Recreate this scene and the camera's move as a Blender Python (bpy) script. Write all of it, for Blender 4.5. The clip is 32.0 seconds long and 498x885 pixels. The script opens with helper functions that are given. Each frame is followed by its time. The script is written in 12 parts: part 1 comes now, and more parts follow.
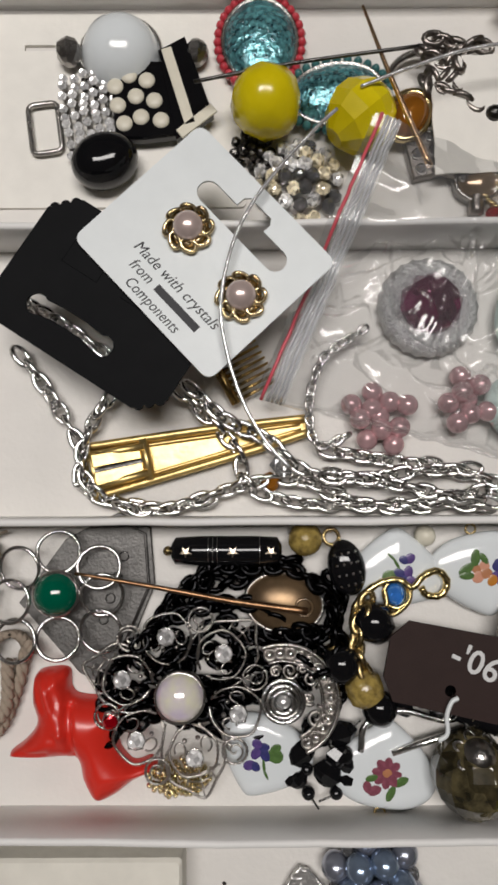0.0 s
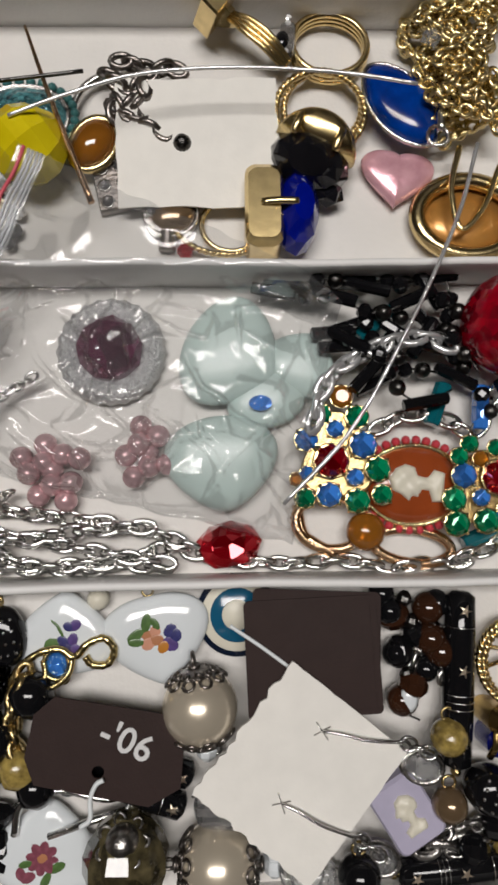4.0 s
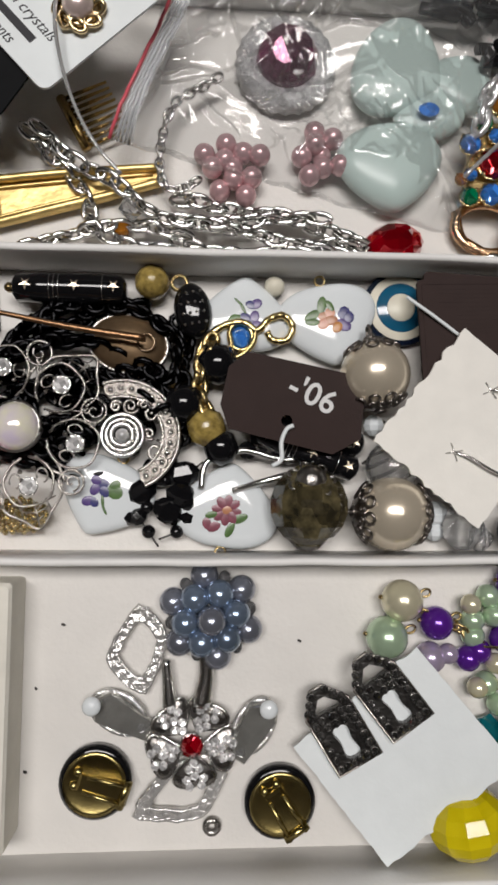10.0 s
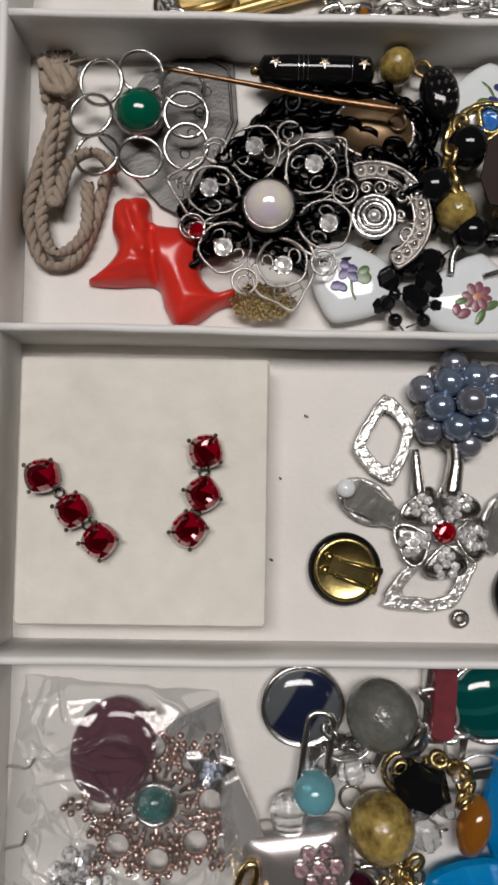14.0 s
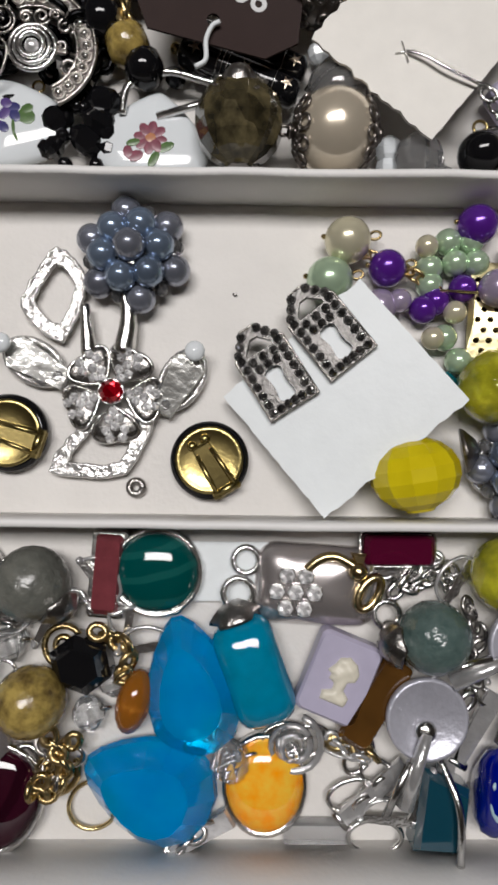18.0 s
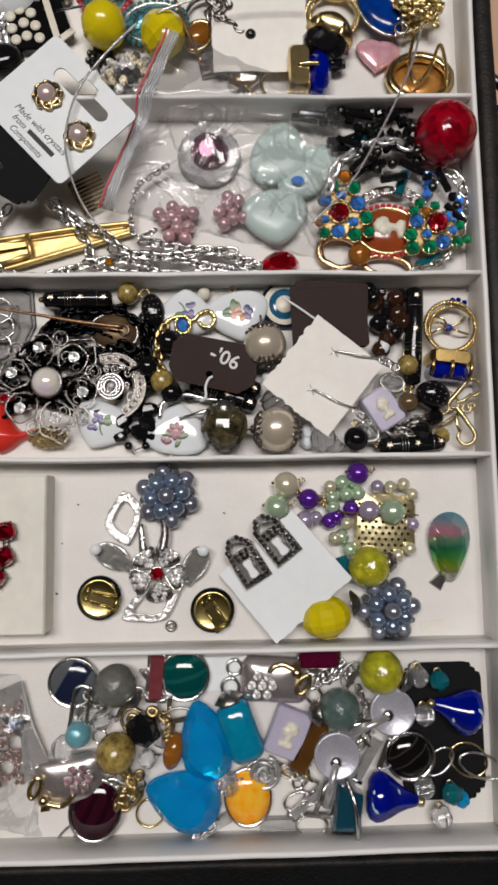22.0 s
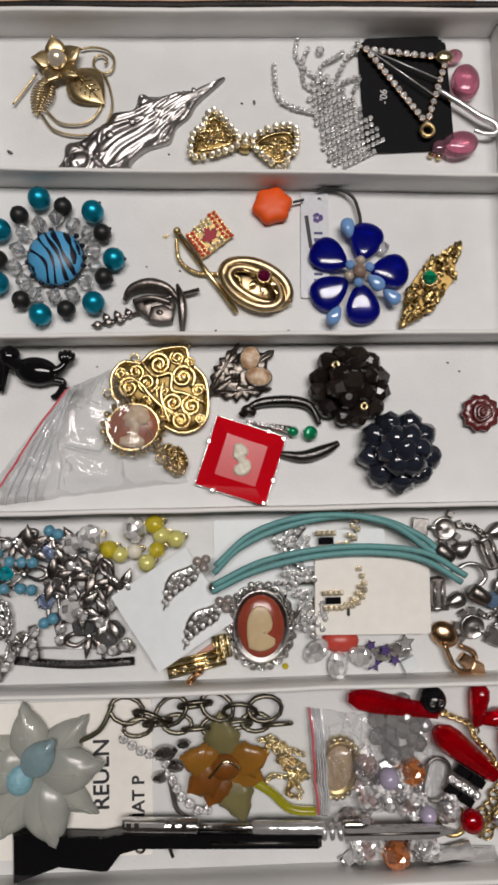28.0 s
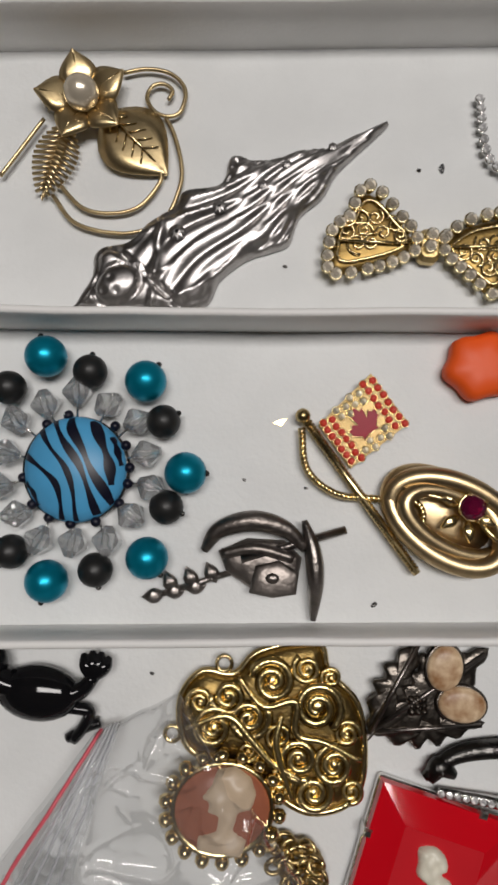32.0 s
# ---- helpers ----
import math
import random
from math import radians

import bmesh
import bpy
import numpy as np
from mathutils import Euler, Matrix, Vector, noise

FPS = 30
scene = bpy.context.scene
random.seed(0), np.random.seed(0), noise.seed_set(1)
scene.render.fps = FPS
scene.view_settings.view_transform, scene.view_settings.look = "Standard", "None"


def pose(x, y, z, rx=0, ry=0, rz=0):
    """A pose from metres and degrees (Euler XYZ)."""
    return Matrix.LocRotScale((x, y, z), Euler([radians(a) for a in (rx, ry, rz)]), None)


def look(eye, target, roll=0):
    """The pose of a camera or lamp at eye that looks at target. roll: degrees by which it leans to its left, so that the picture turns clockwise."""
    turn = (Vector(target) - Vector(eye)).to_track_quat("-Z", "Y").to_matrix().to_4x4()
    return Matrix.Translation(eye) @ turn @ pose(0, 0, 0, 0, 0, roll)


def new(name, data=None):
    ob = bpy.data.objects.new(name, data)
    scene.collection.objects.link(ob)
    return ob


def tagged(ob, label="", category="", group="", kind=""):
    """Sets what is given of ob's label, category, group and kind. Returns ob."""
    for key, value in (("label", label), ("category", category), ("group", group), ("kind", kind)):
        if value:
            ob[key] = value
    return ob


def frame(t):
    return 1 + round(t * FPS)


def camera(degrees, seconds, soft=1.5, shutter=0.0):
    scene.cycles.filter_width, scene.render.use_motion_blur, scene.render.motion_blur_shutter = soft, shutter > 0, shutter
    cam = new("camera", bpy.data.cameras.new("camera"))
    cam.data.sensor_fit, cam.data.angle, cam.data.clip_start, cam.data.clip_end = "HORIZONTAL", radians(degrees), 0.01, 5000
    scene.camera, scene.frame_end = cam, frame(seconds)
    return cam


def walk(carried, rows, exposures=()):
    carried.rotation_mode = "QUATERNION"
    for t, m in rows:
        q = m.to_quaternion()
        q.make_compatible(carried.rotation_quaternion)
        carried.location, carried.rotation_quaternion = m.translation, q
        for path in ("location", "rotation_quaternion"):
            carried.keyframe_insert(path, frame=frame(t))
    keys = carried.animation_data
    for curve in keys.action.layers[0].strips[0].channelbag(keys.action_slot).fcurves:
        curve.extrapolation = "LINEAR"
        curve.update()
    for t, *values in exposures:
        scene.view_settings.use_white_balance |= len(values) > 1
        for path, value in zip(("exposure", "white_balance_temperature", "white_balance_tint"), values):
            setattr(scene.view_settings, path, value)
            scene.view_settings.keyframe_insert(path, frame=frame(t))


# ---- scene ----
from mathutils import geometry

cam = camera(44.7, 32.0, soft=3.0)
METRES, EYE, TILT, LEAN, TURN = 0.92, 0.1479, -90.0, 0.0, 0.0
ROWS = [
    (0.0, 0.0, 0.0, 0.0, 0.02, 4.99, 0.25),
    (0.5, 0.0054, 0.0015, 0.0029, -0.11, 4.86, 0.07),
    (1.0, 0.0117, 0.0038, 0.0043, -0.32, 4.6, -0.14),
    (1.5, 0.0206, 0.0048, 0.0051, -0.44, 4.33, -0.11),
    (2.0, 0.0312, 0.006, 0.0079, -0.7, 4.27, 0.05),
    (2.5, 0.0451, 0.0062, 0.0124, -0.92, 4.41, 0.29),
    (3.0, 0.0596, 0.0065, 0.0153, -1.2, 4.53, 0.64),
    (3.5, 0.0691, 0.0082, 0.0149, -1.61, 4.49, 0.73),
    (4.0, 0.0768, 0.0085, 0.0149, -1.91, 4.51, 0.83),
    (4.5, 0.0858, 0.007, 0.0151, -2.15, 4.66, 1.02),
    (6.5, 0.1019, 0.0052, -0.014, -3.16, 4.41, 0.92),
    (7.0, 0.0982, 0.0057, -0.0276, -3.45, 4.26, 0.82),
    (7.5, 0.0916, 0.0062, -0.0394, -3.83, 3.98, 0.77),
    (8.0, 0.0867, 0.0056, -0.0483, -4.1, 3.94, 0.91),
    (8.5, 0.0762, 0.0042, -0.0533, -4.27, 4.0, 0.89),
    (9.0, 0.0577, 0.0042, -0.0575, -4.13, 3.97, 0.56),
    (9.5, 0.0439, 0.0054, -0.0599, -3.87, 3.96, 0.14),
    (10.0, 0.0298, 0.0049, -0.0614, -3.47, 3.91, -0.48),
    (10.5, 0.0163, 0.0043, -0.0669, -3.38, 3.82, -0.7),
    (11.0, 0.008, 0.0037, -0.0691, -3.47, 3.76, -0.72),
    (11.5, 0.0008, 0.0032, -0.0739, -3.06, 3.65, -0.77),
    (12.0, -0.0059, 0.0048, -0.0802, -2.67, 3.57, -0.78),
    (12.5, -0.0109, 0.0067, -0.088, -2.04, 3.4, -0.76),
    (13.0, -0.0176, 0.0077, -0.095, -1.43, 3.31, -0.84),
    (13.5, -0.0217, 0.0099, -0.1025, -0.84, 3.1, -0.79),
    (15.5, -0.0157, 0.0179, -0.1321, 0.12, 2.19, -0.87),
    (16.0, -0.0059, 0.0202, -0.1357, 0.19, 2.07, -0.81),
    (16.5, 0.0054, 0.0217, -0.1369, 0.15, 1.83, -0.67),
    (17.0, 0.0202, 0.0235, -0.137, 0.12, 1.65, -0.47),
    (17.5, 0.0386, 0.0241, -0.1391, 0.02, 1.63, -0.49),
    (18.0, 0.0549, 0.023, -0.1389, -0.49, 1.72, -0.67),
    (18.5, 0.0672, 0.022, -0.1357, -0.89, 1.72, -0.59),
    (19.0, 0.0782, 0.0204, -0.1347, -1.33, 1.73, 0.36),
    (19.5, 0.0846, 0.0068, -0.1284, -1.41, 2.18, 1.26),
    (20.0, 0.0792, -0.0209, -0.1163, -1.01, 3.49, 1.37),
    (20.5, 0.0736, -0.0483, -0.1093, -1.07, 4.29, 1.04),
    (21.0, 0.068, -0.0663, -0.1061, -0.97, 4.64, 0.67),
    (21.5, 0.0616, -0.0792, -0.1002, -1.11, 4.88, 0.68),
    (22.0, 0.0574, -0.087, -0.0949, -1.18, 5.21, 0.91),
    (22.5, 0.0558, -0.0961, -0.0873, -1.28, 5.57, 0.79),
    (23.0, 0.0492, -0.1011, -0.0838, -1.28, 5.65, 0.44),
    (23.5, 0.0303, -0.1034, -0.0815, -1.33, 5.42, -0.2),
    (24.0, -0.0022, -0.1017, -0.0823, -1.53, 5.24, -0.75),
    (24.5, -0.0404, -0.1019, -0.0818, -1.58, 5.06, -0.77),
    (25.0, -0.0788, -0.1035, -0.0783, -1.46, 5.13, -0.45),
    (25.5, -0.1117, -0.1054, -0.0689, -1.54, 5.28, 0.41),
    (26.0, -0.1373, -0.1061, -0.0647, -1.59, 5.13, 1.17),
    (26.5, -0.1635, -0.1056, -0.0624, -1.48, 4.84, 1.42),
    (28.5, -0.2332, -0.1033, -0.053, -1.76, 4.14, 1.32),
    (29.0, -0.2422, -0.0894, -0.0441, -1.87, 3.65, 1.21),
    (29.5, -0.2515, -0.0708, -0.0345, -1.72, 3.23, 1.26),
    (30.0, -0.2553, -0.0482, -0.0196, -1.4, 3.35, 1.6),
    (30.5, -0.2581, -0.029, -0.003, -0.94, 3.52, 1.53),
    (31.0, -0.259, -0.0127, 0.0145, -0.53, 3.84, 1.0),
    (31.5, -0.2572, 0.0035, 0.0268, -0.43, 4.12, 0.72),
    (32.0, -0.2564, 0.0152, 0.0407, 0.01, 4.11, 0.75),
]
walk(cam, [(t, pose(0, 0, EYE, TILT, LEAN, TURN) @ pose(METRES * x, METRES * y, METRES * z, 90 + pitch, roll, yaw)) for t, x, y, z, yaw, pitch, roll in ROWS], [(0, -0.1, 6500, 11), (4, -0.06, 6500, 11), (7.5, 0.12, 6450, 11), (9.5, 0.08, 6450, 11), (13, -0.04, 6500, 13), (17, 0.04, 6380, 11), (19.5, 0.17, 6320, 13), (22, 0.04, 6500, 13), (25.5, 0, 6600, 15), (29, -0.04, 6550, 12.5), (32, -0.14, 6500, 11.5)])

# ---- world and lamps ----
world = bpy.data.worlds.new("room_light")
world.use_nodes = True
world.node_tree.nodes["Background"].inputs[0].default_value = (0.9, 0.93, 1.0, 1)
world.node_tree.nodes["Background"].inputs[1].default_value = 0.04
scene.world = world


def area_lamp(name, x, y, z, w, d, watts, colour, tx, ty):
    lamp = bpy.data.lights.new(name, "AREA")
    lamp.shape, lamp.size, lamp.size_y, lamp.energy, lamp.color = "RECTANGLE", w, d, watts, colour
    ob = new(name, lamp)
    ob.matrix_world = look((x, y, z), (tx, ty, 0))
    return ob


area_lamp("ceiling_lamp", -0.05, 0.22, 1.25, 0.9, 0.28, 13.9, (1.0, 0.965, 0.925), -0.05, 0.0)

# ---- materials ----
def material(name, colour, rough=0.5, metal=0.0, var=0.12, scale=400.0, bump=0.0, bump_scale=900.0, trans=0.0, ior=1.45, coat=0.0, stain=0.08, sheen=0.0, rand=0.0, sss=0.0, colour2=None, mottle=1.0):
    """A surface with grain at two scales, slight stains, relief and a wandering gloss."""
    m = bpy.data.materials.new(name)
    m.use_nodes = True
    nt = m.node_tree
    N, Lk = nt.nodes, nt.links
    b = N["Principled BSDF"]
    tc = N.new("ShaderNodeTexCoord")
    fine, wide = N.new("ShaderNodeTexNoise"), N.new("ShaderNodeTexNoise")
    fine.inputs["Scale"].default_value, fine.inputs["Detail"].default_value = scale, 4
    wide.inputs["Scale"].default_value, wide.inputs["Detail"].default_value = scale / 11, 3
    for n in (fine, wide):
        Lk.new(tc.outputs["Object"], n.inputs["Vector"])
    mix = N.new("ShaderNodeMix")
    mix.data_type = "RGBA"
    c = Vector(colour)
    dark = colour2 if colour2 else tuple(c * (1 - var - stain))
    mix.inputs[6].default_value, mix.inputs[7].default_value = (*dark, 1), (*[min(1, v) for v in c * (1 + var * 0.5)], 1)
    ramp = N.new("ShaderNodeMath")
    ramp.operation = "MULTIPLY_ADD"
    Lk.new(fine.outputs["Fac"], ramp.inputs[0])
    ramp.inputs[1].default_value = 0.9 * mottle
    sub = N.new("ShaderNodeMath")
    sub.operation = "MULTIPLY_ADD"
    Lk.new(wide.outputs["Fac"], sub.inputs[0])
    sub.inputs[1].default_value, sub.inputs[2].default_value = 1.1, -0.45 * mottle
    Lk.new(sub.outputs[0], ramp.inputs[2])
    ramp.use_clamp = True
    Lk.new(ramp.outputs[0], mix.inputs[0])
    col = mix.outputs[2]
    if rand:
        info, hsv = N.new("ShaderNodeObjectInfo"), N.new("ShaderNodeHueSaturation")
        rng = N.new("ShaderNodeMapRange")
        rng.inputs[3].default_value, rng.inputs[4].default_value = 1 - rand, 1 + rand
        Lk.new(info.outputs["Random"], rng.inputs[0])
        Lk.new(rng.outputs[0], hsv.inputs["Value"])
        Lk.new(col, hsv.inputs["Color"])
        col = hsv.outputs[0]
    Lk.new(col, b.inputs["Base Color"])
    rr = N.new("ShaderNodeMapRange")
    rr.inputs[3].default_value, rr.inputs[4].default_value = max(0.02, rough * 0.75), min(1, rough * 1.25)
    Lk.new(wide.outputs["Fac"], rr.inputs[0])
    Lk.new(rr.outputs[0], b.inputs["Roughness"])
    b.inputs["Metallic"].default_value, b.inputs["IOR"].default_value = metal, ior
    b.inputs["Transmission Weight"].default_value, b.inputs["Coat Weight"].default_value = trans, coat
    if sss:
        b.inputs["Subsurface Weight"].default_value = sss
        b.inputs["Subsurface Radius"].default_value, b.inputs["Subsurface Scale"].default_value = (0.003, 0.003, 0.003), 1.0
    if bump:
        bn, bt = N.new("ShaderNodeBump"), N.new("ShaderNodeTexNoise")
        bt.inputs["Scale"].default_value, bt.inputs["Detail"].default_value = bump_scale, 3
        Lk.new(tc.outputs["Object"], bt.inputs["Vector"])
        Lk.new(bt.outputs["Fac"], bn.inputs["Height"])
        bn.inputs["Strength"].default_value, bn.inputs["Distance"].default_value = bump, 0.001
        Lk.new(bn.outputs[0], b.inputs["Normal"])
        Lk.new(bn.outputs[0], b.inputs["Coat Normal"])
    return m


def glass(name, colour, rough=0.03, depth=0.6, ior=1.5, rand=0.0):
    return material(name, colour, rough, 0, 0.1, 120, trans=depth, ior=ior, coat=0.3, rand=rand)


def metal(name, colour, rough=0.22, bump=0.15, bump_scale=1500, var=0.35, rand=0.0):
    return material(name, colour, rough, 1.0, var, 350, bump, bump_scale, stain=0.1, rand=rand)


def facets(m, cell, tilt, spread=0.5):
    """Breaks a stone's surface into flat cut facets, each with its own lean and painted brightness."""
    N, Lk = m.node_tree.nodes, m.node_tree.links
    b = N["Principled BSDF"]
    tc, v, geo = N.new("ShaderNodeTexCoord"), N.new("ShaderNodeTexVoronoi"), N.new("ShaderNodeNewGeometry")
    v.inputs["Scale"].default_value = cell
    Lk.new(tc.outputs["Object"], v.inputs["Vector"])
    sub, scl, add, nrm = [N.new("ShaderNodeVectorMath") for _ in range(4)]
    sub.operation, scl.operation, add.operation, nrm.operation = "SUBTRACT", "SCALE", "ADD", "NORMALIZE"
    sub.inputs[1].default_value, scl.inputs["Scale"].default_value = (0.5, 0.5, 0.5), tilt
    Lk.new(v.outputs["Color"], sub.inputs[0])
    Lk.new(sub.outputs[0], scl.inputs[0])
    Lk.new(geo.outputs["Normal"], add.inputs[0])
    Lk.new(scl.outputs[0], add.inputs[1])
    Lk.new(add.outputs[0], nrm.inputs[0])
    Lk.new(nrm.outputs[0], b.inputs["Normal"])
    Lk.new(nrm.outputs[0], b.inputs["Coat Normal"])
    # per-facet value puts reflections inside the stone into its colour
    sep, rng, hsv = N.new("ShaderNodeSeparateColor"), N.new("ShaderNodeMapRange"), N.new("ShaderNodeHueSaturation")
    Lk.new(v.outputs["Color"], sep.inputs[0])
    Lk.new(sep.outputs[2], rng.inputs[0])
    rng.inputs[3].default_value, rng.inputs[4].default_value = 1 - spread, 1 + spread
    Lk.new(rng.outputs[0], hsv.inputs["Value"])
    Lk.new(b.inputs["Base Color"].links[0].from_socket, hsv.inputs["Color"])
    Lk.new(hsv.outputs[0], b.inputs["Base Color"])
    return m


def foil(name, colour, cell=330.0, rand=0.3, shine=0.6, deep=0.0, tilt=0.9):
    """A foil-backed cut stone: deep colour, mirror-bright facets with painted inner reflections."""
    return facets(material(name, colour, 0.06, shine, 0.2, 500, coat=1.0, rand=rand, trans=deep), cell, tilt)


tray_white = material("tray_card", (0.71, 0.72, 0.715), 0.55, var=0.08, scale=70, bump=0.12, bump_scale=700, stain=0.06)
tray_cream = material("cream_tray_card", (0.76, 0.735, 0.70), 0.55, var=0.09, scale=70, bump=0.12, bump_scale=700, stain=0.06)
rim_white = material("tray_rim", (0.80, 0.79, 0.775), 0.5, var=0.05, scale=70, bump=0.1)
case_black = material("leatherette", (0.005, 0.006, 0.006), 0.55, var=0.3, scale=300, bump=0.35, bump_scale=900, ior=1.22)
case_worn = material("worn_leatherette", (0.006, 0.0065, 0.007), 0.5, var=0.3, scale=160, bump=0.35, bump_scale=900, ior=1.3, colour2=(0.03, 0.024, 0.02), mottle=1.6)
case_tan = material("tan_board", (0.42, 0.29, 0.18), 0.6, var=0.25, scale=90, bump=0.2)
table_wood = material("table_wood", (0.62, 0.40, 0.27), 0.45, var=0.2, scale=30, bump=0.1)
paper = material("paper_card", (0.87, 0.845, 0.79), 0.75, var=0.05, scale=200, bump=0.06, bump_scale=900)
paper_white = material("white_card", (0.79, 0.83, 0.84), 0.45, var=0.03, scale=200, bump=0.05)
paper_brown = material("brown_card", (0.036, 0.022, 0.020), 0.75, var=0.15, scale=200, bump=0.1, ior=1.3)
paper_black = material("black_card", (0.0085, 0.0088, 0.0098), 0.75, var=0.2, scale=200, bump=0.05, ior=1.2)
foam = material("cream_foam", (0.80, 0.77, 0.69), 0.85, var=0.08, scale=160, bump=0.15, bump_scale=500, stain=0.1, mottle=1.3)
ink = material("ink", (0.03, 0.03, 0.035), 0.6)
ink_white = material("white_ink", (0.72, 0.72, 0.72), 0.6)
silver = metal("silver", (0.78, 0.77, 0.75), 0.2)
steel = material("bright_steel", (0.80, 0.80, 0.80), 0.22, 0.72, 0.3, 350, 0.3, 350, stain=0.1)
old_silver = metal("old_silver", (0.46, 0.44, 0.42), 0.28, bump=0.18, var=0.6)
pewter = metal("pewter", (0.30, 0.27, 0.25), 0.32, bump=0.16, var=0.6)
gunmetal = metal("gunmetal", (0.10, 0.096, 0.092), 0.28, bump=0.2)
gold = metal("gold", (0.84, 0.66, 0.34), 0.2, bump=0.07, bump_scale=900)
gold_pale = metal("pale_gold", (0.82, 0.70, 0.42), 0.24, bump=0.08)
gold_old = metal("old_gold", (0.60, 0.45, 0.21), 0.28, bump=0.14, var=0.5)
rose_gold = metal("rose_gold", (0.75, 0.48, 0.28), 0.22)
black_metal = metal("black_metal", (0.014, 0.014, 0.015), 0.25)
black_glass = material("black_glass", (0.006, 0.006, 0.007), 0.08, coat=0.25, var=0.2, ior=1.38)
black_matte = material("black_matte", (0.012, 0.012, 0.012), 0.45, var=0.2)
white_china = material("white_china", (0.76, 0.80, 0.82), 0.1, coat=0.5, var=0.03, scale=80)
mint = material("mint_glass", (0.62, 0.76, 0.72), 0.3, coat=0.1, var=0.05, scale=60, trans=0.1)
pearl_white = material("white_pearl", (0.76, 0.67, 0.53), 0.24, metal=0.55, coat=0.5, var=0.06, scale=100)
pearl_pink = material("pink_pearl", (0.66, 0.42, 0.44), 0.25, metal=0.5, coat=0.4, var=0.08, scale=100)
pearl_mint = material("green_pearl", (0.50, 0.66, 0.46), 0.24, metal=0.5, coat=0.5, var=0.08, scale=100)
pearl_cream = material("cream_pearl", (0.74, 0.69, 0.50), 0.24, metal=0.5, coat=0.5, var=0.08, scale=100)
pearl_lilac = material("lilac_pearl", (0.50, 0.42, 0.58), 0.24, metal=0.5, coat=0.5, var=0.08, scale=100)
pearl_violet = material("violet_pearl", (0.115, 0.02, 0.32), 0.2, metal=0.4, coat=0.6, var=0.1, scale=100)
pearl_blue = material("blue_grey_pearl", (0.25, 0.33, 0.43), 0.2, metal=0.7, coat=0.5, var=0.3, scale=160, rand=0.2, colour2=(0.16, 0.20, 0.30))
lime = material("lime_glass", (0.68, 0.56, 0.01), 0.2, coat=0.2, var=0.2, scale=120, colour2=(0.50, 0.39, 0.0), mottle=1.5)
red_plastic = material("red_plastic", (0.66, 0.03, 0.018), 0.3, coat=0.2, var=0.1, scale=80)
orange_plastic = material("orange_plastic", (0.82, 0.10, 0.01), 0.5, var=0.06, scale=80)
coral = material("coral_bead", (0.55, 0.05, 0.07), 0.3, coat=0.3)
cherry = glass("cherry_glass", (0.60, 0.0, 0.008), depth=0.7)
ruby = foil("ruby_glass", (0.56, 0.0, 0.012), 300, 0.15, 0.7, 0.0)
wine = glass("wine_glass", (0.11, 0.004, 0.03), depth=0.3)
plum = foil("plum_glass", (0.16, 0.012, 0.07), 170, 0.1, 0.5, 0.0, 0.2)
emerald = foil("emerald_glass", (0.0, 0.32, 0.13), shine=0.45)
sapphire = foil("sapphire_glass", (0.06, 0.28, 0.92), shine=0.35)
cobalt = material("cobalt_glass", (0.0, 0.008, 0.34), 0.05, coat=1.0, var=0.3, scale=150, trans=0.2, colour2=(0.0, 0.003, 0.13))
# the mottled deeper blue puts the drops' dark refraction into the colour
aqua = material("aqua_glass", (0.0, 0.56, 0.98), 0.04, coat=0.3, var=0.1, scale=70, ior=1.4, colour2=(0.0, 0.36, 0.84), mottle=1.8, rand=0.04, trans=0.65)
bright_crystal = foil("bright_crystal", (0.92, 0.91, 0.90), 380, 0.15, 0.45, 0.1)
pearl_grey = material("grey_pearl", (0.46, 0.41, 0.38), 0.22, metal=0.55, coat=0.5, var=0.08, scale=100)
pale_lemon = material("pale_lemon_bead", (0.70, 0.66, 0.22), 0.25, metal=0.15, coat=0.4, var=0.1, scale=150)
lucite = material("white_lucite", (0.66, 0.66, 0.60), 0.28, trans=0.5, var=0.08, scale=90, coat=0.5, colour2=(0.46, 0.50, 0.46), ior=1.32, mottle=1.4)
teal = glass("teal_glass", (0.005, 0.16, 0.20), depth=0.35)
teal_stone = material("teal_stone", (0.0, 0.13, 0.12), 0.08, coat=0.5, var=0.5, scale=90, colour2=(0.0, 0.06, 0.06))
champagne = foil("champagne_strass", (0.94, 0.82, 0.60), 1100, 0.35, 0.3, 0.0)
strass = foil("clear_strass", (0.95, 0.94, 0.94), 1100, 0.3, 0.3, 0.0)
pearl_rose = material("rose_pearl", (0.72, 0.58, 0.54), 0.24, metal=0.5, coat=0.5, var=0.05, scale=100)
clear = glass("clear_crystal", (0.93, 0.94, 0.95), depth=0.9, ior=1.55)
smoke = glass("smoky_crystal", (0.30, 0.30, 0.31), depth=0.8)
amber = glass("amber_glass", (0.45, 0.17, 0.02), depth=0.5)
orange_glass = glass("orange_glass", (0.80, 0.22, 0.05), depth=0.6)
pink_glass = glass("pink_glass", (0.90, 0.55, 0.62), depth=0.5)
rose_glass = glass("rose_glass", (0.92, 0.42, 0.56), depth=0.85)
yellow_glass = glass("yellow_glass", (0.68, 0.60, 0.02), depth=0.35)
lemon_glass = glass("lemon_glass", (0.74, 0.62, 0.04), depth=0.4)
olive_glass = facets(material("olive_marbled", (0.016, 0.014, 0.008), 0.1, coat=0.6, var=0.5, scale=380, colour2=(0.11, 0.09, 0.045), mottle=2.6), 240, 0.10, 0.5)
lilac_enamel = material("lilac_enamel", (0.46, 0.43, 0.56), 0.4, coat=0.1, var=0.06)
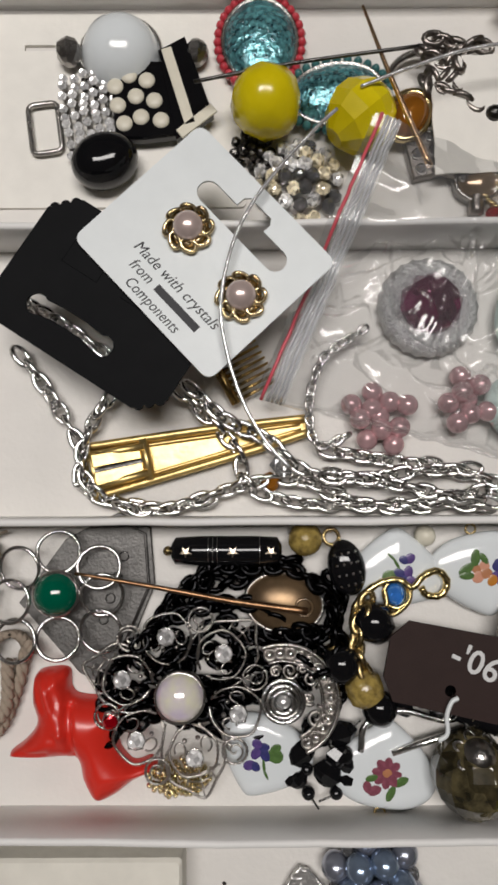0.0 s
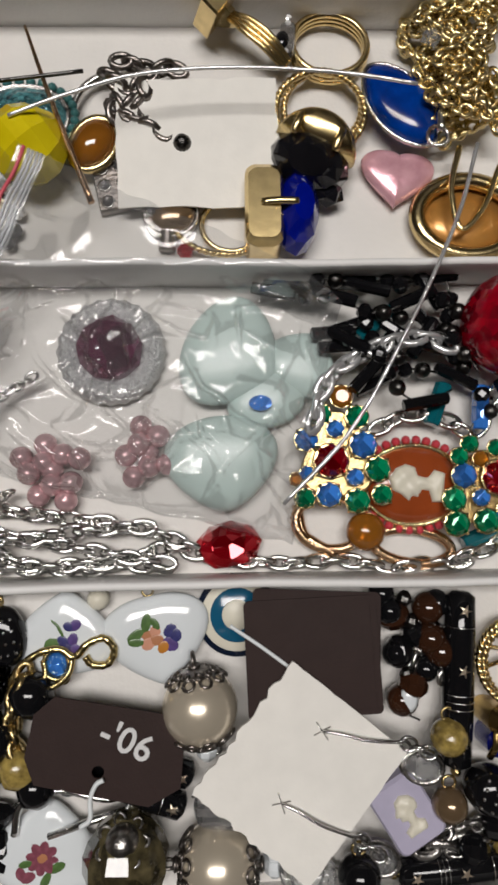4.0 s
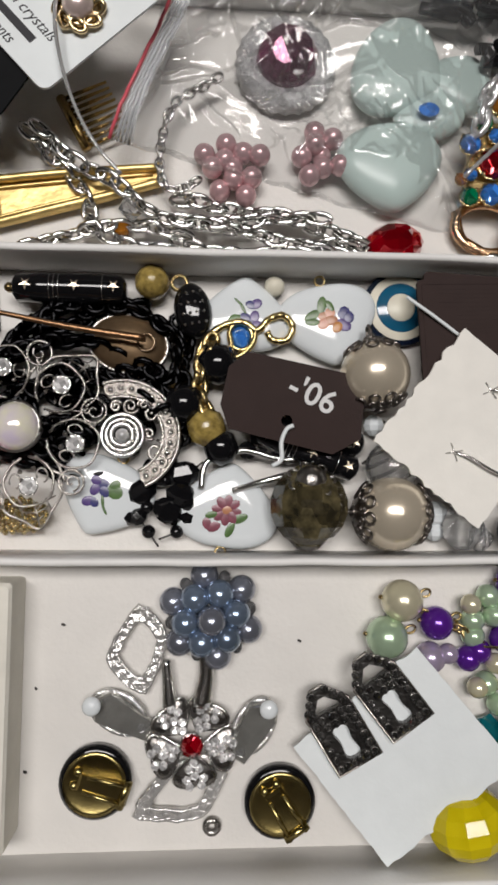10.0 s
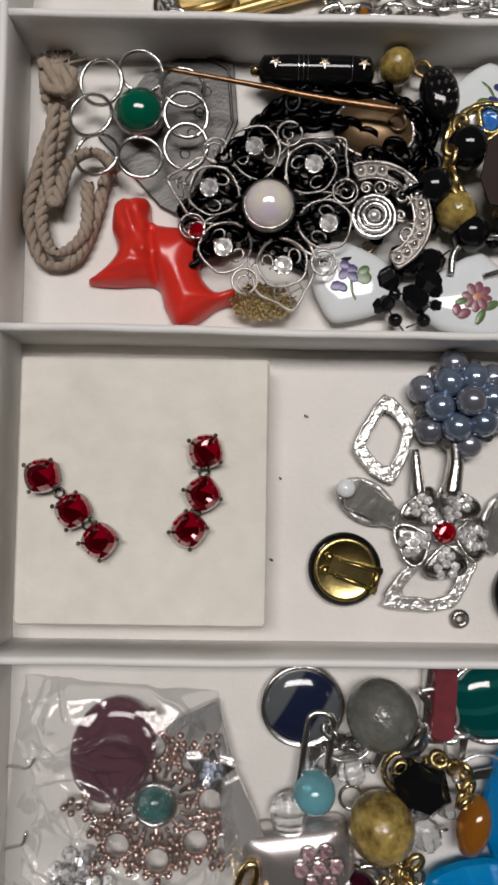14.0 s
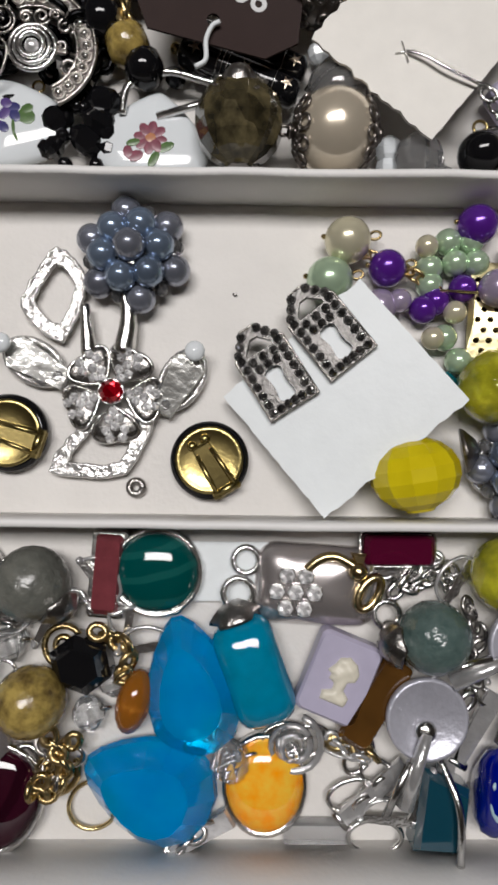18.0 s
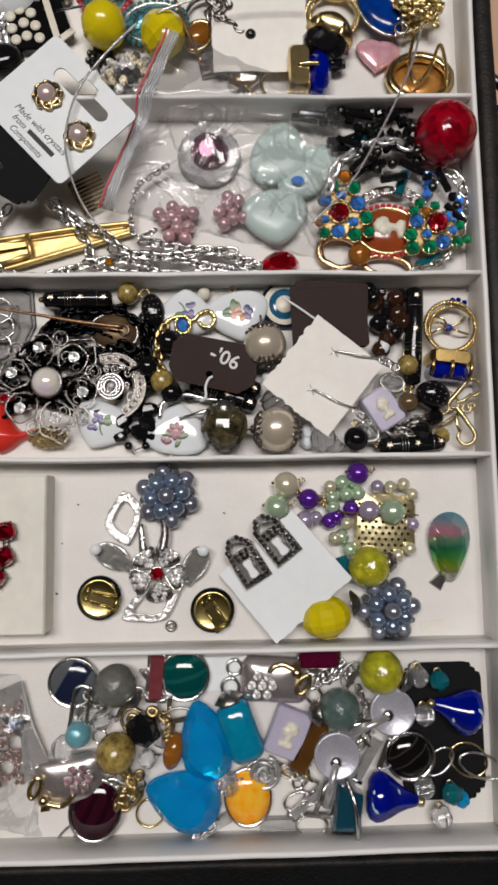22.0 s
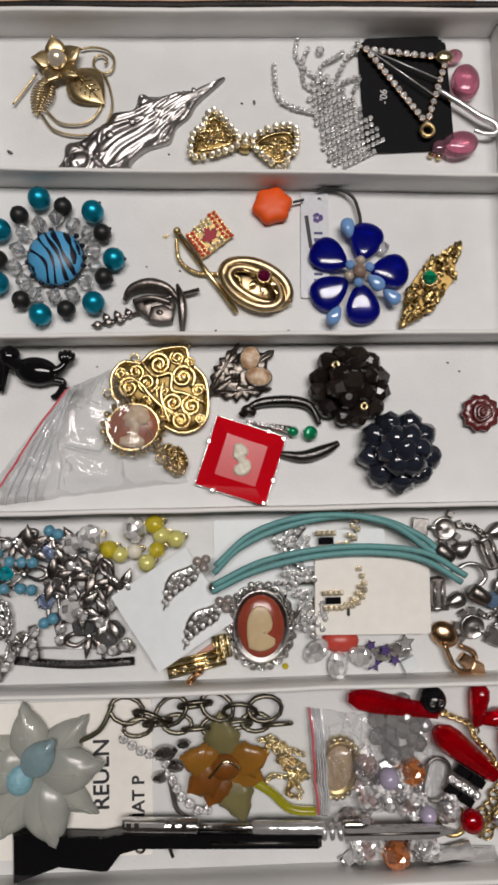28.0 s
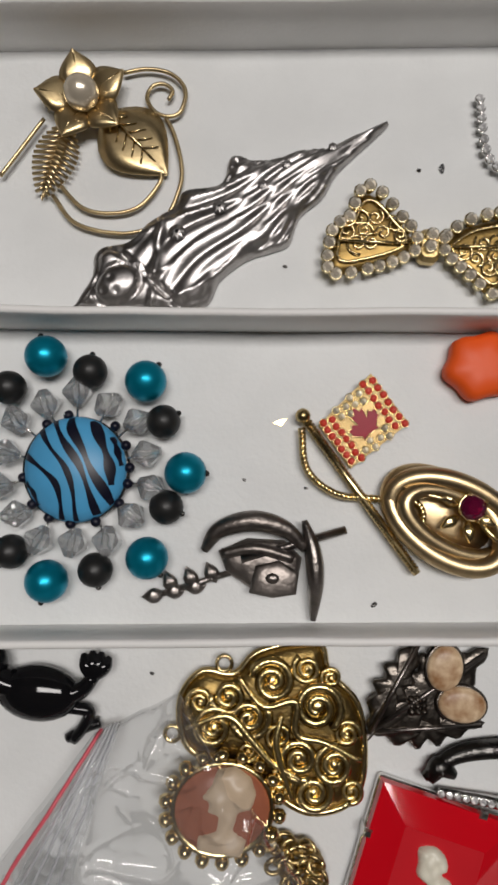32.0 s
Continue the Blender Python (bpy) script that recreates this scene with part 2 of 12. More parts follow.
ivory = material("ivory_resin", (0.74, 0.70, 0.58), 0.4, var=0.06)
carnelian = material("carnelian", (0.30, 0.06, 0.015), 0.15, coat=0.5, var=0.25, scale=150)
rope = material("taupe_cord", (0.34, 0.275, 0.215), 0.85, var=0.3, scale=700, bump=0.5)
cord_teal = material("teal_cord", (0.13, 0.33, 0.33), 0.5, var=0.2, scale=600, bump=0.3)
bronze_shell = material("bronze_shell", (0.24, 0.16, 0.09), 0.15, metal=0.5, coat=0.5, var=0.5, scale=150)
sea_stone = material("sea_stone", (0.10, 0.14, 0.13), 0.22, coat=0.6, var=0.4, scale=300, bump=0.9, bump_scale=260, colour2=(0.045, 0.08, 0.075), mottle=1.8)
mustard_stone = material("mustard_stone", (0.34, 0.25, 0.07), 0.2, coat=0.6, var=0.5, scale=420, bump=0.2, colour2=(0.10, 0.065, 0.02), mottle=3.0)
honey_stone = material("honey_stone", (0.88, 0.30, 0.0), 0.06, coat=0.6, var=0.2, scale=330, colour2=(0.88, 0.52, 0.05), mottle=3.0)

# ---- mesh kit: all sizes below are millimetres ----
MM = 0.001


class Geo:
    """Collects vertices and faces of one part."""

    def __init__(self):
        self.v, self.f, self.s = [], [], []

    def add(self, verts, faces, smooth=True, m=None):
        o = len(self.v)
        self.v += [tuple(m @ Vector(p)) if m is not None else tuple(p) for p in verts]
        self.f += [tuple(i + o for i in q) for q in faces]
        self.s += [smooth] * len(faces)
        return self

    def lathe(self, prof, n=20, m=None, smooth=True, sx=1.0, sy=1.0, wob=0.0, lobes=0):
        """Turns a profile of (radius, height) round z."""
        vs, fs = [], []
        for r, z in prof:
            for i in range(n):
                a = 2 * math.pi * i / n
                k = r * (1 + wob * math.cos(lobes * a))
                vs.append((k * sx * math.cos(a), k * sy * math.sin(a), z))
        for j in range(len(prof) - 1):
            for i in range(n):
                k = (i + 1) % n
                fs.append((j * n + i, j * n + k, (j + 1) * n + k, (j + 1) * n + i))
        fs.append(tuple(range(n))[::-1])
        fs.append(tuple((len(prof) - 1) * n + i for i in range(n)))
        return self.add(vs, fs, smooth, m)

    def ball(self, x, y, z, r, sz=1.0, n=14, sx=1.0, sy=1.0, rz=0.0, smooth=True):
        k = max(4, n // 2)
        prof = [(r * max(0.02, math.sin(math.pi * j / k)), -r * sz * math.cos(math.pi * j / k)) for j in range(k + 1)]
        return self.lathe(prof, n, pose(x, y, z, 0, 0, rz), smooth, sx, sy)

    def tube(self, pts, r, n=6, closed=False, taper=None):
        P = [Vector(p) for p in pts]
        N = len(P)
        vs, fs = [], []
        up = Vector((0.02, 0.03, 1))
        for i, p in enumerate(P):
            a, b = P[(i - 1) % N] if closed or i else p, P[(i + 1) % N] if closed or i < N - 1 else p
            d = (b - a).normalized() if (b - a).length > 1e-6 else Vector((1, 0, 0))
            u = d.cross(up)
            u = u.normalized() if u.length > 1e-3 else Vector((1, 0, 0))
            w = u.cross(d)
            k = r if taper is None else r * taper(i / max(1, N - 1))
            vs += [tuple(p + k * (math.cos(2 * math.pi * j / n) * u + math.sin(2 * math.pi * j / n) * w)) for j in range(n)]
        for i in range(N if closed else N - 1):
            o, q = i * n, ((i + 1) % N) * n
            fs += [(o + j, o + (j + 1) % n, q + (j + 1) % n, q + j) for j in range(n)]
        if not closed:
            fs += [tuple(range(n))[::-1], tuple((N - 1) * n + j for j in range(n))]
        return self.add(vs, fs)

    def ring(self, x, y, z, R, r, n=20, k=6, ry=1.0, rz=0.0, tilt=(0, 0)):
        m = pose(x, y, z, tilt[0], tilt[1], rz)
        pts = [m @ Vector((R * math.cos(2 * math.pi * i / n), R * ry * math.sin(2 * math.pi * i / n), 0)) for i in range(n)]
        return self.tube(pts, r, k, True)

    def slab(self, outline, z0, z1, bevel=0.3, m=None, smooth=False):
        """A plate with the given outline, its upper edge rounded off."""
        n = len(outline)
        cx, cy = sum(p[0] for p in outline) / n, sum(p[1] for p in outline) / n
        size = max(math.hypot(p[0] - cx, p[1] - cy) for p in outline)
        k = 1 - bevel / size
        vs = [(x, y, z0) for x, y in outline] + [(x, y, z1 - bevel) for x, y in outline] + [(cx + (x - cx) * k, cy + (y - cy) * k, z1) for x, y in outline]
        fs = [tuple(range(n))[::-1], tuple(2 * n + i for i in range(n))]
        for i in range(n):
            j = (i + 1) % n
            fs += [(i, j, n + j, n + i), (n + i, n + j, 2 * n + j, 2 * n + i)]
        return self.add(vs, fs, smooth, m)

    def box(self, x, y, z, w, d, h, rz=0.0, bevel=0.2, rx=0.0, ry=0.0):
        """A block on z, its upper edges eased."""
        return self.slab([(-w / 2, -d / 2), (w / 2, -d / 2), (w / 2, d / 2), (-w / 2, d / 2)], 0, h, bevel, pose(x, y, z, rx, ry, rz))

    def gem(self, x, y, z, r, h=0.6, n=8, table=0.55, sx=1.0, sy=1.0, rz=0.0, tilt=(0, 0), pav=0.5):
        """A cut stone: girdle, crown facets and table."""
        vs, fs = [], []
        for k, (rad, zz, off) in enumerate(((0.15, -pav * r, 0), (1.0, 0, 0), (0.86, h * r * 0.55, 0.5), (table, h * r, 0))):
            vs += [(rad * r * sx * math.cos(2 * math.pi * (i + off) / n), rad * r * sy * math.sin(2 * math.pi * (i + off) / n), zz) for i in range(n)]
        fs.append(tuple(range(n))[::-1])
        for i in range(n):
            j = (i + 1) % n
            fs.append((i, j, n + j, n + i))
            fs += [(n + i, n + j, 2 * n + i), (n + j, 2 * n + j, 2 * n + i), (2 * n + i, 2 * n + j, 3 * n + j), (2 * n + i, 3 * n + j, 3 * n + i)]
        fs.append(tuple(3 * n + i for i in range(n)))
        return self.add(vs, fs, False, pose(x, y, z, tilt[0], tilt[1], rz))

    def dome(self, x, y, z, rx, ry, h, n=24, rz=0.0, tilt=(0, 0), rows=5):
        prof = [(1.0, 0)] + [(math.cos(math.pi / 2 * j / rows), h * math.sin(math.pi / 2 * j / rows)) for j in range(0, rows)] + [(0.03, h)]
        prof[1] = (1.0, h * 0.08)
        return self.lathe([(r, q) for r, q in prof], n, pose(x, y, z, tilt[0], tilt[1], rz), True, rx, ry)

    def facet_ball(self, x, y, z, r, n=8, rows=5, rz=0.0, sz=1.0, sx=1.0, sy=1.0, tilt=(90, 12)):
        prof = [(r * max(0.3 if j in (0, rows) else 0, math.sin(math.pi * (j + 0.0) / rows)), -r * sz * math.cos(math.pi * j / rows)) for j in range(rows + 1)]
        return self.lathe(prof, n, pose(x, y, z, tilt[0], tilt[1], rz), False, sx, sy)


def finish(name, g):
    me = bpy.data.meshes.new(name)
    me.from_pydata([(x * MM, y * MM, z * MM) for x, y, z in g.v], [], g.f)
    me.polygons.foreach_set("use_smooth", g.s)
    me.update()
    return me


def part(name, g, mat, parent=None, label="", m=None):
    """Links the collected shape as one mesh object under its thing."""
    me = finish(name, g)
    me.materials.append(mat)
    ob = new(name, me)
    if parent is not None:
        ob.parent = parent
    if m is not None:
        ob.matrix_basis = m
    return tagged(ob, label)


def again(ob, m, parent=None):
    """Another piece on the same mesh."""
    c = ob.copy()
    scene.collection.objects.link(c)
    c.parent = parent if parent is not None else ob.parent
    c.matrix_basis = m
    return c


def at(x, y, z=0.0, rx=0, ry=0, rz=0):
    return pose(x * MM, y * MM, z * MM, rx, ry, rz)


def thing(name, label, category, x, y, z=0.0, rz=0.0, group="", rx=0.0, ry=0.0):
    ob = new(name)
    ob.empty_display_size = 0.003
    ob.matrix_basis = at(x, y, z, rx, ry, rz)
    return tagged(ob, label, category, group)


def poly(n, r, sx=1.0, sy=1.0, off=0.0):
    return [(r * sx * math.cos(2 * math.pi * (i + off) / n), r * sy * math.sin(2 * math.pi * (i + off) / n)) for i in range(n)]


def rounded(w, d, r, k=4):
    pts = []
    for cx, cy, a0 in ((w / 2 - r, d / 2 - r, 0), (-w / 2 + r, d / 2 - r, 90), (-w / 2 + r, -d / 2 + r, 180), (w / 2 - r, -d / 2 + r, 270)):
        pts += [(cx + r * math.cos(radians(a0 + 90 * i / k)), cy + r * math.sin(radians(a0 + 90 * i / k))) for i in range(k + 1)]
    return pts


def heart(r, n=28, plump=0.0):
    """A heart outline; plump draws it towards an oval."""
    out = []
    for i in range(n):
        a = 2 * math.pi * i / n
        x, y = r * 0.062 * 16 * math.sin(a) ** 3, r * 0.062 * (13 * math.cos(a) - 3.4 * math.cos(2 * a) - 1.2 * math.cos(3 * a) + 1)
        out.append((x * (1 - plump) + plump * 0.92 * r * math.sin(a), y * (1 - plump) + plump * 0.84 * r * math.cos(a)))
    return out[::-1]


def curve(pts, n=40, z=None):
    """A smooth run of n points through the given ones (Catmull-Rom), at height z(s)."""
    P = [Vector((*p, 0)) if len(p) == 2 else Vector(p) for p in pts]
    P = [2 * P[0] - P[1]] + P + [2 * P[-1] - P[-2]]
    out = []
    for i in range(n):
        s = i / (n - 1) * (len(P) - 3)
        k = min(int(s), len(P) - 4)
        t = s - k
        a, b, c, d = P[k:k + 4]
        q = 0.5 * (2 * b + (c - a) * t + (2 * a - 5 * b + 4 * c - d) * t * t + (3 * b - a - 3 * c + d) * t ** 3)
        if z is not None:
            q.z = z(i / (n - 1)) if callable(z) else z
        out.append(q)
    return out


def length(pts):
    return sum((b - a).length for a, b in zip(pts, pts[1:]))


def pillow(outline, h, n_in=4, lift=0.0):
    """A cushion-shaped solid over an outline; returns a Geo."""
    g = Geo()
    n = len(outline)
    cx, cy = sum(p[0] for p in outline) / n, sum(p[1] for p in outline) / n
    vs = []
    for j in range(-n_in, n_in + 1):
        a = math.pi / 2 * j / (n_in + 0.35)
        k, z = math.cos(a) ** 0.6, h / 2 * math.sin(a)
        vs += [(cx + (x - cx) * k, cy + (y - cy) * k, z + h / 2 + lift) for x, y in outline]
    fs = [tuple(range(n))[::-1], tuple(2 * n_in * n + i for i in range(n))]
    for j in range(2 * n_in):
        fs += [(j * n + i, j * n + (i + 1) % n, (j + 1) * n + (i + 1) % n, (j + 1) * n + i) for i in range(n)]
    return g.add(vs, fs)


def puff(outline, h, p=2.0, rings=7, base=0.8, bend=0.0):
    """A swelling plate with a thin edge: full dome for p = 2, flatter on top for more."""
    n = len(outline)
    cx, cy = sum(q[0] for q in outline) / n, sum(q[1] for q in outline) / n
    vs = [(x, y, bend * (x - cx) ** 2) for x, y in outline]
    for j in range(rings):
        k = math.cos(math.pi / 2 * j / rings)
        z = base + h * max(0.0, 1 - k ** p) ** 0.5
        vs += [(cx + (x - cx) * k, cy + (y - cy) * k, z + bend * ((x - cx) * k) ** 2) for x, y in outline]
    vs.append((cx, cy, base + h))
    top = len(vs) - 1
    fs = [tuple(range(n))[::-1]]
    for j in range(rings):
        fs += [(j * n + i, j * n + (i + 1) % n, (j + 1) * n + (i + 1) % n, (j + 1) * n + i) for i in range(n)]
    fs += [(rings * n + i, rings * n + (i + 1) % n, top) for i in range(n)]
    return Geo().add(vs, fs)


def inflate(outline, h, edge=4.0, step=0.7, relief=None, power=0.5):
    """A cast, swelling plate over any outline: it rises from the rim over the edge width; relief(x, y, d) adds to it."""
    n = len(outline)
    P = np.array(outline)
    A, B = P, np.roll(P, -1, axis=0)
    x0, y0 = P.min(axis=0) - step
    nx, ny = [int(v) + 3 for v in (P.max(axis=0) - P.min(axis=0)) / step]
    gx, gy = np.meshgrid(x0 + step * np.arange(nx), y0 + step * np.arange(ny))
    Q = np.stack([gx.ravel(), gy.ravel()], axis=1)
    best, near, inside = np.full(len(Q), 1e9), np.zeros_like(Q), np.zeros(len(Q), bool)
    for a, b in zip(A, B):
        d = b - a
        t = np.clip(((Q - a) @ d) / max(1e-9, d @ d), 0, 1)
        c = a + t[:, None] * d
        dist = np.hypot(*(Q - c).T)
        hit = dist < best
        best[hit], near[hit] = dist[hit], c[hit]
        if abs(d[1]) > 1e-9:
            cross = ((a[1] > Q[:, 1]) != (b[1] > Q[:, 1])) & (Q[:, 0] < d[0] * (Q[:, 1] - a[1]) / d[1] + a[0])
            inside ^= cross
    k = np.clip(best / edge, 0, 1)
    z = np.where(inside, 0.4 + h * (1 - (1 - k) ** 2) ** power, 0.0)
    used, vs, fs = {}, [], []

    def vert(i):
        if i not in used:
            used[i] = len(vs)
            if inside[i]:
                x, y = Q[i]
                vs.append((x, y, max(0.2, z[i] + (relief(x, y, best[i]) * min(1, best[i] / 1.2) if relief else 0))))
            else:
                vs.append((near[i][0], near[i][1], 0.0))
        return used[i]

    for j in range(ny - 1):
        for i in range(nx - 1):
            q = (j * nx + i, j * nx + i + 1, (j + 1) * nx + i + 1, (j + 1) * nx + i)
            if inside[list(q)].any() and all(inside[v] or best[v] < step * 1.5 for v in q):
                fs.append(tuple(vert(v) for v in q))
    return Geo().add(vs, fs)


def rounded_loop(pts, n=60):
    """A closed smooth outline through a few corners."""
    m = len(pts)
    out = []
    for i in range(n):
        u = i / n * m
        k, t = int(u) % m, u - int(u)
        a, b, c, d = [Vector((*pts[(k + q) % m], 0)) for q in (-1, 0, 1, 2)]
        q = 0.5 * (2 * b + (c - a) * t + (2 * a - 5 * b + 4 * c - d) * t * t + (3 * b - a - 3 * c + d) * t ** 3)
        out.append((q.x, q.y))
    return out


def chain(name, label, pts, mat, size=4.0, wire=0.45, z=2.0, group="", wob=1.2, ratio=0.62, jumble=0.0, category="chain", seed=1, limit=220):
    """A chain of single links along a smooth line."""
    rnd = random.Random(seed)
    line = curve(pts, 160)
    total = length(line)
    t = thing(name, label, category, line[0].x, line[0].y, 0, 0, group)
    g = Geo().ring(0, 0, 0, size / 2, wire, 12, 5, ratio)
    me = finish("link", g)
    me.materials.append(mat)
    step = size * 0.78 - wire
    n = min(limit, max(2, int(total / step)))
    acc, k = 0.0, 0
    for i in range(1, len(line)):
        d = line[i] - line[i - 1]
        acc += d.length
        while acc >= k * step and k < n:
            ob = new("link", me)
            ob.parent = t
            zz = (z(k / n) if callable(z) else z) + wob * (rnd.random() - 0.5)
            q = line[i] - line[0]
            ob.matrix_basis = at(q.x + jumble * (rnd.random() - 0.5), q.y + jumble * (rnd.random() - 0.5), zz, (55 if k % 2 else -15) + rnd.uniform(-22, 22), rnd.uniform(-8, 8), math.degrees(math.atan2(d.y, d.x)) + jumble * rnd.uniform(-14, 14))
            k += 1
    return t


def beads(name, label, pts, sizes, mats, z=3.0, group="", category="necklace", gap=0.3, cap=None, shape="ball", seed=1):
    """Beads strung along a line, each a part; shapes: ball, facet, bugle."""
    rnd = random.Random(seed)
    line = curve(pts, 160)
    t = thing(name, label, category, line[0].x, line[0].y, 0, 0, group)
    made = {}
    acc, nxt, k = 0.0, 0.0, 0
    for i in range(1, len(line)):
        d = line[i] - line[i - 1]
        acc += d.length
        while acc >= nxt:
            r, mat = sizes[k % len(sizes)], mats[k % len(mats)]
            kind = shape[k % len(shape)] if isinstance(shape, (list, tuple)) else shape
            key = (r, mat.name, kind)
            if key not in made:
                g = Geo()
                if kind == "bugle":
                    g.lathe([(r * 0.34, -r * 1.5), (r * 0.42, -r * 1.4), (r * 0.42, r * 1.4), (r * 0.34, r * 1.5)], 8, pose(0, 0, 0, 0, 90, 0), False)
                elif kind == "facet":
                    g.facet_ball(0, 0, 0, r, 8, 5, 10)
                elif kind == "drop":
                    g.facet_ball(0, 0, 0, r, 6, 4, 0, 1.0, 1.5, 0.8)
                else:
                    g.ball(0, 0, 0, r, 1, 14)
                made[key] = finish("bead", g)
                made[key].materials.append(mat)
            ob = new("bead", made[key])
            ob.parent = t
            q = line[i] - line[0]
            zz = max(r * 0.5, (z(acc) if callable(z) else z) + rnd.uniform(-0.6, 0.6))
            ob.matrix_basis = at(q.x, q.y, zz, rnd.uniform(-15, 15), rnd.uniform(-15, 15), math.degrees(math.atan2(d.y, d.x)) + rnd.uniform(-12, 12))
            half = r * (1.5 if kind == "bugle" else 1.2 if kind == "drop" else 1.0)
            r2, k2 = sizes[(k + 1) % len(sizes)], shape[(k + 1) % len(shape)] if isinstance(shape, (list, tuple)) else shape
            nxt = max(acc, nxt) + half + r2 * (1.5 if k2 == "bugle" else 1.2 if k2 == "drop" else 1.0) + gap
            k += 1
    g = Geo().tube([p - line[0] + Vector((0, 0, (z(0) if callable(z) else z))) for p in line[::4]], 0.25, 5)
    part("cord", g, gunmetal if cap is None else cap, t)
    return t


def words(text, size, mat, x, y, z, rz, parent, name="lettering", depth=0.05, align="LEFT", width=0.0, slant=0.0, bold=0.0):
    """Flat lettering in the built-in font, turned into a mesh; size in millimetres."""
    cu = bpy.data.curves.new(name, "FONT")
    cu.body, cu.size, cu.align_x, cu.extrude, cu.resolution_u, cu.shear = text, size * MM, align, depth * MM, 3, slant
    cu.offset = bold * MM
    tmp = new("lettering_source", cu)
    me = bpy.data.meshes.new_from_object(tmp.evaluated_get(bpy.context.evaluated_depsgraph_get()))
    bpy.data.objects.remove(tmp)
    bpy.data.curves.remove(cu)
    if width:
        xs = [v.co.x for v in me.vertices]
        k = width * MM / (max(xs) - min(xs))
        me.transform(Matrix.Diagonal((k, 1, 1, 1)))
    me.materials.clear()
    me.materials.append(mat)
    ob = new(name, me)
    ob.parent, ob.matrix_basis = parent, at(x, y, z, 0, 0, rz)
    return ob

# ---- table, room, cases and trays ----
TOP = 14.6


def setting(name, g, mat, label, category):
    ob = part(name, g, mat)
    return tagged(ob, label, category, kind="structure")


g = Geo().box(0, 0, -42, 1800, 1200, 26, 0, 2)
setting("table_top", g, table_wood, "pale varnished wooden table top under the two cases", "table")
# added black slab; it also puts the dark into the gap between the cases
g = Geo().box(-88, -118, -16, 478, 480, 2, 0, 0.5)
tagged(part("black_mat", g, case_black), "thin black slab under the two sample cases", "mat")
g = Geo().box(0, 0, -760, 5000, 5000, 10, 0, 1)
setting("floor", g, material("floor_grey", (0.25, 0.23, 0.21), 0.6, scale=8), "plain grey floor of the room", "floor")


def strip(ax, ay, bx, by, z0, z1, half, wave=0.3, sag=0.15, seed=0.0, n=40):
    """A thin upright card wall from a to b, slightly bowed, its upper edge rounded."""
    d = Vector((bx - ax, by - ay, 0)).normalized()
    side = Vector((-d.y, d.x, 0))
    prof = [(-1, 0), (-1, 0.955), (-0.72, 0.985), (0, 1), (0.72, 0.985), (1, 0.955), (1, 0)]
    vs, fs, m = [], [], len(prof)
    for i in range(n + 1):
        s = i / n
        ends = min(1, 8 * s, 8 * (1 - s))
        off = wave * ends * (noise.noise(Vector((s * 5.0, seed, 0.3))) + 0.4 * noise.noise(Vector((s * 17.0, seed, 4.3))))
        drop = sag * noise.noise(Vector((s * 9.0, seed, 8.1)))
        for k, h in prof:
            p = Vector((ax + (bx - ax) * s, ay + (by - ay) * s, z0 + (z1 - z0 + drop) * h)) + side * (k * half + off * (0.35 + 0.65 * h))
            vs.append(tuple(p))
    for i in range(n):
        fs += [(i * m + k, i * m + k + 1, (i + 1) * m + k + 1, (i + 1) * m + k) for k in range(m - 1)]
        fs.append((i * m + m - 1, i * m, (i + 1) * m, (i + 1) * m + m - 1))
    fs += [tuple(range(m))[::-1], tuple(n * m + k for k in range(m))]
    return Geo().add(vs, fs)


def tray(name, west, east, north, south, dividers, label, floor_mat, seed):
    """A white five-compartment card tray; each divider is given by its ends at west and east."""
    (xw, yn), (xe, ye) = (west, north[0]), (east, north[1])
    t = thing(name, label, "tray", xw, south[0], 0)
    ox, oy = xw, south[0]
    part("tray_floor", Geo().slab([(-1.2, -1), (xe - ox + 1.2, south[1] - oy - 1), (xe - ox + 1.2, ye - oy + 1), (-1.2, yn - oy + 1)], -1.5, 0, 0.05), floor_mat, t)
    h = 1.0
    for nm, ax, ay, bx, by in (("side_wall", xw - h, south[0] - 2 * h, xw - h, yn + 2 * h), ("side_wall", xe + h, south[1] - 2 * h, xe + h, ye + 2 * h), ("end_wall", xw - 0.1, yn + h, xe + 0.1, ye + h), ("end_wall", xw - 0.1, south[0] - h, xe + 0.1, south[1] - h)):
        seed += 1.7
        part(nm, strip(ax - ox, ay - oy, bx - ox, by - oy, -1.4, TOP, h, 0.5, 0.25, seed, 60), rim_white, t)
    for yw, yy in dividers:
        seed += 1.7
        part("divider", strip(-0.1, yw - oy, xe - ox + 0.1, yy - oy, -0.2, TOP - 0.5, 0.85, 0.7, 0.3, seed), rim_white, t)
    return t


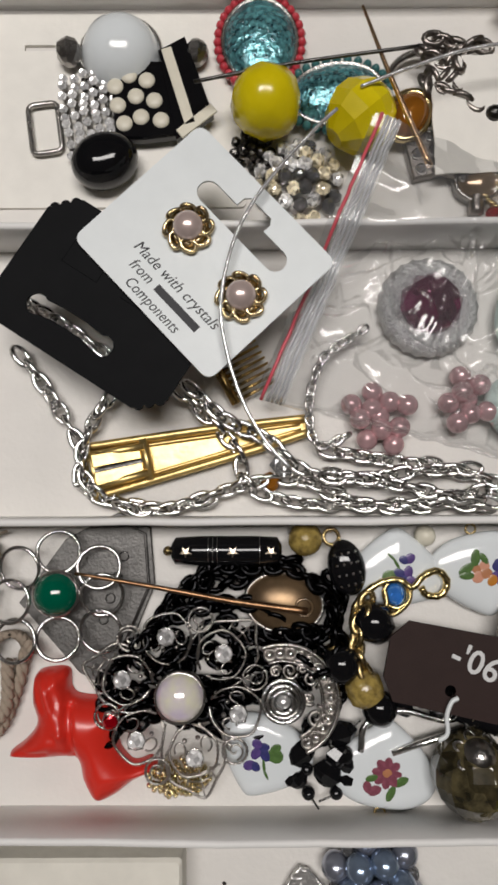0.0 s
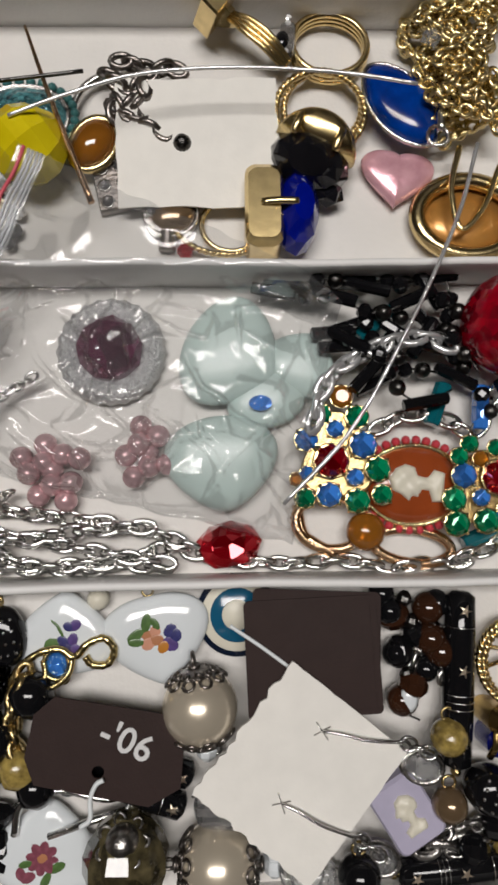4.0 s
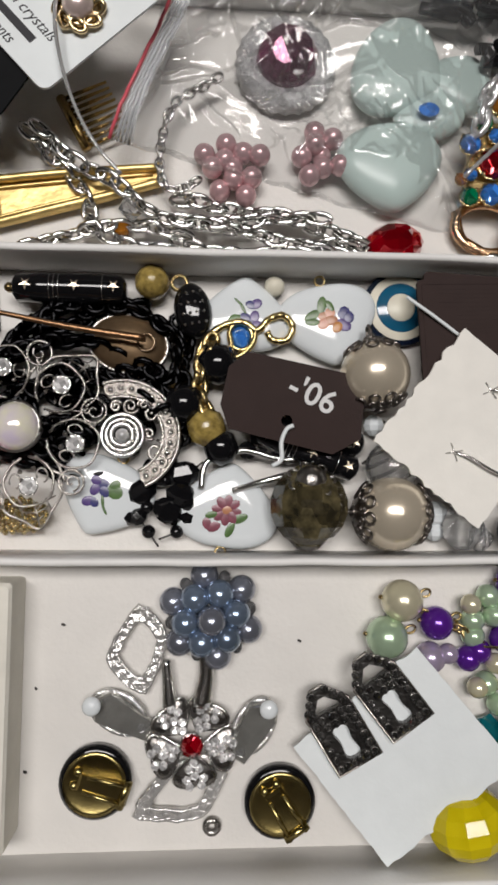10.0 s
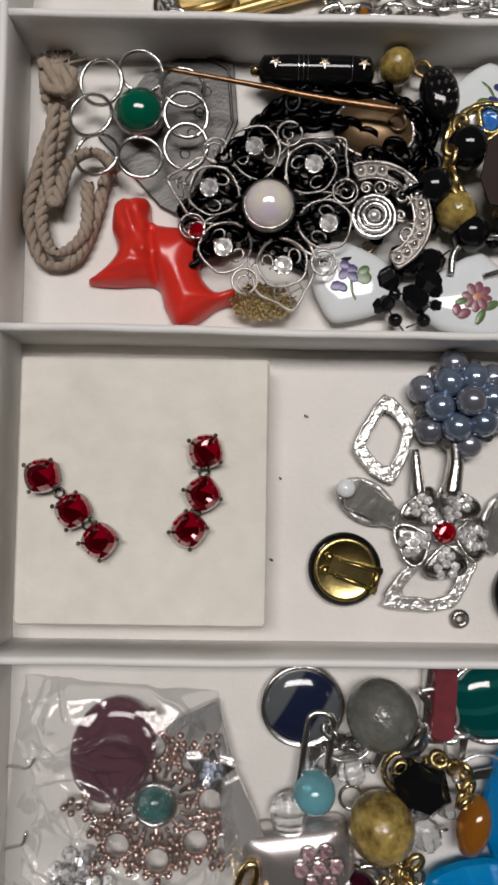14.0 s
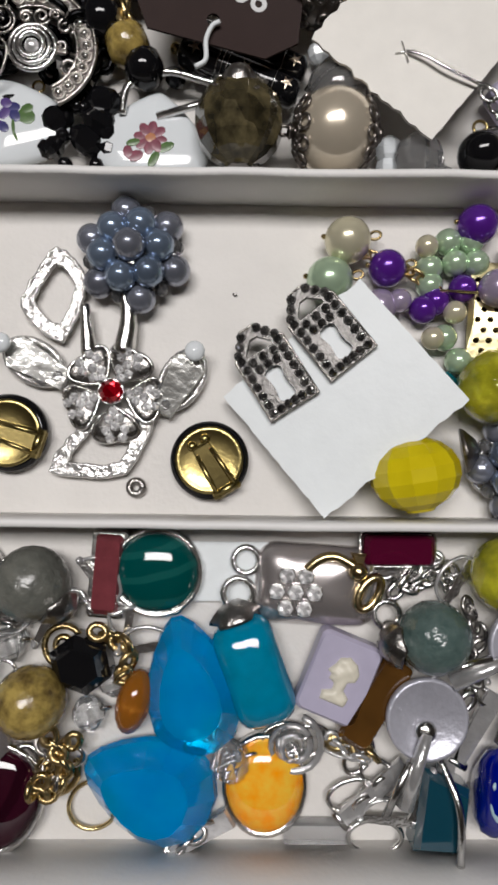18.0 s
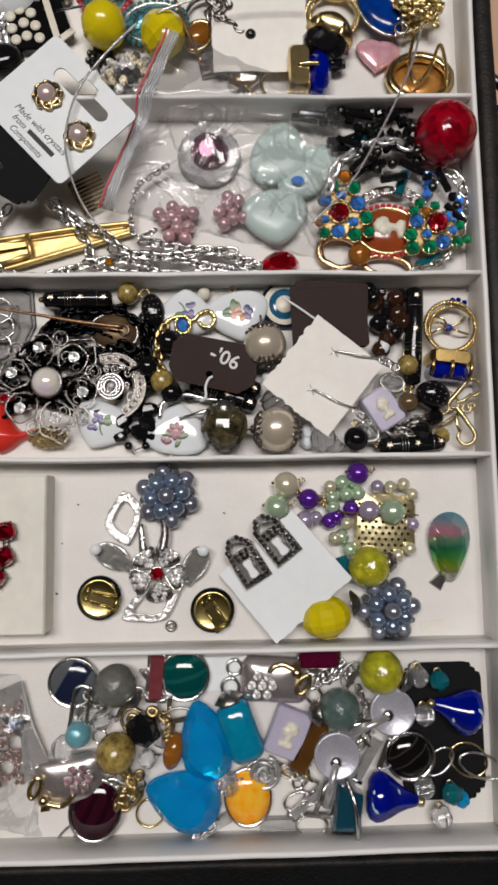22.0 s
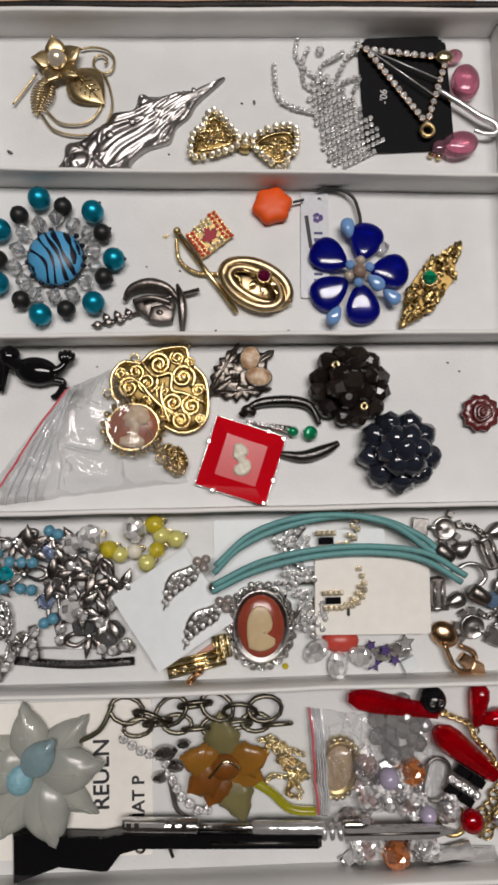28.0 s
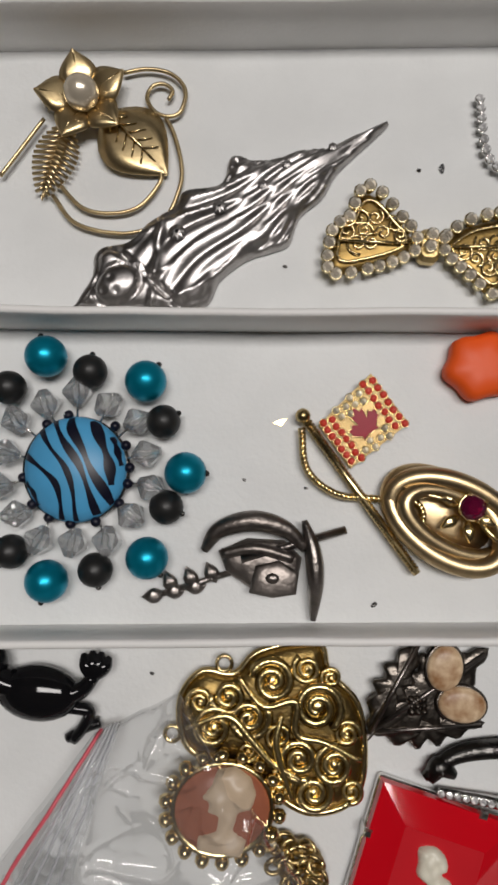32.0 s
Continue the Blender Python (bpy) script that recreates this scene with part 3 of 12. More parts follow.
def case(name, x0, x1, y0, y1, lips, label, tan=None):
    """A shallow black leatherette case: a base and four worn lips round a tray (west, east, south, north)."""
    c = thing(name, label, "case", x0, y0, -15)
    part("base", Geo().box((x1 - x0) / 2, (y1 - y0) / 2, -1, x1 - x0 - 1, y1 - y0 - 1, 13.6, 0, 0.3), case_black, c)
    w, e, s, nn = lips
    for k, (nm, ax, ay, bx, by, th) in enumerate((("side", w / 2, 0, w / 2, y1 - y0, w), ("side", x1 - x0 - e / 2, 0, x1 - x0 - e / 2, y1 - y0, e), ("end", w, s / 2, x1 - x0 - e, s / 2, s), ("end", w, y1 - y0 - nn / 2, x1 - x0 - e, y1 - y0 - nn / 2, nn))):
        part(nm, strip(ax, ay, bx, by, -1, 28.6, th / 2, 0.5, 0.5, 40 + k + x0, 60), case_worn, c)
    if tan is not None:
        (ax, wa), (bx, wb), lo, hi = tan
        part("tan_lining", Geo().slab([(ax - x0, lo - y0), (ax + wa - x0, lo - y0), (bx + wb - x0, hi - y0), (bx - x0, hi - y0)], 0, 26.0, 0.8), case_tan, c, "tan board lining between case and tray")
    return c


tray("jewellery_tray", -70.8, 143.8, (126.6, 126.8), (-206.2, -205.0), ((62.0, 63.0), (-5.6, -6.0), (-72.6, -73.0), (-140.0, -140.0)), "white card jewellery tray with five filled compartments", tray_cream, 1.0)
case("jewellery_case", -79.6, 153.6, -211.5, 133.0, (1.9, 6.4, 2.6, 3.4), "black leatherette sample case with a tan board edge", ((-77.4, 5.0), (-77.4, 2.2), -207.0, 128.0))
tray("jewellery_tray", -302.8, -88.4, (138.8, 138.3), (-196.8, -197.6), ((74.4, 69.6), (7.4, 5.6), (-60.6, -61.4), (-127.6, -128.4)), "white card jewellery tray full of brooches and earrings", tray_white, 30.0)
case("jewellery_case", -312.0, -80.2, -204.5, 144.6, (6.4, 3.2, 3.0, 3.4), "black leatherette sample case with worn edges")

# unseen room, added for bounce light; its dark grey deepens reflections in the metals
room_grey = material("reflected_room_grey", (0.30, 0.285, 0.265), 0.8, var=0.04, scale=4)
for nm, bx, by, bw, bd in (("wall_north", 0, 2000, 4000, 100), ("wall_south", 0, -2000, 4000, 100), ("wall_east", 2000, 0, 100, 4100), ("wall_west", -2000, 0, 100, 4100)):
    setting(nm, Geo().box(bx, by, -750, bw, bd, 2500, 0, 1), room_grey, "unseen grey-beige wall added for bounce and reflections", "wall")
setting("ceiling", Geo().box(0, 0, 1750, 4200, 4200, 80, 0, 1), room_grey, "unseen grey-beige ceiling added for bounce and reflections", "ceiling")

# ---- kinds of things ----
def film(name, tint, gloss=0.06, bump=0.07, scale=90.0, haze=0.06):
    """Thin clear plastic: see-through, glossy at its creases, slightly milky."""
    m = bpy.data.materials.new(name)
    m.use_nodes = True
    N, Lk = m.node_tree.nodes, m.node_tree.links
    N.remove(N["Principled BSDF"])
    clear_, shine, milk, mix1, mix2 = N.new("ShaderNodeBsdfTransparent"), N.new("ShaderNodeBsdfGlossy"), N.new("ShaderNodeBsdfDiffuse"), N.new("ShaderNodeMixShader"), N.new("ShaderNodeMixShader")
    fres, bumpn, tex, tc = N.new("ShaderNodeFresnel"), N.new("ShaderNodeBump"), N.new("ShaderNodeTexNoise"), N.new("ShaderNodeTexCoord")
    clear_.inputs[0].default_value, milk.inputs[0].default_value = (*tint, 1), (0.75, 0.77, 0.78, 1)
    shine.inputs["Roughness"].default_value, fres.inputs[0].default_value = gloss, 1.6
    tex.inputs["Scale"].default_value, tex.inputs["Detail"].default_value, tex.inputs["Distortion"].default_value = scale, 3, 1.2
    bumpn.inputs["Strength"].default_value, bumpn.inputs["Distance"].default_value = bump, 0.004
    Lk.new(tc.outputs["Object"], tex.inputs["Vector"])
    Lk.new(tex.outputs["Fac"], bumpn.inputs["Height"])
    ridge, crumple, bend, push = N.new("ShaderNodeTexVoronoi"), N.new("ShaderNodeBump"), N.new("ShaderNodeTexNoise"), N.new("ShaderNodeVectorMath")
    bend.inputs["Scale"].default_value, ridge.inputs["Scale"].default_value = scale * 0.5, scale * 0.5
    push.operation = "MULTIPLY_ADD"
    push.inputs[1].default_value = (0.02, 0.02, 0.02)
    Lk.new(tc.outputs["Object"], bend.inputs["Vector"])
    Lk.new(bend.outputs["Color"], push.inputs[0])
    Lk.new(tc.outputs["Object"], push.inputs[2])
    Lk.new(push.outputs[0], ridge.inputs["Vector"])
    Lk.new(ridge.outputs["Distance"], crumple.inputs["Height"])
    crumple.inputs["Strength"].default_value, crumple.inputs["Distance"].default_value = 0.22, 0.009
    Lk.new(bumpn.outputs[0], crumple.inputs["Normal"])
    for n in (shine, fres):
        Lk.new(crumple.outputs[0], n.inputs["Normal"])
    mix1.inputs[0].default_value = haze
    Lk.new(clear_.outputs[0], mix1.inputs[1])
    Lk.new(milk.outputs[0], mix1.inputs[2])
    cap_ = N.new("ShaderNodeMath")
    cap_.operation = "MINIMUM"
    cap_.inputs[1].default_value = 0.32
    Lk.new(fres.outputs[0], cap_.inputs[0])
    Lk.new(cap_.outputs[0], mix2.inputs[0])
    Lk.new(mix1.outputs[0], mix2.inputs[1])
    Lk.new(shine.outputs[0], mix2.inputs[2])
    Lk.new(mix2.outputs[0], N["Material Output"].inputs[0])
    return m


bag_film = film("bag_film", (0.86, 0.865, 0.87))
zip_film = film("zip_film", (0.93, 0.94, 0.95), 0.2, 0.2, 200, 0.3)


def striped(name, base, line, scale=260.0, dist=2.0, rough=0.08, turn=0.0, share=0.5):
    """Wavy bands of two colours, as in lampwork glass and veined stone."""
    m = material(name, base, rough, coat=0.5)
    N, Lk = m.node_tree.nodes, m.node_tree.links
    wave, ramp, tc, mp = N.new("ShaderNodeTexWave"), N.new("ShaderNodeValToRGB"), N.new("ShaderNodeTexCoord"), N.new("ShaderNodeMapping")
    wave.inputs["Scale"].default_value, wave.inputs["Distortion"].default_value, wave.inputs["Detail Scale"].default_value = scale, dist, 0.6
    mp.inputs["Rotation"].default_value = (0, 0, radians(turn))
    Lk.new(tc.outputs["Object"], mp.inputs[0])
    Lk.new(mp.outputs[0], wave.inputs[0])
    Lk.new(wave.outputs["Fac"], ramp.inputs[0])
    ramp.color_ramp.elements[0].position, ramp.color_ramp.elements[1].position = share - 0.07, share + 0.07
    ramp.color_ramp.elements[0].color, ramp.color_ramp.elements[1].color = (*line, 1), (*base, 1)
    Lk.new(ramp.outputs[0], N["Principled BSDF"].inputs["Base Color"])
    return m


def holed(outline, holes, z0, z1):
    """A flat plate with openings cut through it."""
    def inside(x, y, loop):
        hit = False
        for (ax, ay), (bx, by) in zip(loop, loop[1:] + loop[:1]):
            if (ay > y) != (by > y) and x < ax + (y - ay) * (bx - ax) / (by - ay):
                hit = not hit
        return hit

    loops = [[(float(x), float(y)) for x, y in loop] for loop in (outline, *holes)]
    flat, edges = [], []
    for loop in loops:
        o, n = len(flat), len(loop)
        flat += [Vector(p) for p in loop]
        edges += [(o + i, o + (i + 1) % n) for i in range(n)]
    pts, _, tris, _, _, _ = geometry.delaunay_2d_cdt(flat, edges, [], 0, 1e-5)
    keep = []
    for q in tris:
        x, y = sum(pts[i].x for i in q) / len(q), sum(pts[i].y for i in q) / len(q)
        if inside(x, y, loops[0]) and not any(inside(x, y, h) for h in loops[1:]):
            keep.append(tuple(q))
    m = len(pts)
    fs, rim = [], set()
    for q in keep:
        fs += [tuple(i + m for i in q), q[::-1]]
        rim.update(zip(q, q[1:] + q[:1]))
    fs += [(a, b, b + m, a + m) for a, b in sorted(rim) if (b, a) not in rim]
    return Geo().add([(p.x, p.y, z0) for p in pts] + [(p.x, p.y, z1) for p in pts], fs, False)


def deckle(w, d, amp=0.35, n=14, seed=1, sides=(1, 1, 1, 1)):
    """A rectangle with torn or scalloped edges on the chosen sides."""
    rnd = random.Random(seed)
    c = [(-w / 2, -d / 2), (w / 2, -d / 2), (w / 2, d / 2), (-w / 2, d / 2)]
    out = []
    for s in range(4):
        (ax, ay), (bx, by) = c[s], c[(s + 1) % 4]
        nx, ny = (by - ay), -(bx - ax)
        ln = math.hypot(nx, ny)
        m = n if sides[s] else 1
        for i in range(m):
            k = amp * rnd.uniform(-1, 1) * sides[s] if i else 0
            out.append((ax + (bx - ax) * i / m + nx / ln * k, ay + (by - ay) * i / m + ny / ln * k))
    return out


def card(name, label, x, y, z, w, d, rz, mat, thick=0.5, outline=None, holes=(), rx=0.0, ry=0.0):
    t = thing(name, label, "card", x, y, z, rz, rx=rx, ry=ry)
    part("sheet", holed(outline if outline else rounded(w, d, 1.2), holes, 0, thick), mat, t)
    return t


def cabochon(name, label, x, y, z, rx_, ry_, h, stone, bezel, rz=0.0, rim=None, rim_n=30, rim_r=0.9, tilt=(0, 0), category="brooch", group="", width=1.0):
    t = thing(name, label, category, x, y, z, rz, group, tilt[0], tilt[1])
    g = Geo().lathe([(1, 0), (1.0, 2.0), (0.94, 2.6), (0.9, 2.0)], 32, None, True, rx_ + width, ry_ + width)
    part("bezel", g, bezel, t)
    part("stone", Geo().dome(0, 0, 1.6, rx_, ry_, h, 32), stone, t)
    if rim is not None:
        b = part("bead", Geo().ball(0, 0, 0, rim_r, 1, 8), rim, t, m=at(rx_ + width + rim_r * 0.6, 0, 1.4))
        for i in range(1, rim_n):
            a = 2 * math.pi * i / rim_n
            again(b, at((rx_ + width + rim_r * 0.6) * math.cos(a), (ry_ + width + rim_r * 0.6) * math.sin(a), 1.4))
    return t


def bust(k):
    """A carved head and shoulders seen from the side, in low relief."""
    rim = [(-0.5, -1), (0.55, -1), (0.62, -0.6), (0.3, -0.35), (0.35, 0), (0.62, 0.1), (0.7, 0.45), (0.5, 0.8), (0.1, 1), (-0.3, 0.85), (-0.42, 0.5), (-0.62, 0.2), (-0.42, 0.1), (-0.45, -0.1), (-0.2, -0.2), (-0.15, -0.45), (-0.55, -0.65)]
    return inflate([(x * k, y * k) for x, y in rim], 0.2 * k, 0.35 * k, 0.07 * k, lambda x, y, d: 0.05 * k * math.sin(7 * x / k + 3) * math.sin(9 * y / k))


def single(name, label, category, g, mat, x, y, z=0.0, rz=0.0, rx=0.0, ry=0.0, group=""):
    """A thing of one piece."""
    ob = part(name, g, mat, m=at(x, y, z, rx, ry, rz))
    return tagged(ob, label, category, group)


def hoop(name, label, x, y, z, R, wire, mat, ry_=1.0, rz=0.0, twist=False, tilt=(0, 0), category="earring", group=""):
    t = thing(name, label, category, x, y, z, rz, group, tilt[0], tilt[1])
    if not twist:
        part("band", Geo().ring(0, 0, 0, R, wire, 36, 8, ry_), mat, t)
        return t
    for s in range(2):
        pts = []
        for i in range(120):
            a, b = 2 * math.pi * i / 120, 2 * math.pi * (i * 22 / 120 + s / 2)
            k = R + wire * 0.6 * math.cos(b)
            pts.append((k * math.cos(a), k * ry_ * math.sin(a), wire * 0.6 * math.sin(b)))
        part("strand", Geo().tube(pts, wire * 0.62, 5, True), mat, t)
    return t


def capped_pearl(name, label, x, y, z, r, mat, cap, rz=0.0, loop=True, group="", flat=1.0):
    """A large bead with a pierced metal cap at both ends and a wire loop."""
    t = thing(name, label, "earring", x, y, z, rz, group)
    part("bead", Geo().ball(0, 0, r, r, flat, 28), mat, t)
    for s in (-1, 1):
        g = Geo().lathe([(r * 1.035 * math.sin(q), r * (1.035 * math.cos(q) - 0.76)) for q in (0.62, 0.5, 0.36, 0.22, 0.1)], 24)
        g.ring(0, 0, r * 0.3, r * 0.14, r * 0.06, 10, 4)
        ob = part("cap", g, cap, t, m=at(0, s * r * 0.76, r, -90 * s, 0, 0))
        for q, w in ((0.74, 0.15), (0.5, 0.09)):
            lace = None
            for i in range(10):
                a = 2 * math.pi * i / 10 + q
                m = at(r * 1.04 * math.sin(q) * math.cos(a), r * 1.04 * math.sin(q) * math.sin(a), r * (1.04 * math.cos(q) - 0.76), 0, math.degrees(q), math.degrees(a))
                lace = again(lace, m) if lace else part("lace_ring", Geo().ring(0, 0, 0, r * w, r * 0.045, 9, 4), cap, ob, m=m)
    if loop:
        part("loop", Geo().ring(0, r * 1.22, r, r * 0.2, r * 0.05, 12, 5, 1, 0, (0, 90)), cap, t)
    return t


def cluster(name, label, x, y, r, bead, mat, n=19, seed=1, facet=False, back=silver, group="", category="earring", z=0.0, h=0.55, mats=None, lump=0.0):
    """A dome of many beads wired on a pierced back plate."""
    rnd = random.Random(seed)
    t = thing(name, label, category, x, y, z, 0, group)
    part("back_plate", Geo().lathe([(r * 0.7, 0.3), (r * 0.78, 0.8), (r * 0.7, 1.6)], 20), back, t)
    pool = mats if mats else [mat]
    base = []
    for mt in pool:
        g = Geo()
        g.facet_ball(0, 0, 0, bead, 7, 4, 20) if facet else g.ball(0, 0, 0, bead, 1, 14)
        if lump:
            g.v = [tuple(Vector(p) * (1 + lump * noise.noise(Vector(p) * 0.28 + Vector((seed, 0, 3))) + 0.5 * lump * noise.noise(Vector(p) * 0.7))) for p in g.v]
        me = finish("bead", g)
        me.materials.append(mt)
        base.append(me)
    rings = [(1, 0.0), (6, 0.5), (max(1, n - 7), 1.0)] if n < 24 else [(1, 0.0), (6, 0.34), (11, 0.67), (max(13, n - 18), 1.0)]
    for count, k in rings:
        for i in range(count):
            a = 2 * math.pi * i / count + seed + 3 * k + rnd.uniform(-0.06, 0.06)
            q = new("bead", base[rnd.randrange(len(base))])
            q.parent = t
            d = (r - bead * 0.6) * k
            q.matrix_basis = at(d * math.cos(a), d * math.sin(a), bead + h * r * (1 - k * k) + rnd.uniform(-0.3, 0.3), rnd.uniform(0, 360), rnd.uniform(-30, 30), rnd.uniform(0, 360))
    return t


def paste_gem(t, x, y, z, r, mat, cup, n=8, name="stone", sx=1.0, rz=0.0, prongs=4):
    """A cut stone in its cup with prongs, as part and sub-part of t."""
    g = Geo().lathe([(r * 0.7, -r * 0.5), (r * 1.0, -0.1), (r * 1.05, r * 0.15), (r * 0.97, r * 0.15)], 12, pose(0, 0, 0), True, sx, 1)
    for i in range(prongs):
        a = 2 * math.pi * (i + 0.5) / prongs
        g.ball(r * 1.02 * sx * math.cos(a), r * 1.02 * math.sin(a), r * 0.3, r * 0.17, 1, 6)
    mat = strass if mat is clear else mat
    c = part("setting", g, cup, t, m=at(x, y, z, 0, 0, rz))
    return part(name, Geo().gem(0, 0, r * 0.12, r, 0.5, n, 0.55, sx), mat, c)


def gem_row(t, x0, y0, x1, y1, n, r, z, mat, cup, name="stone"):
    """Little set stones side by side, all on two shared meshes."""
    gs, gc = Geo().gem(0, 0, r * 0.2, r, 0.5, 6), Geo().lathe([(r * 0.8, -r * 0.6), (r * 1.15, 0), (r * 1.15, r * 0.3), (r * 0.95, r * 0.3)], 8)
    ms, mc = finish(name, gs), finish("cup", gc)
    ms.materials.append(strass if mat is clear else mat), mc.materials.append(cup)
    for i in range(n):
        k = i / max(1, n - 1)
        c = new("cup", mc)
        c.parent, c.matrix_basis = t, at(x0 + (x1 - x0) * k, y0 + (y1 - y0) * k, z, 0, 0, 40 * i)
        s = new(name, ms)
        s.parent = c


def wire_thing(name, label, category, pts, r, mat, z=1.0, n=60, taper=None, group=""):
    line = curve(pts, n, z) if z is not None else curve(pts, n)
    o = line[0].copy()
    o.z = 0
    g = Geo().tube([p - o for p in line], r, 7, False, taper)
    return single(name, label, category, g, mat, o.x, o.y, group=group)


def hook_wire(parent, x, y, z, rz, size=8.0, mat=silver):
    """A bent ear wire."""
    pts = [(0, 0, 0), (size * 0.25, 0.4, 0.8), (size * 0.6, 0.2, 1.0), (size, 0.8, 0.6), (size * 1.12, 1.4, 0.4), (size * 1.2, 0.8, 0.3)]
    return part("ear_wire", Geo().tube(curve(pts, 20), 0.35, 6), mat, parent, m=at(x, y, z, 0, 0, rz))


def plastic_bag(name, label, c00, c10, c11, c01, lift, seed=1, zip_side=True, over=None, n=160, creases=80):
    """A crumpled clear zip bag between four corners; the first edge is its zip."""
    t = thing(name, label, "bag", c00[0], c00[1], 0)
    o = Vector((c00[0], c00[1], 0))
    P = [Vector((*c, 0)) - o for c in (c00, c10, c11, c01)]

    rnd = random.Random(seed * 7 + 1)
    folds = []
    for _ in range(creases):
        a, b, ang, ln = rnd.uniform(0.03, 0.97), rnd.uniform(0.03, 0.97), rnd.uniform(0, math.pi), rnd.uniform(6, 34)
        c = (1 - a) * (1 - b) * P[0] + a * (1 - b) * P[1] + a * b * P[2] + (1 - a) * b * P[3]
        d = Vector((math.cos(ang), math.sin(ang), 0))
        folds.append((c.x, c.y, d.x, d.y, ln / 2, rnd.uniform(0.3, 1.3), rnd.uniform(-0.03, 0.03)))

    def crease(x, y):
        z = 0.0
        for cx, cy, dx, dy, half, high, bow in folds:
            along = (x - cx) * dx + (y - cy) * dy
            if abs(along) < half:
                off = abs((y - cy) * dx - (x - cx) * dy - bow * along * along)
                if off < 0.9:
                    z += high * (1 - (along / half) ** 2) * (1 - off / 0.9)
        return z

    def place(u, v):
        q = (1 - u) * (1 - v) * P[0] + u * (1 - v) * P[1] + u * v * P[2] + (1 - u) * v * P[3]
        env = min(1, 6 * u, 6 * (1 - u)) * min(1, 6 * v, 6 * (1 - v))
        swell = noise.noise(Vector((q.x * 0.045 + seed, q.y * 0.045, seed)))
        w = Vector((q.x + 5 * noise.noise(Vector((q.x * 0.08, q.y * 0.08, seed + 4))), q.y + 5 * noise.noise(Vector((q.x * 0.08, q.y * 0.08, seed + 7))), 0))
        fold = 1 - abs(noise.noise(Vector((w.x * 0.075, w.y * 0.075 + seed * 3, 2.0)))) * 2.2
        crimp = 1 - abs(noise.noise(Vector((w.x * 0.19, w.y * 0.19 + seed, 5.0)))) * 2.2
        z = 0.8 + lift * (0.45 + 0.55 * env ** 0.5) + 2.2 * swell * (0.3 + env) + 1.5 * max(0, fold) ** 2 * (0.5 + 0.5 * env) + 0.15 * max(0, crimp) ** 3 + crease(q.x, q.y)
        if over is not None:
            k = min(1, max(0, (q.y + o.y - over + 16) / 15))
            z = max(z, (19.6 + 0.8 * max(0, fold)) * k * k * (3 - 2 * k))
        ragged = 0.7 * noise.noise(Vector((q.x * 0.2, q.y * 0.2, seed + 20)))
        return Vector((q.x + ragged, q.y + ragged, max(0.6, z)))

    vs = [place(i / n, j / n) for j in range(n + 1) for i in range(n + 1)]
    fs = [(j * (n + 1) + i, j * (n + 1) + i + 1, (j + 1) * (n + 1) + i + 1, (j + 1) * (n + 1) + i) for j in range(n) for i in range(n)]
    part("film", Geo().add([tuple(p) for p in vs], fs, True), bag_film, t).visible_shadow = False
    if zip_side:
        wide = (P[1] - P[0]).length
        up = Vector((0, 0, 0.35))
        for off, wd, mt in ((1.6, 0.42, red_zip), (3.0, 0.3, zip_clear), (3.8, 0.3, zip_clear), (4.8, 0.3, zip_clear), (5.6, 0.3, zip_clear)):
            part("zip_line", Geo().tube([place(off / wide, s / 30) + up for s in range(31)], wd, 6), mt, t)
        strip = [place(off / wide, s / 30) + up * 0.6 for s in range(31) for off in (2.4, 6.4)]
        part("zip_strip", Geo().add([tuple(p) for p in strip], [(2 * i, 2 * i + 1, 2 * i + 3, 2 * i + 2) for i in range(30)], True), zip_film, t).visible_shadow = False
    return t


red_zip = material("red_zip", (0.66, 0.10, 0.13), 0.4)
zip_clear = material("zip_rib", (0.75, 0.77, 0.80), 0.2, trans=0.5)


def teardrop(L, W, h):
    n = 28
    out = []
    for i in range(n):
        a = 2 * math.pi * i / n
        out.append((L / 2 * math.cos(a), W / 2 * math.sin(a) * (1 - 0.36 * math.cos(a))))
    return pillow([(x, y) for x, y in out], h)


def leaf_plate(L, W, h=0.8, ribs=0):
    """A pointed leaf with a raised midrib."""
    n = 14
    vs, fs = [], []
    for i in range(n + 1):
        s = i / n
        w = W / 2 * math.sin(math.pi * s ** 0.85) * (1 + (0.12 * math.sin(ribs * s * math.pi * 2) if ribs else 0))
        for k, (yy, zz) in enumerate(((-1, 0), (-0.5, h * 1.2), (0, h * 0.7), (0.5, h * 1.2), (1, 0))):
            vs.append((L * s, yy * w, zz + h * 1.5 * math.sin(math.pi * s)))
    m = len(vs)
    vs += [(x, y, z - h * 0.5) for x, y, z in vs]
    for i in range(n):
        for k in range(4):
            a = i * 5 + k
            fs += [(a, a + 5, a + 6, a + 1), (m + a, m + a + 1, m + a + 6, m + a + 5)]
        fs += [(i * 5, m + i * 5, m + i * 5 + 5, i * 5 + 5), (i * 5 + 4, i * 5 + 9, m + i * 5 + 9, m + i * 5 + 4)]
    return Geo().add(vs, fs)


def scroll(x, y, z, r, rz, turns=1.6, wire=0.4, n=26, flip=1):
    """A spiral wire, for filigree."""
    g = Geo()
    m = pose(x, y, z, 0, 0, rz)
    pts = []
    for i in range(n):
        s = i / (n - 1)
        a = 2 * math.pi * turns * s
        k = r * (0.18 + 0.82 * s)
        pts.append(m @ Vector((k * math.cos(a), flip * k * math.sin(a), 0)))
    return g.tube(pts, wire, 5)

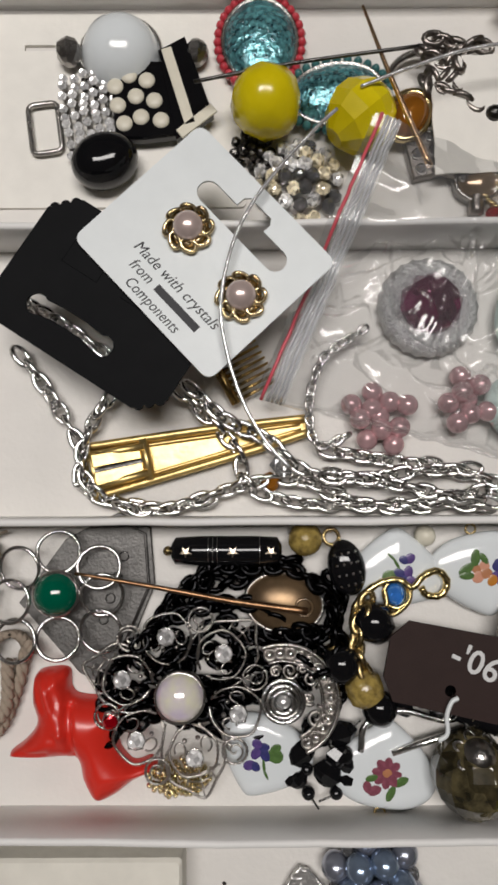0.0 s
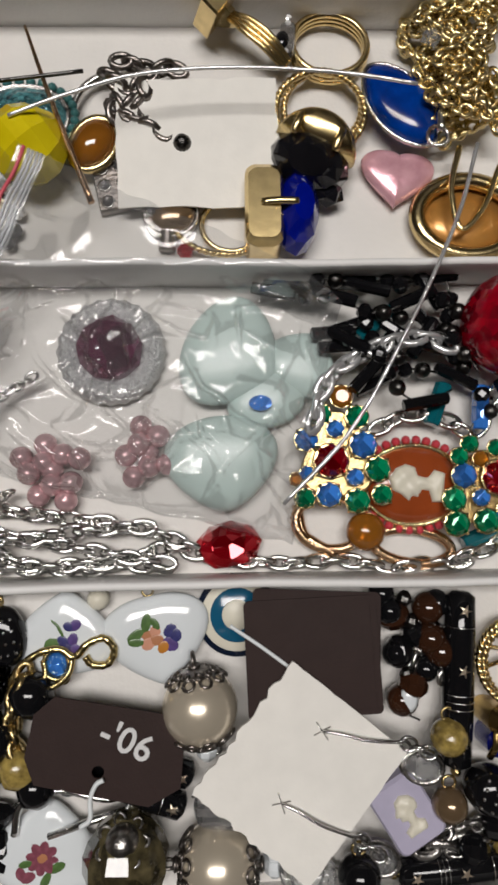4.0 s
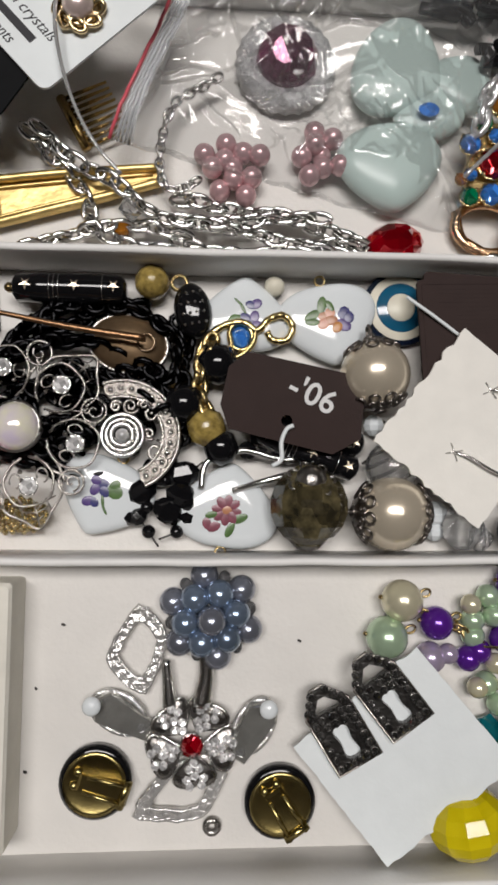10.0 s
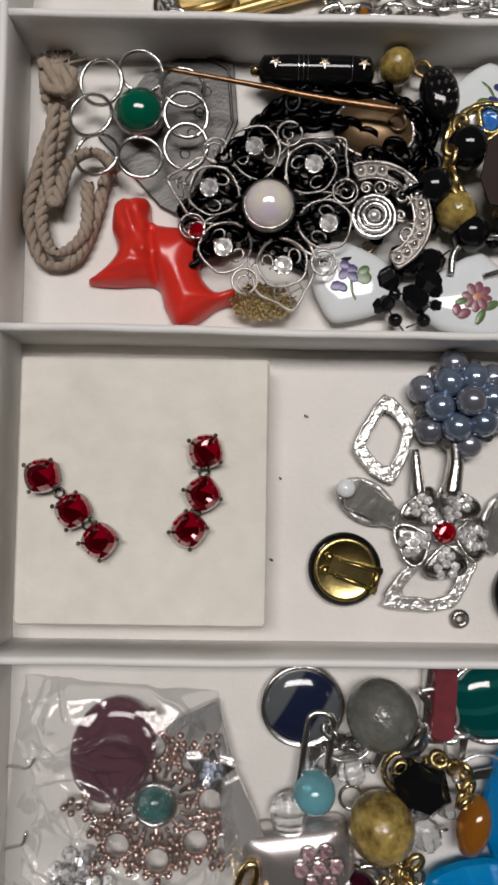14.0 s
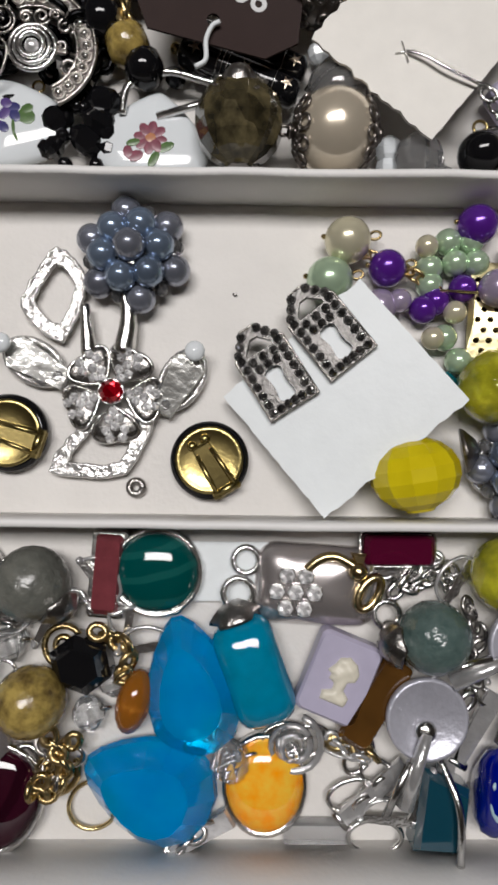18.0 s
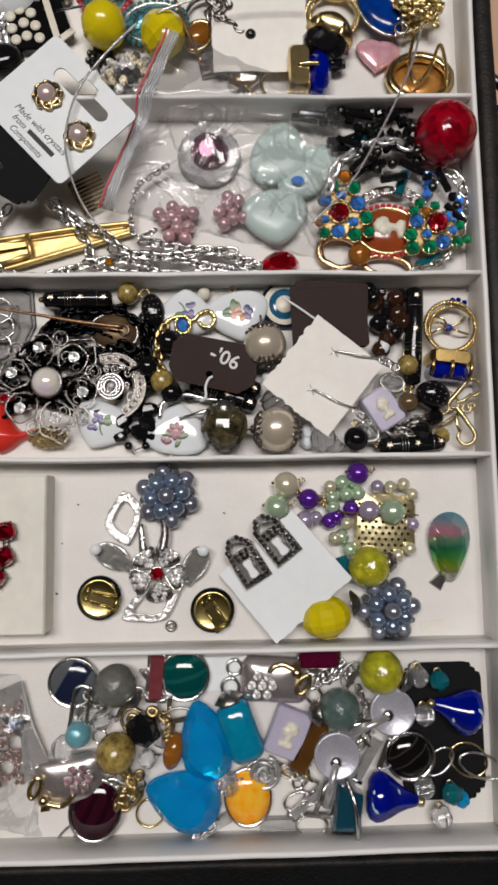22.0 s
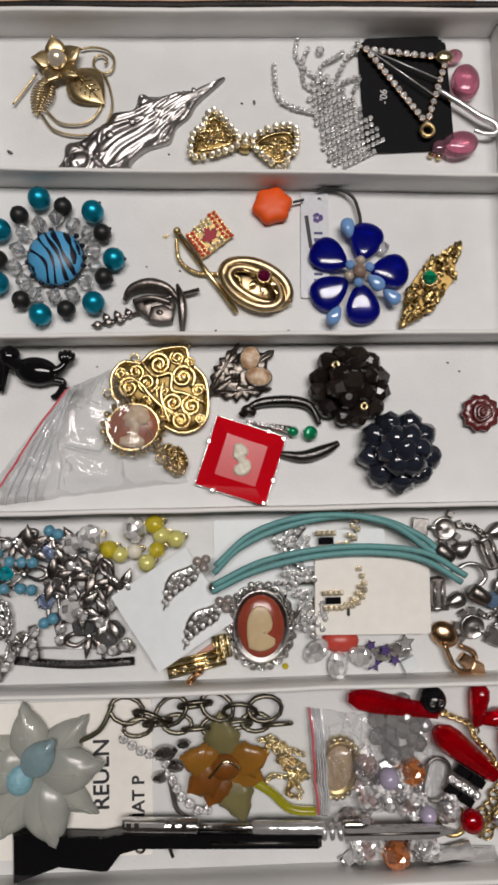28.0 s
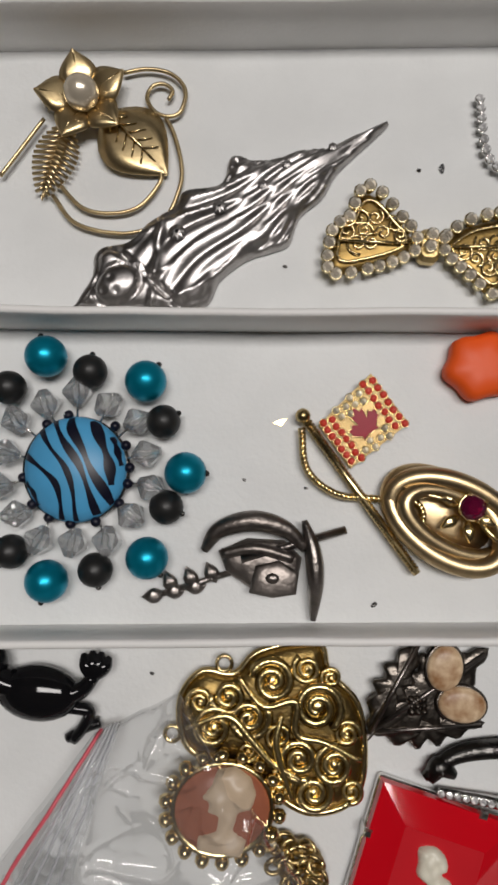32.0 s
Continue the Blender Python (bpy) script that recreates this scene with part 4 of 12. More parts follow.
# ---- on the table, round the cases ----
t = thing("case_latch", "black metal case latch plate with a slotted screw", "latch", 162.3, 58.8, -15.5, 3)
part("plate", Geo().box(0, 0, 0, 16, 15, 20, 0, 1.2), gunmetal, t)
part("screw", Geo().lathe([(3.2, 20), (3.4, 20.6), (2.6, 21.2)], 18, pose(-2, 3, 0)), pewter, t)
part("slot", Geo().box(-2, 3, 21.0, 5, 0.8, 0.3, 50, 0.05), black_metal, t)
part("hinge_rod", Geo().tube([(-8, 30, 12), (6, 14, 14)], 2.0, 8), gunmetal, t)
card("paper_sheet", "plain white sheet lying on the table", 193, -75, -15.8, 60, 140, 3, paper_white, 0.3)
card("paper_sheet", "white printed sheet behind the case", -10, 190, -15.6, 150, 90, -4, paper_white, 0.3)
single("pink_wrapper", "crumpled pink and clear wrapper on the sheet", "wrapper", pillow(rounded(22, 8, 3), 6), rose_glass, -25, 158, -15.2, 10)

# ---- right tray, first compartment ----
card("backing_card", "cream card with a punched slot lying on the tray floor", -33.5, 98.6, 0.1, 66, 52.2, 0, paper, 0.8, None, ([(-24, 16), (-16, 16), (-16, 17.6), (-24, 17.6)],))
cabochon("button_earring", "round white domed button earring", -32.2, 112.2, 1, 9.8, 9.6, 8, white_china, silver, category="earring")
t = thing("bracelet", "old rhinestone bracelet end with an open square buckle", "bracelet", -40.8, 97.3, 0.8, 8)
b = part("rhinestone", Geo().gem(0, 0, 1.2, 1.25, 0.6, 6), strass, t, m=at(-5, -12, 1.2))
for i in range(6):
    for j in range(9):
        if i or j:
            again(b, at(-5 + 2.6 * i + 0.5 * math.sin(j), -12 + 2.5 * j, 1.2 + 2.0 * math.sin(i + j * 0.7) ** 2))
g = Geo()
for i in range(6):
    g.tube([(-5 + 2.6 * i, -13, 0.7), (-5 + 2.6 * i, 9, 0.7)], 0.8, 5)
part("chain_bed", g, old_silver, t)
part("buckle", Geo().tube([Vector((p[0] - 11, p[1] - 3, 1.2)) for p in rounded(7.5, 13, 1.5, 3)], 0.75, 6, True), old_silver, t)
single("silver_bead", "small silver openwork bead cluster", "bead", Geo().facet_ball(0, 0, 3.2, 3.2, 8, 5), old_silver, -12.8, 111.7, 0.5)
single("silver_bead", "small tarnished silver end bead", "bead", Geo().facet_ball(0, 0, 3.5, 3.5, 7, 5), old_silver, -45.0, 111.8, 0.5)
t = thing("enamel_brooch", "black and cream enamel brooch with dots and stripes", "brooch", -24.2, 99.6, 3.0, 14)
part("dotted_plate", Geo().slab([(-11, -9), (-4, -11), (4, -12), (5, 8), (-2, 10), (-9, 7)], 0, 2.4, 0.6), black_glass, t)
part("striped_plate", Geo().slab([(3.5, -13), (14, -9), (12, 13), (4.5, 11)], 0, 2.6, 0.6), black_glass, t)
d = part("dot", Geo().dome(0, 0, 2.4, 2.1, 2.1, 0.9, 14), ivory, t, m=at(-8, 4, 0))
for k, (u, v) in enumerate(((-4, 6), (0, 3.6), (-8.5, -1), (-3.6, 0.2), (0.6, -2), (-8, -6), (-3.6, -5.4), (1, -7.4))):
    again(d, at(u, v, 0, 0, 0, k * 30))
part("stripe", Geo().box(7.2, 0, 2.6, 2.6, 21, 0.5, 3, 0.2), ivory, t)
part("stripe", Geo().box(9.5, -10, 2.6, 11, 2.6, 0.5, 25, 0.2), ivory, t)
single("black_drop", "glossy black glass drop bead", "bead", pillow(poly(24, 7.6, 1.1, 0.85), 11), black_glass, -35.0, 81.7, 0.5, 20)
turquoise_foil = material("turquoise_foil", (0.16, 0.46, 0.50), 0.2, metal=0.6, coat=1.0, var=0.6, scale=900, bump=0.7, bump_scale=600, colour2=(0.0, 0.03, 0.05), mottle=3.0)
cabochon("oval_brooch", "oval turquoise foil cabochon brooch edged with red beads", 3.2, 114.7, 2, 9.0, 11, 4, turquoise_foil, old_silver, 0, coral, 34, 1.2)
cabochon("oval_brooch", "oval blue foil cabochon brooch edged with teal beads", 22.6, 100.5, 2, 11.5, 7.6, 4, turquoise_foil, old_silver, 8, material("teal_seed", (0.05, 0.17, 0.17), 0.3), 30, 1.2)
for u, v, k in ((4.4, 94.2, 40), (27.1, 90.5, 130)):
    t = thing("lime_bead", "large marbled lime yellow glass bead", "bead", u, v, 1.5, k, "lime beads")
    g = Geo().facet_ball(0, 0, 8.4, 8.8, 9, 7, 0, 0.96)
    g.s = [k < 90] * len(g.s)
    part("body", g, lime, t)
wire_thing("hat_pin", "long bronze hat pin with a tapered point", "pin", [(27.4, 115.4), (33.0, 99.1), (42.1, 75.5)], 0.7, rose_gold, 14, 20, lambda s: 0.5 + 0.6 * s)
chain("small_chain", "short tangled gunmetal chain", [(45.0, 103.2), (52.3, 99.7), (49.0, 104.6), (46.3, 101.1), (56.3, 96.2), (60.9, 94.2)], pewter, 5.0, 0.8, 5, wob=2, jumble=1.5, seed=3)
chain("small_chain", "short tangled pewter chain", [(43.9, 109.5), (48.5, 106.0), (52.5, 108.1), (50.5, 102.5), (46.5, 104.6), (49.8, 100.5), (53.1, 101.9)], pewter, 5.0, 0.8, 6, wob=2, jumble=1.5, seed=33)
chain("small_chain", "short gunmetal chain end with a ring", [(46.3, 113.7), (53.7, 112.4), (51.7, 110.2), (57.7, 112.4), (64.4, 110.4)], pewter, 5.0, 0.8, 5, wob=2, jumble=1.2, seed=5)
single("end_bead", "small gunmetal bead at a chain end", "bead", Geo().ball(0, 0, 2, 2.2), gunmetal, 60.9, 93.8, 3.5)
hoop("bangle_hoop", "plain silver hoop earring", 44.8, 101.7, 3, 9.5, 0.9, silver, 1.1, 20)
card("torn_card", "small white torn card scrap", 64.4, 93.8, 5.5, 38, 30, 1, paper, 0.5, deckle(37, 30, 0.4, 12, 4), rx=3)
t = thing("rhinestone_link", "tarnished silver link set with grey stones", "bracelet", 44.7, 85.5, 0.5, 12)
part("plate", Geo().box(0, 0, 0, 9, 12, 2.2, 0, 0.5), pewter, t)
for i in range(2):
    gem_row(t, -2.2 + 4.4 * i, -4, -2.2 + 4.4 * i, 4, 3, 1.4, 2.2, smoke, old_silver)
t = thing("rhinestone_link", "tarnished silver curved link with grey stones", "bracelet", 52.7, 77.2, 0.5, -25)
part("plate", Geo().tube(curve([(-8, 2, 1.5), (-2, 3, 1.5), (4, 1, 1.5), (7, -5, 1.5)], 16), 2.0, 8), pewter, t)
gem_row(t, -7, 2, 4, 1.4, 4, 1.3, 3.2, smoke, old_silver)
ring_gold = metal("ring_gold", (0.84, 0.65, 0.32), 0.24, 0.03, 500)
t = thing("square_ring", "gold ring with a raised square top", "ring", 76.4, 120.2, 0.5, -38)
part("top", Geo().slab([(-13, -5.6), (-8.6, -5.6), (-8.6, 5.6), (-13, 5.6)], 1, 11.5, 0.5, pose(0, 0, 0, 0, 18, 0)), ring_gold, t)
part("collar", Geo().lathe([(3.8, 0), (2.4, 2.4), (1.6, 3.4)], 4, pose(-7.6, 0, 6.0, 0, 90, 0), False), ring_gold, t)
for v in (-1.7, -0.6, 0.6, 1.7):
    part("band_wire", Geo().tube(curve([(-5, 0.5 * v, 7.5), (0, v, 8.4), (6, v, 7.8), (11.5, 0.7 * v, 5.0)], 24), 0.65, 7), ring_gold, t)
t = thing("gold_ring", "gold ring band with a dark stone", "ring", 95.9, 119.0, 0.4, -6)
for zz in (1.6, 2.6, 3.6):
    part("band", Geo().ring(0, 0.18 * zz, zz, 9.0, 0.85, 44, 8, 0.84), ring_gold, t)
head = part("head", Geo().slab(rounded(3.6, 9.4, 1.6), 0.6, 6.0, 0.8, pose(-10.2, -0.6, 0)), old_silver, t)
part("stone", Geo().dome(-11.4, -1.4, 4.6, 2.0, 3.0, 2.2, 16), black_glass, t)
for v in (-4.0, 3.0, 4.4):
    part("chip", Geo().gem(-10.4, v, 6.0, 0.8, 0.5, 6), strass, t)
hoop("twisted_hoop", "twisted gold wire hoop earring", 93.1, 102.2, 5, 10.5, 0.85, gold, 0.95, 0, True, group="twisted gold hoops")
hoop("twisted_hoop", "twisted gold wire hoop earring", 94.1, 104.3, 3, 9.5, 0.85, gold, 0.95, 30, True, group="twisted gold hoops")
hoop("twisted_hoop", "twisted gold wire hoop earring", 69.1, 75.4, 3, 11, 0.85, gold, 0.62, -10, True, group="twisted gold hoops")
hoop("gold_hoop", "thin plain gold hoop earring", 72.0, 76.1, 1.5, 7, 0.7, gold, 0.9)
black_cut = facets(material("black_cut_stone", (0.006, 0.006, 0.008), 0.06, coat=0.6, var=0.2), 200, 0.35, 0.3)
t = thing("cocktail_ring", "gold ring with a large black stone lying on its side", "ring", 90.6, 90.2, 0.5, -24)
part("band", pillow([(9.8 * math.cos(q), 7.6 * math.sin(q) + 2.2) for q in [math.pi * i / 16 for i in range(17)]], 12, 5), ring_gold, t)
part("stone", Geo().gem(0, -1.0, 5.0, 9.8, 0.62, 12, 0.5, 1.0, 0.66, 0, (24, 0)), black_cut, t)
part("stone_face", Geo().gem(6.2, -5.2, 3.4, 4.6, 0.5, 5, 0.6, 1.0, 0.8), black_cut, t)
for s in (-5.2, 4.6):
    part("claw", Geo().tube(curve([(s, 5.6, 11.2), (s, 3.0, 12.0), (s * 1.02, 0.4, 11.2)], 8), 0.95, 7), ring_gold, t)
t = thing("cocktail_ring", "gold ring with a large oval blue stone", "ring", 83.8, 77.0, 0.5, 0)
part("band", Geo().slab(rounded(8.5, 19, 2.6, 5), 0, 11, 1.6), ring_gold, t, m=at(-4.5, 0, 0))
part("claw", Geo().tube(curve([(-5, 0, 10.8), (-1, 0, 11.6), (3, 0, 11.4)], 10), 0.9, 7), gold, t)
part("stone", Geo().gem(3.0, 0, 4, 9.6, 0.78, 12, 0.45, 0.55, 1.0, 0, (0, 10), 0.3), cobalt, t)
t = thing("blue_pendant", "pointed oval blue glass pendant in a silver beaded edge", "pendant", 112.2, 103.5, 3.5, -52)
leaf = [(11.5 * math.cos(a), 6.4 * math.sin(a) * abs(math.sin(a)) ** 0.25) for a in [2 * math.pi * i / 28 for i in range(28)]]
part("stone", pillow(leaf, 5), material("deep_blue_glass", (0.0, 0.06, 0.40), 0.14, coat=0.3, var=0.3, scale=160, trans=0.2, colour2=(0.0, 0.012, 0.12), mottle=2.0), t)
part("edge", Geo().tube([Vector((x * 1.05, y * 1.07, 2.2)) for x, y in leaf], 0.55, 6, True), silver, t)
t = thing("pink_heart", "pink pressed glass heart pendant", "pendant", 111.5, 87.6, 0.3, -8)
part("stone", pillow(heart(9.0, 60), 4.2), material("pink_foil_glass", (0.86, 0.50, 0.55), 0.22, 0.35, 0.2, 300, 0.25, 200, coat=0.5, colour2=(0.62, 0.30, 0.36), mottle=1.6), t)
t = thing("oval_pendant", "oval gold ring frame over an amber back", "pendant", 127.7, 77.1, 0.3, -4)
part("frame", Geo().ring(0, 0, 3, 12, 2.0, 36, 8, 0.76), gold, t)
part("plate", Geo().lathe([(1, 0.3), (1, 1.6), (0.3, 1.8)], 30, None, True, 11.5, 8.6), material("amber_foil", (0.55, 0.26, 0.06), 0.3, metal=0.4, coat=0.5, var=0.3), t)
rnd = random.Random(8)
heap_gold = metal("heap_gold", (0.90, 0.70, 0.36), 0.26, 0.05)
for k in range(12):
    u, v = 124.2 + 1.1 * (k % 5), 114.5 - 0.8 * (k % 4)
    pts = [(u + rnd.uniform(-11, 10), v + 17 - 5.5 * i + rnd.uniform(-3, 3)) for i in range(7)]
    chain("gold_chain", "heap of fine gold box chain", pts, heap_gold, 2.9, 0.55, 3 + 0.75 * k, "gold chain heap", 1.5, 0.8, 1.0, seed=30 + k, limit=70)
wire_thing("twisted_loop", "twisted gold cord loop hanging from a chain", "chain", [(125.4, 92.9), (123.0, 82.5), (124.9, 73.1), (130.6, 78.4), (135.2, 88.8), (137.1, 81.5), (137.2, 72.7)], 0.75, gold, 6.5, 50)
part_t = thing("crystal_drop", "square clear crystal on the gold chain", "pendant", 118.5, 117.1, 8, 20)
part("stone", Geo().gem(0, 0, 1.5, 2.6, 0.6, 4), clear, part_t)
t = thing("lobster_clasp", "silver clasp and rings at the chain", "clasp", 123.2, 100.4, 9, 60)
part("body", Geo().tube(curve([(-6, 0, 0), (-2, 2, 0), (3, 2, 0), (5, 0, 0), (3, -2, 0)], 18), 1.1, 8), silver, t)
part("loop", Geo().ring(-7.5, 0, 0, 2.4, 0.5, 14, 6), silver, t)
single("red_bead", "tiny red glass bead", "bead", Geo().facet_ball(0, 0, 1.8, 2.0), cherry, 61.2, 69.6, 0.2)
wire_thing("wire_collar", "thin steel wire collar lying over the heap", "necklace", [(112.0, 99.7), (95.5, 102.1), (73.5, 103.0), (53.0, 101.4), (37.5, 96.7), (25.7, 92.0)], 0.42, steel, 18.5, 60)
wire_thing("wire_collar", "thin steel wire loop crossing both compartments", "necklace", [(19.3, 83.0), (15.3, 79.3), (7.1, 70.3), (0.2, 60.7), (-3.8, 51.2), (-5.8, 39.6), (-4.4, 29.2), (-1.1, 19.1), (3.3, 11.3), (8.2, 5.7)], 0.42, steel, 24, 70)
wire_thing("wire_collar", "straight thin steel wire end over the beads", "necklace", [(124.4, 86.5), (119.2, 69.8), (108.6, 47.6), (96.0, 26.1), (81.6, 10.8)], 0.45, steel, 18.5, 40)
wire_thing("stick_pin", "long dark needle pin over the heap", "pin", [(-12.5, 96.2), (11.0, 100.7), (40.2, 104.8)], 0.45, gunmetal, 14.5, 20)

cluster("rhinestone_brooch", "faded rhinestone cluster brooch under the bag", 12.6, 78.2, 11, 1.9, strass, 34, 21, True, old_silver, category="brooch", h=0.35, mats=[strass, champagne, smoke])
cluster("rhinestone_brooch", "dark marcasite flower brooch under a yellow bead", 1.2, 87.2, 5.5, 1.4, gunmetal, 16, 22, True, pewter, category="brooch", h=0.3)
t = thing("oval_ring", "gold ring with an oval olive stone", "ring", 40.2, 94.4, 1.5, 60)
part("stone", Geo().dome(0, 0, 3, 6.0, 4.4, 3.4, 22), amber, t)
part("band", Geo().ring(0, 0, 2.6, 6.6, 1.0, 26, 8, 0.76), gold, t)
cabochon("shell_button", "oval brown banded shell button", 58.0, 78.1, 1.0, 5.6, 4.6, 2.4, bronze_shell, old_silver, 10, category="button")

# ---- right tray, second compartment ----
def notched(w, d, c):
    """A display card with scalloped corners."""
    out = []
    for sx, sy in ((1, 1), (-1, 1), (-1, -1), (1, -1)):
        pts = [(w / 2, d / 2 - c * 1.1)]
        for k, (a, b) in enumerate(((0.28, 0.95), (0.62, 0.62), (0.95, 0.28))):
            pts += [(w / 2 - c * a + c * 0.24 * math.cos(q), d / 2 - c * b + c * 0.24 * math.sin(q)) for q in (-0.4, 0.2, 0.8, 1.4, 2.0)]
        pts += [(w / 2 - c * 1.15, d / 2)]
        pts = [(sx * a, sy * b) for a, b in pts]
        out += pts if sx * sy > 0 else pts[::-1]
    return out


bone = [(8.6 + 2.4 * math.cos(q), 2.4 * math.sin(q)) for q in [-2.2 + 4.4 * i / 10 for i in range(11)]] + [(3, 2.4), (-3, 2.4)] + [(-8.6 - 2.4 * math.cos(q), 2.4 * math.sin(q)) for q in [2.2 - 4.4 * i / 10 for i in range(11)]] + [(-3, -1.2), (3, -1.2)]
t = card("black_card", "black die-cut jewellery display card", -30.9, 42.1, 18.4, 44, 31, -33, paper_black, 0.6, notched(46, 33, 5), ([(x - 4, y - 8.5) for x, y in bone],))
for x0, y0 in ((-9, 6.5), (6.5, 6.5)):
    part("pressed_tab", Geo().tube([(x0 + a, y0 + b, 0.6) for a, b in ((-4.6, -4), (4.6, -4), (4.6, 4), (-4.6, 4))], 0.14, 4, True), paper_black, t)
t = card("earring_card", "white hang card with printed words and pearl studs", -9.5, 53.2, 19.8, 38, 45, 43, paper_white, 0.6, rounded(34.5, 41, 2.2), ())
bpy.data.objects.remove(t.children[0])
hole = [(2.6 * math.cos(q), 10.6 + 2.6 * math.sin(q)) for q in [math.pi * i / 8 for i in range(9)]] + [(-2.6, 0)] + [(2.6 * math.cos(q), -10.6 + 2.6 * math.sin(q)) for q in [math.pi + math.pi * i / 8 for i in range(9)]]
hole += [(2.6, -4.2), (4.6, -4.2), (5.8, -3.2), (5.8, 3.2), (4.6, 4.2), (2.6, 4.2)]
part("sheet", holed(rounded(38.0, 43.4, 2.2), [[(x + 9.6, y - 1.6) for x, y in hole]], 0, 0.6), paper_white, t)
for txt, u, v, w in (("Made with crystals", -10.8, 11.3, 25.6), ("from", -14.2, 9.0, 6.0), ("Components", -17.6, 6.8, 15.6)):
    words(txt, 3.5, ink, u, v, 0.62, -90, t, "printed_line", width=w, slant=0.25)
part("printed_bar", Geo().box(-13.2, -5.4, 0.6, 1.8, 13.0, 0.06, 0, 0.02), ink, t)
stud_gold = metal("stud_gold", (0.80, 0.62, 0.36), 0.24, 0.1)
for u, v in ((-12.9, 57.7), (-1.6, 42.4)):
    s = thing("pearl_stud", "pearl stud earring in a braided gold frame", "earring", u, v, 20.5, 0, "pearl studs on the card")
    part("pearl", Geo().ball(0, 0, 2.0, 3.3, 0.8, 22), pearl_rose, s)
    for i in range(8):
        a = 2 * math.pi * i / 8
        part("petal", Geo().ring(4.1 * math.cos(a), 4.1 * math.sin(a), 1.3, 1.75, 0.5, 12, 6, 0.62, math.degrees(a) + 62, (12, 10)), stud_gold, s)
    part("cup", Geo().lathe([(3.2, 0), (4.6, 0.9), (3.4, 1.3)], 24), stud_gold, s)
plastic_bag("zip_bag", "clear zip bag with glass beads and pink pearls", (28.5, 85.0), (96.0, 54.3), (84.4, 1.6), (1.0, 22.7), 14, 4, True, 61.5)
t = thing("amethyst_earring", "domed purple glass stone in white net", "earring", 44.1, 45.8, 2, 0)
part("stone", Geo().gem(0, 0, 2.6, 7.8, 0.7, 10, 0.4, 1, 1, 8, (12, -9)), plum, t)
part("net", Geo().lathe([(12.4, 0.2), (11.6, 2.2), (8.8, 3.4), (8.2, 2.6)], 48, None, True, 1, 1, 0.02, 24), material("silver_net", (0.66, 0.66, 0.66), 0.34, 0.6, 0.4, 1500, 1.0, 1400), t)
rnd = random.Random(3)
for (u, v), n in (((31.3, 18.9), 11), ((52.6, 22.7), 8)):
    t = thing("pearl_cluster", "cluster of small pink pearls on silver", "earring", u, v, 0.5, 0, "pink pearl clusters")
    m0 = part("pearl", Geo().ball(0, 0, 2.6, 2.6, 1, 16), pearl_pink, t)
    for i in range(1, n):
        a, k = i * 2.4, 2.1 * math.sqrt(i)
        again(m0, at(k * 1.15 * math.cos(a), k * 1.15 * math.sin(a), 2.4 * rnd.random()))
for (u, v), r, h, a in (((71.0, 44.8), 14, 9, 62), ((69.1, 20.5), 13.6, 10, 5), ((79.2, 34.6), 9.5, 7, 190), ((87.3, 42.0), 9.5, 7, 150)):
    t = thing("mint_heart", "plump pale mint china heart in the bag", "pendant", u, v, 0.6, a, "mint hearts in the bag")
    part("body", pillow(heart(r, 64, 0.6), h * 0.8, 6), mint, t)
t = thing("blue_mark", "small blue painted flower chip", "bead", 77.9, 32.9, 7.6, 0)
part("petal", Geo().dome(0, 0, 0, 2.6, 1.8, 0.5, 12), sapphire, t)
chain_silver = metal("chain_silver", (0.86, 0.85, 0.83), 0.17, 0.05)
chain("link_chain", "silver paperclip link chain", [(-55.2, 34.0), (-49.4, 26.2), (-44.4, 18.5), (-40.1, 10.8), (-39.9, 2.6), (-31.7, -1.5), (-19.3, -3.0), (-5.7, -0.3)], chain_silver, 6.2, 0.66, 3, wob=1.5, ratio=0.5, seed=2)
chain("link_chain", "silver paperclip link chain", [(-55.0, 47.0), (-47.0, 42.5), (-39.0, 37.0), (-31.0, 31.5), (-26.0, 26.0)], chain_silver, 6.0, 0.66, 7, wob=1.5, ratio=0.5, seed=3)
chain("link_chain", "silver paperclip link chain", [(-33.2, 23.9), (-37.9, 16.3), (-39.7, 6.7), (-34.2, -0.2), (-21.9, -3.6), (-5.6, 1.1), (8.0, 3.7), (24.3, 0.3)], chain_silver, 5.5, 0.66, 4, wob=1.5, ratio=0.5, seed=4)
chain("link_chain", "silver paperclip link chain", [(-16.6, 25.2), (-9.7, 18.2), (-2.9, 10.6), (-0.2, 2.4), (10.7, -1.7), (28.3, -2.5), (46.0, -1.9), (59.5, -4.0)], chain_silver, 6.0, 0.66, 4, wob=2, ratio=0.5, seed=6)
chain("link_chain", "silver paperclip link chain", [(-13.7, 25.5), (-5.5, 17.9), (3.9, 13.1), (12.0, 6.3), (24.0, 3.6), (40.2, 5.5), (57.7, 6.1)], chain_silver, 6.0, 0.66, 6, wob=2, ratio=0.5, seed=7)
chain("link_chain", "silver paperclip link chain", [(18.9, 10.5), (31.6, 8.4), (44.3, 6.9), (57.0, 3.5), (69.8, -1.1), (82.7, -2.6), (95.6, -2.2), (108.6, -3.8), (128.4, -2.2)], chain_silver, 6.0, 0.66, 3.5, wob=2, ratio=0.5, seed=8)
chain("link_chain", "silver paperclip link chain", [(19.1, 0.4), (30.4, -2.9), (44.3, -2.6), (57.0, 1.0), (72.4, -3.1)], chain_silver, 5.6, 0.66, 3, wob=2, ratio=0.5, seed=9)
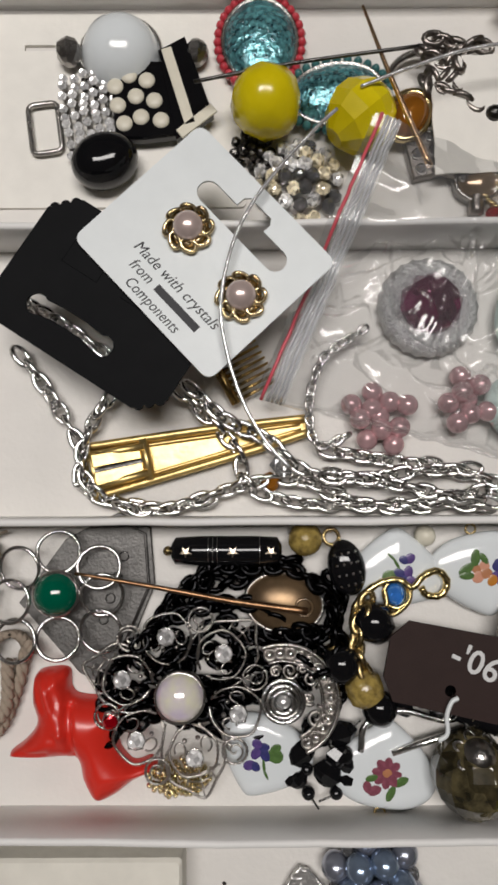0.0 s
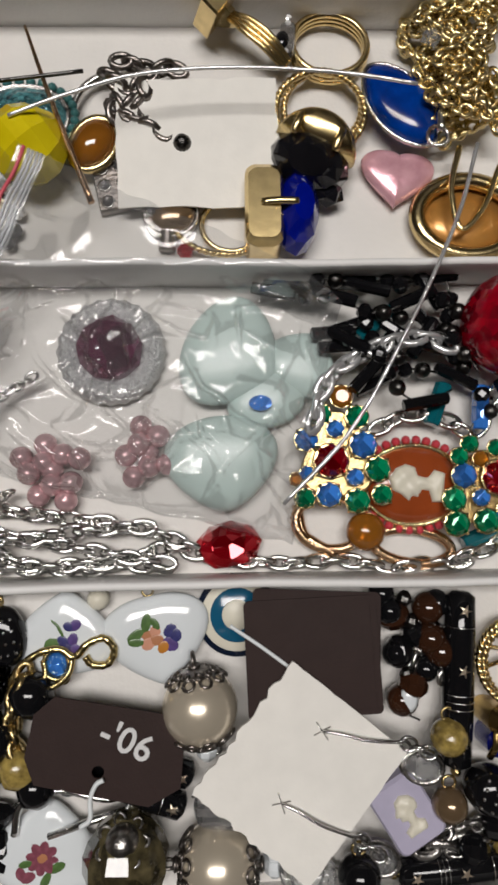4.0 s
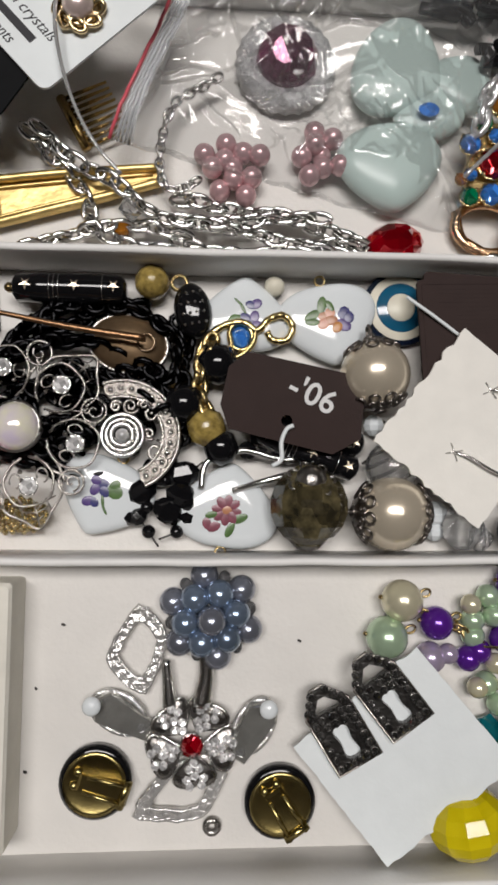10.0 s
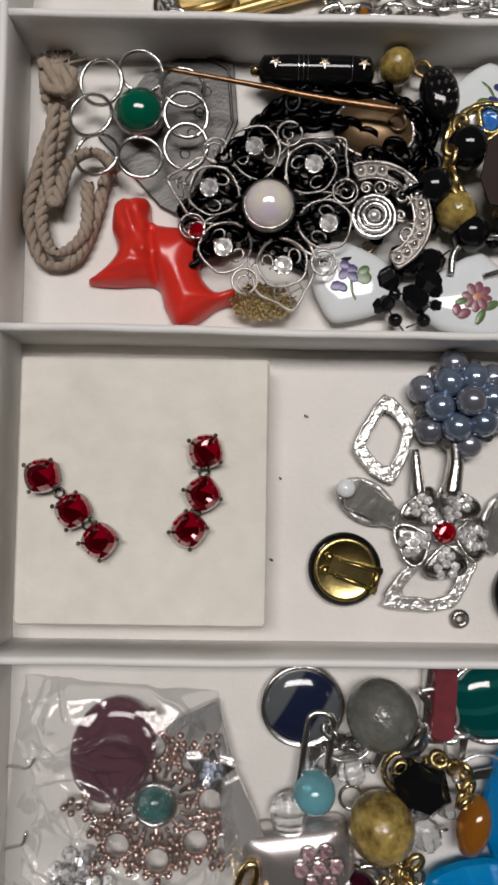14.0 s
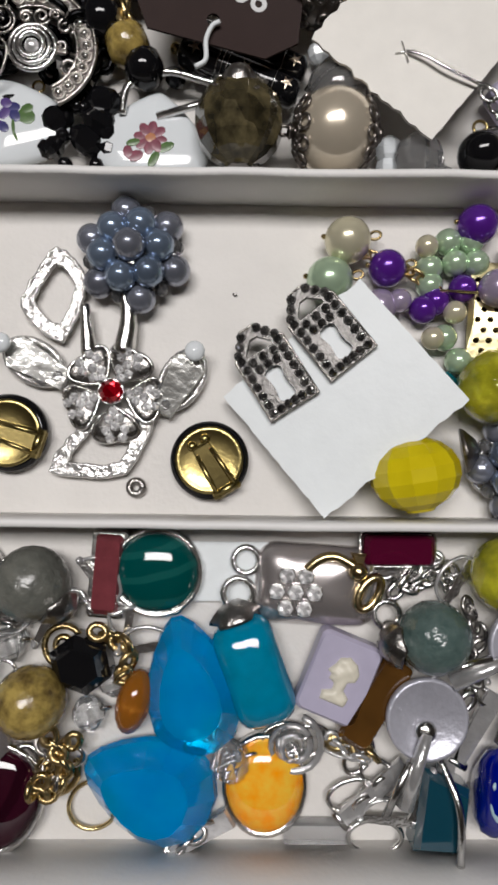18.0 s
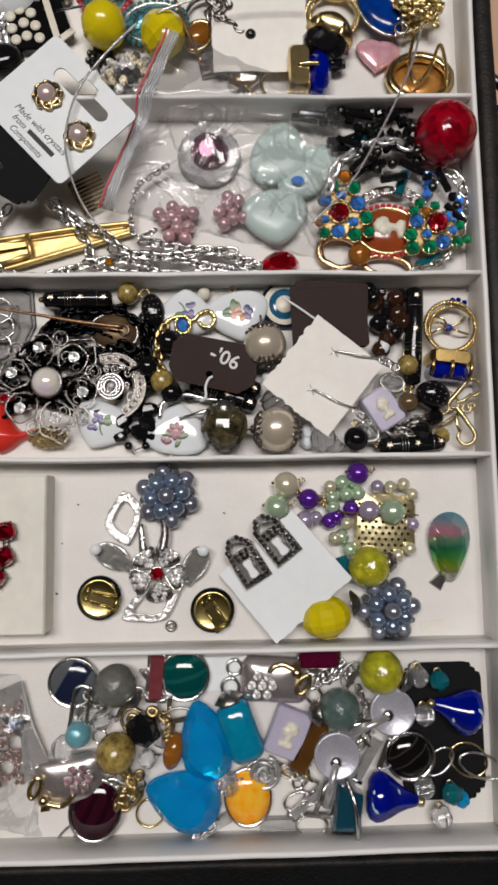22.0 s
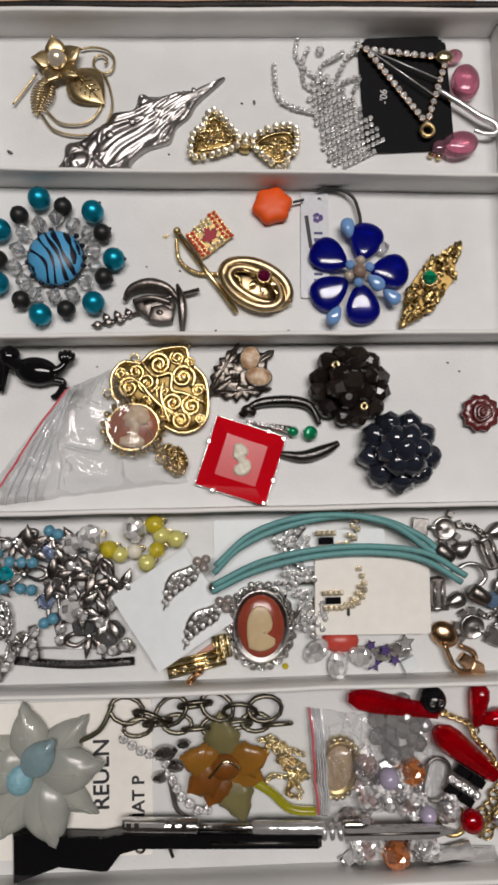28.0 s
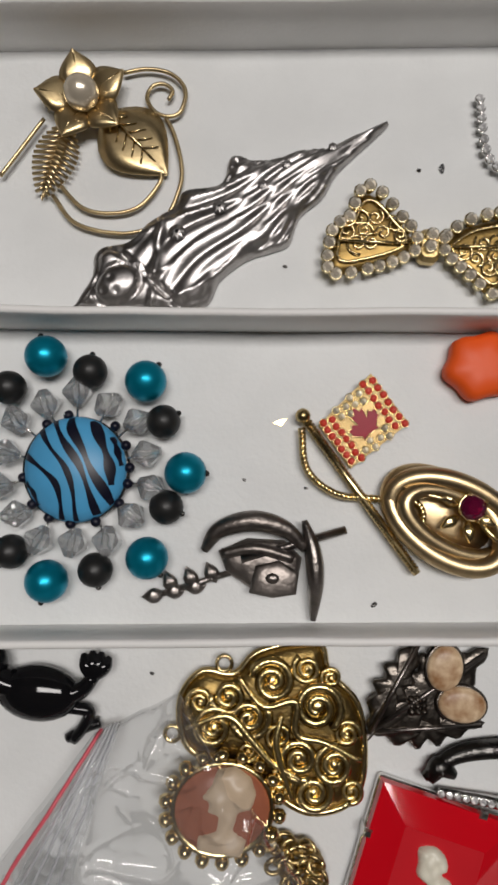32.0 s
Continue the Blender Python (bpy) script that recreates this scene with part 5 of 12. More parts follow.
chain("link_chain", "silver paperclip link chain", [(19.7, 5.0), (34.7, 2.2), (48.4, -0.5), (61.0, -2.6)], chain_silver, 5.6, 0.66, 5, wob=2, ratio=0.5, seed=10)
chain("fine_chain", "fine silver chain inside the bag", [(27.6, 39.5), (17.9, 32.5), (14.3, 21.4), (16.2, 11.8), (24.4, 14.5)], silver, 3, 0.4, 6, seed=11)
t = thing("gold_clip", "gold tone hair clip with a channelled back", "clip", -11.8, 11.3, 1.2, 12)
L = 53.7
clip_gold = metal("clip_gold", (0.88, 0.64, 0.27), 0.42, 0.25, 250)
half = [(-L / 2, 6.6), (-L / 4, 5.7), (0, 4.7), (L / 4, 3.6), (L / 2, 2.2)]
part("tongue", Geo().slab(half + [(x, -y) for x, y in half[::-1]], 0, 0.8, 0.3), clip_gold, t)
for s in (-1, 1):
    part("rail", Geo().tube(curve([(x, s * (y - 0.5), 1.7 + 0.02 * (L / 2 - abs(x))) for x, y in half], 24), 1.0, 8), clip_gold, t)
for s in (-1, 1):
    part("inner_rail", Geo().tube(curve([(-L / 2 + 13, s * 3.6, 1.0), (0, s * 2.6, 1.3), (L / 2 - 2, s * 0.7, 1.1)], 20), 0.5, 6), clip_gold, t)
for s in (-1, 1):
    part("spring", Geo().slab([(-L / 2 + 1, s * 0.7), (-L / 2 + 13, s * 0.5), (-L / 2 + 13, s * 3.0), (-L / 2 + 1, s * 3.7)][::s], 1.2, 2.2, 0.4, pose(0, 0, 0, 0, 4, 0)), clip_gold, t)
# dark strip laid on the tongue paints the shade of the slit
part("spring_slot", Geo().box(-L / 2 + 7, 0, 0.85, 12, 1.3, 0.3, 0, 0.05), gunmetal, t)
for s in (-1, 1):
    part("spring_cheek", Geo().tube([(-L / 2 + 1, s * 3.8, 2.4), (-L / 2 + 14, s * 3.2, 3.2)], 1.0, 8), clip_gold, t)
part("hinge", Geo().tube([(-L / 2 + 14, -5, 2.6), (-L / 2 + 14, 5, 2.6)], 1.1, 8), clip_gold, t)
t = thing("hair_comb", "small bronze comb with fine teeth under the card", "comb", -1.4, 30.7, 0.5, 118)
bronze_comb = metal("comb_bronze", (0.42, 0.28, 0.10), 0.28)
part("spine", Geo().tube([(-7, 5.5, 3), (7, 5.5, 3)], 1.2, 8), bronze_comb, t)
tooth = part("tooth", Geo().tube([(0, 5, 3), (0, -6, 2.4)], 0.55, 6, False, lambda s: 1 - 0.4 * s), bronze_comb, t, m=at(-6.4, 0, 0))
for i in range(1, 9):
    again(tooth, at(-6.4 + 1.6 * i, 0, 0))
single("white_block", "small square of clear glass among the chains", "bead", Geo().gem(0, 0, 2, 3.2, 0.6, 4), clear, 8.0, 7.1, 3)
single("topaz_bead", "small amber glass stone in gold", "bead", Geo().gem(0, 0, 2, 2.6, 0.6, 8), amber, 5.0, 3.1, 1)
t = thing("red_block", "rectangular red glass bead", "bead", 70.5, 1.5, 0.4, -4)
part("body", Geo().gem(0, 0, 2.2, 7.6, 0.5, 9, 0.5, 1, 0.72, 12), ruby, t)
for k, pts in enumerate([[(80.9, 58.5), (91.7, 57.3), (99.8, 61.0), (110.8, 60.6), (120.4, 61.5), (121.6, 55.1)], [(94.2, 48.7), (100.8, 50.2), (106.2, 53.1), (110.1, 47.7), (118.2, 50.6), (122.1, 45.1)], [(96.9, 46.2), (107.7, 42.2), (116.0, 48.0), (121.4, 45.2), (126.7, 38.3)], [(103.7, 37.5), (110.6, 40.4), (117.5, 39.8), (125.8, 37.1), (129.7, 30.8), (128.2, 26.5)], [(116.4, 58.5), (120.4, 52.8), (121.6, 45.7), (127.0, 41.6)]] + [[(101.1, 38.6), (105.2, 41.5), (107.9, 35.2), (113.4, 32.4), (120.4, 35.3)], [(134.0, 33.6), (138.0, 26.6), (139.8, 18.2), (135.1, 23.8)], [(83.5, 59.1), (94.5, 60.7), (104.1, 58.8), (113.8, 59.7)], [(94.4, 56.3), (104.0, 52.2), (115.3, 56.7), (122.2, 52.5)], [(98.5, 50.7), (111.0, 52.3), (119.3, 48.2), (127.3, 35.4)], [(95.7, 45.4), (104.0, 47.0), (113.8, 45.7), (122.2, 42.9)]]):
    beads("bugle_necklace", "black glass bugle bead necklace in a tangle", pts, [3.4, 1.9, 1.9], [black_glass, black_glass, gunmetal], 6 + (k % 3) * 2, "bugle bead tangle", shape=["bugle", "facet", "ball"], seed=k)
for u, v, k in ((128.1, 31.8, 85), (139.6, 22.1, 80), (118.3, 32.6, 70), (104.3, 51.3, 40)):
    single("bugle_bead", "iridescent blue glass bugle bead", "bead", Geo().lathe([(1.6, -5), (2, -4.7), (2, 4.7), (1.6, 5)], 8, pose(0, 0, 2, 0, 90, 0), False), sapphire if k > 75 else teal, u, v, 3, k)
chain("figaro_chain", "silver flat link chain round the beads", [(89.4, 28.4), (92.1, 36.5), (98.1, 42.0), (107.4, 45.6), (115.4, 46.4), (123.4, 43.1)], steel, 6.0, 0.85, 10, wob=1.5, ratio=0.5, seed=12)
chain("figaro_chain", "silver flat link chain round the beads", [(104.8, 27.4), (111.6, 30.2), (119.8, 28.9), (126.6, 26.2), (133.8, 37.4), (140.7, 33.3), (142.8, 23.5), (141.4, 15.2), (136.9, 5.5), (128.6, 0.1), (119.0, -2.6)], chain_silver, 6.0, 0.6, 5, wob=1.5, ratio=0.5, seed=13)


def jewel_cluster(label, x, y, z, stones, ox, oy, k, rx=0.0):
    """A gold back set with many coloured paste stones; stones hold offsets, size and kind."""
    t = thing("cluster_earring", label, "earring", x, y, z, 0, "jewelled earrings", rx)
    kinds = {"r": ruby, "b": sapphire, "g": emerald, "t": amber}
    pts = [((u - ox) * k, (oy - v) * k, r * k * 1.2, c) for u, v, r, c in stones]
    rim = []
    for i in range(36):
        a = 2 * math.pi * i / 36
        far = max((u * math.cos(a) + v * math.sin(a)) + r for u, v, r, c in pts)
        rim.append((0.66 * far * math.cos(a), 0.66 * far * math.sin(a)))
    part("back", Geo().slab(rim, 0, 1.6, 0.5), gold_old, t)
    for u, v, r, c in pts:
        paste_gem(t, u, v, 2.4, r, kinds[c], gold, 8)
    return t


jewel_cluster("gold earring set with red, blue and green stones", 93.9, 20.5, 5, ((395, 515, 25, "r"), (353, 478, 17, "b"), (450, 488, 20, "b"), (403, 460, 13, "b"), (390, 572, 18, "b"), (435, 543, 13, "b"), (353, 535, 11, "b"), (378, 435, 16, "g"), (441, 440, 17, "g"), (474, 530, 18, "g"), (349, 577, 15, "g"), (438, 583, 18, "g"), (480, 573, 15, "g"), (415, 405, 17, "t"), (335, 545, 10, "t")), 400, 510, 13.0 / 100)
jewel_cluster("gold earring set with a red centre and green stones", 130.6, 14.0, 5, ((680, 547, 26, "r"), (632, 490, 13, "g"), (676, 497, 12, "g"), (614, 511, 13, "g"), (602, 582, 17, "g"), (605, 622, 18, "g"), (655, 618, 18, "g"), (744, 555, 12, "g"), (735, 605, 15, "g"), (762, 597, 12, "g"), (620, 543, 18, "b"), (648, 580, 13, "b"), (693, 605, 19, "b"), (708, 528, 14, "b"), (724, 570, 12, "b"), (650, 515, 12, "t")), 680, 560, 13.3 / 100)
t = cabochon("cameo_brooch", "carnelian oval cameo brooch edged with red beads", 112.4, 14.4, 2, 11.2, 8.6, 3, carnelian, gold, 0, coral, 34, 1.1)
part("relief", bust(6.2), ivory, t, m=at(0, 0, 4.0, 0, 0, 82))
t = thing("hoop_clip", "pair of rose gold hoops with an amber bead", "earring", 99.1, 2.4, 1.5, -8)
part("hoop", Geo().ring(13, 0, 1.5, 9, 1.2, 32, 8, 0.42), rose_gold, t)
part("hoop", Geo().ring(-6, 3, 1.5, 8, 1.2, 32, 8, 0.75), rose_gold, t)
part("bead", Geo().ball(1.5, 2, 4, 4.4, 0.8, 18), amber, t)
part("clasp", Geo().tube(curve([(-14, 6, 1), (-12, 0, 1), (-9, -2, 1.5), (-4, -4, 1.5)], 16), 1.2, 8), rose_gold, t)
cherry_ball = facets(material("cherry_sugar_glass", (0.40, 0.002, 0.012), 0.12, trans=0.3, coat=0.3, var=0.4, scale=300, mottle=1.6, colour2=(0.15, 0.0, 0.01)), 420, 0.3, 0.3)
t = thing("red_bead", "large faceted red glass ball bead", "bead", 133.8, 49.1, 0.3, 15)
g = Geo().ball(0, 0, 11.2, 11.6, 0.96, 32)
part("body", g, cherry_ball, t)
single("green_bugle", "dark green glass tube bead", "bead", Geo().lathe([(1.8, -5), (2.2, -4.6), (2.2, 4.6), (1.8, 5)], 8, pose(0, 0, 2, 0, 90, 0), False), teal, 128.5, 2.5, 0.5, 22)

# ---- right tray, third compartment ----
t = thing("cord_bundle", "knotted taupe braided cord", "cord", -62.3, -33.5, 0, 0)
u0, v0 = -62.3, -33.5
for k, pts in enumerate(([(-63.1, -19.5), (-67.3, -31.9), (-69.5, -44.0), (-65.8, -55.3), (-58.6, -54.5), (-54.4, -45.0), (-52.1, -34.2)], [(-61.1, -21.8), (-63.9, -33.9), (-66.1, -45.9), (-62.6, -53.7), (-56.3, -49.0), (-56.0, -37.7)], [(-63.4, -21.0), (-64.2, -35.7), (-62.6, -43.5), (-59.7, -34.2), (-54.0, -31.4), (-49.4, -35.3)])):
    line = curve(pts, 60)
    for s in range(3):
        g = Geo().tube([Vector((p.x - u0 + 0.8 * math.cos(i * 0.9 + s * 2.1), p.y - v0, 2.4 + 1.6 * k + 0.8 * math.sin(i * 0.9 + s * 2.1))) for i, p in enumerate(line)], 0.85, 6)
        part("strand", g, rope, t)
kx, ky = -63.2, -14.4
g = Geo()
for s in range(5):
    g.tube(curve([(kx - u0 + 3.4 * math.cos(s * 2.2 + q), ky - v0 + 3.8 * math.sin(s * 1.7 + q * 1.3), 2.4 + s * 0.8 + math.sin(q * 2)) for q in (0, 1.3, 2.6, 3.9, 5.2)], 24), 1.2, 7)
part("knot", g, rope, t)
g = Geo()
rnd = random.Random(2)
for s in range(16):
    a = rnd.uniform(0.5, 2.6)
    g.tube([(kx - u0 + rnd.uniform(-3, 3), ky - v0 + 3, 4), (kx - u0 + 7 * math.cos(a), ky - v0 + 4 + 4 * math.sin(a), 3)], 0.3, 4)
part("tassel", g, rope, t)
grey_plate = metal("grey_plate", (0.15, 0.145, 0.14), 0.5, 0.15)
t = thing("metal_plate", "dull grey stamped metal pick with engraved lines", "pendant", -33.6, -22.5, 0.2, 18)
part("plate", Geo().slab([(-21, 4), (-6, 15), (8, 17), (14, 11), (11, -2), (1, -14), (-8, -20), (-12, -16)], 0, 1.2, 0.3), grey_plate, t)
part("rim", Geo().tube([(8, 15, 1.4), (12.4, 10, 1.4), (9.6, -2, 1.4), (0.4, -12.6, 1.4)], 0.4, 5), grey_plate, t)
for s in range(4):
    part("engraving", Geo().ring(-3 + 3 * s, -6 + 4.2 * s, 1.25, 1.1, 0.18, 10, 4), gunmetal, t)
t = thing("ring_flower_brooch", "silver brooch of interlaced rings round a green stone", "brooch", -44.4, -22.3, 3.5, 0)
part("setting", Geo().lathe([(1, 1), (1.05, 3), (0.95, 3.6)], 26, None, True, 5.4, 5.2), silver, t)
part("stone", Geo().dome(0, 0, 2.6, 5.1, 4.9, 4, 26), glass("malachite_green", (0.0, 0.10, 0.055), depth=0.05), t)
ring0 = None
for k, (u, v) in enumerate(((0.2, 9.4), (-8.3, 5.9), (9.6, 5.9), (-10.4, -1.6), (10.4, -0.4), (-8.9, -10.4), (0.4, -10.2), (10.6, -8.3))):
    m = at(u, v, 2.4 + 1.3 * (k % 2), 9 * math.sin(k * 2), 10 * math.cos(k * 3), 0)
    ring0 = again(ring0, m) if ring0 else part("loop", Geo().ring(0, 0, 0, 4.8, 0.46, 30, 6), silver, t, m=m)
fx, fy = -43.2, -51.8
fox = rounded_loop([(-50.1, -41.3), (-46.4, -40.0), (-42.4, -40.5), (-41.0, -45.8), (-31.2, -47.2), (-29.6, -51.7), (-30.6, -56.8), (-27.1, -61.1), (-22.8, -60.2), (-21.8, -62.9), (-27.0, -65.3), (-30.7, -68.1), (-35.4, -69.7), (-38.5, -65.2), (-40.6, -60.2), (-49.5, -60.3), (-56.0, -59.6), (-52.2, -56.2), (-49.5, -52.1), (-50.8, -47.0)], 90)


def fox_relief(x, y, d):
    """The neck crease, an eye and the combed lines of the ruff."""
    x, y = x + fx, y + fy
    neck = -1.9 * math.exp(-((x + 41.2 + 0.12 * (y + 52)) / 0.9) ** 2) if y < -47 else 0
    eye = 0.9 * math.exp(-((x + 42.6) ** 2 + (y + 53.6) ** 2) / 1.3) - 0.8 * math.exp(-((x + 44.4) ** 2 + (y + 54.4) ** 2) / 0.8)
    ruff = 0.35 * math.sin(2.4 * (x + 0.35 * y)) if y > -49 and x < -42 else 0
    mouth = -0.8 * math.exp(-((y + 58.2 - 0.05 * (x + 50)) / 0.45) ** 2) if x < -46 else 0
    return neck + eye + ruff + mouth


single("red_fox", "bright red moulded plastic fox figure", "figure", inflate([(a - fx, b - fy) for a, b in fox], 6.8, 7.0, 0.6, fox_relief), red_plastic, fx, fy, 0.3)


def filigree(t, R, mat, wire=0.45):
    """Three webbed kite-shaped tips and three plain ones, all of twisted wire, with scrolls between; R is the reach of a tip."""
    k = R / 23.0

    def ropey(pts, w=wire, n=30, closed=False):
        line = curve(pts, n * 2)
        return Geo().tube(line, w, 6, closed, lambda s: 0.62 + 0.62 * (int(s * n * 2) % 2))

    for tip in range(6):
        a = radians(44 + 60 * tip)

        def pol(x, y, z=0.0):
            return (k * (x * math.cos(a) - y * math.sin(a)), k * (x * math.sin(a) + y * math.cos(a)), 1.5 + z)

        reach = 13.0 if tip % 2 == 0 else 13.6
        part("petal", ropey([pol(6.8, -0.8), pol(8.6, -3.6, 0.6), pol(reach - 1, -5.4, 1), pol(reach + 3.6, -3.8, 1), pol(reach + 4.6, 0, 0.8), pol(reach + 3.6, 3.8, 1), pol(reach - 1, 5.4, 1), pol(8.6, 3.6, 0.6), pol(6.8, 0.8)], wire, 46), mat, t)
        for s in (-1, 1):
            part("stay", ropey([pol(7.0, s * 2.2), pol(11.0, s * 5.4, 0.5), pol(13.6, s * 8.6, 0.4)], wire, 16), mat, t)
            part("curl", Geo().tube([pol(reach - 1.4 + 1.6 * math.cos(q), s * 3.0 + 1.2 * math.sin(q), 0.6) for q in [0.5 * i for i in range(11)]], wire * 0.7, 5), mat, t)
            part("grain", Geo().ball(*pol(reach - 3.2, s * 1.5, 0.6), wire * 1.8, 1, 8), mat, t)
        if tip % 2 == 0:
            part("kite_edge", ropey([pol(12.8, 6.6), pol(16.3, 6.2), pol(19.6, 3.4), pol(22.9, 0), pol(20.4, -3.2), pol(17.5, -6.6), pol(13.4, -6.8)], wire * 1.1, 40), mat, t)
            for y in (-3.2, 0, 3.2):
                part("web", Geo().tube([pol(reach + 3.6, y * 0.8, 0.3), pol(22.4 - abs(y) * 0.95, y, 0)], wire * 0.6, 5), mat, t)
            for x in (17.6, 19.4, 21.0):
                part("web", Geo().tube([pol(x - 0.9, (22.4 - x) * 1.0, 0.1), pol(x, 0, 0.2), pol(x - 0.9, -(22.4 - x) * 1.0, 0.1)], wire * 0.6, 5), mat, t)
            for s in (-1, 1):
                part("volute_ring", ropey([pol(14.6 + 2.7 * math.cos(q), s * 8.8 + 2.7 * math.sin(q), 0.8) for q in [0.45 * i for i in range(15)]], wire, 22), mat, t)
                part("volute", Geo().tube([pol(14.6 + (2.1 - 0.13 * i) * math.cos(0.5 * i), s * 8.8 + s * (2.1 - 0.13 * i) * math.sin(0.5 * i), 0.6) for i in range(15)], wire * 0.75, 5), mat, t)


old_silver_bright = metal("antique_silver", (0.48, 0.45, 0.42), 0.28, 0.2, var=0.6)
t = thing("filigree_brooch", "large silver filigree star brooch with a moonstone centre", "brooch", -15.5, -44.4, 6, 0)
filigree(t, 23.0, old_silver_bright, 0.32)
part("cup", Geo().lathe([(4.6, 1), (5.6, 2), (5.8, 4), (5.3, 4.2)], 30), old_silver, t)
# iridescent sheen of the centre stone painted as mottled yellow and lilac
part("centre_stone", Geo().dome(0, 0, 3.2, 5.4, 5.4, 4.4, 30), material("moonstone", (0.97, 0.95, 0.62), 0.12, metal=0.25, coat=1.0, var=0.1, scale=150, colour2=(0.80, 0.68, 0.92), mottle=3.0), t)
for u, v in [(13.4 * math.cos(q), 13.4 * math.sin(q)) for q in [radians(44 + 60 * k) for k in range(6)]]:
    paste_gem(t, u, v, 3.2, 2.0, strass, silver, 8)
paste_gem(t, -15.5, -5.5, 2.6, 1.8, ruby, silver)
t = thing("gold_filigree", "small pale gold granulated ornament", "brooch", -16.5, -64.0, 2.5, 0)
b = part("grain", Geo().ball(0, 0, 0, 0.7, 1, 7), gold_pale, t, m=at(0, 2, 2.4))
for i in range(1, 90):
    r, a = 6.6 * math.sqrt(i / 90), 2.4 * i
    again(b, at(r * 1.1 * math.cos(a), r * 0.62 * math.sin(a), 2.6 - 0.045 * r * r + 0.5 * (i % 3)))
t = thing("crescent_brooch", "silver beaded crescent brooch with a round boss", "brooch", 7.4, -45.9, 6.5, 0)
for k, (R, w) in enumerate(((4.6, 0.55), (3.5, 0.5), (2.4, 0.6))):
    part("boss_ring", Geo().ring(0, 0, 1.6 + 0.4 * k, R, w, 24, 6), silver, t)
part("boss", Geo().dome(0, 0, 1.5, 1.7, 1.7, 1.6, 14), steel, t)
arc = [radians(112 - 178 * i / 40) for i in range(41)]
part("crescent", Geo().slab([(12.4 * math.cos(q), 12.2 * math.sin(q)) for q in arc] + [(9.0 * math.cos(q), 8.8 * math.sin(q)) for q in arc[::-1]], 0.2, 1.2, 0.2), pewter, t)
part("edge", Geo().tube([(12.5 * math.cos(q), 12.3 * math.sin(q), 1.2) for q in [radians(112 - 178 * i / 120) for i in range(121)]], 0.5, 6, False, lambda s: 0.75 + 0.4 * (int(s * 120) % 2)), old_silver_bright, t)
part("edge", Geo().tube([(8.9 * math.cos(q), 8.7 * math.sin(q), 1.2) for q in arc], 0.4, 6), old_silver_bright, t)
stud = None
for i in range(14):
    a = radians(106 - 166 * i / 13)
    m = at(10.7 * math.cos(a), 10.5 * math.sin(a), 1.2)
    if stud:
        again(stud, m)
        again(stud_rim, m)
    else:
        stud, stud_rim = part("stud", Geo().dome(0, 0, 0, 0.8, 0.8, 0.9, 10), silver, t, m=m), part("stud_rim", Geo().ring(0, 0, 0.1, 1.2, 0.28, 14, 5), old_silver_bright, t, m=m)
for x, y, r, flip in ((1.6, 6.6, 1.9, 1), (6.4, 4.6, 2.1, -1), (7.4, -3.6, 2.6, 1), (-1.6, 6.4, 1.4, -1), (5.8, 0.4, 1.5, 1), (4.4, 7.0, 1.2, 1)):
    part("scroll", scroll(x, y, 1.2, r, 80 * x, 1.6, 0.42, 22, flip), old_silver_bright, t)



dark_amber = material("dark_amber_glass", (0.045, 0.016, 0.007), 0.08, coat=0.6, var=0.5, scale=160, colour2=(0.012, 0.006, 0.004))
rosy_star = metal("star_silver", (0.72, 0.60, 0.46), 0.3)


def long_bead(x, y, z, L, r, rz, label="long black glass bead with silver stars and bands"):
    t = thing("tube_bead", label, "bead", x, y, z, rz, "star tube beads")
    part("body", Geo().lathe([(r * 0.5, -L / 2), (r * 0.92, -L / 2 + r * 0.3), (r, -L / 4), (r, L / 4), (r * 0.92, L / 2 - r * 0.3), (r * 0.5, L / 2)], 20, pose(0, 0, r, 0, 90, 0)), black_glass, t)
    for s in (-0.16, -0.12, -0.08, 0.3):
        part("band", Geo().tube([(s * L, (r + 0.03) * math.cos(a), r + (r + 0.03) * math.sin(a)) for a in [0.5 + 0.1 * i for i in range(23)]], 0.15, 4), silver, t)
    star = [((1.4 if i % 2 else 0.5) * math.sin(math.pi * i / 5), (1.4 if i % 2 else 0.5) * math.cos(math.pi * i / 5)) for i in range(10)]
    for s in (-0.36, 0.06, 0.4):
        g = Geo().slab(star, -0.15, 0.12, 0.03)
        g.v = [(x, y, z - (r - math.sqrt(max(0.0, r * r - y * y)))) for x, y, z in g.v]
        part("star", g, rosy_star, t, m=at(s * L, 0, 2 * r))
    part("end_cap", Geo().ball(-L / 2 - 0.8, 0, r, 1.2, 1, 10), gold_old, t)
    return t


long_bead(-5.3, -12.7, 3, 25.4, 3.4, 0)
single("marbled_bead", "round marbled olive glass bead", "bead", Geo().ball(0, 0, 4, 4.1, 1, 20), mustard_stone, 13.0, -10.2, 1)
single("ring_link", "small dark gold link", "bead", Geo().ring(0, 0, 2, 1.8, 0.5, 12, 5), gold_old, 19.2, -9.8, 2)


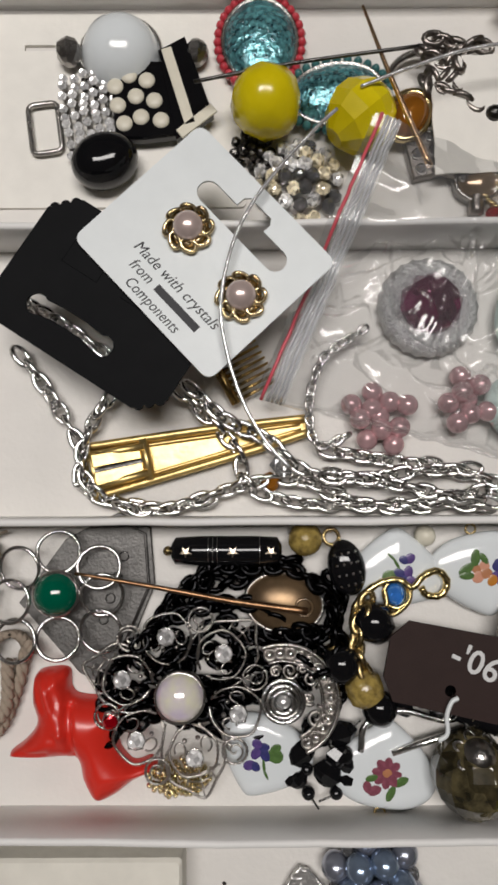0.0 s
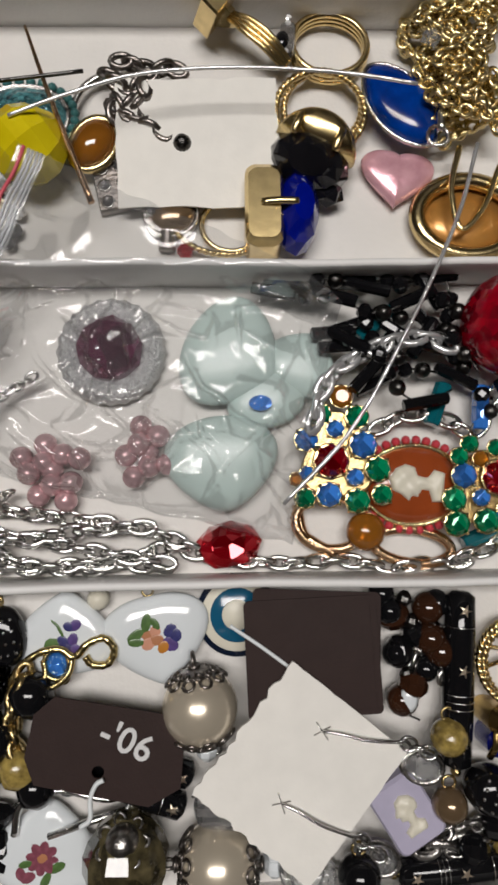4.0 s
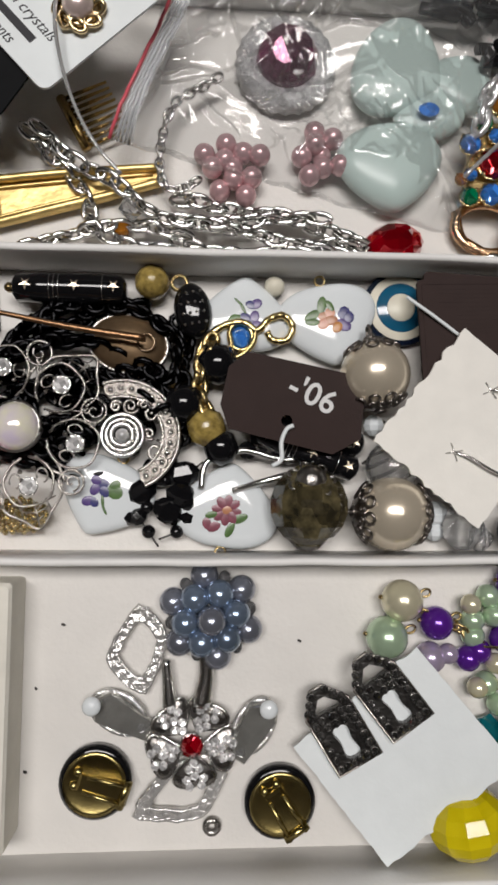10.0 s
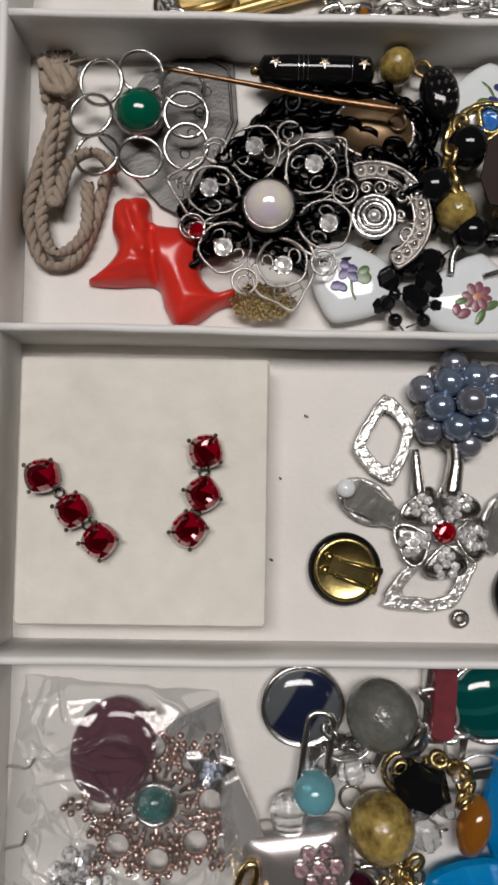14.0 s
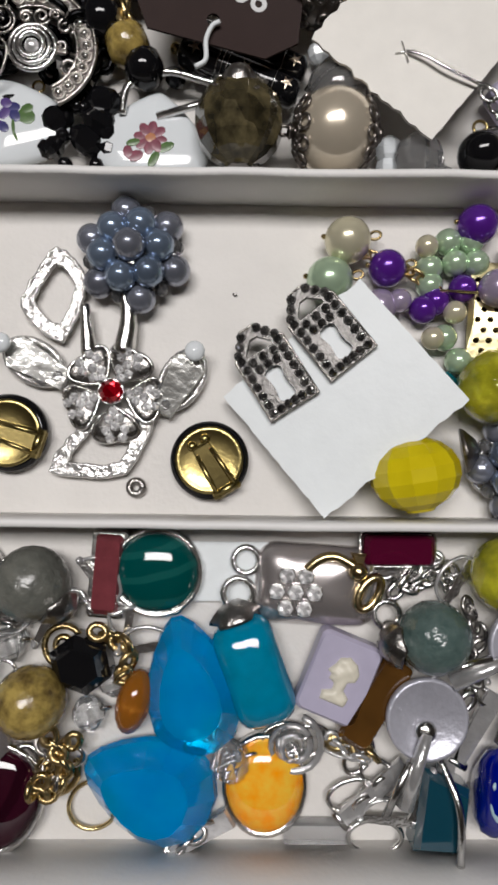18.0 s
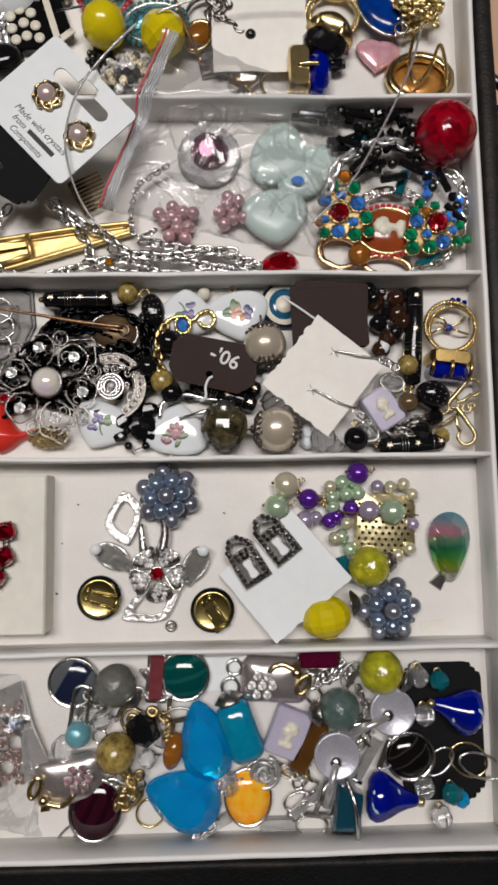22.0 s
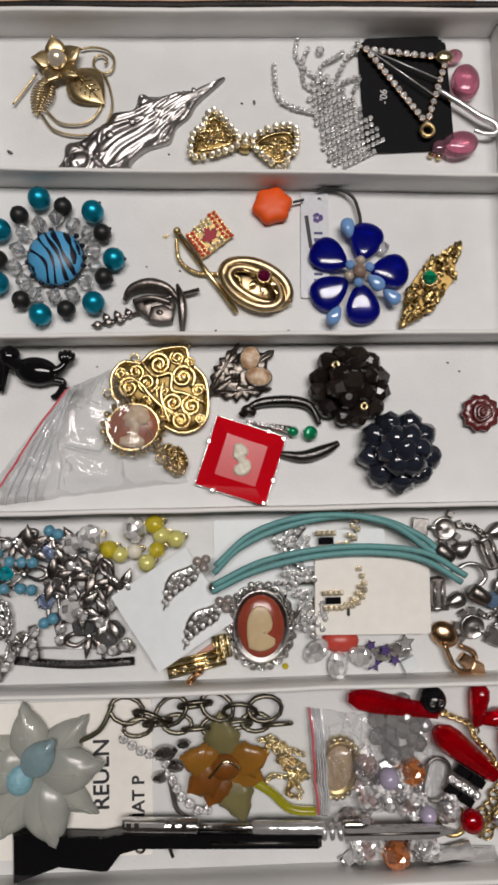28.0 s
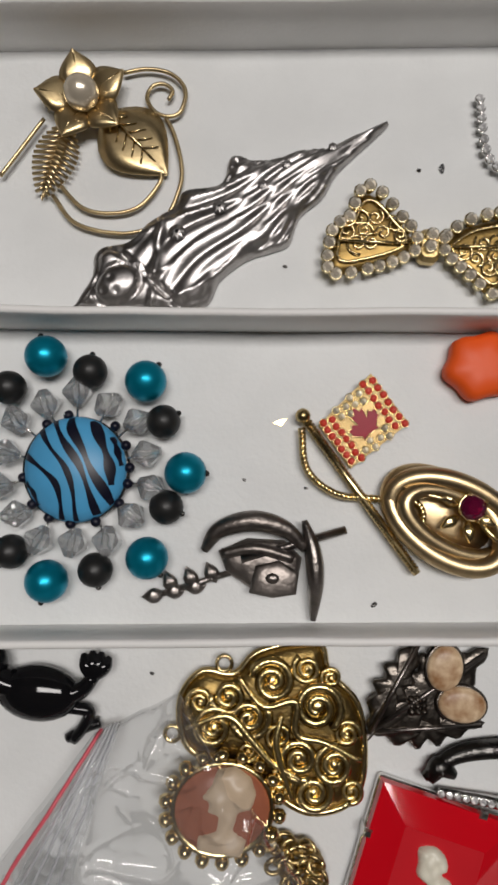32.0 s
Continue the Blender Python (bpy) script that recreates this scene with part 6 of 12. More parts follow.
def dotted_bead(x, y, z, rx_, ry_, rz, label="black oval bead with raised silver dots"):
    t = thing("dotted_bead", label, "bead", x, y, z, rz, "dotted black beads")
    part("body", pillow(poly(22, 1, rx_, ry_), rx_ * 1.5), black_glass, t)
    d = None
    for i in range(16):
        u, v = (i % 4 - 1.5) * rx_ * 0.36, (i // 4 - 1.5) * ry_ * 0.36
        m = at(u, v, rx_ * 1.5 * (1.0 - 0.12 * (u * u / rx_ ** 2 + v * v / ry_ ** 2)))
        d = again(d, m) if d else part("dot", Geo().ball(0, 0, 0, 0.42, 1, 6), silver, t, m=m)
    return t


dotted_bead(22.5, -16.8, 2, 4.4, 6.6, 12)
t = thing("shell_pin", "bronze oval shell cabochon on its pin", "brooch", 7.9, -24.8, 4.5, -10)
part("shell", Geo().dome(0, 0, 0.6, 8.8, 6.6, 4, 30), material("tarnished_bronze", (0.30, 0.20, 0.11), 0.38, 0.75, 0.5, 140, 0.05, 300, colour2=(0.10, 0.065, 0.04), mottle=1.8), t)
part("solder_ring", Geo().ring(4.4, 0.4, 4.4, 1.9, 0.35, 20, 6), bronze_shell, t)
part("edge", Geo().ring(0, 0, 0.8, 9.0, 0.5, 34, 5, 0.75), old_silver, t)
wire_thing("stick_pin", "long brass stick pin lying across the brooches", "pin", [(-38.3, -16.9), (-19.1, -20.2), (-3.9, -23.0), (12.6, -25.3)], 0.75, metal("brass_pin", (0.30, 0.17, 0.09), 0.34), 13, 24, lambda s: 0.55 + 0.6 * s)
rnd = random.Random(5)
for k, pts in enumerate(([(-20.4, -28.2), (-15.0, -21.6), (-5.6, -20.4), (3.8, -16.4), (13.2, -15.1)], [(-17.6, -25.4), (-9.6, -17.6), (1.1, -16.3), (10.4, -17.7), (18.3, -24.3), (19.5, -32.1)], [(-24.5, -33.6), (-16.5, -27.1), (-3.0, -24.5), (7.8, -28.5), (17.1, -32.5)], [(1.0, -32.2), (10.3, -34.8), (18.4, -31.0), (21.2, -23.1), (15.9, -16.5)], [(-21.2, -30.2), (-12.1, -23.8), (-8.2, -16.0), (2.4, -18.7)], [(10.2, -35.9), (16.8, -39.8), (20.8, -34.7), (19.0, -26.9)], [(-32.4, -54.7), (-23.2, -48.2), (-13.8, -49.6), (-3.1, -47.0), (7.7, -44.5)], [(5.1, -31.1), (13.1, -33.8), (15.7, -40.3)])):
    chain("black_chain", "heap of black enamelled curb chain", pts, black_metal, 4.4, 0.8, 4 + (k % 3) * 1.6, "black chain heap", 1.6, 0.7, 1.0, seed=50 + k)


for k, pts in enumerate(([(-18.1, -35.4), (-12.0, -43.1), (-2.8, -46.9), (6.3, -41.8), (10.3, -50.7)], [(-22.6, -39.3), (-14.8, -35.4), (-5.5, -38.0), (-0.3, -32.8), (8.9, -35.4)], [(-30.3, -45.6), (-21.1, -49.4), (-13.2, -51.9), (-2.7, -55.7), (6.4, -53.2)], [(15.5, -36.7), (20.7, -43.1), (16.8, -50.7), (11.6, -57.0)], [(-34.0, -42.8), (-26.3, -37.7), (-18.4, -41.5), (-9.4, -31.3), (-1.6, -28.7)], [(-33.0, -47.0), (-24.0, -44.0), (-16.0, -46.5), (-6.0, -43.0), (2.0, -47.0)], [(-28.0, -35.5), (-20.0, -33.0), (-10.0, -35.5), (-2.0, -40.5), (4.0, -36.5)], [(-26.0, -52.0), (-18.0, -47.5), (-9.0, -49.5), (-1.0, -51.0)], [(-6.0, -30.5), (2.0, -38.5), (11.0, -40.5), (14.0, -46.5)])):
    chain("black_chain", "heap of black enamelled curb chain", pts, black_metal, 4.4, 0.8, 3 + (k % 2) * 1.2, "black chain heap", 1.8, 0.7, 1.0, seed=260 + k)


def heart_pendant(x, y, z, r, rz, kind, label):
    t = thing("heart_pendant", label, "pendant", x, y, z, rz, "white heart pendants")
    t_turn = 0
    part("body", pillow(heart(r, 72, 0.42), 5.2, 6), white_china, t)
    posy = {
        "pansy": ((-4.2, 1.4, 2.0, 1.0, 20, 2), (-1.4, 3.6, 1.9, 1.0, 70, 2), (0.6, 3.0, 1.4, 0.7, 110, 2), (-4.6, -0.2, 1.6, 0.8, -10, 2), (-1.6, 0.8, 1.7, 1.3, 0, 1), (0.2, 1.2, 1.5, 1.3, 60, 4), (-1.8, -1.0, 1.5, 1.2, 30, 4), (0.2, -0.6, 1.4, 1.1, 0, 1), (1.4, -2.6, 1.3, 1.0, 40, 5), (3.4, 0.6, 1.7, 1.4, 30, 0), (3.0, -2.2, 1.8, 1.3, -40, 3), (4.8, -0.6, 1.3, 1.1, 80, 0)),
        "rose": tuple((2.0 * math.cos(q), 2.0 * math.sin(q), 1.5, 0.95, math.degrees(q), 6) for q in [0.78 * i for i in range(8)]) + ((0, 0, 1.0, 1.0, 0, 1), (2.6, 4.4, 1.5, 1.0, 30, 6), (4.4, 3.8, 1.2, 0.9, 110, 6), (-3.4, 1.6, 1.8, 0.9, 30, 2), (-1.4, 4.6, 1.7, 0.8, 70, 2), (3.6, 1.6, 1.3, 0.7, 20, 2)),
        "violet": ((-1.6, 2.0, 1.7, 1.2, 20, 0), (-2.6, 0.2, 1.5, 1.1, 80, 3), (-0.2, 0.6, 1.4, 1.1, -30, 0), (-3.4, 2.4, 1.2, 1.0, 0, 3), (-3.0, -3.4, 1.4, 1.1, 40, 3), (-1.4, -3.0, 1.2, 1.0, -20, 0), (2.2, 1.6, 1.9, 1.6, 0, 2), (1.6, 3.2, 1.4, 1.0, 60, 2), (0.6, -2.0, 1.6, 0.35, -60, 2), (1.8, -3.6, 1.4, 0.3, -40, 2))}[kind]
    inks = (sapphire_paint, coral_paint, emerald_paint, violet_paint, blush_paint, gold_paint, rose_paint)
    for u, v, a, b, turn, ink_ in posy:
        part("painted_petal", Geo().dome(0, 0, 0, a * r / 11.0, b * r / 11.0, 0.1, 10), inks[ink_], t, m=at(u * r / 13.5, v * r / 13.5, 5.12 + 0.02 * (len(t.children) % 5), 0, 0, turn - t_turn))
    part("loop", Geo().ring(0, r * 0.78, 2.6, 1.2, 0.3, 10, 5), gold_old, t)
    return t


sapphire_paint, emerald_paint = material("blue_paint", (0.045, 0.045, 0.17), 0.25, var=0.4, scale=900), material("green_paint", (0.09, 0.17, 0.05), 0.25, var=0.5, scale=900)
coral_paint, blush_paint = material("coral_paint", (0.46, 0.20, 0.10), 0.25), material("blush_paint", (0.62, 0.30, 0.20), 0.25)
gold_paint, rose_paint, violet_paint = material("ochre_paint", (0.5, 0.2, 0.03), 0.25), material("rose_paint", (0.24, 0.07, 0.10), 0.25, var=0.5, scale=900), material("violet_paint", (0.10, 0.06, 0.22), 0.25, var=0.4, scale=900)
heart_pendant(54.4, -17.7, 0.5, 12.5, 12, "pansy", "white china heart with a painted pansy posy")
heart_pendant(34.5, -17.6, 0.5, 11.5, 178, "violet", "white china heart half hidden by a gold loop")
heart_pendant(30.8, -62.5, 0.4, 12.5, 172, "rose", "white china heart with a painted rose")
heart_pendant(3.3, -59.0, 0.6, 11.5, -25, "violet", "white china heart with painted violets")
single("ladybird_bead", "tiny cream bead with dark spots", "bead", Geo().ball(0, 0, 2.4, 2.5, 1, 14), ivory, 41.6, -9.7, 0.5)
clasp_bright = metal("bright_clasp_gold", (0.80, 0.62, 0.28), 0.24, 0.1)
t = thing("gold_scroll", "gold scrolled pin with a blue stone", "brooch", 35.4, -22.1, 5.5, 8)
for pts, w in (([(-13, -6, 0), (-11, -1, 0.6), (-6, 2.4, 1), (-1, 2.8, 1), (2, 0.6, 1), (5, 2.8, 1), (8.6, 3.4, 0.6), (10.4, 0.6, 0.2), (8.6, -2.2, 0), (5.4, -1.8, 0), (4.2, 0.2, 0.4)], 0.85), ([(-12, -7, 0), (-8, -5, 0.6), (-4.6, -2.6, 1), (-4.4, 1.0, 1.2)], 0.7), ([(-8, -5.4, 0), (-3, -4.8, 0.6), (0.4, -2.6, 1), (1.6, 0.4, 1)], 0.7)):
    part("wire", Geo().tube(curve(pts, 70), w, 7, False, lambda s: 0.86 + 0.22 * abs(math.sin(62 * s))), clasp_bright, t)
part("bezel", Geo().ring(-2, -0.4, 0.9, 2.7, 0.5, 20, 6, 1.15), clasp_bright, t)
part("stone", Geo().dome(-2, -0.4, 0.4, 2.2, 2.6, 1.4, 14), sapphire, t)
chain("gold_link_chain", "gold cable chain with black beads", [(26.8, -24.1), (24.3, -32.0), (25.6, -39.2), (29.5, -45.0)], gold_old, 4.5, 0.8, 7, wob=2, seed=60)
for u, v, r, mt, lb in ((28.4, -29.1, 4.6, black_glass, "black glass bead with gold bands"), (20.8, -38.4, 4.4, black_glass, "black glass bead with gold rings"), (26.0, -43.8, 4.4, mustard_stone, "round bronze tiger eye bead"), (29.3, -48.2, 4.0, black_glass, "plain glossy black glass bead")):
    t = thing("chain_bead", lb, "bead", u, v, 1.5, 20)
    part("body", Geo().lathe([(r * 0.4, -r), (r * 0.95, -r * 0.5), (r, 0), (r * 0.95, r * 0.5), (r * 0.4, r)], 16, pose(0, 0, r, 90, 0, 0)), mt, t)
    part("band", Geo().ring(0, r, r, r * 0.4, 0.5, 12, 5, 1, 0, (90, 0)), gold_old, t)
tag = card("price_tag", "dark brown paper tag with a handwritten white price", 45.5, -38.3, 11.5, 40, 26, -12, paper_brown, 0.5, [(-16, 4.2), (-12.6, 8.4), (9.6, 8.8), (15, 4), (16, -5), (10.4, -9.6), (-13, -9.2), (-16, -4.4)], ([(x - 1.0, y - 4.6) for x, y in poly(10, 1.3)],), ry=2)
words("-'06", 7.4, ink_white, -2.6, 1.4, 0.52, -14, tag, "handwriting", depth=0.08, bold=0.1)
wire_thing("tag_string", "white string looped through the tag", "string", [(44.9, -43.7), (43.4, -44.6), (42.3, -47.4), (42.3, -51.1), (40.3, -52.6)], 0.5, paper_white, 13, 20)
t = thing("ear_hoop", "silver hinged ear hoop with dangles", "earring", 38.6, -53.5, 5.5, 5)
part("wire", Geo().tube(curve([(-14, -3, 0), (-12, 3, 0), (-4, 5, 0), (6, 2, 0), (13, 4, 0)], 30), 0.8, 7), silver, t)
part("bar", Geo().tube([(-7, -4, 0), (12, 0, 0)], 0.8, 7), silver, t)
for i in range(4):
    part("ring", Geo().ring(11 + 1.8 * i, -1 + 2 * math.sin(i), 0.5, 1.8, 0.45, 12, 5, 1, 0, (50 * (i % 2), 30)), silver, t)
t = thing("smoky_bead", "large faceted smoky olive bead with a silver cap", "bead", 48.8, -61.2, 0.3, 0)
part("body", Geo().facet_ball(0, 0, 8.6, 8.9, 12, 9), olive_glass, t)
cap = part("cap", Geo().lathe([(0.6, 2.6), (1.8, 2.2), (3.2, 0.7), (3.4, 0)], 18, pose(0, 6.0, 13.4, -42, 0, 0)), old_silver, t)
for i in range(7):
    a = 2 * math.pi * i / 7
    part("cap_loop", Geo().ring(3.9 * math.cos(a), 3.9 * math.sin(a), -0.4, 1.35, 0.34, 12, 5, 0.8, math.degrees(a)), old_silver, cap, m=at(0, 6.0, 13.4, -42, 0, 0))
part("cap", Geo().lathe([(0.5, 2.4), (2.2, 2.0), (3.6, 0.4), (3.7, 0)], 12, pose(0, -7.6, 8, 80, 0, 0), True, 1, 1, 0.12, 6), old_silver, t)
capped_pearl("pearl_drop", "large cream pearl drop with dark silver caps", 64.1, -31.4, 0.8, 8.0, pearl_white, pewter, 8, group="capped pearls")
capped_pearl("pearl_drop", "large cream pearl drop with dark silver caps", 67.7, -62.8, 0.5, 8.4, pearl_white, pewter, 88, group="capped pearls")
t = thing("clear_bead", "clear glass bead in a silver claw", "bead", 68.6, -52.5, 0.4, 30)
part("body", Geo().ball(0, 0, 6, 6.2, 0.9, 22), clear, t)
for i in range(5):
    part("claw", Geo().tube(curve([(-5, -4 + 2 * i, 4), (0, -5 + 2.4 * i, 9.5), (6, -4 + 2 * i, 5)], 12), 0.4, 5), old_silver, t)
for u, v, r, mt in ((65.3, -42.5, 2.5, white_china), (79.8, -63.3, 3, white_china), (79.6, -66.9, 2.6, white_china), (85.2, -66.0, 5.2, clear), (90.2, -68.8, 3.0, clear)):
    t = thing("small_bead", "small milky glass bead with silver wire", "bead", u, v, 0.2, 0)
    part("body", Geo().facet_ball(0, 0, r, r, 8, 6), mt, t)
    part("wire", Geo().ring(r * 0.8, 0, r, 1.1, 0.3, 10, 4), silver, t)
t = thing("bullseye", "round enamel disc with blue and white circles", "button", 72.2, -13.9, 0.8, 0)
for k, (r, mt) in enumerate(((9.2, cobalt_navy := material("navy_enamel", (0.006, 0.012, 0.03), 0.15, coat=0.5)), (8.0, ivory), (6.0, material("petrol_enamel", (0.01, 0.10, 0.19), 0.15, coat=0.5)), (3.4, ivory))):
    part("circle", Geo().lathe([(r, 0), (r, 1.6 + 0.16 * k), (r - 0.2, 1.75 + 0.16 * k)], 30), mt, t)
bc = card("brown_card", "square dark brown embossed earring card", 87.8, -21.2, 10.5, 28, 24, 2, paper_brown, 0.8, None, rx=-4)
card("brown_card", "square dark brown card under another", 88.6, -20.1, 9.4, 27.4, 24.6, -3, paper_brown, 0.8, None, rx=-4)
for sx, sy, w, d in ((0, 11, 26, 0.3), (0, -11, 26, 0.3), (12.8, 0, 0.3, 22), (-12.8, 0, 0.3, 22)):
    part("embossed_line", Geo().box(sx, sy, 0.8, w, d, 0.12, 0, 0.03), paper_brown, bc)
for k in range(20):
    part("embossed_line", Geo().box(2.5 * math.sin(k * 2.3), -9.8 + 1.03 * k, 0.8, 18 - 4 * abs(math.sin(k * 1.7)), 0.3, 0.04, 0.5 * math.sin(k), 0.015), paper_brown, bc)
wire_thing("card_string", "white string tied from the disc to the card", "string", [(70.6, -14.2), (73.2, -16.0), (77.0, -18.6), (82.4, -22.6)], 0.42, paper_white, 12.0, 20)
t = card("hook_card", "cream torn card holding two hook earrings", 84.6, -43.6, 12.4, 36, 30, -39, paper, 0.6, deckle(30.0, 33.0, 0.5, 22, 3, (1, 0.2, 0.2, 1)), ry=1)
for (u, v), (p, q), a in (((89.1, -35.3), (111.3, -45.7), -12), ((80.5, -49.1), (101.3, -63.9), -28)):
    e = thing("hook_earring", "silver hook earring with a crystal drop", "earring", u, v, 13.0, a, "hook earrings on the card")
    hook_wire(e, 0, 0, 0.4, 0, 15)
    part("stitch", Geo().tube([(-1.5, 1.5, 0.2), (1.5, -1.5, 0.3)], 0.15, 4), silver, e)
    part("stitch", Geo().tube([(-1.5, -1.2, 0.2), (1.5, 1.2, 0.3)], 0.15, 4), silver, e)
    for i in range(3):
        part("link", Geo().ring(18 + 2.4 * i, 0.6 - 0.7 * i, -0.6 * i, 1.7, 0.4, 12, 5, 0.8, 0, (60 * (i % 2), 0)), silver, e)
    d = thing("crystal_drop", "iridescent crystal drop in a beaded silver edge", "pendant", p, q, 5.5, a)
    part("edge", Geo().ring(0, 0, 1.5, 4.4, 0.7, 22, 6, 0.75), old_silver, d)
    part("stone", Geo().gem(0, 0, 1.2, 4.2, 0.5, 10, 0.5, 1, 0.75), material("aurora_crystal", (0.5, 0.42, 0.46), 0.05, metal=0.6, coat=1.0, var=0.5, scale=300, colour2=(0.25, 0.5, 0.45)) if v > 0 else clear, d)


def plaque(x, y, z, w, d, rz, label):
    t = thing("lilac_plaque", label, "pendant", x, y, z, rz, "lilac cameo plaques")
    part("plate", Geo().slab(rounded(w, d, 1.6), 0, 4.5, 0.7), lilac_enamel, t)
    part("relief", bust(d * 0.29), ivory, t, m=at(0, 0, 4.3))
    return t


plaque(107.7, -55.1, 3, 11.5, 15, 32, "lilac glass plaque with a cream relief")
for u, v, r, mt, lb in ((116.9, -39.3, 4.0, mustard_stone, "olive pearl bead on gold wire"), (116.6, -53.2, 3.8, bronze_shell, "bronze pearl bead on gold wire"), (96.8, -66.4, 4.5, black_glass, "black faceted drop bead")):
    t = thing("wired_bead", lb, "bead", u, v, 4, 0)
    part("body", Geo().ball(0, 0, r, r, 1, 20), mt, t)
    part("wire", Geo().ring(0, r * 1.2, r, 1.4, 0.35, 12, 5), gold_old, t)
long_bead(48.5, -48.6, 2.0, 26, 3.2, -21)
long_bead(51.0, -43.5, 0.6, 24, 3.2, -20)
long_bead(118.6, -68.2, 0.4, 25.2, 3.2, 4)
long_bead(120.2, -27.8, 2.5, 37.4, 3.4, 86)
dotted_bead(125.9, -50.5, 3, 6.4, 5.2, -20)
for k, pts in enumerate(([(105.4, -13.1), (110.7, -15.8), (114.6, -19.8), (113.1, -26.4), (109.1, -30.2)], [(106.8, -22.3), (109.4, -27.7), (107.9, -34.2), (111.9, -36.9)], [(116.5, -11.7), (115.0, -17.1), (117.5, -23.8)], [(104.0, -9.4), (109.2, -10.7), (115.7, -13.4)])):
    beads("black_necklace", "black and bronze glass bead strand", pts, [3.0, 1.8, 3.6], [black_glass, gunmetal, dark_amber], 5, "dark bead strands", shape=["ball", "facet", "ball"], seed=70 + k)
single("white_tassel", "knotted white thread with little beads", "string", Geo().ball(0, 0, 2, 2.0, 0.6, 10, 1, 1.5), white_china, 108.9, -31.5, 5)
for k, pts in enumerate(([(13.6, -52.6), (18.8, -57.9), (22.7, -61.8), (20.2, -66.9), (15.1, -69.4)], [(11.7, -57.7), (16.7, -55.2), (21.7, -54.0), (25.5, -51.4)], [(9.0, -64.1), (14.0, -61.6), (20.4, -63.6), (22.8, -58.5)], [(17.4, -51.3), (13.7, -56.5), (9.9, -61.6), (15.8, -71.4)], [(55.3, -50.4), (58.0, -47.0), (62.0, -45.1)], [(35.4, -48.8), (40.7, -47.6), (48.6, -51.0)])):
    beads("jet_necklace", "strand of small faceted jet beads", pts, [2.2, 1.6, 2.8], [black_glass], 4, "jet bead strands", shape=["facet", "ball", "drop"], seed=80 + k)
hoop("twisted_bangle", "large twisted gold wire hoop", 134.2, -24.3, 6.5, 9.4, 0.85, gold, 1.0, 0, True)
hoop("twisted_bangle", "large twisted gold wire hoop", 135.8, -25.0, 4.5, 9.2, 0.8, gold, 0.98, 40, True)
t = thing("gold_pin", "small gold wire pin with violet stones", "brooch", 134.7, -23.9, 1.5, 0)
for i in range(5):
    a = 2.3 * i * i + 0.4
    part("leg", Geo().tube(curve([(0, 0, 1.5), (4 * math.cos(a), 4 * math.sin(a), 3), (8 * math.cos(a + 0.2), 8 * math.sin(a + 0.2), 0.8)], 10), 0.5, 5), gold, t)
part("stone", Geo().dome(0, 0, 1.5, 2.0, 1.6, 1.5, 14), cobalt, t)
for i in range(4):
    paste_gem(t, -1 + 2.2 * i, 10.2 - 0.5 * (i - 1.5) ** 2, 4, 1.0, cobalt, gold, 6)
gold_smooth = metal("smooth_gold", (0.66, 0.47, 0.18), 0.22, 0.04)
t = thing("cocktail_ring", "gold ring standing on edge with a blue stone", "ring", 132.9, -39.2, 0.5, -7)
part("band", Geo().slab(rounded(16, 5.5, 2), 0, 10, 1.6, pose(0, 2.6, 0)), gold_smooth, t)
part("stone", Geo().slab(rounded(14.5, 6, 2.5), 0, 9.5, 2.6, pose(0, -2.6, 0)), cobalt, t)
for s in (-7, 0, 7):
    part("claw", Geo().tube(curve([(s, 1, 10.2), (s, -2, 10.4), (s * 1.02, -5, 8.4)], 10), 0.8, 6), gold_smooth, t)
clasp_gold = metal("clasp_gold", (0.70, 0.57, 0.32), 0.26, 0.1)
for u, v, z, a, k in ((138.0, -50.5, 5.5, 35, 1.0), (137.0, -61.5, 5.0, -72, 1.0), (133.5, -57.0, 3.0, 200, 0.8)):
    t = thing("gold_clasp", "ribbed pale gold lobster clasp", "clasp", u, v, z, a, "gold clasps")
    line = curve([(-7 * k, 0.6 * k, 0), (-3.5 * k, 1.6 * k, 0.4), (1 * k, 2.6 * k, 0.8), (5 * k, 3.4 * k, 0.8), (7.6 * k, 1.4 * k, 0.6), (7.0 * k, -1.8 * k, 0.4), (4.2 * k, -2.8 * k, 0.2), (2.0 * k, -1.2 * k, 0)], 90)
    part("hook", Geo().tube(line, 0.95 * k, 7, False, lambda s: (1.15 - 0.45 * s) * (0.84 + 0.2 * abs(math.sin(75 * s)))), clasp_gold, t)
    part("lever", Geo().tube(curve([(-4 * k, -0.6 * k, 0.6), (-1 * k, -1.6 * k, 1.0), (2.4 * k, -1.4 * k, 0.8)], 12), 0.7 * k, 6), clasp_gold, t)
    part("ring", Geo().ring(-8.8 * k, 0.4 * k, 0, 2.0 * k, 0.45, 16, 6), clasp_gold, t)
    part("ring", Geo().ring(-11.6 * k, 0.2 * k, -0.6, 1.7 * k, 0.45, 16, 6, 0.7), clasp_gold, t)
chain("grey_chain", "short gunmetal cable chain end", [(111.8, -63.2), (117.7, -64.0), (124.3, -62.3), (130.9, -63.1)], old_silver, 6.5, 1.1, 4, wob=1.5, seed=95)
chain("grey_chain", "short gunmetal cable chain end", [(113.9, -65.4), (121.8, -66.3), (129.8, -65.9)], gunmetal, 6.5, 1.1, 2.5, wob=1.5, seed=96)

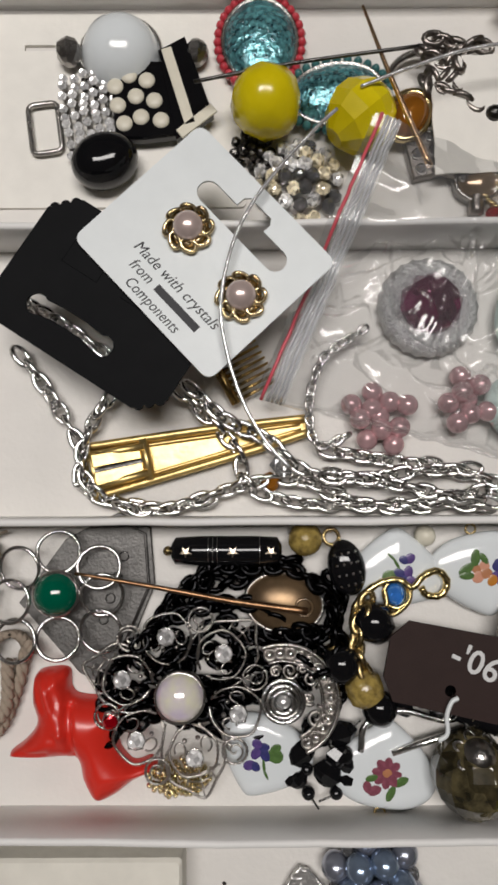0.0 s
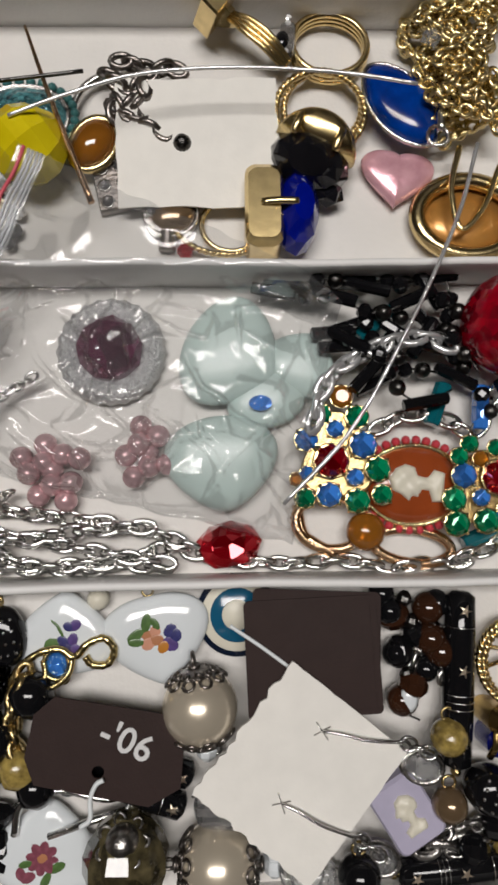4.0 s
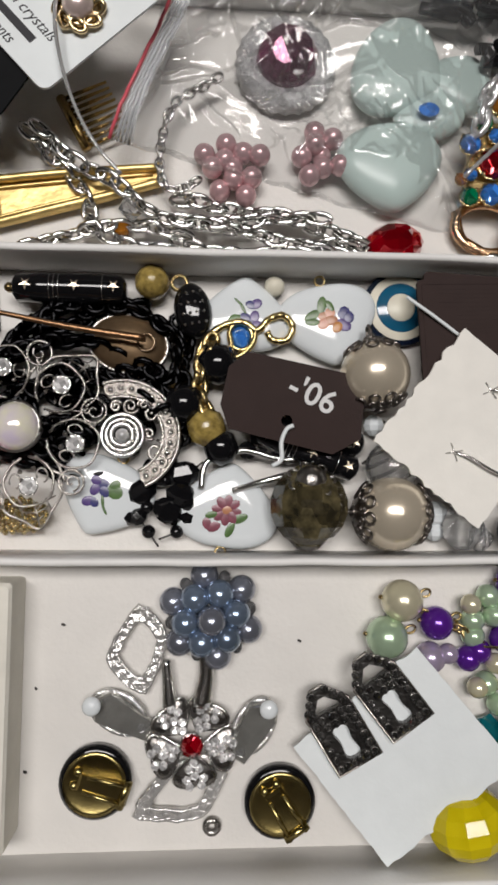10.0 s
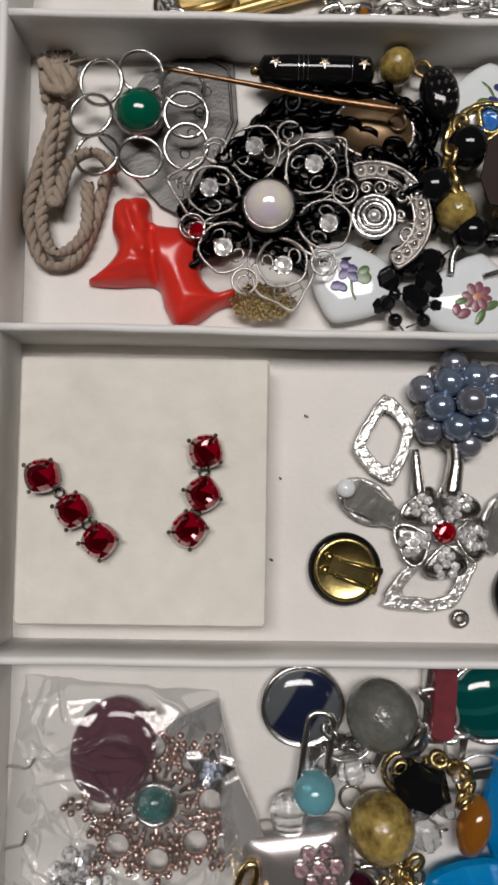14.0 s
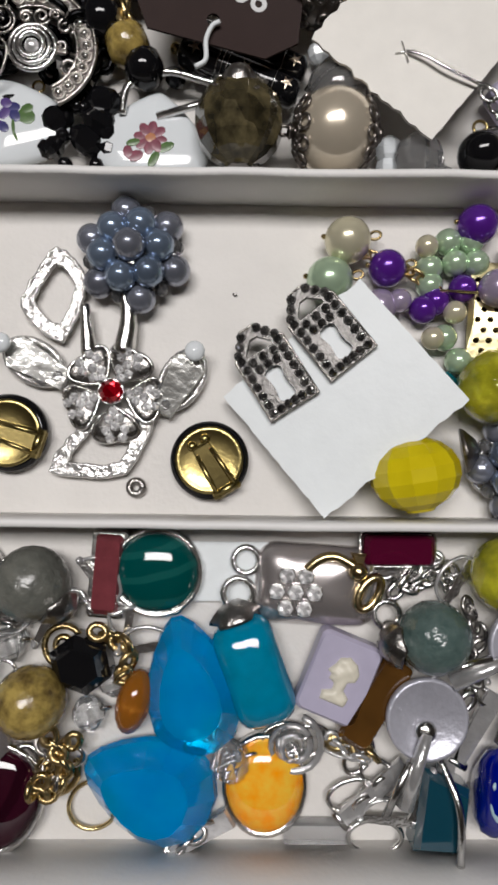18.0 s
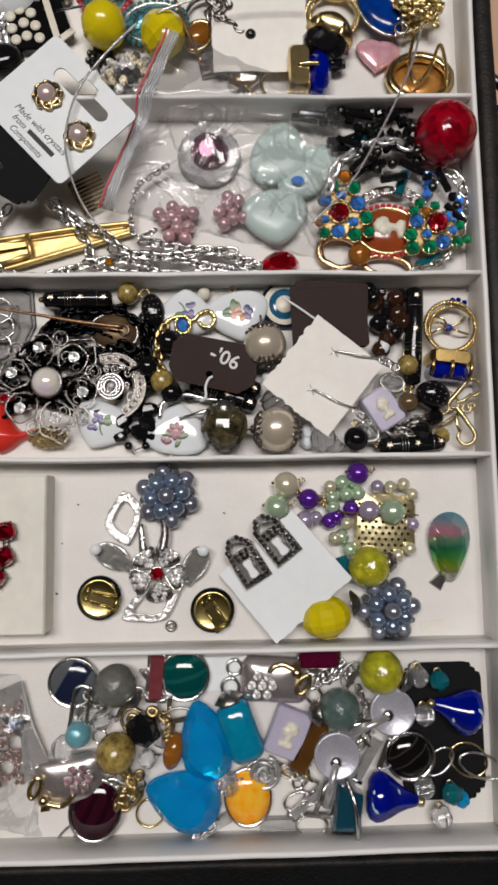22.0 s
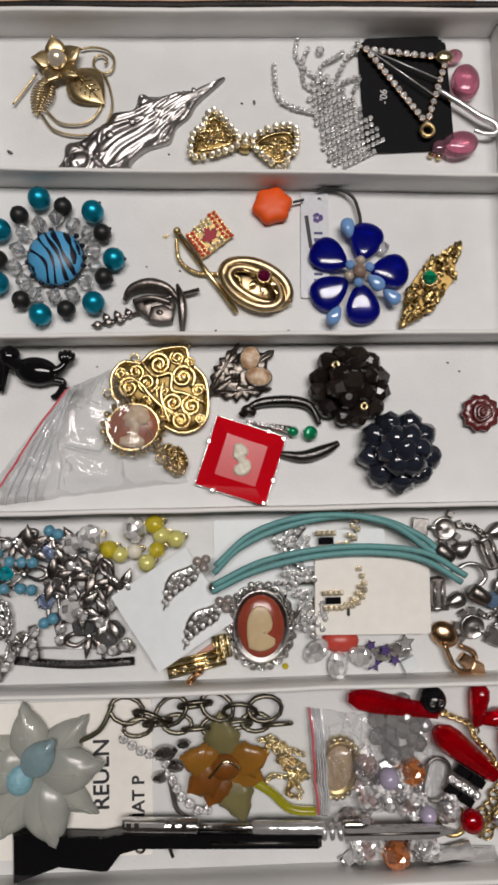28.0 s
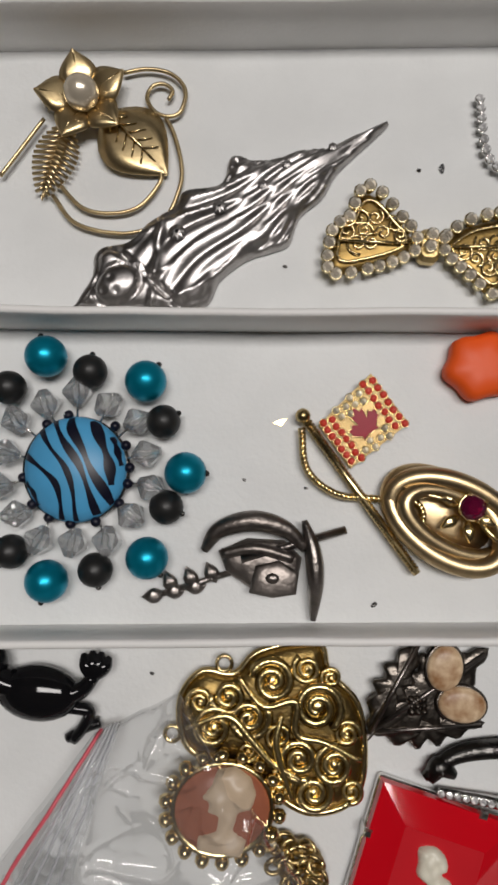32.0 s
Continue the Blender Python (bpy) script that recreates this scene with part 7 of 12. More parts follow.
for k, (u, v, r, mt) in enumerate(((107.6, -22.2, 3.4, black_glass), (111.4, -18.5, 3.0, black_glass), (110.2, -29.0, 3.2, dark_amber), (106.5, -14.1, 3.6, dark_amber), (115.8, -23.6, 2.8, black_glass), (127.0, -58.6, 3.2, black_glass), (130.1, -65.3, 3.0, mustard_stone), (122.4, -63.6, 3.4, black_glass))):
    t = thing("facet_bead", "dark faceted glass bead on silver wire", "bead", u, v, 0.8 + 0.9 * (k % 3), 37 * k, "dark facet beads")
    part("body", Geo().facet_ball(0, 0, r, r, 8, 6), mt, t)
    part("wire", Geo().ring(r + 0.8, 0, r, 1.2, 0.32, 12, 5, 0.8, 0, (50, 0)), old_silver, t)
for k, pts in enumerate(([(105.3, -12.5), (109.3, -16.6), (111.9, -23.4), (109.0, -30.2)], [(113.7, -15.0), (117.7, -21.9), (116.0, -31.6)], [(115.8, -60.9), (122.6, -58.4), (129.2, -61.8)], [(102.8, -63.4), (105.4, -67.4), (110.8, -65.6)])):
    chain("silver_chain_end", "short run of dark silver cable chain", pts, old_silver, 3.6, 0.55, 4, "dark chain ends", 1.6, 0.65, 1.0, seed=320 + k)

# ---- right tray, fourth compartment ----
t = thing("foam_pad", "square cream flocked foam display pad", "pad", -41.1, -106.0, 0.1, 0)
w, d = 52.5, 56.0
part("pad", Geo().slab(rounded(w, d, 1.0), 0, 10.2, 0.8), foam, t)
ruby_cut = facets(material("ruby_cut", (0.36, 0.0, 0.014), 0.05, 0.6, 0.2, 500, coat=1.0), 330, 0.9, 0.85)
for pts in (((-61.2, -103.1), (-54.7, -110.1), (-49.2, -116.1)), ((-28.0, -97.7), (-28.4, -106.4), (-31.1, -113.6))):
    e = thing("ruby_earring", "drop earring of three square red stones", "earring", pts[0][0], pts[0][1], 10.3, 0, "ruby drop earrings")
    for k, (u, v) in enumerate(pts):
        c = part("setting", Geo().slab(rounded(6.6, 6.6, 2.4, 3), -1.6, 0.6, 0.4), pewter, e, m=at(u - pts[0][0], v - pts[0][1], 2.4, 0, 0, 20 * k + 12))
        cut = rounded(7.0, 7.0, 2.7, 3)
        m_ = len(cut)
        vs = [(x * s_, y * s_, z_) for s_, z_ in ((1.0, 0.4), (0.9, 1.5), (0.62, 2.5), (0.34, 2.7)) for x, y in cut]
        fs = [tuple(3 * m_ + i for i in range(m_))] + [q_ for r_ in range(3) for i in range(m_) for q_ in ((r_ * m_ + i, r_ * m_ + (i + 1) % m_, (r_ + 1) * m_ + i), (r_ * m_ + (i + 1) % m_, (r_ + 1) * m_ + (i + 1) % m_, (r_ + 1) * m_ + i))]
        part("stone", Geo().add(vs, fs, False), ruby_cut, c)
        for px, py in ((-1, -1), (1, -1), (1, 1), (-1, 1)):
            part("prong", Geo().ball(px * 2.75, py * 2.75, 1.5, 0.5, 1, 8), pewter, c)
    for (a, b), (p, q) in zip(pts, pts[1:]):
        part("link", Geo().ring((a + p) / 2 - pts[0][0], (b + q) / 2 - pts[0][1], 1.2, 1.0, 0.3, 10, 5), gunmetal, e)
pearl_grey_lilac = material("grey_lilac_pearl", (0.32, 0.34, 0.41), 0.22, metal=0.7, coat=0.5, var=0.25, scale=160, rand=0.15)
for u, v, r, turn in ((27.5, -86.1, 3.25, 10), (107.4, -128.2, 3.15, 35)):
    t = thing("pearl_cluster", "dome of blue and grey pearls wired on silver", "earring", u, v, 0.3, turn, "blue pearl clusters")
    part("back_plate", Geo().lathe([(7.4, 0.3), (8.2, 0.8), (7.4, 1.6)], 20), silver, t)
    part("pearl", Geo().ball(0, 0, 0, r, 1, 18), pearl_grey_lilac, t, m=at(0.2, 0, 9.9))
    inner = outer = speck = None
    for i in range(6):
        a = radians(60 * i)
        m = at(5.6 * math.cos(a), 5.6 * math.sin(a), 7.0)
        inner = again(inner, m) if inner else part("pearl", Geo().ball(0, 0, 0, r, 1, 18), pearl_blue, t, m=m)
        a += radians(30)
        m = at(9.0 * math.cos(a), 9.0 * math.sin(a), 3.7)
        outer = again(outer, m) if outer else part("pearl", Geo().ball(0, 0, 0, r, 1, 18), pearl_grey_lilac, t, m=m)
        a += radians(30)
        m = at(9.0 * math.cos(a), 9.0 * math.sin(a), 4.0)
        speck = again(speck, m) if speck else part("spacer", Geo().facet_ball(0, 0, 0, 1.5, 7, 5), smoke, t, m=m)
bright = material("bright_cast_silver", (0.80, 0.79, 0.77), 0.2, 0.7, 0.5, 600, 0.6, 700, stain=0.15)
t = thing("flower_brooch", "silver flower brooch with a red stone and open petals", "brooch", 23.6, -114.2, 1.5, 0)
paste_gem(t, 0, 0, 3.2, 2.6, ruby, silver)
grain = None
for k in range(5):
    a = radians(72 * k + 60)
    q = part("petal", pillow(heart(4.9, 40), 2.0), old_silver, t, m=at(6.6 * math.cos(a), 6.6 * math.sin(a), 0.6, 10 * math.sin(a), -10 * math.cos(a), 72 * k + 60 - 90))
    part("rim", Geo().tube([Vector((x * 0.97, y * 0.97, 1.0)) for x, y in heart(4.9, 40)], 0.45, 5, True), silver, q)
    for u, v in ((0, 0), (1.9, 0.8), (-1.9, 0.8), (1.1, -1.6), (-1.1, -1.6), (1.3, 2.4), (-1.3, 2.4), (0, -3)):
        if grain is None:
            grain = part("pave_stone", Geo().gem(0, 0, 0, 1.08, 0.7, 6), strass, q, m=at(u, v, 2.0))
        else:
            again(grain, at(u, v, 2.0, 0, 0, 50 * u), q)
x0, y0 = 23.6, -114.2
for pts in ([(11.2, -83.6), (17.9, -91.3), (13.0, -104.3), (3.8, -96.6)], [(18.1, -120.0), (32.8, -116.6), (26.7, -131.0), (10.3, -130.6)]):
    c = [Vector((p - x0, q - y0, 0)) for p, q in pts]
    mid = sum(c, Vector()) / 4
    rnd = random.Random(int(abs(mid.x * 7)))
    out, inn = [], []
    for i in range(4):
        for s in range(8):
            p = c[i].lerp(c[(i + 1) % 4], s / 8)
            p = mid + (p - mid) * (0.92 + 0.16 * math.sin(math.pi * s / 8) + rnd.uniform(-0.03, 0.03))
            out.append((p.x, p.y))
            p = mid + (p - mid) * (0.70 + rnd.uniform(-0.02, 0.02))
            inn.append((p.x, p.y))
    part("open_petal", holed(out, [inn], -0.6, 1.2), bright, t)
    part("fringe", Geo().tube([Vector((x, y, 0.6 + 0.5 * (i % 2))) for i, (x, y) in enumerate(out)], 0.55, 6, True), bright, t)
    part("fringe", Geo().tube([Vector((x, y, 0.8)) for x, y in inn], 0.45, 6, True), bright, t)
part("stem", Geo().tube(curve([(2, 8, 1.5), (3, 16, 2), (1, 24, 3)], 14), 2.4, 8, False, lambda s: 1 - 0.5 * s), silver, t)
part("stem", Geo().tube(curve([(-5, 8, 1.5), (-6, 18, 2)], 14), 1.8, 8, False, lambda s: 1 - 0.5 * s), silver, t)
soft_silver = material("soft_silver", (0.62, 0.62, 0.59), 0.2, 0.78, 0.4, 300, 0.35, 250)
for (u, v), a in (((37.5, -111.3), 60), ((7.1, -107.9), 150)):
    c = thing("clip_earring", "silver clip-on earring with a white pad", "earring", u, v, 1.2, a, "silver clip earrings")
    part("paddle", Geo().slab([(-8, -2.2), (4, -3.6), (7, 0), (4, 3.6), (-8, 2.2)], 1.5, 3.0, 0.5, pose(0, 0, 0, 0, -6, 0)), soft_silver, c)
    part("pad", Geo().ball(6, 0, 5.6, 2.1, 0.6, 14), white_china, c)
    for i in range(5):
        part("stone", Geo().gem(-6 + 2.4 * i, 2.4 * math.sin(i * 2), 1.6, 1.6, 0.6, 6), clear, c)
    part("frame", Geo().ring(0, 0, 1, 6.5, 0.7, 22, 6, 0.62), bright, c)
brass_back = metal("brass_back", (0.48, 0.38, 0.15), 0.26, 0.05)
for u, v, a in ((43.5, -127.8, -58), (2.4, -122.7, -18)):
    c = thing("button_clip", "gold backed black button clip earring, face down", "earring", u, v, 0.3, a, "black button clips")
    part("button", Geo().lathe([(7.0, 0), (8.0, 1.0), (8.0, 2.6), (7.1, 3.2)], 34), black_glass, c)
    part("back", Geo().lathe([(7.0, 3.15), (6.8, 3.9), (6.0, 3.5), (3.0, 3.35), (0.4, 3.3)], 34), brass_back, c)
    part("clip_arm", Geo().slab([(-4, -1.8), (2, -2.4), (7.6, -2.7), (7.6, 2.7), (2, 2.4), (-4, 1.8)], 3.6, 4.5, 0.6, pose(0, 0, 0, 0, 5, 0)), brass_back, c)
    for s in (-1.5, 1.5):
        part("rivet", Geo().dome(-4.2, s, 3.4, 1.1, 1.1, 0.9, 10), brass_back, c)
    part("hinge", Geo().tube([(6.8, -3, 4.0), (6.8, 3, 4.0)], 0.9, 10), brass_back, c)
    for s in (-1.6, 1.6):
        part("clip_rail", Geo().tube([(-2, s, 4.7), (7.6, s * 1.3, 4.3)], 0.5, 7), brass_back, c)
single("nut_bead", "tiny grey metal ring bead", "bead", Geo().ring(0, 0, 0.9, 1.4, 0.8, 16, 8), old_silver, 28.3, -133.6, 0.1)
marcasite = foil("marcasite_stone", (0.17, 0.165, 0.16), 1300, 0.6, 0.8, 0.0)
t = card("scallop_card", "white card with scalloped edges and marcasite earrings", 69.6, -115.4, 8.8, 36, 34, -50, paper_white, 0.5, deckle(31.4, 35.4, 0.4, 20, 6, (0.4, 0.8, 0.2, 1)), rx=8.0, ry=-7.0)
for (u, v), a in (((55.8, -109.4), -58), ((66.1, -101.6), -52)):
    e = thing("marcasite_earring", "house-shaped marcasite earring with a cut-out", "earring", u, v, 6.6 + 0.19 * (u - 55.8), a, "marcasite earrings", 8.0, -6.0)
    L, W = 18.5, 10.8
    out = [(-L / 2, -1.6), (-L / 2 + 5, -W / 2), (L / 2, -W / 2), (L / 2, W / 2), (-L / 2 + 5, W / 2), (-L / 2, 1.6)]
    h1 = [(-L / 2 + 2.4, -0.8), (-L / 2 + 4.6, -2.9), (-L / 2 + 5.4, -2.9), (-L / 2 + 5.4, 2.9), (-L / 2 + 4.6, 2.9), (-L / 2 + 2.4, 0.8)]
    h2 = [(L / 2 - 5.6 + 3.7 * math.cos(b), 3.1 * math.sin(b) * (0.46 + 0.75 * math.cos(b) ** 2)) for b in [2 * math.pi * i / 20 for i in range(20)]]
    part("plate", holed(out, [h1, h2[::-1]], 0, 1.6), gunmetal, e)
    part("rim", Geo().tube([(x, y, 1.6) for x, y in out], 0.3, 5, True), old_silver_bright, e)
    for x0, y0, x1, y1, n in ((-4, -4.2, L / 2 - 1.2, -4.2, 7), (-4, 4.2, L / 2 - 1.2, 4.2, 7), (L / 2 - 1.2, -2.4, L / 2 - 1.2, 2.4, 4), (-2.6, -2.4, -2.6, 2.4, 3), (-L / 2 + 1, -1.8, -L / 2 + 4, -4.2, 3), (-L / 2 + 1, 1.8, -L / 2 + 4, 4.2, 3), (-0.8, -2, -0.8, 2, 3)):
        gem_row(e, x0, y0, x1, y1, n, 0.84, 1.7, marcasite, gunmetal, "marcasite")
t = thing("mesh_brooch", "pierced pale gold plate with hanging pearls", "brooch", 107.4, -98.0, 3, -3)
w = 22.4
holes = [[(x + 0.68 * math.cos(b), y + 0.68 * math.sin(b)) for b in [2 * math.pi * i / 6 for i in range(6)]] for x, y in [(-w / 2 + 1.6 + 2.4 * i + (1.2 if j % 2 else 0), -w / 2 + 1.8 + 2.1 * j) for i in range(int((w - 2.4) / 2.4)) for j in range(int((w - 2) / 2.1))]]
g = holed(rounded(w, w, 4.0), holes, 0, 0.6)
g.v = [(a, b, c + 2.2 - 0.012 * (a * a + b * b)) for a, b, c in g.v]
part("mesh_plate", g, metal("soft_gold", (0.92, 0.76, 0.44), 0.38, 0.3, 250), t)
# back plate coloured near black to put shade behind the holes
part("back_plate", Geo().slab(rounded(w - 1.5, w - 1.5, 2.5), -2.4, -1.0, 0.3), metal("hole_shade_gold", (0.13, 0.09, 0.035), 0.45, 0.1), t)
x0, y0 = 107.4, -98.0
for k, (mt, rr, spots) in enumerate(((pearl_mint, 2.8, ([(91.3, -83.0), (96.0, -82.5), (97.3, -87.0), (93.0, -87.3), (88.0, -92.3), (91.5, -102.9), (87.8, -88.7), (94.7, -107.5), (98.2, -111.2)])), (pearl_cream, 2.4, ([(86.6, -84.8), (88.8, -103.5), (108.9, -84.1), (113.7, -82.9), (117.0, -86.6), (116.3, -106.3), (112.1, -108.8), (93.0, -97.9)])), (pearl_violet, 3.0, ([(94.8, -92.6), (86.9, -97.4), (89.3, -95.6)])), (pearl_lilac, 2.4, ([(104.1, -84.0), (105.4, -109.1), (81.7, -96.2), (110.1, -110.0), (117.3, -97.3)])))):
    b = None
    for u, v in spots:
        m = at(u - x0, v - y0, rr - 2.6 + 2 * (k % 2))
        b = again(b, m) if b else part("pearl", Geo().ball(0, 0, 0, rr, 1, 16), mt, t, m=m)
for nm, (u, v), r, mt in (("pearl", (100.7, -93.1), 3.9, pearl_lilac), ("pearl", (109.2, -93.1), 4.8, pearl_mint)):
    part(nm, Geo().ball(u - x0, v - y0, 4, r, 1, 20), mt, t)
part("wire", Geo().tube([(-18, 4, 3), (11.5, 4, 4.2)], 0.3, 5), gold, t)
for u, v, r, mt, lb in ((71.1, -82.8, 4.8, pearl_cream, "round cream pearl on a wire loop"), (67.5, -91.0, 4.8, pearl_mint, "round mint pearl on a wire loop"), (79.4, -88.1, 3.9, pearl_violet, "round violet pearl on a wire loop"), (77.9, -95.9, 3.6, pearl_lilac, "round lilac pearl on a wire loop"), (97.8, -79.0, 4.2, pearl_violet, "round violet pearl by the divider")):
    p = thing("loose_pearl", lb, "bead", u, v, 0.2, 20, "wired pearls")
    part("pearl", Geo().ball(0, 0, r, r, 1, 22), mt, p)
    part("wire_loop", Geo().ring(r + 1.2, -0.6, r * 0.8, 1.2, 0.32, 12, 5, 0.7), gold_old, p)
    part("wire_end", Geo().ball(-r * 0.9, r * 0.5, r, 0.6, 1, 8), gold_old, p)
chain("gold_wire_chain", "gold wire eye links between pearls", [(74.2, -84.5), (84.1, -88.9), (89.3, -92.9), (93.3, -96.9)], gold_old, 3.6, 0.4, 4, wob=1, seed=97)
t = thing("crackle_bead", "round lime crackle glass bead with a silver cap", "bead", 100.3, -112.6, 0.3, 0)
crackle = material("lime_crackle", (0.54, 0.52, 0.03), 0.05, coat=1.0, var=0.6, scale=260, trans=0.35, bump=0.6, bump_scale=330, colour2=(0.22, 0.22, 0.01), mottle=2.6)
part("body", Geo().ball(0, 0, 7.4, 7.6, 1, 26), crackle, t)
part("cap", Geo().lathe([(0.6, 3.0), (2.0, 2.6), (4.0, 0.6), (4.2, 0)], 14, pose(7, 1.5, 8, 0, 75, 0), True, 1, 1, 0.14, 6), old_silver, t)
t = thing("lime_nugget", "faceted opaque yellow glass nugget with a silver cap", "bead", 84.1, -130.0, 0.3, 10)
part("body", Geo().facet_ball(0, 0, 7.6, 8.6, 12, 9, 0, 0.86, 1.05, 1), lime, t)
part("cap", Geo().lathe([(0.6, 3.0), (2.0, 2.6), (4.4, 0.6), (4.6, 0)], 14, pose(10, 3, 8, 0, 75, 0), True, 1, 1, 0.14, 6), pewter, t)
part("hook", Geo().ring(16, -3, 3, 3.5, 0.5, 18, 6), silver, t)
single("teal_chip", "teal glass chip under the card", "bead", Geo().gem(0, 0, 2, 4.5, 0.5, 5), teal, 90.9, -113.2, 1)
def aurora(name):
    """Coated crystal, its sheen painted by position from olive through green and rose to blue, teal along one flank."""
    m = material(name, (0.1, 0.4, 0.2), 0.04, metal=0.55, coat=1.0)
    N, Lk = m.node_tree.nodes, m.node_tree.links
    tc, sep, nz = N.new("ShaderNodeTexCoord"), N.new("ShaderNodeSeparateXYZ"), N.new("ShaderNodeTexNoise")
    nz.inputs["Scale"].default_value = 90
    Lk.new(tc.outputs["Object"], sep.inputs[0])
    Lk.new(tc.outputs["Object"], nz.inputs["Vector"])
    sums = []
    for axis, slope, shift, share in ((0, 42.0, 0.36, 0.28), (1, -75.0, -0.12, 0.3)):
        line, add = N.new("ShaderNodeMath"), N.new("ShaderNodeMath")
        line.operation = add.operation = "MULTIPLY_ADD"
        Lk.new(sep.outputs[axis], line.inputs[0])
        line.inputs[1].default_value, line.inputs[2].default_value = slope, shift
        Lk.new(nz.outputs["Fac"], add.inputs[0])
        add.inputs[1].default_value = share
        Lk.new(line.outputs[0], add.inputs[2])
        sums.append(add)
    # iridescence is fixed into the base colour along the stone
    ramp, mix = N.new("ShaderNodeValToRGB"), N.new("ShaderNodeMix")
    mix.data_type = "RGBA"
    sums[1].use_clamp = True
    Lk.new(sums[0].outputs[0], ramp.inputs[0])
    e = ramp.color_ramp.elements
    e[0].position, e[0].color = 0.05, (0.30, 0.30, 0.24, 1)
    e[1].position, e[1].color = 1.0, (0.16, 0.36, 0.46, 1)
    for p, c in ((0.2, (0.34, 0.44, 0.03, 1)), (0.36, (0.08, 0.36, 0.06, 1)), (0.52, (0.02, 0.20, 0.09, 1)), (0.66, (0.16, 0.34, 0.20, 1)), (0.76, (0.66, 0.26, 0.36, 1)), (0.88, (0.42, 0.36, 0.44, 1))):
        e.new(p).color = c
    Lk.new(sums[1].outputs[0], mix.inputs[0])
    Lk.new(ramp.outputs[0], mix.inputs[6])
    mix.inputs[7].default_value = (0.10, 0.44, 0.40, 1)
    Lk.new(mix.outputs[2], N["Principled BSDF"].inputs["Base Color"])
    return m


t = thing("aurora_drop", "pear-shaped aurora crystal pendant with a silver bail", "pendant", 131.4, -106.4, 0.3, 92, ry=-7)
aur = aurora("aurora_green")
n = 7
drop = [(13.2 * math.cos(a), 7.5 * math.sin(a) * (1 + 0.30 * math.cos(a))) for a in [2 * math.pi * i / (4 * n) for i in range(4 * n)]]
vs = [(x, y, 2.4) for x, y in drop] + [(x * 0.74, y * 0.70, 5.8) for x, y in drop[::4]] + [(x * 0.42 + 0.6, y * 0.40, 7.2) for x, y in drop[::4]] + [(x * 0.7, y * 0.7, 0.2) for x, y in drop]
o1, o2, o3 = 4 * n, 5 * n, 6 * n
fs = [tuple(o2 + i for i in range(n)), tuple(o3 + i for i in range(4 * n))[::-1]]
for i in range(n):
    j = (i + 1) % n
    fs += [(o1 + i, o1 + j, o2 + j, o2 + i), (o1 + i, (4 * i + 2) % o1, o1 + j)]
    fs += [(o1 + i, (4 * i + k) % o1, (4 * i + k + 1) % o1) for k in (-2, -1, 0, 1)]
fs += [(o3 + i, o3 + (i + 1) % o1, (i + 1) % o1, i) for i in range(o1)]
part("stone", Geo().add(vs, fs, False), aur, t)
part("bail", Geo().slab([(-3, -2.6), (4, -1.2), (4, 1.2), (-3, 2.6)], 0, 1.6, 0.4, pose(-12.2, 4.0, 1, 0, 0, -40)), old_silver, t)
single("paper_scrap", "tiny torn cream paper scrap", "paper", Geo().box(0, 0, 0, 9, 3.2, 0.4, 5, 0.1), foam, 124.6, -135.3, 0.1)

# ---- right tray, fifth compartment ----
plastic_bag("zip_bag", "crumpled clear bag holding a silver brooch", (-65.9, -145.2), (-24.7, -148.5), (-16.3, -203.4), (-70.8, -190.9), 9, 9, False, creases=40)
single("wine_stone", "flat oval dark red glass stone", "bead", pillow(poly(24, 11.5, 0.8, 1.0), 6), wine, -47.2, -161.7, 0.4, -15)
t = thing("foil_wedge", "folded wedge of bright silver foil board", "card", -25.3, -162.2, 3.0, 0)
x0, y0 = -25.3, -162.2
bright_foil = material("bright_foil", (0.88, 0.87, 0.86), 0.22, 0.75, 0.15, 250, 0.3, 150)
part("sheet", Geo().slab([(u - x0, v - y0) for u, v in [(-24.9, -150.8), (-37.1, -156.0), (-25.5, -169.6), (-20.1, -167.5)]], 0.2, 1.2, 0.2), bright_foil, t)
part("fold", Geo().slab([(u - x0, v - y0) for u, v in [(-20.1, -166.5), (-24.5, -169.0), (-22.5, -185.6), (-14.5, -178.8)]], 0.6, 2.0, 0.3), bright_foil, t)
aurora_blue = foil("pale_blue_strass", (0.62, 0.72, 0.95), 900, 0.4, 0.45, 0.0)
tin_rose = metal("rosy_silver", (0.70, 0.50, 0.43), 0.22)
t = thing("star_brooch", "silver openwork star brooch with a teal centre", "brooch", -37.9, -172.5, 2.4, 0)
part("stone", Geo().dome(0, 0, 2, 3.8, 3.8, 3, 20), teal_stone, t)
part("cup", Geo().ring(0, 0, 2.2, 4.2, 0.7, 22, 6), silver, t)
ropey_ring = Geo().tube([Vector((3.0 * math.cos(q), 3.0 * math.sin(q), 0.3 * math.sin(20 * q))) for q in [2 * math.pi * i / 80 for i in range(80)]], 0.62, 6, True, lambda s: 0.8 + 0.35 * abs(math.sin(s * 62.8)))
grain = ring0 = None
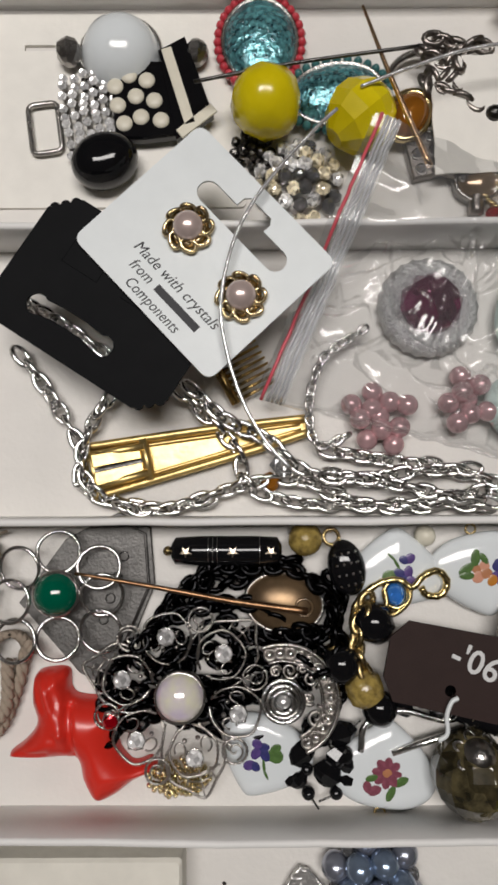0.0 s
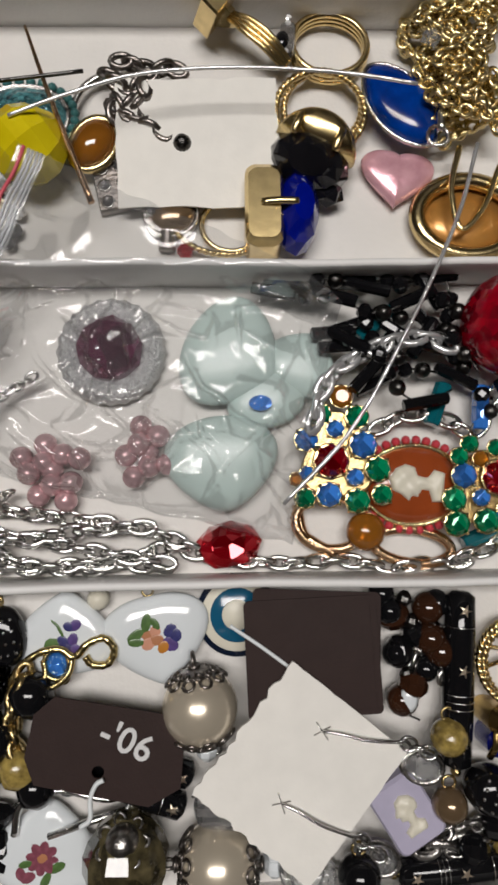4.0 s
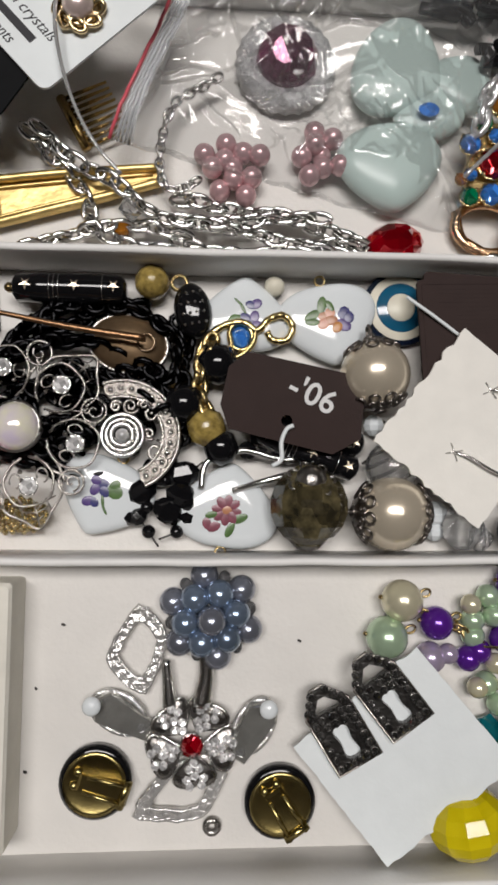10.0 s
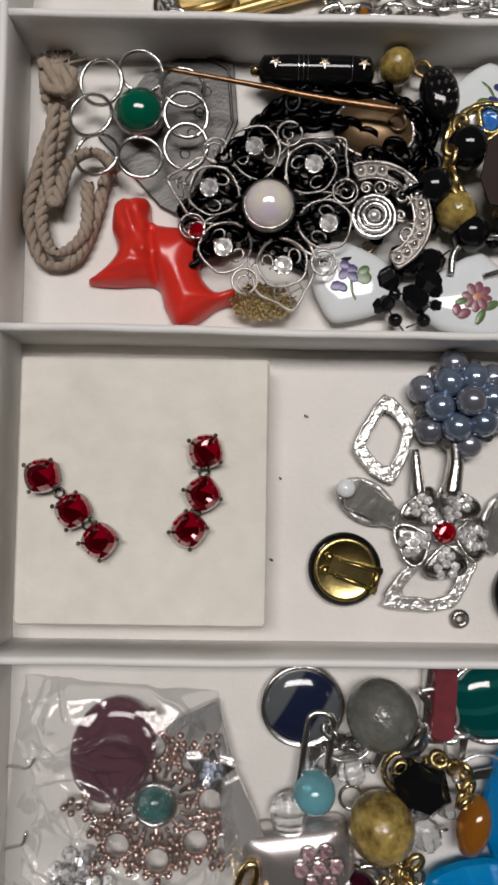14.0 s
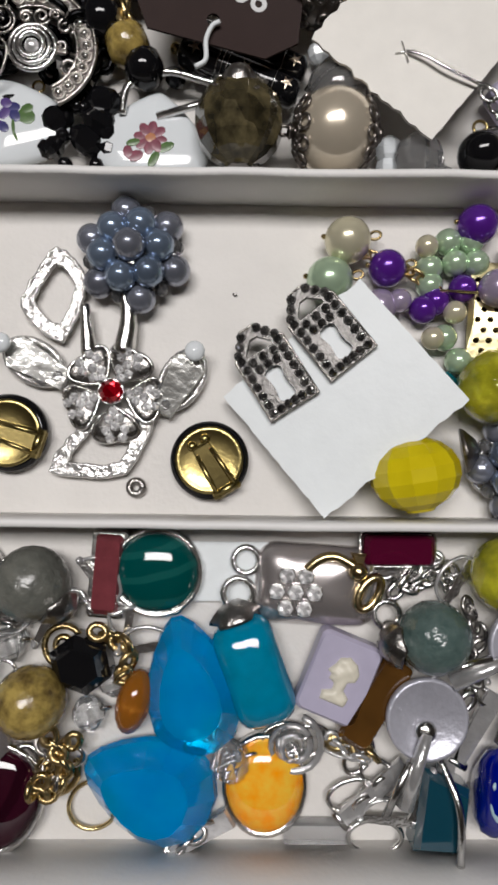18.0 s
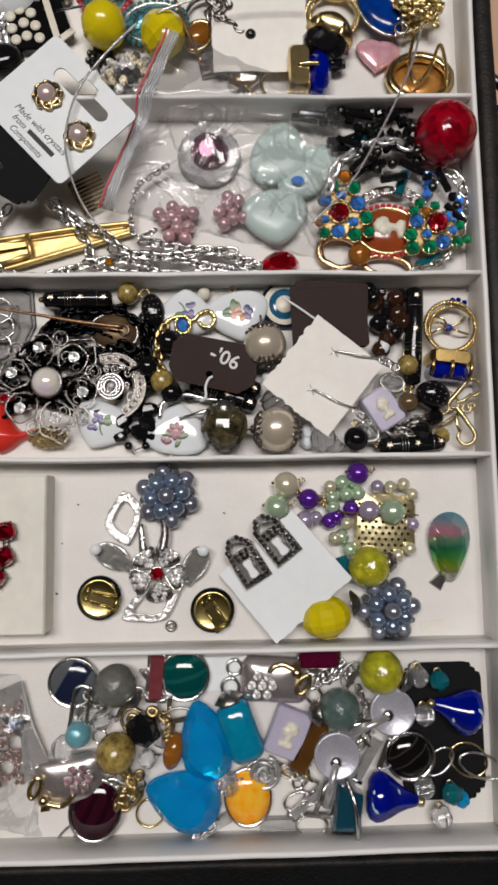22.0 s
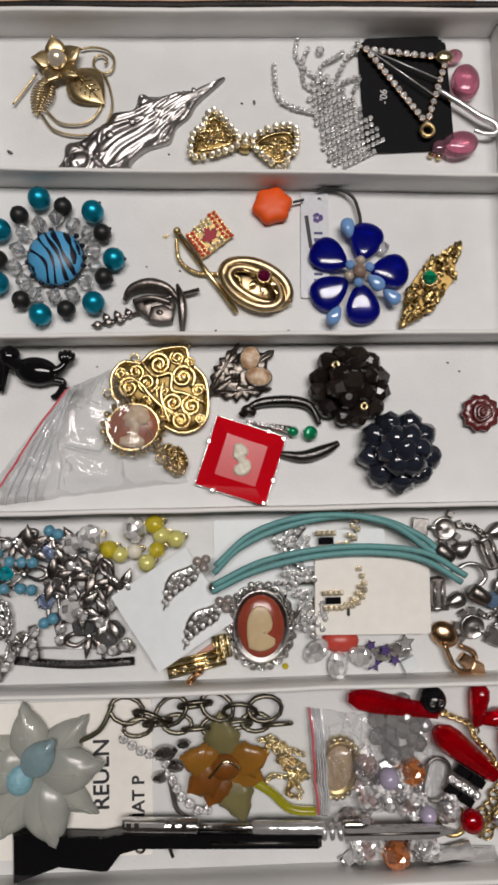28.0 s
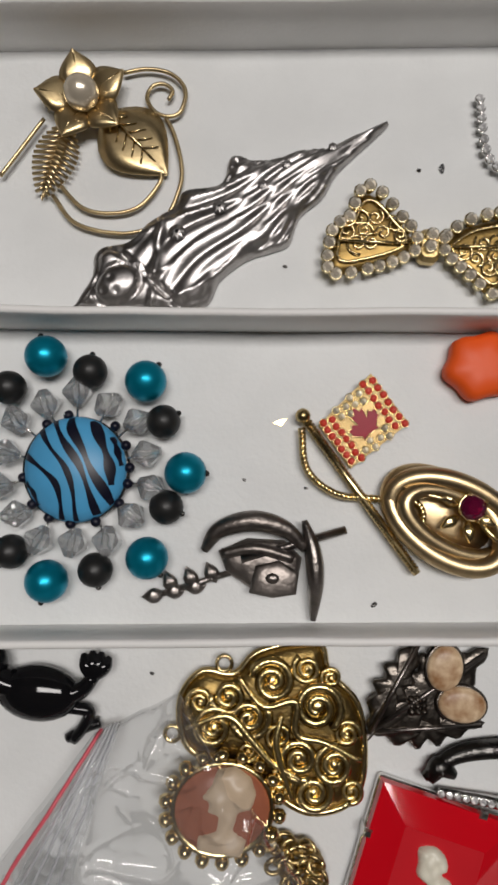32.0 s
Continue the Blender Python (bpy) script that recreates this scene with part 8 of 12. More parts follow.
for k in range(8):
    a = 2 * math.pi * k / 8 + 0.05

    def spot(r, off, z=1.2):
        return at(r * math.cos(a + off), r * math.sin(a + off), z)

    ring0 = again(ring0, spot(11.8, 0, 1.4)) if ring0 else part("loop", ropey_ring, tin_rose, t, m=spot(11.8, 0, 1.4))
    for r, off in ((16.2, 0), (17.9, 0.07), (17.9, -0.07), (19.3, 0), (15.2, 0.39), (13.2, 0.39), (13.8, 0.30), (13.8, 0.48), (9.6, 0.30), (9.6, 0.48), (8.0, 0.39), (7.0, 0.1), (7.0, -0.1), (11.2, 0.39), (15.0, 0.16), (15.0, -0.16)):
        grain = again(grain, spot(r, off, 1.6)) if grain else part("grain", Geo().ball(0, 0, 0, 0.95, 1, 8), tin_rose, t, m=spot(r, off, 1.6))
    part("ray", Geo().tube([(4.6 * math.cos(a), 4.6 * math.sin(a), 1.4), (9 * math.cos(a), 9 * math.sin(a), 1.2)], 0.6, 6), tin_rose, t)
    part("ray", Geo().tube([(5.6 * math.cos(a + 0.39), 5.6 * math.sin(a + 0.39), 1.4), (15.2 * math.cos(a + 0.39), 15.2 * math.sin(a + 0.39), 1.2)], 0.55, 6), tin_rose, t)
g = thing("star_charm", "silver star charm crusted with pale blue stones", "pendant", -26.2, -164.9, 4.6, 10)
tips = [(5.6 * (1 if q % 2 == 0 else 0.52) * math.cos(math.pi * q / 5), 5.6 * (1 if q % 2 == 0 else 0.52) * math.sin(math.pi * q / 5)) for q in range(10)]
part("star", Geo().slab(tips, 0, 1.6, 0.4), silver, g)
for q in range(9):
    paste_gem(g, 2.4 * math.cos(2.4 * q) * (q / 9) ** 0.5, 2.4 * math.sin(2.4 * q) * (q / 9) ** 0.5, 2.0, 0.85, aurora_blue, silver, 6)
cluster("strass_clip", "small clip earring crowded with clear stones", -53.9, -190.3, 7, 1.7, strass, 16, 6, True, category="earring", h=0.3)
for u, v, k in ((-69.5, -167.5, 8), (-69.6, -184.7, 30)):
    single("earring_post", "bent silver wire post", "earring", Geo().tube(curve([(-5, 0, 0.6), (-1, 1, 0.6), (3, 0, 0.6), (5, 2, 0.6)], 12), 0.35, 5), silver, u, v, 0.2, k)
cabochon("inlay_ring", "round silver ring top with dark blue and grey inlay", -6.6, -152.3, 1, 8.2, 7.9, 2.2, striped("blue_grey_inlay", (0.09, 0.10, 0.11), (0.01, 0.015, 0.04), 22, 0.5, 0.12, 30), silver, category="ring")
t = thing("stone_bead", "matte grey-green crackled stone ball", "bead", 9.5, -152.2, 0.4, 0)
part("body", Geo().ball(0, 0, 7.2, 7.4, 0.95, 24), material("grey_stone", (0.15, 0.15, 0.13), 0.3, coat=0.4, var=0.4, scale=300, bump=0.9, bump_scale=260, colour2=(0.08, 0.085, 0.075), mottle=1.8), t)
part("cap", Geo().lathe([(0.6, 3.0), (2.0, 2.6), (4.0, 0.6), (4.2, 0)], 14, pose(6, -4, 9, 0, 75, -40), True, 1, 1, 0.14, 6), old_silver, t)
t = thing("red_bar", "dull red glass bar in a silver channel", "pendant", 23.4, -150.8, 1, 86)
part("bar", Geo().slab(rounded(16, 5.5, 1), 0.6, 5, 1.2), material("red_bar_glass", (0.20, 0.045, 0.055), 0.08, coat=0.8, var=0.4, scale=300), t)
part("channel", Geo().slab(rounded(18, 7.6, 1), 0, 3, 0.5), silver, t)
cabochon("teal_cabochon", "oval teal swirled stone in a silver setting", 33.3, -150.4, 2.5, 8.3, 8.0, 3.2, striped("teal_swirl", (0.0, 0.055, 0.052), (0.006, 0.082, 0.074), 60, 6, 0.06, 70, 0.2), silver, 0, category="pendant")
card("white_tag", "small white paper tag at the tray wall", 46.6, -150.4, 2, 20, 12, 0, paper_white)
t = thing("open_clip", "clear and silver clip earring, open", "earring", -3.7, -161.4, 1.5, 82)
part("arm", Geo().tube([Vector((*q, 3.0)) for q in rounded(17, 5.6, 2.4, 5)], 0.8, 7, True), silver, t)
part("arm", Geo().tube(curve([(-8, 0, 2.6), (0, 2.2, 1.2), (8, 1, 0.8), (9, -2, 0.8), (2, -2.6, 0.9)], 22), 0.7, 7), steel, t)
part("hinge", Geo().tube([(-8, -2.8, 2.4), (-8, 2.8, 2.4)], 1.1, 8), silver, t)
part("spring", Geo().box(-3, 0, 1.0, 8, 2.2, 0.8, 0, 0.3), old_silver, t)
single("aqua_bead", "translucent pale aqua bead", "bead", Geo().ball(0, 0, 4.4, 4.6, 1, 18), glass("pale_aqua", (0.25, 0.62, 0.72), depth=0.5), -4.1, -169.4, 0.3)
single("clear_bead", "clear faceted glass bead", "bead", Geo().facet_ball(0, 0, 4, 4.2, 10, 7), clear, -9.5, -174.1, 0.3)
t = thing("mustard_bead", "mottled mustard stone ball", "bead", 9.6, -175.1, 0.3, 0)
part("body", Geo().ball(0, 0, 6.9, 7.0, 0.96, 24), mustard_stone, t)
part("wire", Geo().ring(-6, 5, 5, 2.4, 0.4, 14, 5), silver, t)


rose_strass = foil("rose_strass", (0.82, 0.55, 0.60), 700, 0.3, 0.6, 0.0)


def purse(x, y, z, w, d, rz, stones, label):
    """A small silver bag charm with a flower of paste stones on it."""
    t = thing("purse_charm", label, "pendant", x, y, z, rz, "purse charms")
    part("body", puff(rounded(w, d, 4, 6), 4.6, 2.6, 8, 1.4), material("satin_silver", (0.72, 0.67, 0.66), 0.25, 0.85, 0.1, 200), t)
    for i in range(7):
        a = 2 * math.pi * i / 6
        paste_gem(t, -0.18 * w + (3.7 * math.cos(a) if i < 6 else 0), -1 + (3.7 * math.sin(a) if i < 6 else 0), 6.3, 1.6, stones, silver, 6)
    part("handle", Geo().tube(curve([(-0.1 * w, 0.22 * d, 6), (0.0, 0.36 * d, 6.2), (0.12 * w, 0.40 * d, 6.2), (0.27 * w, 0.30 * d, 6.6)], 26), 1.0, 7), gold, t)
    part("bow_knot", Geo().ball(0.30 * w, 0.24 * d, 6.8, 1.9, 0.8, 14), gold, t)
    part("bow_loop", Geo().tube([Vector((0.40 * w + 1.9 * math.cos(q) + 1.2 * math.sin(q), -0.02 * d + 3.2 * math.sin(q), 6.2)) for q in [math.pi * i / 10 for i in range(20)]], 0.9, 7, True), gold, t)
    part("bow_loop", Geo().slab([(0.28 * w, 0.26 * d), (0.24 * w, 0.46 * d), (0.36 * w, 0.46 * d), (0.33 * w, 0.26 * d)], 5.2, 7.2, 0.6), gold, t)
    for s in (-1, 1):
        part("ring", Geo().ring(s * (w / 2 + 2), d / 2 - 4 if s < 0 else -d / 2 + 3, 2.5, 2.6, 0.7, 16, 6), silver, t)
    return t


purse(-7.8, -185.1, 1.0, 26, 17, 187, rose_strass, "silver purse charm with a pink stone flower")
purse(65.5, -152.7, 1.0, 25, 16, -3, strass, "silver purse charm with a stone flower and gold bow")
cabochon("wine_cabochon", "oval wine red swirled stone in silver", 1.9, -195.6, 2, 8.6, 10.2, 3.2, striped("wine_swirl", (0.016, 0.0015, 0.006), (0.028, 0.003, 0.010), 60, 5, 0.06, 10, 0.7), silver, -12, category="pendant")
hoop("silver_hook", "silver ear wire with a barrel", -8.0, -204.6, 1, 5, 0.5, silver, 0.4, 40)
for k, pts in enumerate(([(13.1, -182.7), (16.3, -187.8), (14.2, -193.9), (10.0, -191.9), (14.2, -185.8)], [(22.5, -162.7), (27.9, -164.8), (26.8, -171.0), (31.1, -168.9)], [(17.2, -183.8), (13.0, -188.9), (18.3, -192.9)])):
    chain("gold_knot", "knotted fine gold chain", pts, gold_old, 3.4, 0.7, 5, "gold chain knots", 2.5, 0.8, 1.8, seed=110 + k)
hoop("gold_ear_wire", "curved gold ear wire", 20.9, -197.9, 1.5, 5.2, 0.45, gold, 0.9, 30)
single("black_facet", "black six-sided faceted glass nugget", "bead", Geo().slab(poly(6, 6.6, 1.0, 0.9), 0, 7, 2.4), black_glass, 18.7, -168.5, 1, -20)
single("olive_bead", "amber and teal glass drop", "bead", Geo().ball(0, 0, 4.5, 5, 0.8, 18, 0.7, 1.3), amber, 29.4, -175.5, 1, -15)
for u, v, r in ((20.1, -178.6, 3.4), (24.8, -172.4, 3.0), (3.8, -165.2, 3.4), (48.5, -187.4, 4.2), (60.2, -184.2, 3.6)):
    t = thing("crystal_bead", "clear faceted crystal with a silver ring", "bead", u, v, 0.3, 15, "clear crystals")
    part("body", Geo().facet_ball(0, 0, r, r, 8, 6), clear, t)
    part("ring", Geo().ring(r, 0, r, 1.2, 0.35, 10, 5, 1, 0, (60, 0)), silver, t)


def cut_pear(x, y, z, L, W, h, rz, mat, label):
    """A big faceted pear-shaped glass drop."""
    t = thing("glass_drop", label, "pendant", x, y, z, rz, "aqua glass drops")
    n = 16
    out = [(L / 2 * math.cos(a) * (1 - 0.06 * math.cos(a)), W / 2 * math.sin(a) * (1 - 0.40 * math.cos(a)) * 1.06) for a in [2 * math.pi * (i + 0.5) / n for i in range(n)]]
    vs = []
    for k, zz, off in ((0.66, 0, 0), (1.0, h * 0.40, 0), (0.96, h * 0.55, 0), (0.62, h, 0)):
        for i in range(n):
            a, b = out[i], out[(i + 1) % n]
            vs.append((k * (a[0] * (1 - off) + b[0] * off), k * (a[1] * (1 - off) + b[1] * off), zz))
    fs = [tuple(range(n))[::-1], tuple(3 * n + i for i in range(n))]
    for r in range(3):
        for i in range(n):
            j = (i + 1) % n
            fs.append((r * n + i, r * n + j, (r + 1) * n + j, (r + 1) * n + i))
    part("stone", Geo().add(vs, fs, False), mat, t)
    part("bail", Geo().ring(L / 2 + 1.4, 0, h * 0.4, 1.8, 0.5, 14, 6), silver, t)
    return t


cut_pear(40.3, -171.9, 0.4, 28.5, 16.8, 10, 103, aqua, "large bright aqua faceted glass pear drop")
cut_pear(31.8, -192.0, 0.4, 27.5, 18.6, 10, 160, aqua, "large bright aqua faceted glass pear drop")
t = thing("turquoise_barrel", "chunky turquoise glass barrel bead with a silver cap", "bead", 53.1, -169.3, 0.5, 20)
part("body", pillow(rounded(12.4, 22, 4, 4), 10), material("turquoise_glass", (0.0, 0.25, 0.43), 0.06, coat=0.6, var=0.5, scale=420, trans=0.2, bump=0.05, bump_scale=300, colour2=(0.0, 0.19, 0.31)), t)
part("cap", Geo().lathe([(0.6, 3.0), (2.4, 2.6), (4.6, 0.6), (4.8, 0)], 14, pose(0, 11.4, 5.5, -80, 0, 0), True, 1, 1, 0.14, 6), old_silver, t)
part("ring", Geo().ring(2, 15.4, 5, 3, 0.7, 16, 6), silver, t)
cabochon("honey_cabochon", "round honey and cream marbled stone in silver", 55.5, -193.2, 0.8, 7.6, 9.4, 3.6, honey_stone, silver, category="pendant")
plaque(69.8, -170.4, 2.5, 12.8, 16.5, -22, "lilac glass plaque with a cream relief on chain")
single("amber_bar", "dark amber glass bar bead", "bead", Geo().slab(rounded(6.5, 19, 1.2), 0, 6, 1.2), material("tiger_amber", (0.10, 0.045, 0.01), 0.1, coat=0.6, var=0.6, scale=150), 77.1, -175.4, 1, -32)
t = thing("stone_bead", "matte sea green stone ball with a silver cap", "bead", 88.0, -161.8, 1.0, 0)
part("body", Geo().ball(0, 0, 7.0, 7.2, 0.95, 24), sea_stone, t)
part("cap", Geo().lathe([(0.6, 3.0), (2.0, 2.6), (4.4, 0.6), (4.6, 0)], 14, pose(-8, -1, 8, 0, -75, 0), True, 1, 1, 0.14, 6), old_silver, t)
for u, v, a, z in ((106.6, -163.2, -155, 7), (86.6, -177.5, -105, 7)):
    t = thing("disc_earring", "round matte silver disc earring, back showing", "earring", u, v, z, a, "silver disc earrings")
    part("disc", Geo().lathe([(7.7, 0), (8.0, 0.5), (8.0, 1.6), (7.5, 2.0), (7.2, 1.7)], 36), material("brushed_silver", (0.55, 0.55, 0.62), 0.35, 0.45, 0.15, 900, 0.15), t)
    part("boss", Geo().dome(2, 0, 2.0, 2.2, 2.2, 1.4, 14), silver, t)
    part("stem", Geo().tube([(2, 0, 3), (17, 0, 1.6)], 1.4, 8, False, lambda s: 0.8 + 0.5 * s), steel, t)
    part("stem", Geo().tube([(8, -1.5, 2.6), (20, -3, 1.2)], 0.8, 7), silver, t)
t = thing("crackle_bead", "round lemon crackle glass bead with a silver cap", "bead", 103.2, -149.5, 0.5, 0)
part("body", Geo().ball(0, 0, 7.2, 7.8, 0.96, 26), crackle, t)
part("cap", Geo().lathe([(0.6, 3.0), (2.0, 2.6), (4.0, 0.6), (4.2, 0)], 14, pose(8, -3, 8, 0, 75, -20), True, 1, 1, 0.14, 6), old_silver, t)
card("black_card", "black scalloped display card under the beads", 126.2, -172.3, 0.8, 29, 47, 0, paper_black, 0.6, notched(30, 48, 5))
cabochon("zebra_cabochon", "oval black stone with pale bands in silver", 113.1, -179.6, 3, 8.2, 7.6, 3.2, striped("black_bands", (0.004, 0.004, 0.004), (0.032, 0.025, 0.022), 75, 6, 0.06, 40, 0.05), silver, -10, category="pendant")


def glass_bell(x, y, z, rz, k=1.0):
    t = thing("glass_bell", "cobalt blue lampwork glass bell with pale spots", "bead", x, y, z, rz, "cobalt glass bells")
    prof = [(2, -10.2), (7, -9.8), (10, -8), (11.2, -5), (10.6, -2), (8.4, 2), (5.8, 6), (4, 9.5), (2.9, 12.5), (2.2, 14.4), (1, 15)]
    part("bell", Geo().lathe([(a * k, b * k) for a, b in prof], 26, pose(0, 0, 7.6 * k, 0, 90, 0), True, 0.72, 1, 0.05, 4), cobalt, t)
    for i, (u, v) in enumerate(((-6, 4), (-2, -5), (3, 3), (-7, -2))):
        part("spot", Geo().dome(0, 0, 0, 2.2, 1.2, 0.5, 12), glass("pale_blue_spot", (0.45, 0.62, 0.7), depth=0.1) if not i else t.children[1].data.materials[0], t, m=at(u * k, v * k, (14.6 - 0.09 * v * v - 0.3 * max(0, u + 6)) * k, v * -4, 10, 40 * i))
    part("cap", Geo().ball(15.5 * k, 0, 7.6 * k, 1.8, 1, 12), gold_pale, t)
    return t


glass_bell(104.5, -192.9, 0.3, -8, 0.74)
glass_bell(131.1, -163.5, 2, 165, 0.7)
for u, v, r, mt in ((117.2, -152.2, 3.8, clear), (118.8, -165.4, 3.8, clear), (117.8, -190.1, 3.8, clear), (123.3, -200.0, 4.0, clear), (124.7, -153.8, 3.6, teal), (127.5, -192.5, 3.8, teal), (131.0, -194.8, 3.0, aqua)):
    t = thing("cut_bead", "faceted glass bead on the earring wire", "bead", u, v, 1.2, 10, "cut glass beads")
    part("body", Geo().facet_ball(0, 0, r, r, 8, 6), mt, t)
    part("ring", Geo().ring(0, r * 0.9, r, 1.2, 0.35, 10, 5), gold, t)
hoop("gold_ear_wire", "long curved gold ear wire", 135.0, -182.4, 2, 7, 0.45, gold, 0.8, -30)
hoop("silver_ear_wire", "long silver ear wire", 138.2, -183.4, 5, 8, 0.5, silver, 0.5, -20)
t = thing("teal_block", "square teal glass bead with silver bail", "pendant", 89.9, -196.5, 0.4, -12)
part("block", Geo().slab([(-5, 8), (5, 5.5), (6.5, -7), (-3.6, -8.5)], 0, 7, 1.8), glass("deep_teal_glass", (0.008, 0.065, 0.10), depth=0.25), t)
part("bail", Geo().tube(curve([(-2, 10, 5), (2, 3, 9), (5, -8, 8)], 16), 0.8, 7), silver, t)
single("glass_bar", "clear glass rectangle bead", "bead", Geo().box(0, 0, 0, 13, 4, 3, 0, 0.6), clear, 65.9, -202.6, 0.3, 0)
for u, v, R, k in ((63.4, -184.6, 5, 20), (77.8, -203.2, 5.5, 0), (74.4, -187.1, 4, 60), (79.1, -191.7, 5, -40), (59.4, -183.5, 4.4, 10), (73.2, -195.0, 5, 15), (124.2, -182.6, 6, 40)):
    hoop("silver_loop", "bent silver ear wire loop", u, v, 2.5, R, 0.55, silver, 0.6, k, group="silver ear wires")
for k, pts in enumerate(([(79.3, -150.2), (85.2, -152.6), (92.3, -149.2), (94.6, -152.7)], [(81.7, -153.9), (88.9, -147.0), (93.6, -155.3)], [(69.7, -184.0), (75.6, -185.3), (79.1, -188.8)], [(73.2, -197.9), (79.0, -192.3), (81.4, -190.0)], [(95.7, -175.2), (98.1, -172.9), (100.4, -176.4)], [(37.8, -205.3), (42.5, -201.9), (47.2, -199.7)], [(45.2, -180.2), (46.4, -185.9), (44.1, -190.5)], [(112.7, -153.1), (116.3, -149.6), (115.2, -146.1)])):
    chain("silver_chain_end", "short run of silver cable chain", pts, silver if k != 2 else gold_old, 4.0, 0.65, 3.5, "silver chain ends", 1.8, 0.65, 0.8, seed=120 + k)
for u, v, a, L in ((98.0, -181.0, 60, 16), (77.2, -194.0, 40, 17), (91.3, -191.5, 80, 20), (42.7, -202.5, 30, 14), (45.2, -184.8, 75, 16)):
    t = thing("clip_finding", "narrow silver clip earring back", "earring", u, v, 2.0, a, "silver clip backs")
    part("arm", Geo().slab([(-L / 2, -1.4), (L / 2, -2.0), (L / 2, 2.0), (-L / 2, 1.4)], 1, 2.2, 0.5), steel, t)
    part("hinge", Geo().tube([(-L / 2, -2, 1.6), (-L / 2, 2, 1.6)], 0.8, 8), silver, t)
t = thing("dark_bar", "rectangular dark glass link", "pendant", 81.7, -145.3, 3, 0)
part("bar", Geo().slab(rounded(14, 6, 1), 0, 4, 1), wine, t)
part("frame", Geo().tube([Vector((*p, 1.2)) for p in rounded(15, 7, 1, 2)], 0.5, 5, True), silver, t)
single("silver_foil_bow", "crumpled silver wire bow", "pendant", scroll(0, 0, 3, 6, 0, 2.2, 0.8, 40), steel, 61.1, -184.7, 1)

rnd = random.Random(44)
for k, (u, v) in enumerate(((-5.6, -154.2), (3.7, -158.9), (21.3, -151.9), (10.9, -161.1), (28.0, -159.0), (30.8, -165.3), (-0.2, -166.3), (80.3, -150.1), (93.5, -152.1), (72.3, -183.0), (79.5, -199.2), (104.1, -177.8), (96.8, -168.6), (45.4, -184.3), (86.9, -193.5))):
    t = thing("lever_back", "silver lever-back ear wire lying among the beads", "earring", u, v, 2.0 + 1.2 * (k % 3), rnd.uniform(0, 360), "silver lever backs")
    part("wire", Geo().tube(curve([(-5, 0, 0.5), (-3, 3.2, 0.9), (1, 4.2, 1.1), (5, 2.4, 0.8), (6, -0.6, 0.5)], 24), 0.42, 6), steel, t)
    part("lever", Geo().slab([(-5, -0.7), (6, -1.2), (6.6, 0), (6, 1.0), (-5, 0.7)], 0.2, 0.9, 0.3), silver, t)
    part("hinge", Geo().ball(-5, 0, 0.8, 0.9, 1, 8), steel, t)
for k, pts in enumerate(([(-1.0, -156.1), (3.7, -160.7), (9.2, -156.2), (13.9, -160.8)], [(16.9, -155.2), (23.4, -158.0), (29.8, -156.3)], [(95.4, -156.1), (98.1, -162.6), (95.1, -168.9), (99.7, -173.5)], [(68.6, -182.9), (74.2, -186.6), (79.8, -184.9)], [(11.1, -185.4), (13.9, -190.8), (13.1, -196.1)])):
    chain("silver_chain_end", "short run of silver cable chain", pts, steel if k % 2 else old_silver, 3.4, 0.5, 4.5, "silver chain ends", 1.6, 0.65, 1.0, seed=300 + k)
for u, v, r in ((15.1, -165.0, 5.5), (13.3, -190.3, 5.0)):
    single("gold_leaf_drop", "crumpled gold filigree drop", "pendant", scroll(0, 0, 2, r, 30, 2.0, 0.7, 36), gold_old, u, v, 1.5)

# ---- left tray, first compartment ----
t = thing("flower_pin", "gold flower brooch with a pearl and two leaves", "brooch", -271.9, 124.8, 0.4, 0)
x0, y0 = -271.7, 126.2
part("pearl", Geo().ball(0, 0, 5.4, 3.9, 1, 22), pearl_white, t)
part("cup", Geo().lathe([(2.6, 2.6), (3.4, 3.4), (3.4, 4.2)], 16), gold, t)
matte_gold = metal("matte_gold", (0.66, 0.51, 0.28), 0.34, 0.04)
for k in range(5):
    q = part("petal", leaf_plate(9.8, 8.6, 0.5), matte_gold, t, m=at(1.4 * math.cos(radians(72 * k + 30)), 1.4 * math.sin(radians(72 * k + 30)), 2.2, 0, -16, 72 * k + 30))
    part("petal_rib", Geo().tube([(1, 0, 1.0), (8.6, 0, 0.8)], 0.22, 5), matte_gold, q)
leaf = part("leaf", leaf_plate(21, 16.5, 0.5), matte_gold, t, m=at(4.0, -2.0, 1.2, 0, 0, -46))
part("midrib", Geo().tube([(1, 0, 1.3), (9, 0, 1.9), (17, 0, 0.7)], 0.3, 5), gold, leaf)
for j in range(5):
    for s in (-1, 1):
        part("vein", Geo().tube([(3 + 2.5 * j, 0, 1.5), (5.4 + 2.5 * j, s * (3.6 - 0.4 * abs(j - 2)), 1.5)], 0.2, 4), gold, leaf)
fern = part("leaf", leaf_plate(19, 3.4, 0.4), matte_gold, t, m=at(-4.0, -4.5, 1.2, 0, 0, -108))
for j in range(13):
    for s in (-1, 1):
        w = 4.4 * math.sin(math.pi * min(1, (j + 1.6) / 15) ** 0.8) + 0.6
        part("frond", Geo().tube([(1.4 + 1.25 * j, 0, 1.3), (2.6 + 1.25 * j, s * w, 0.7)], 0.42, 5), matte_gold, fern)
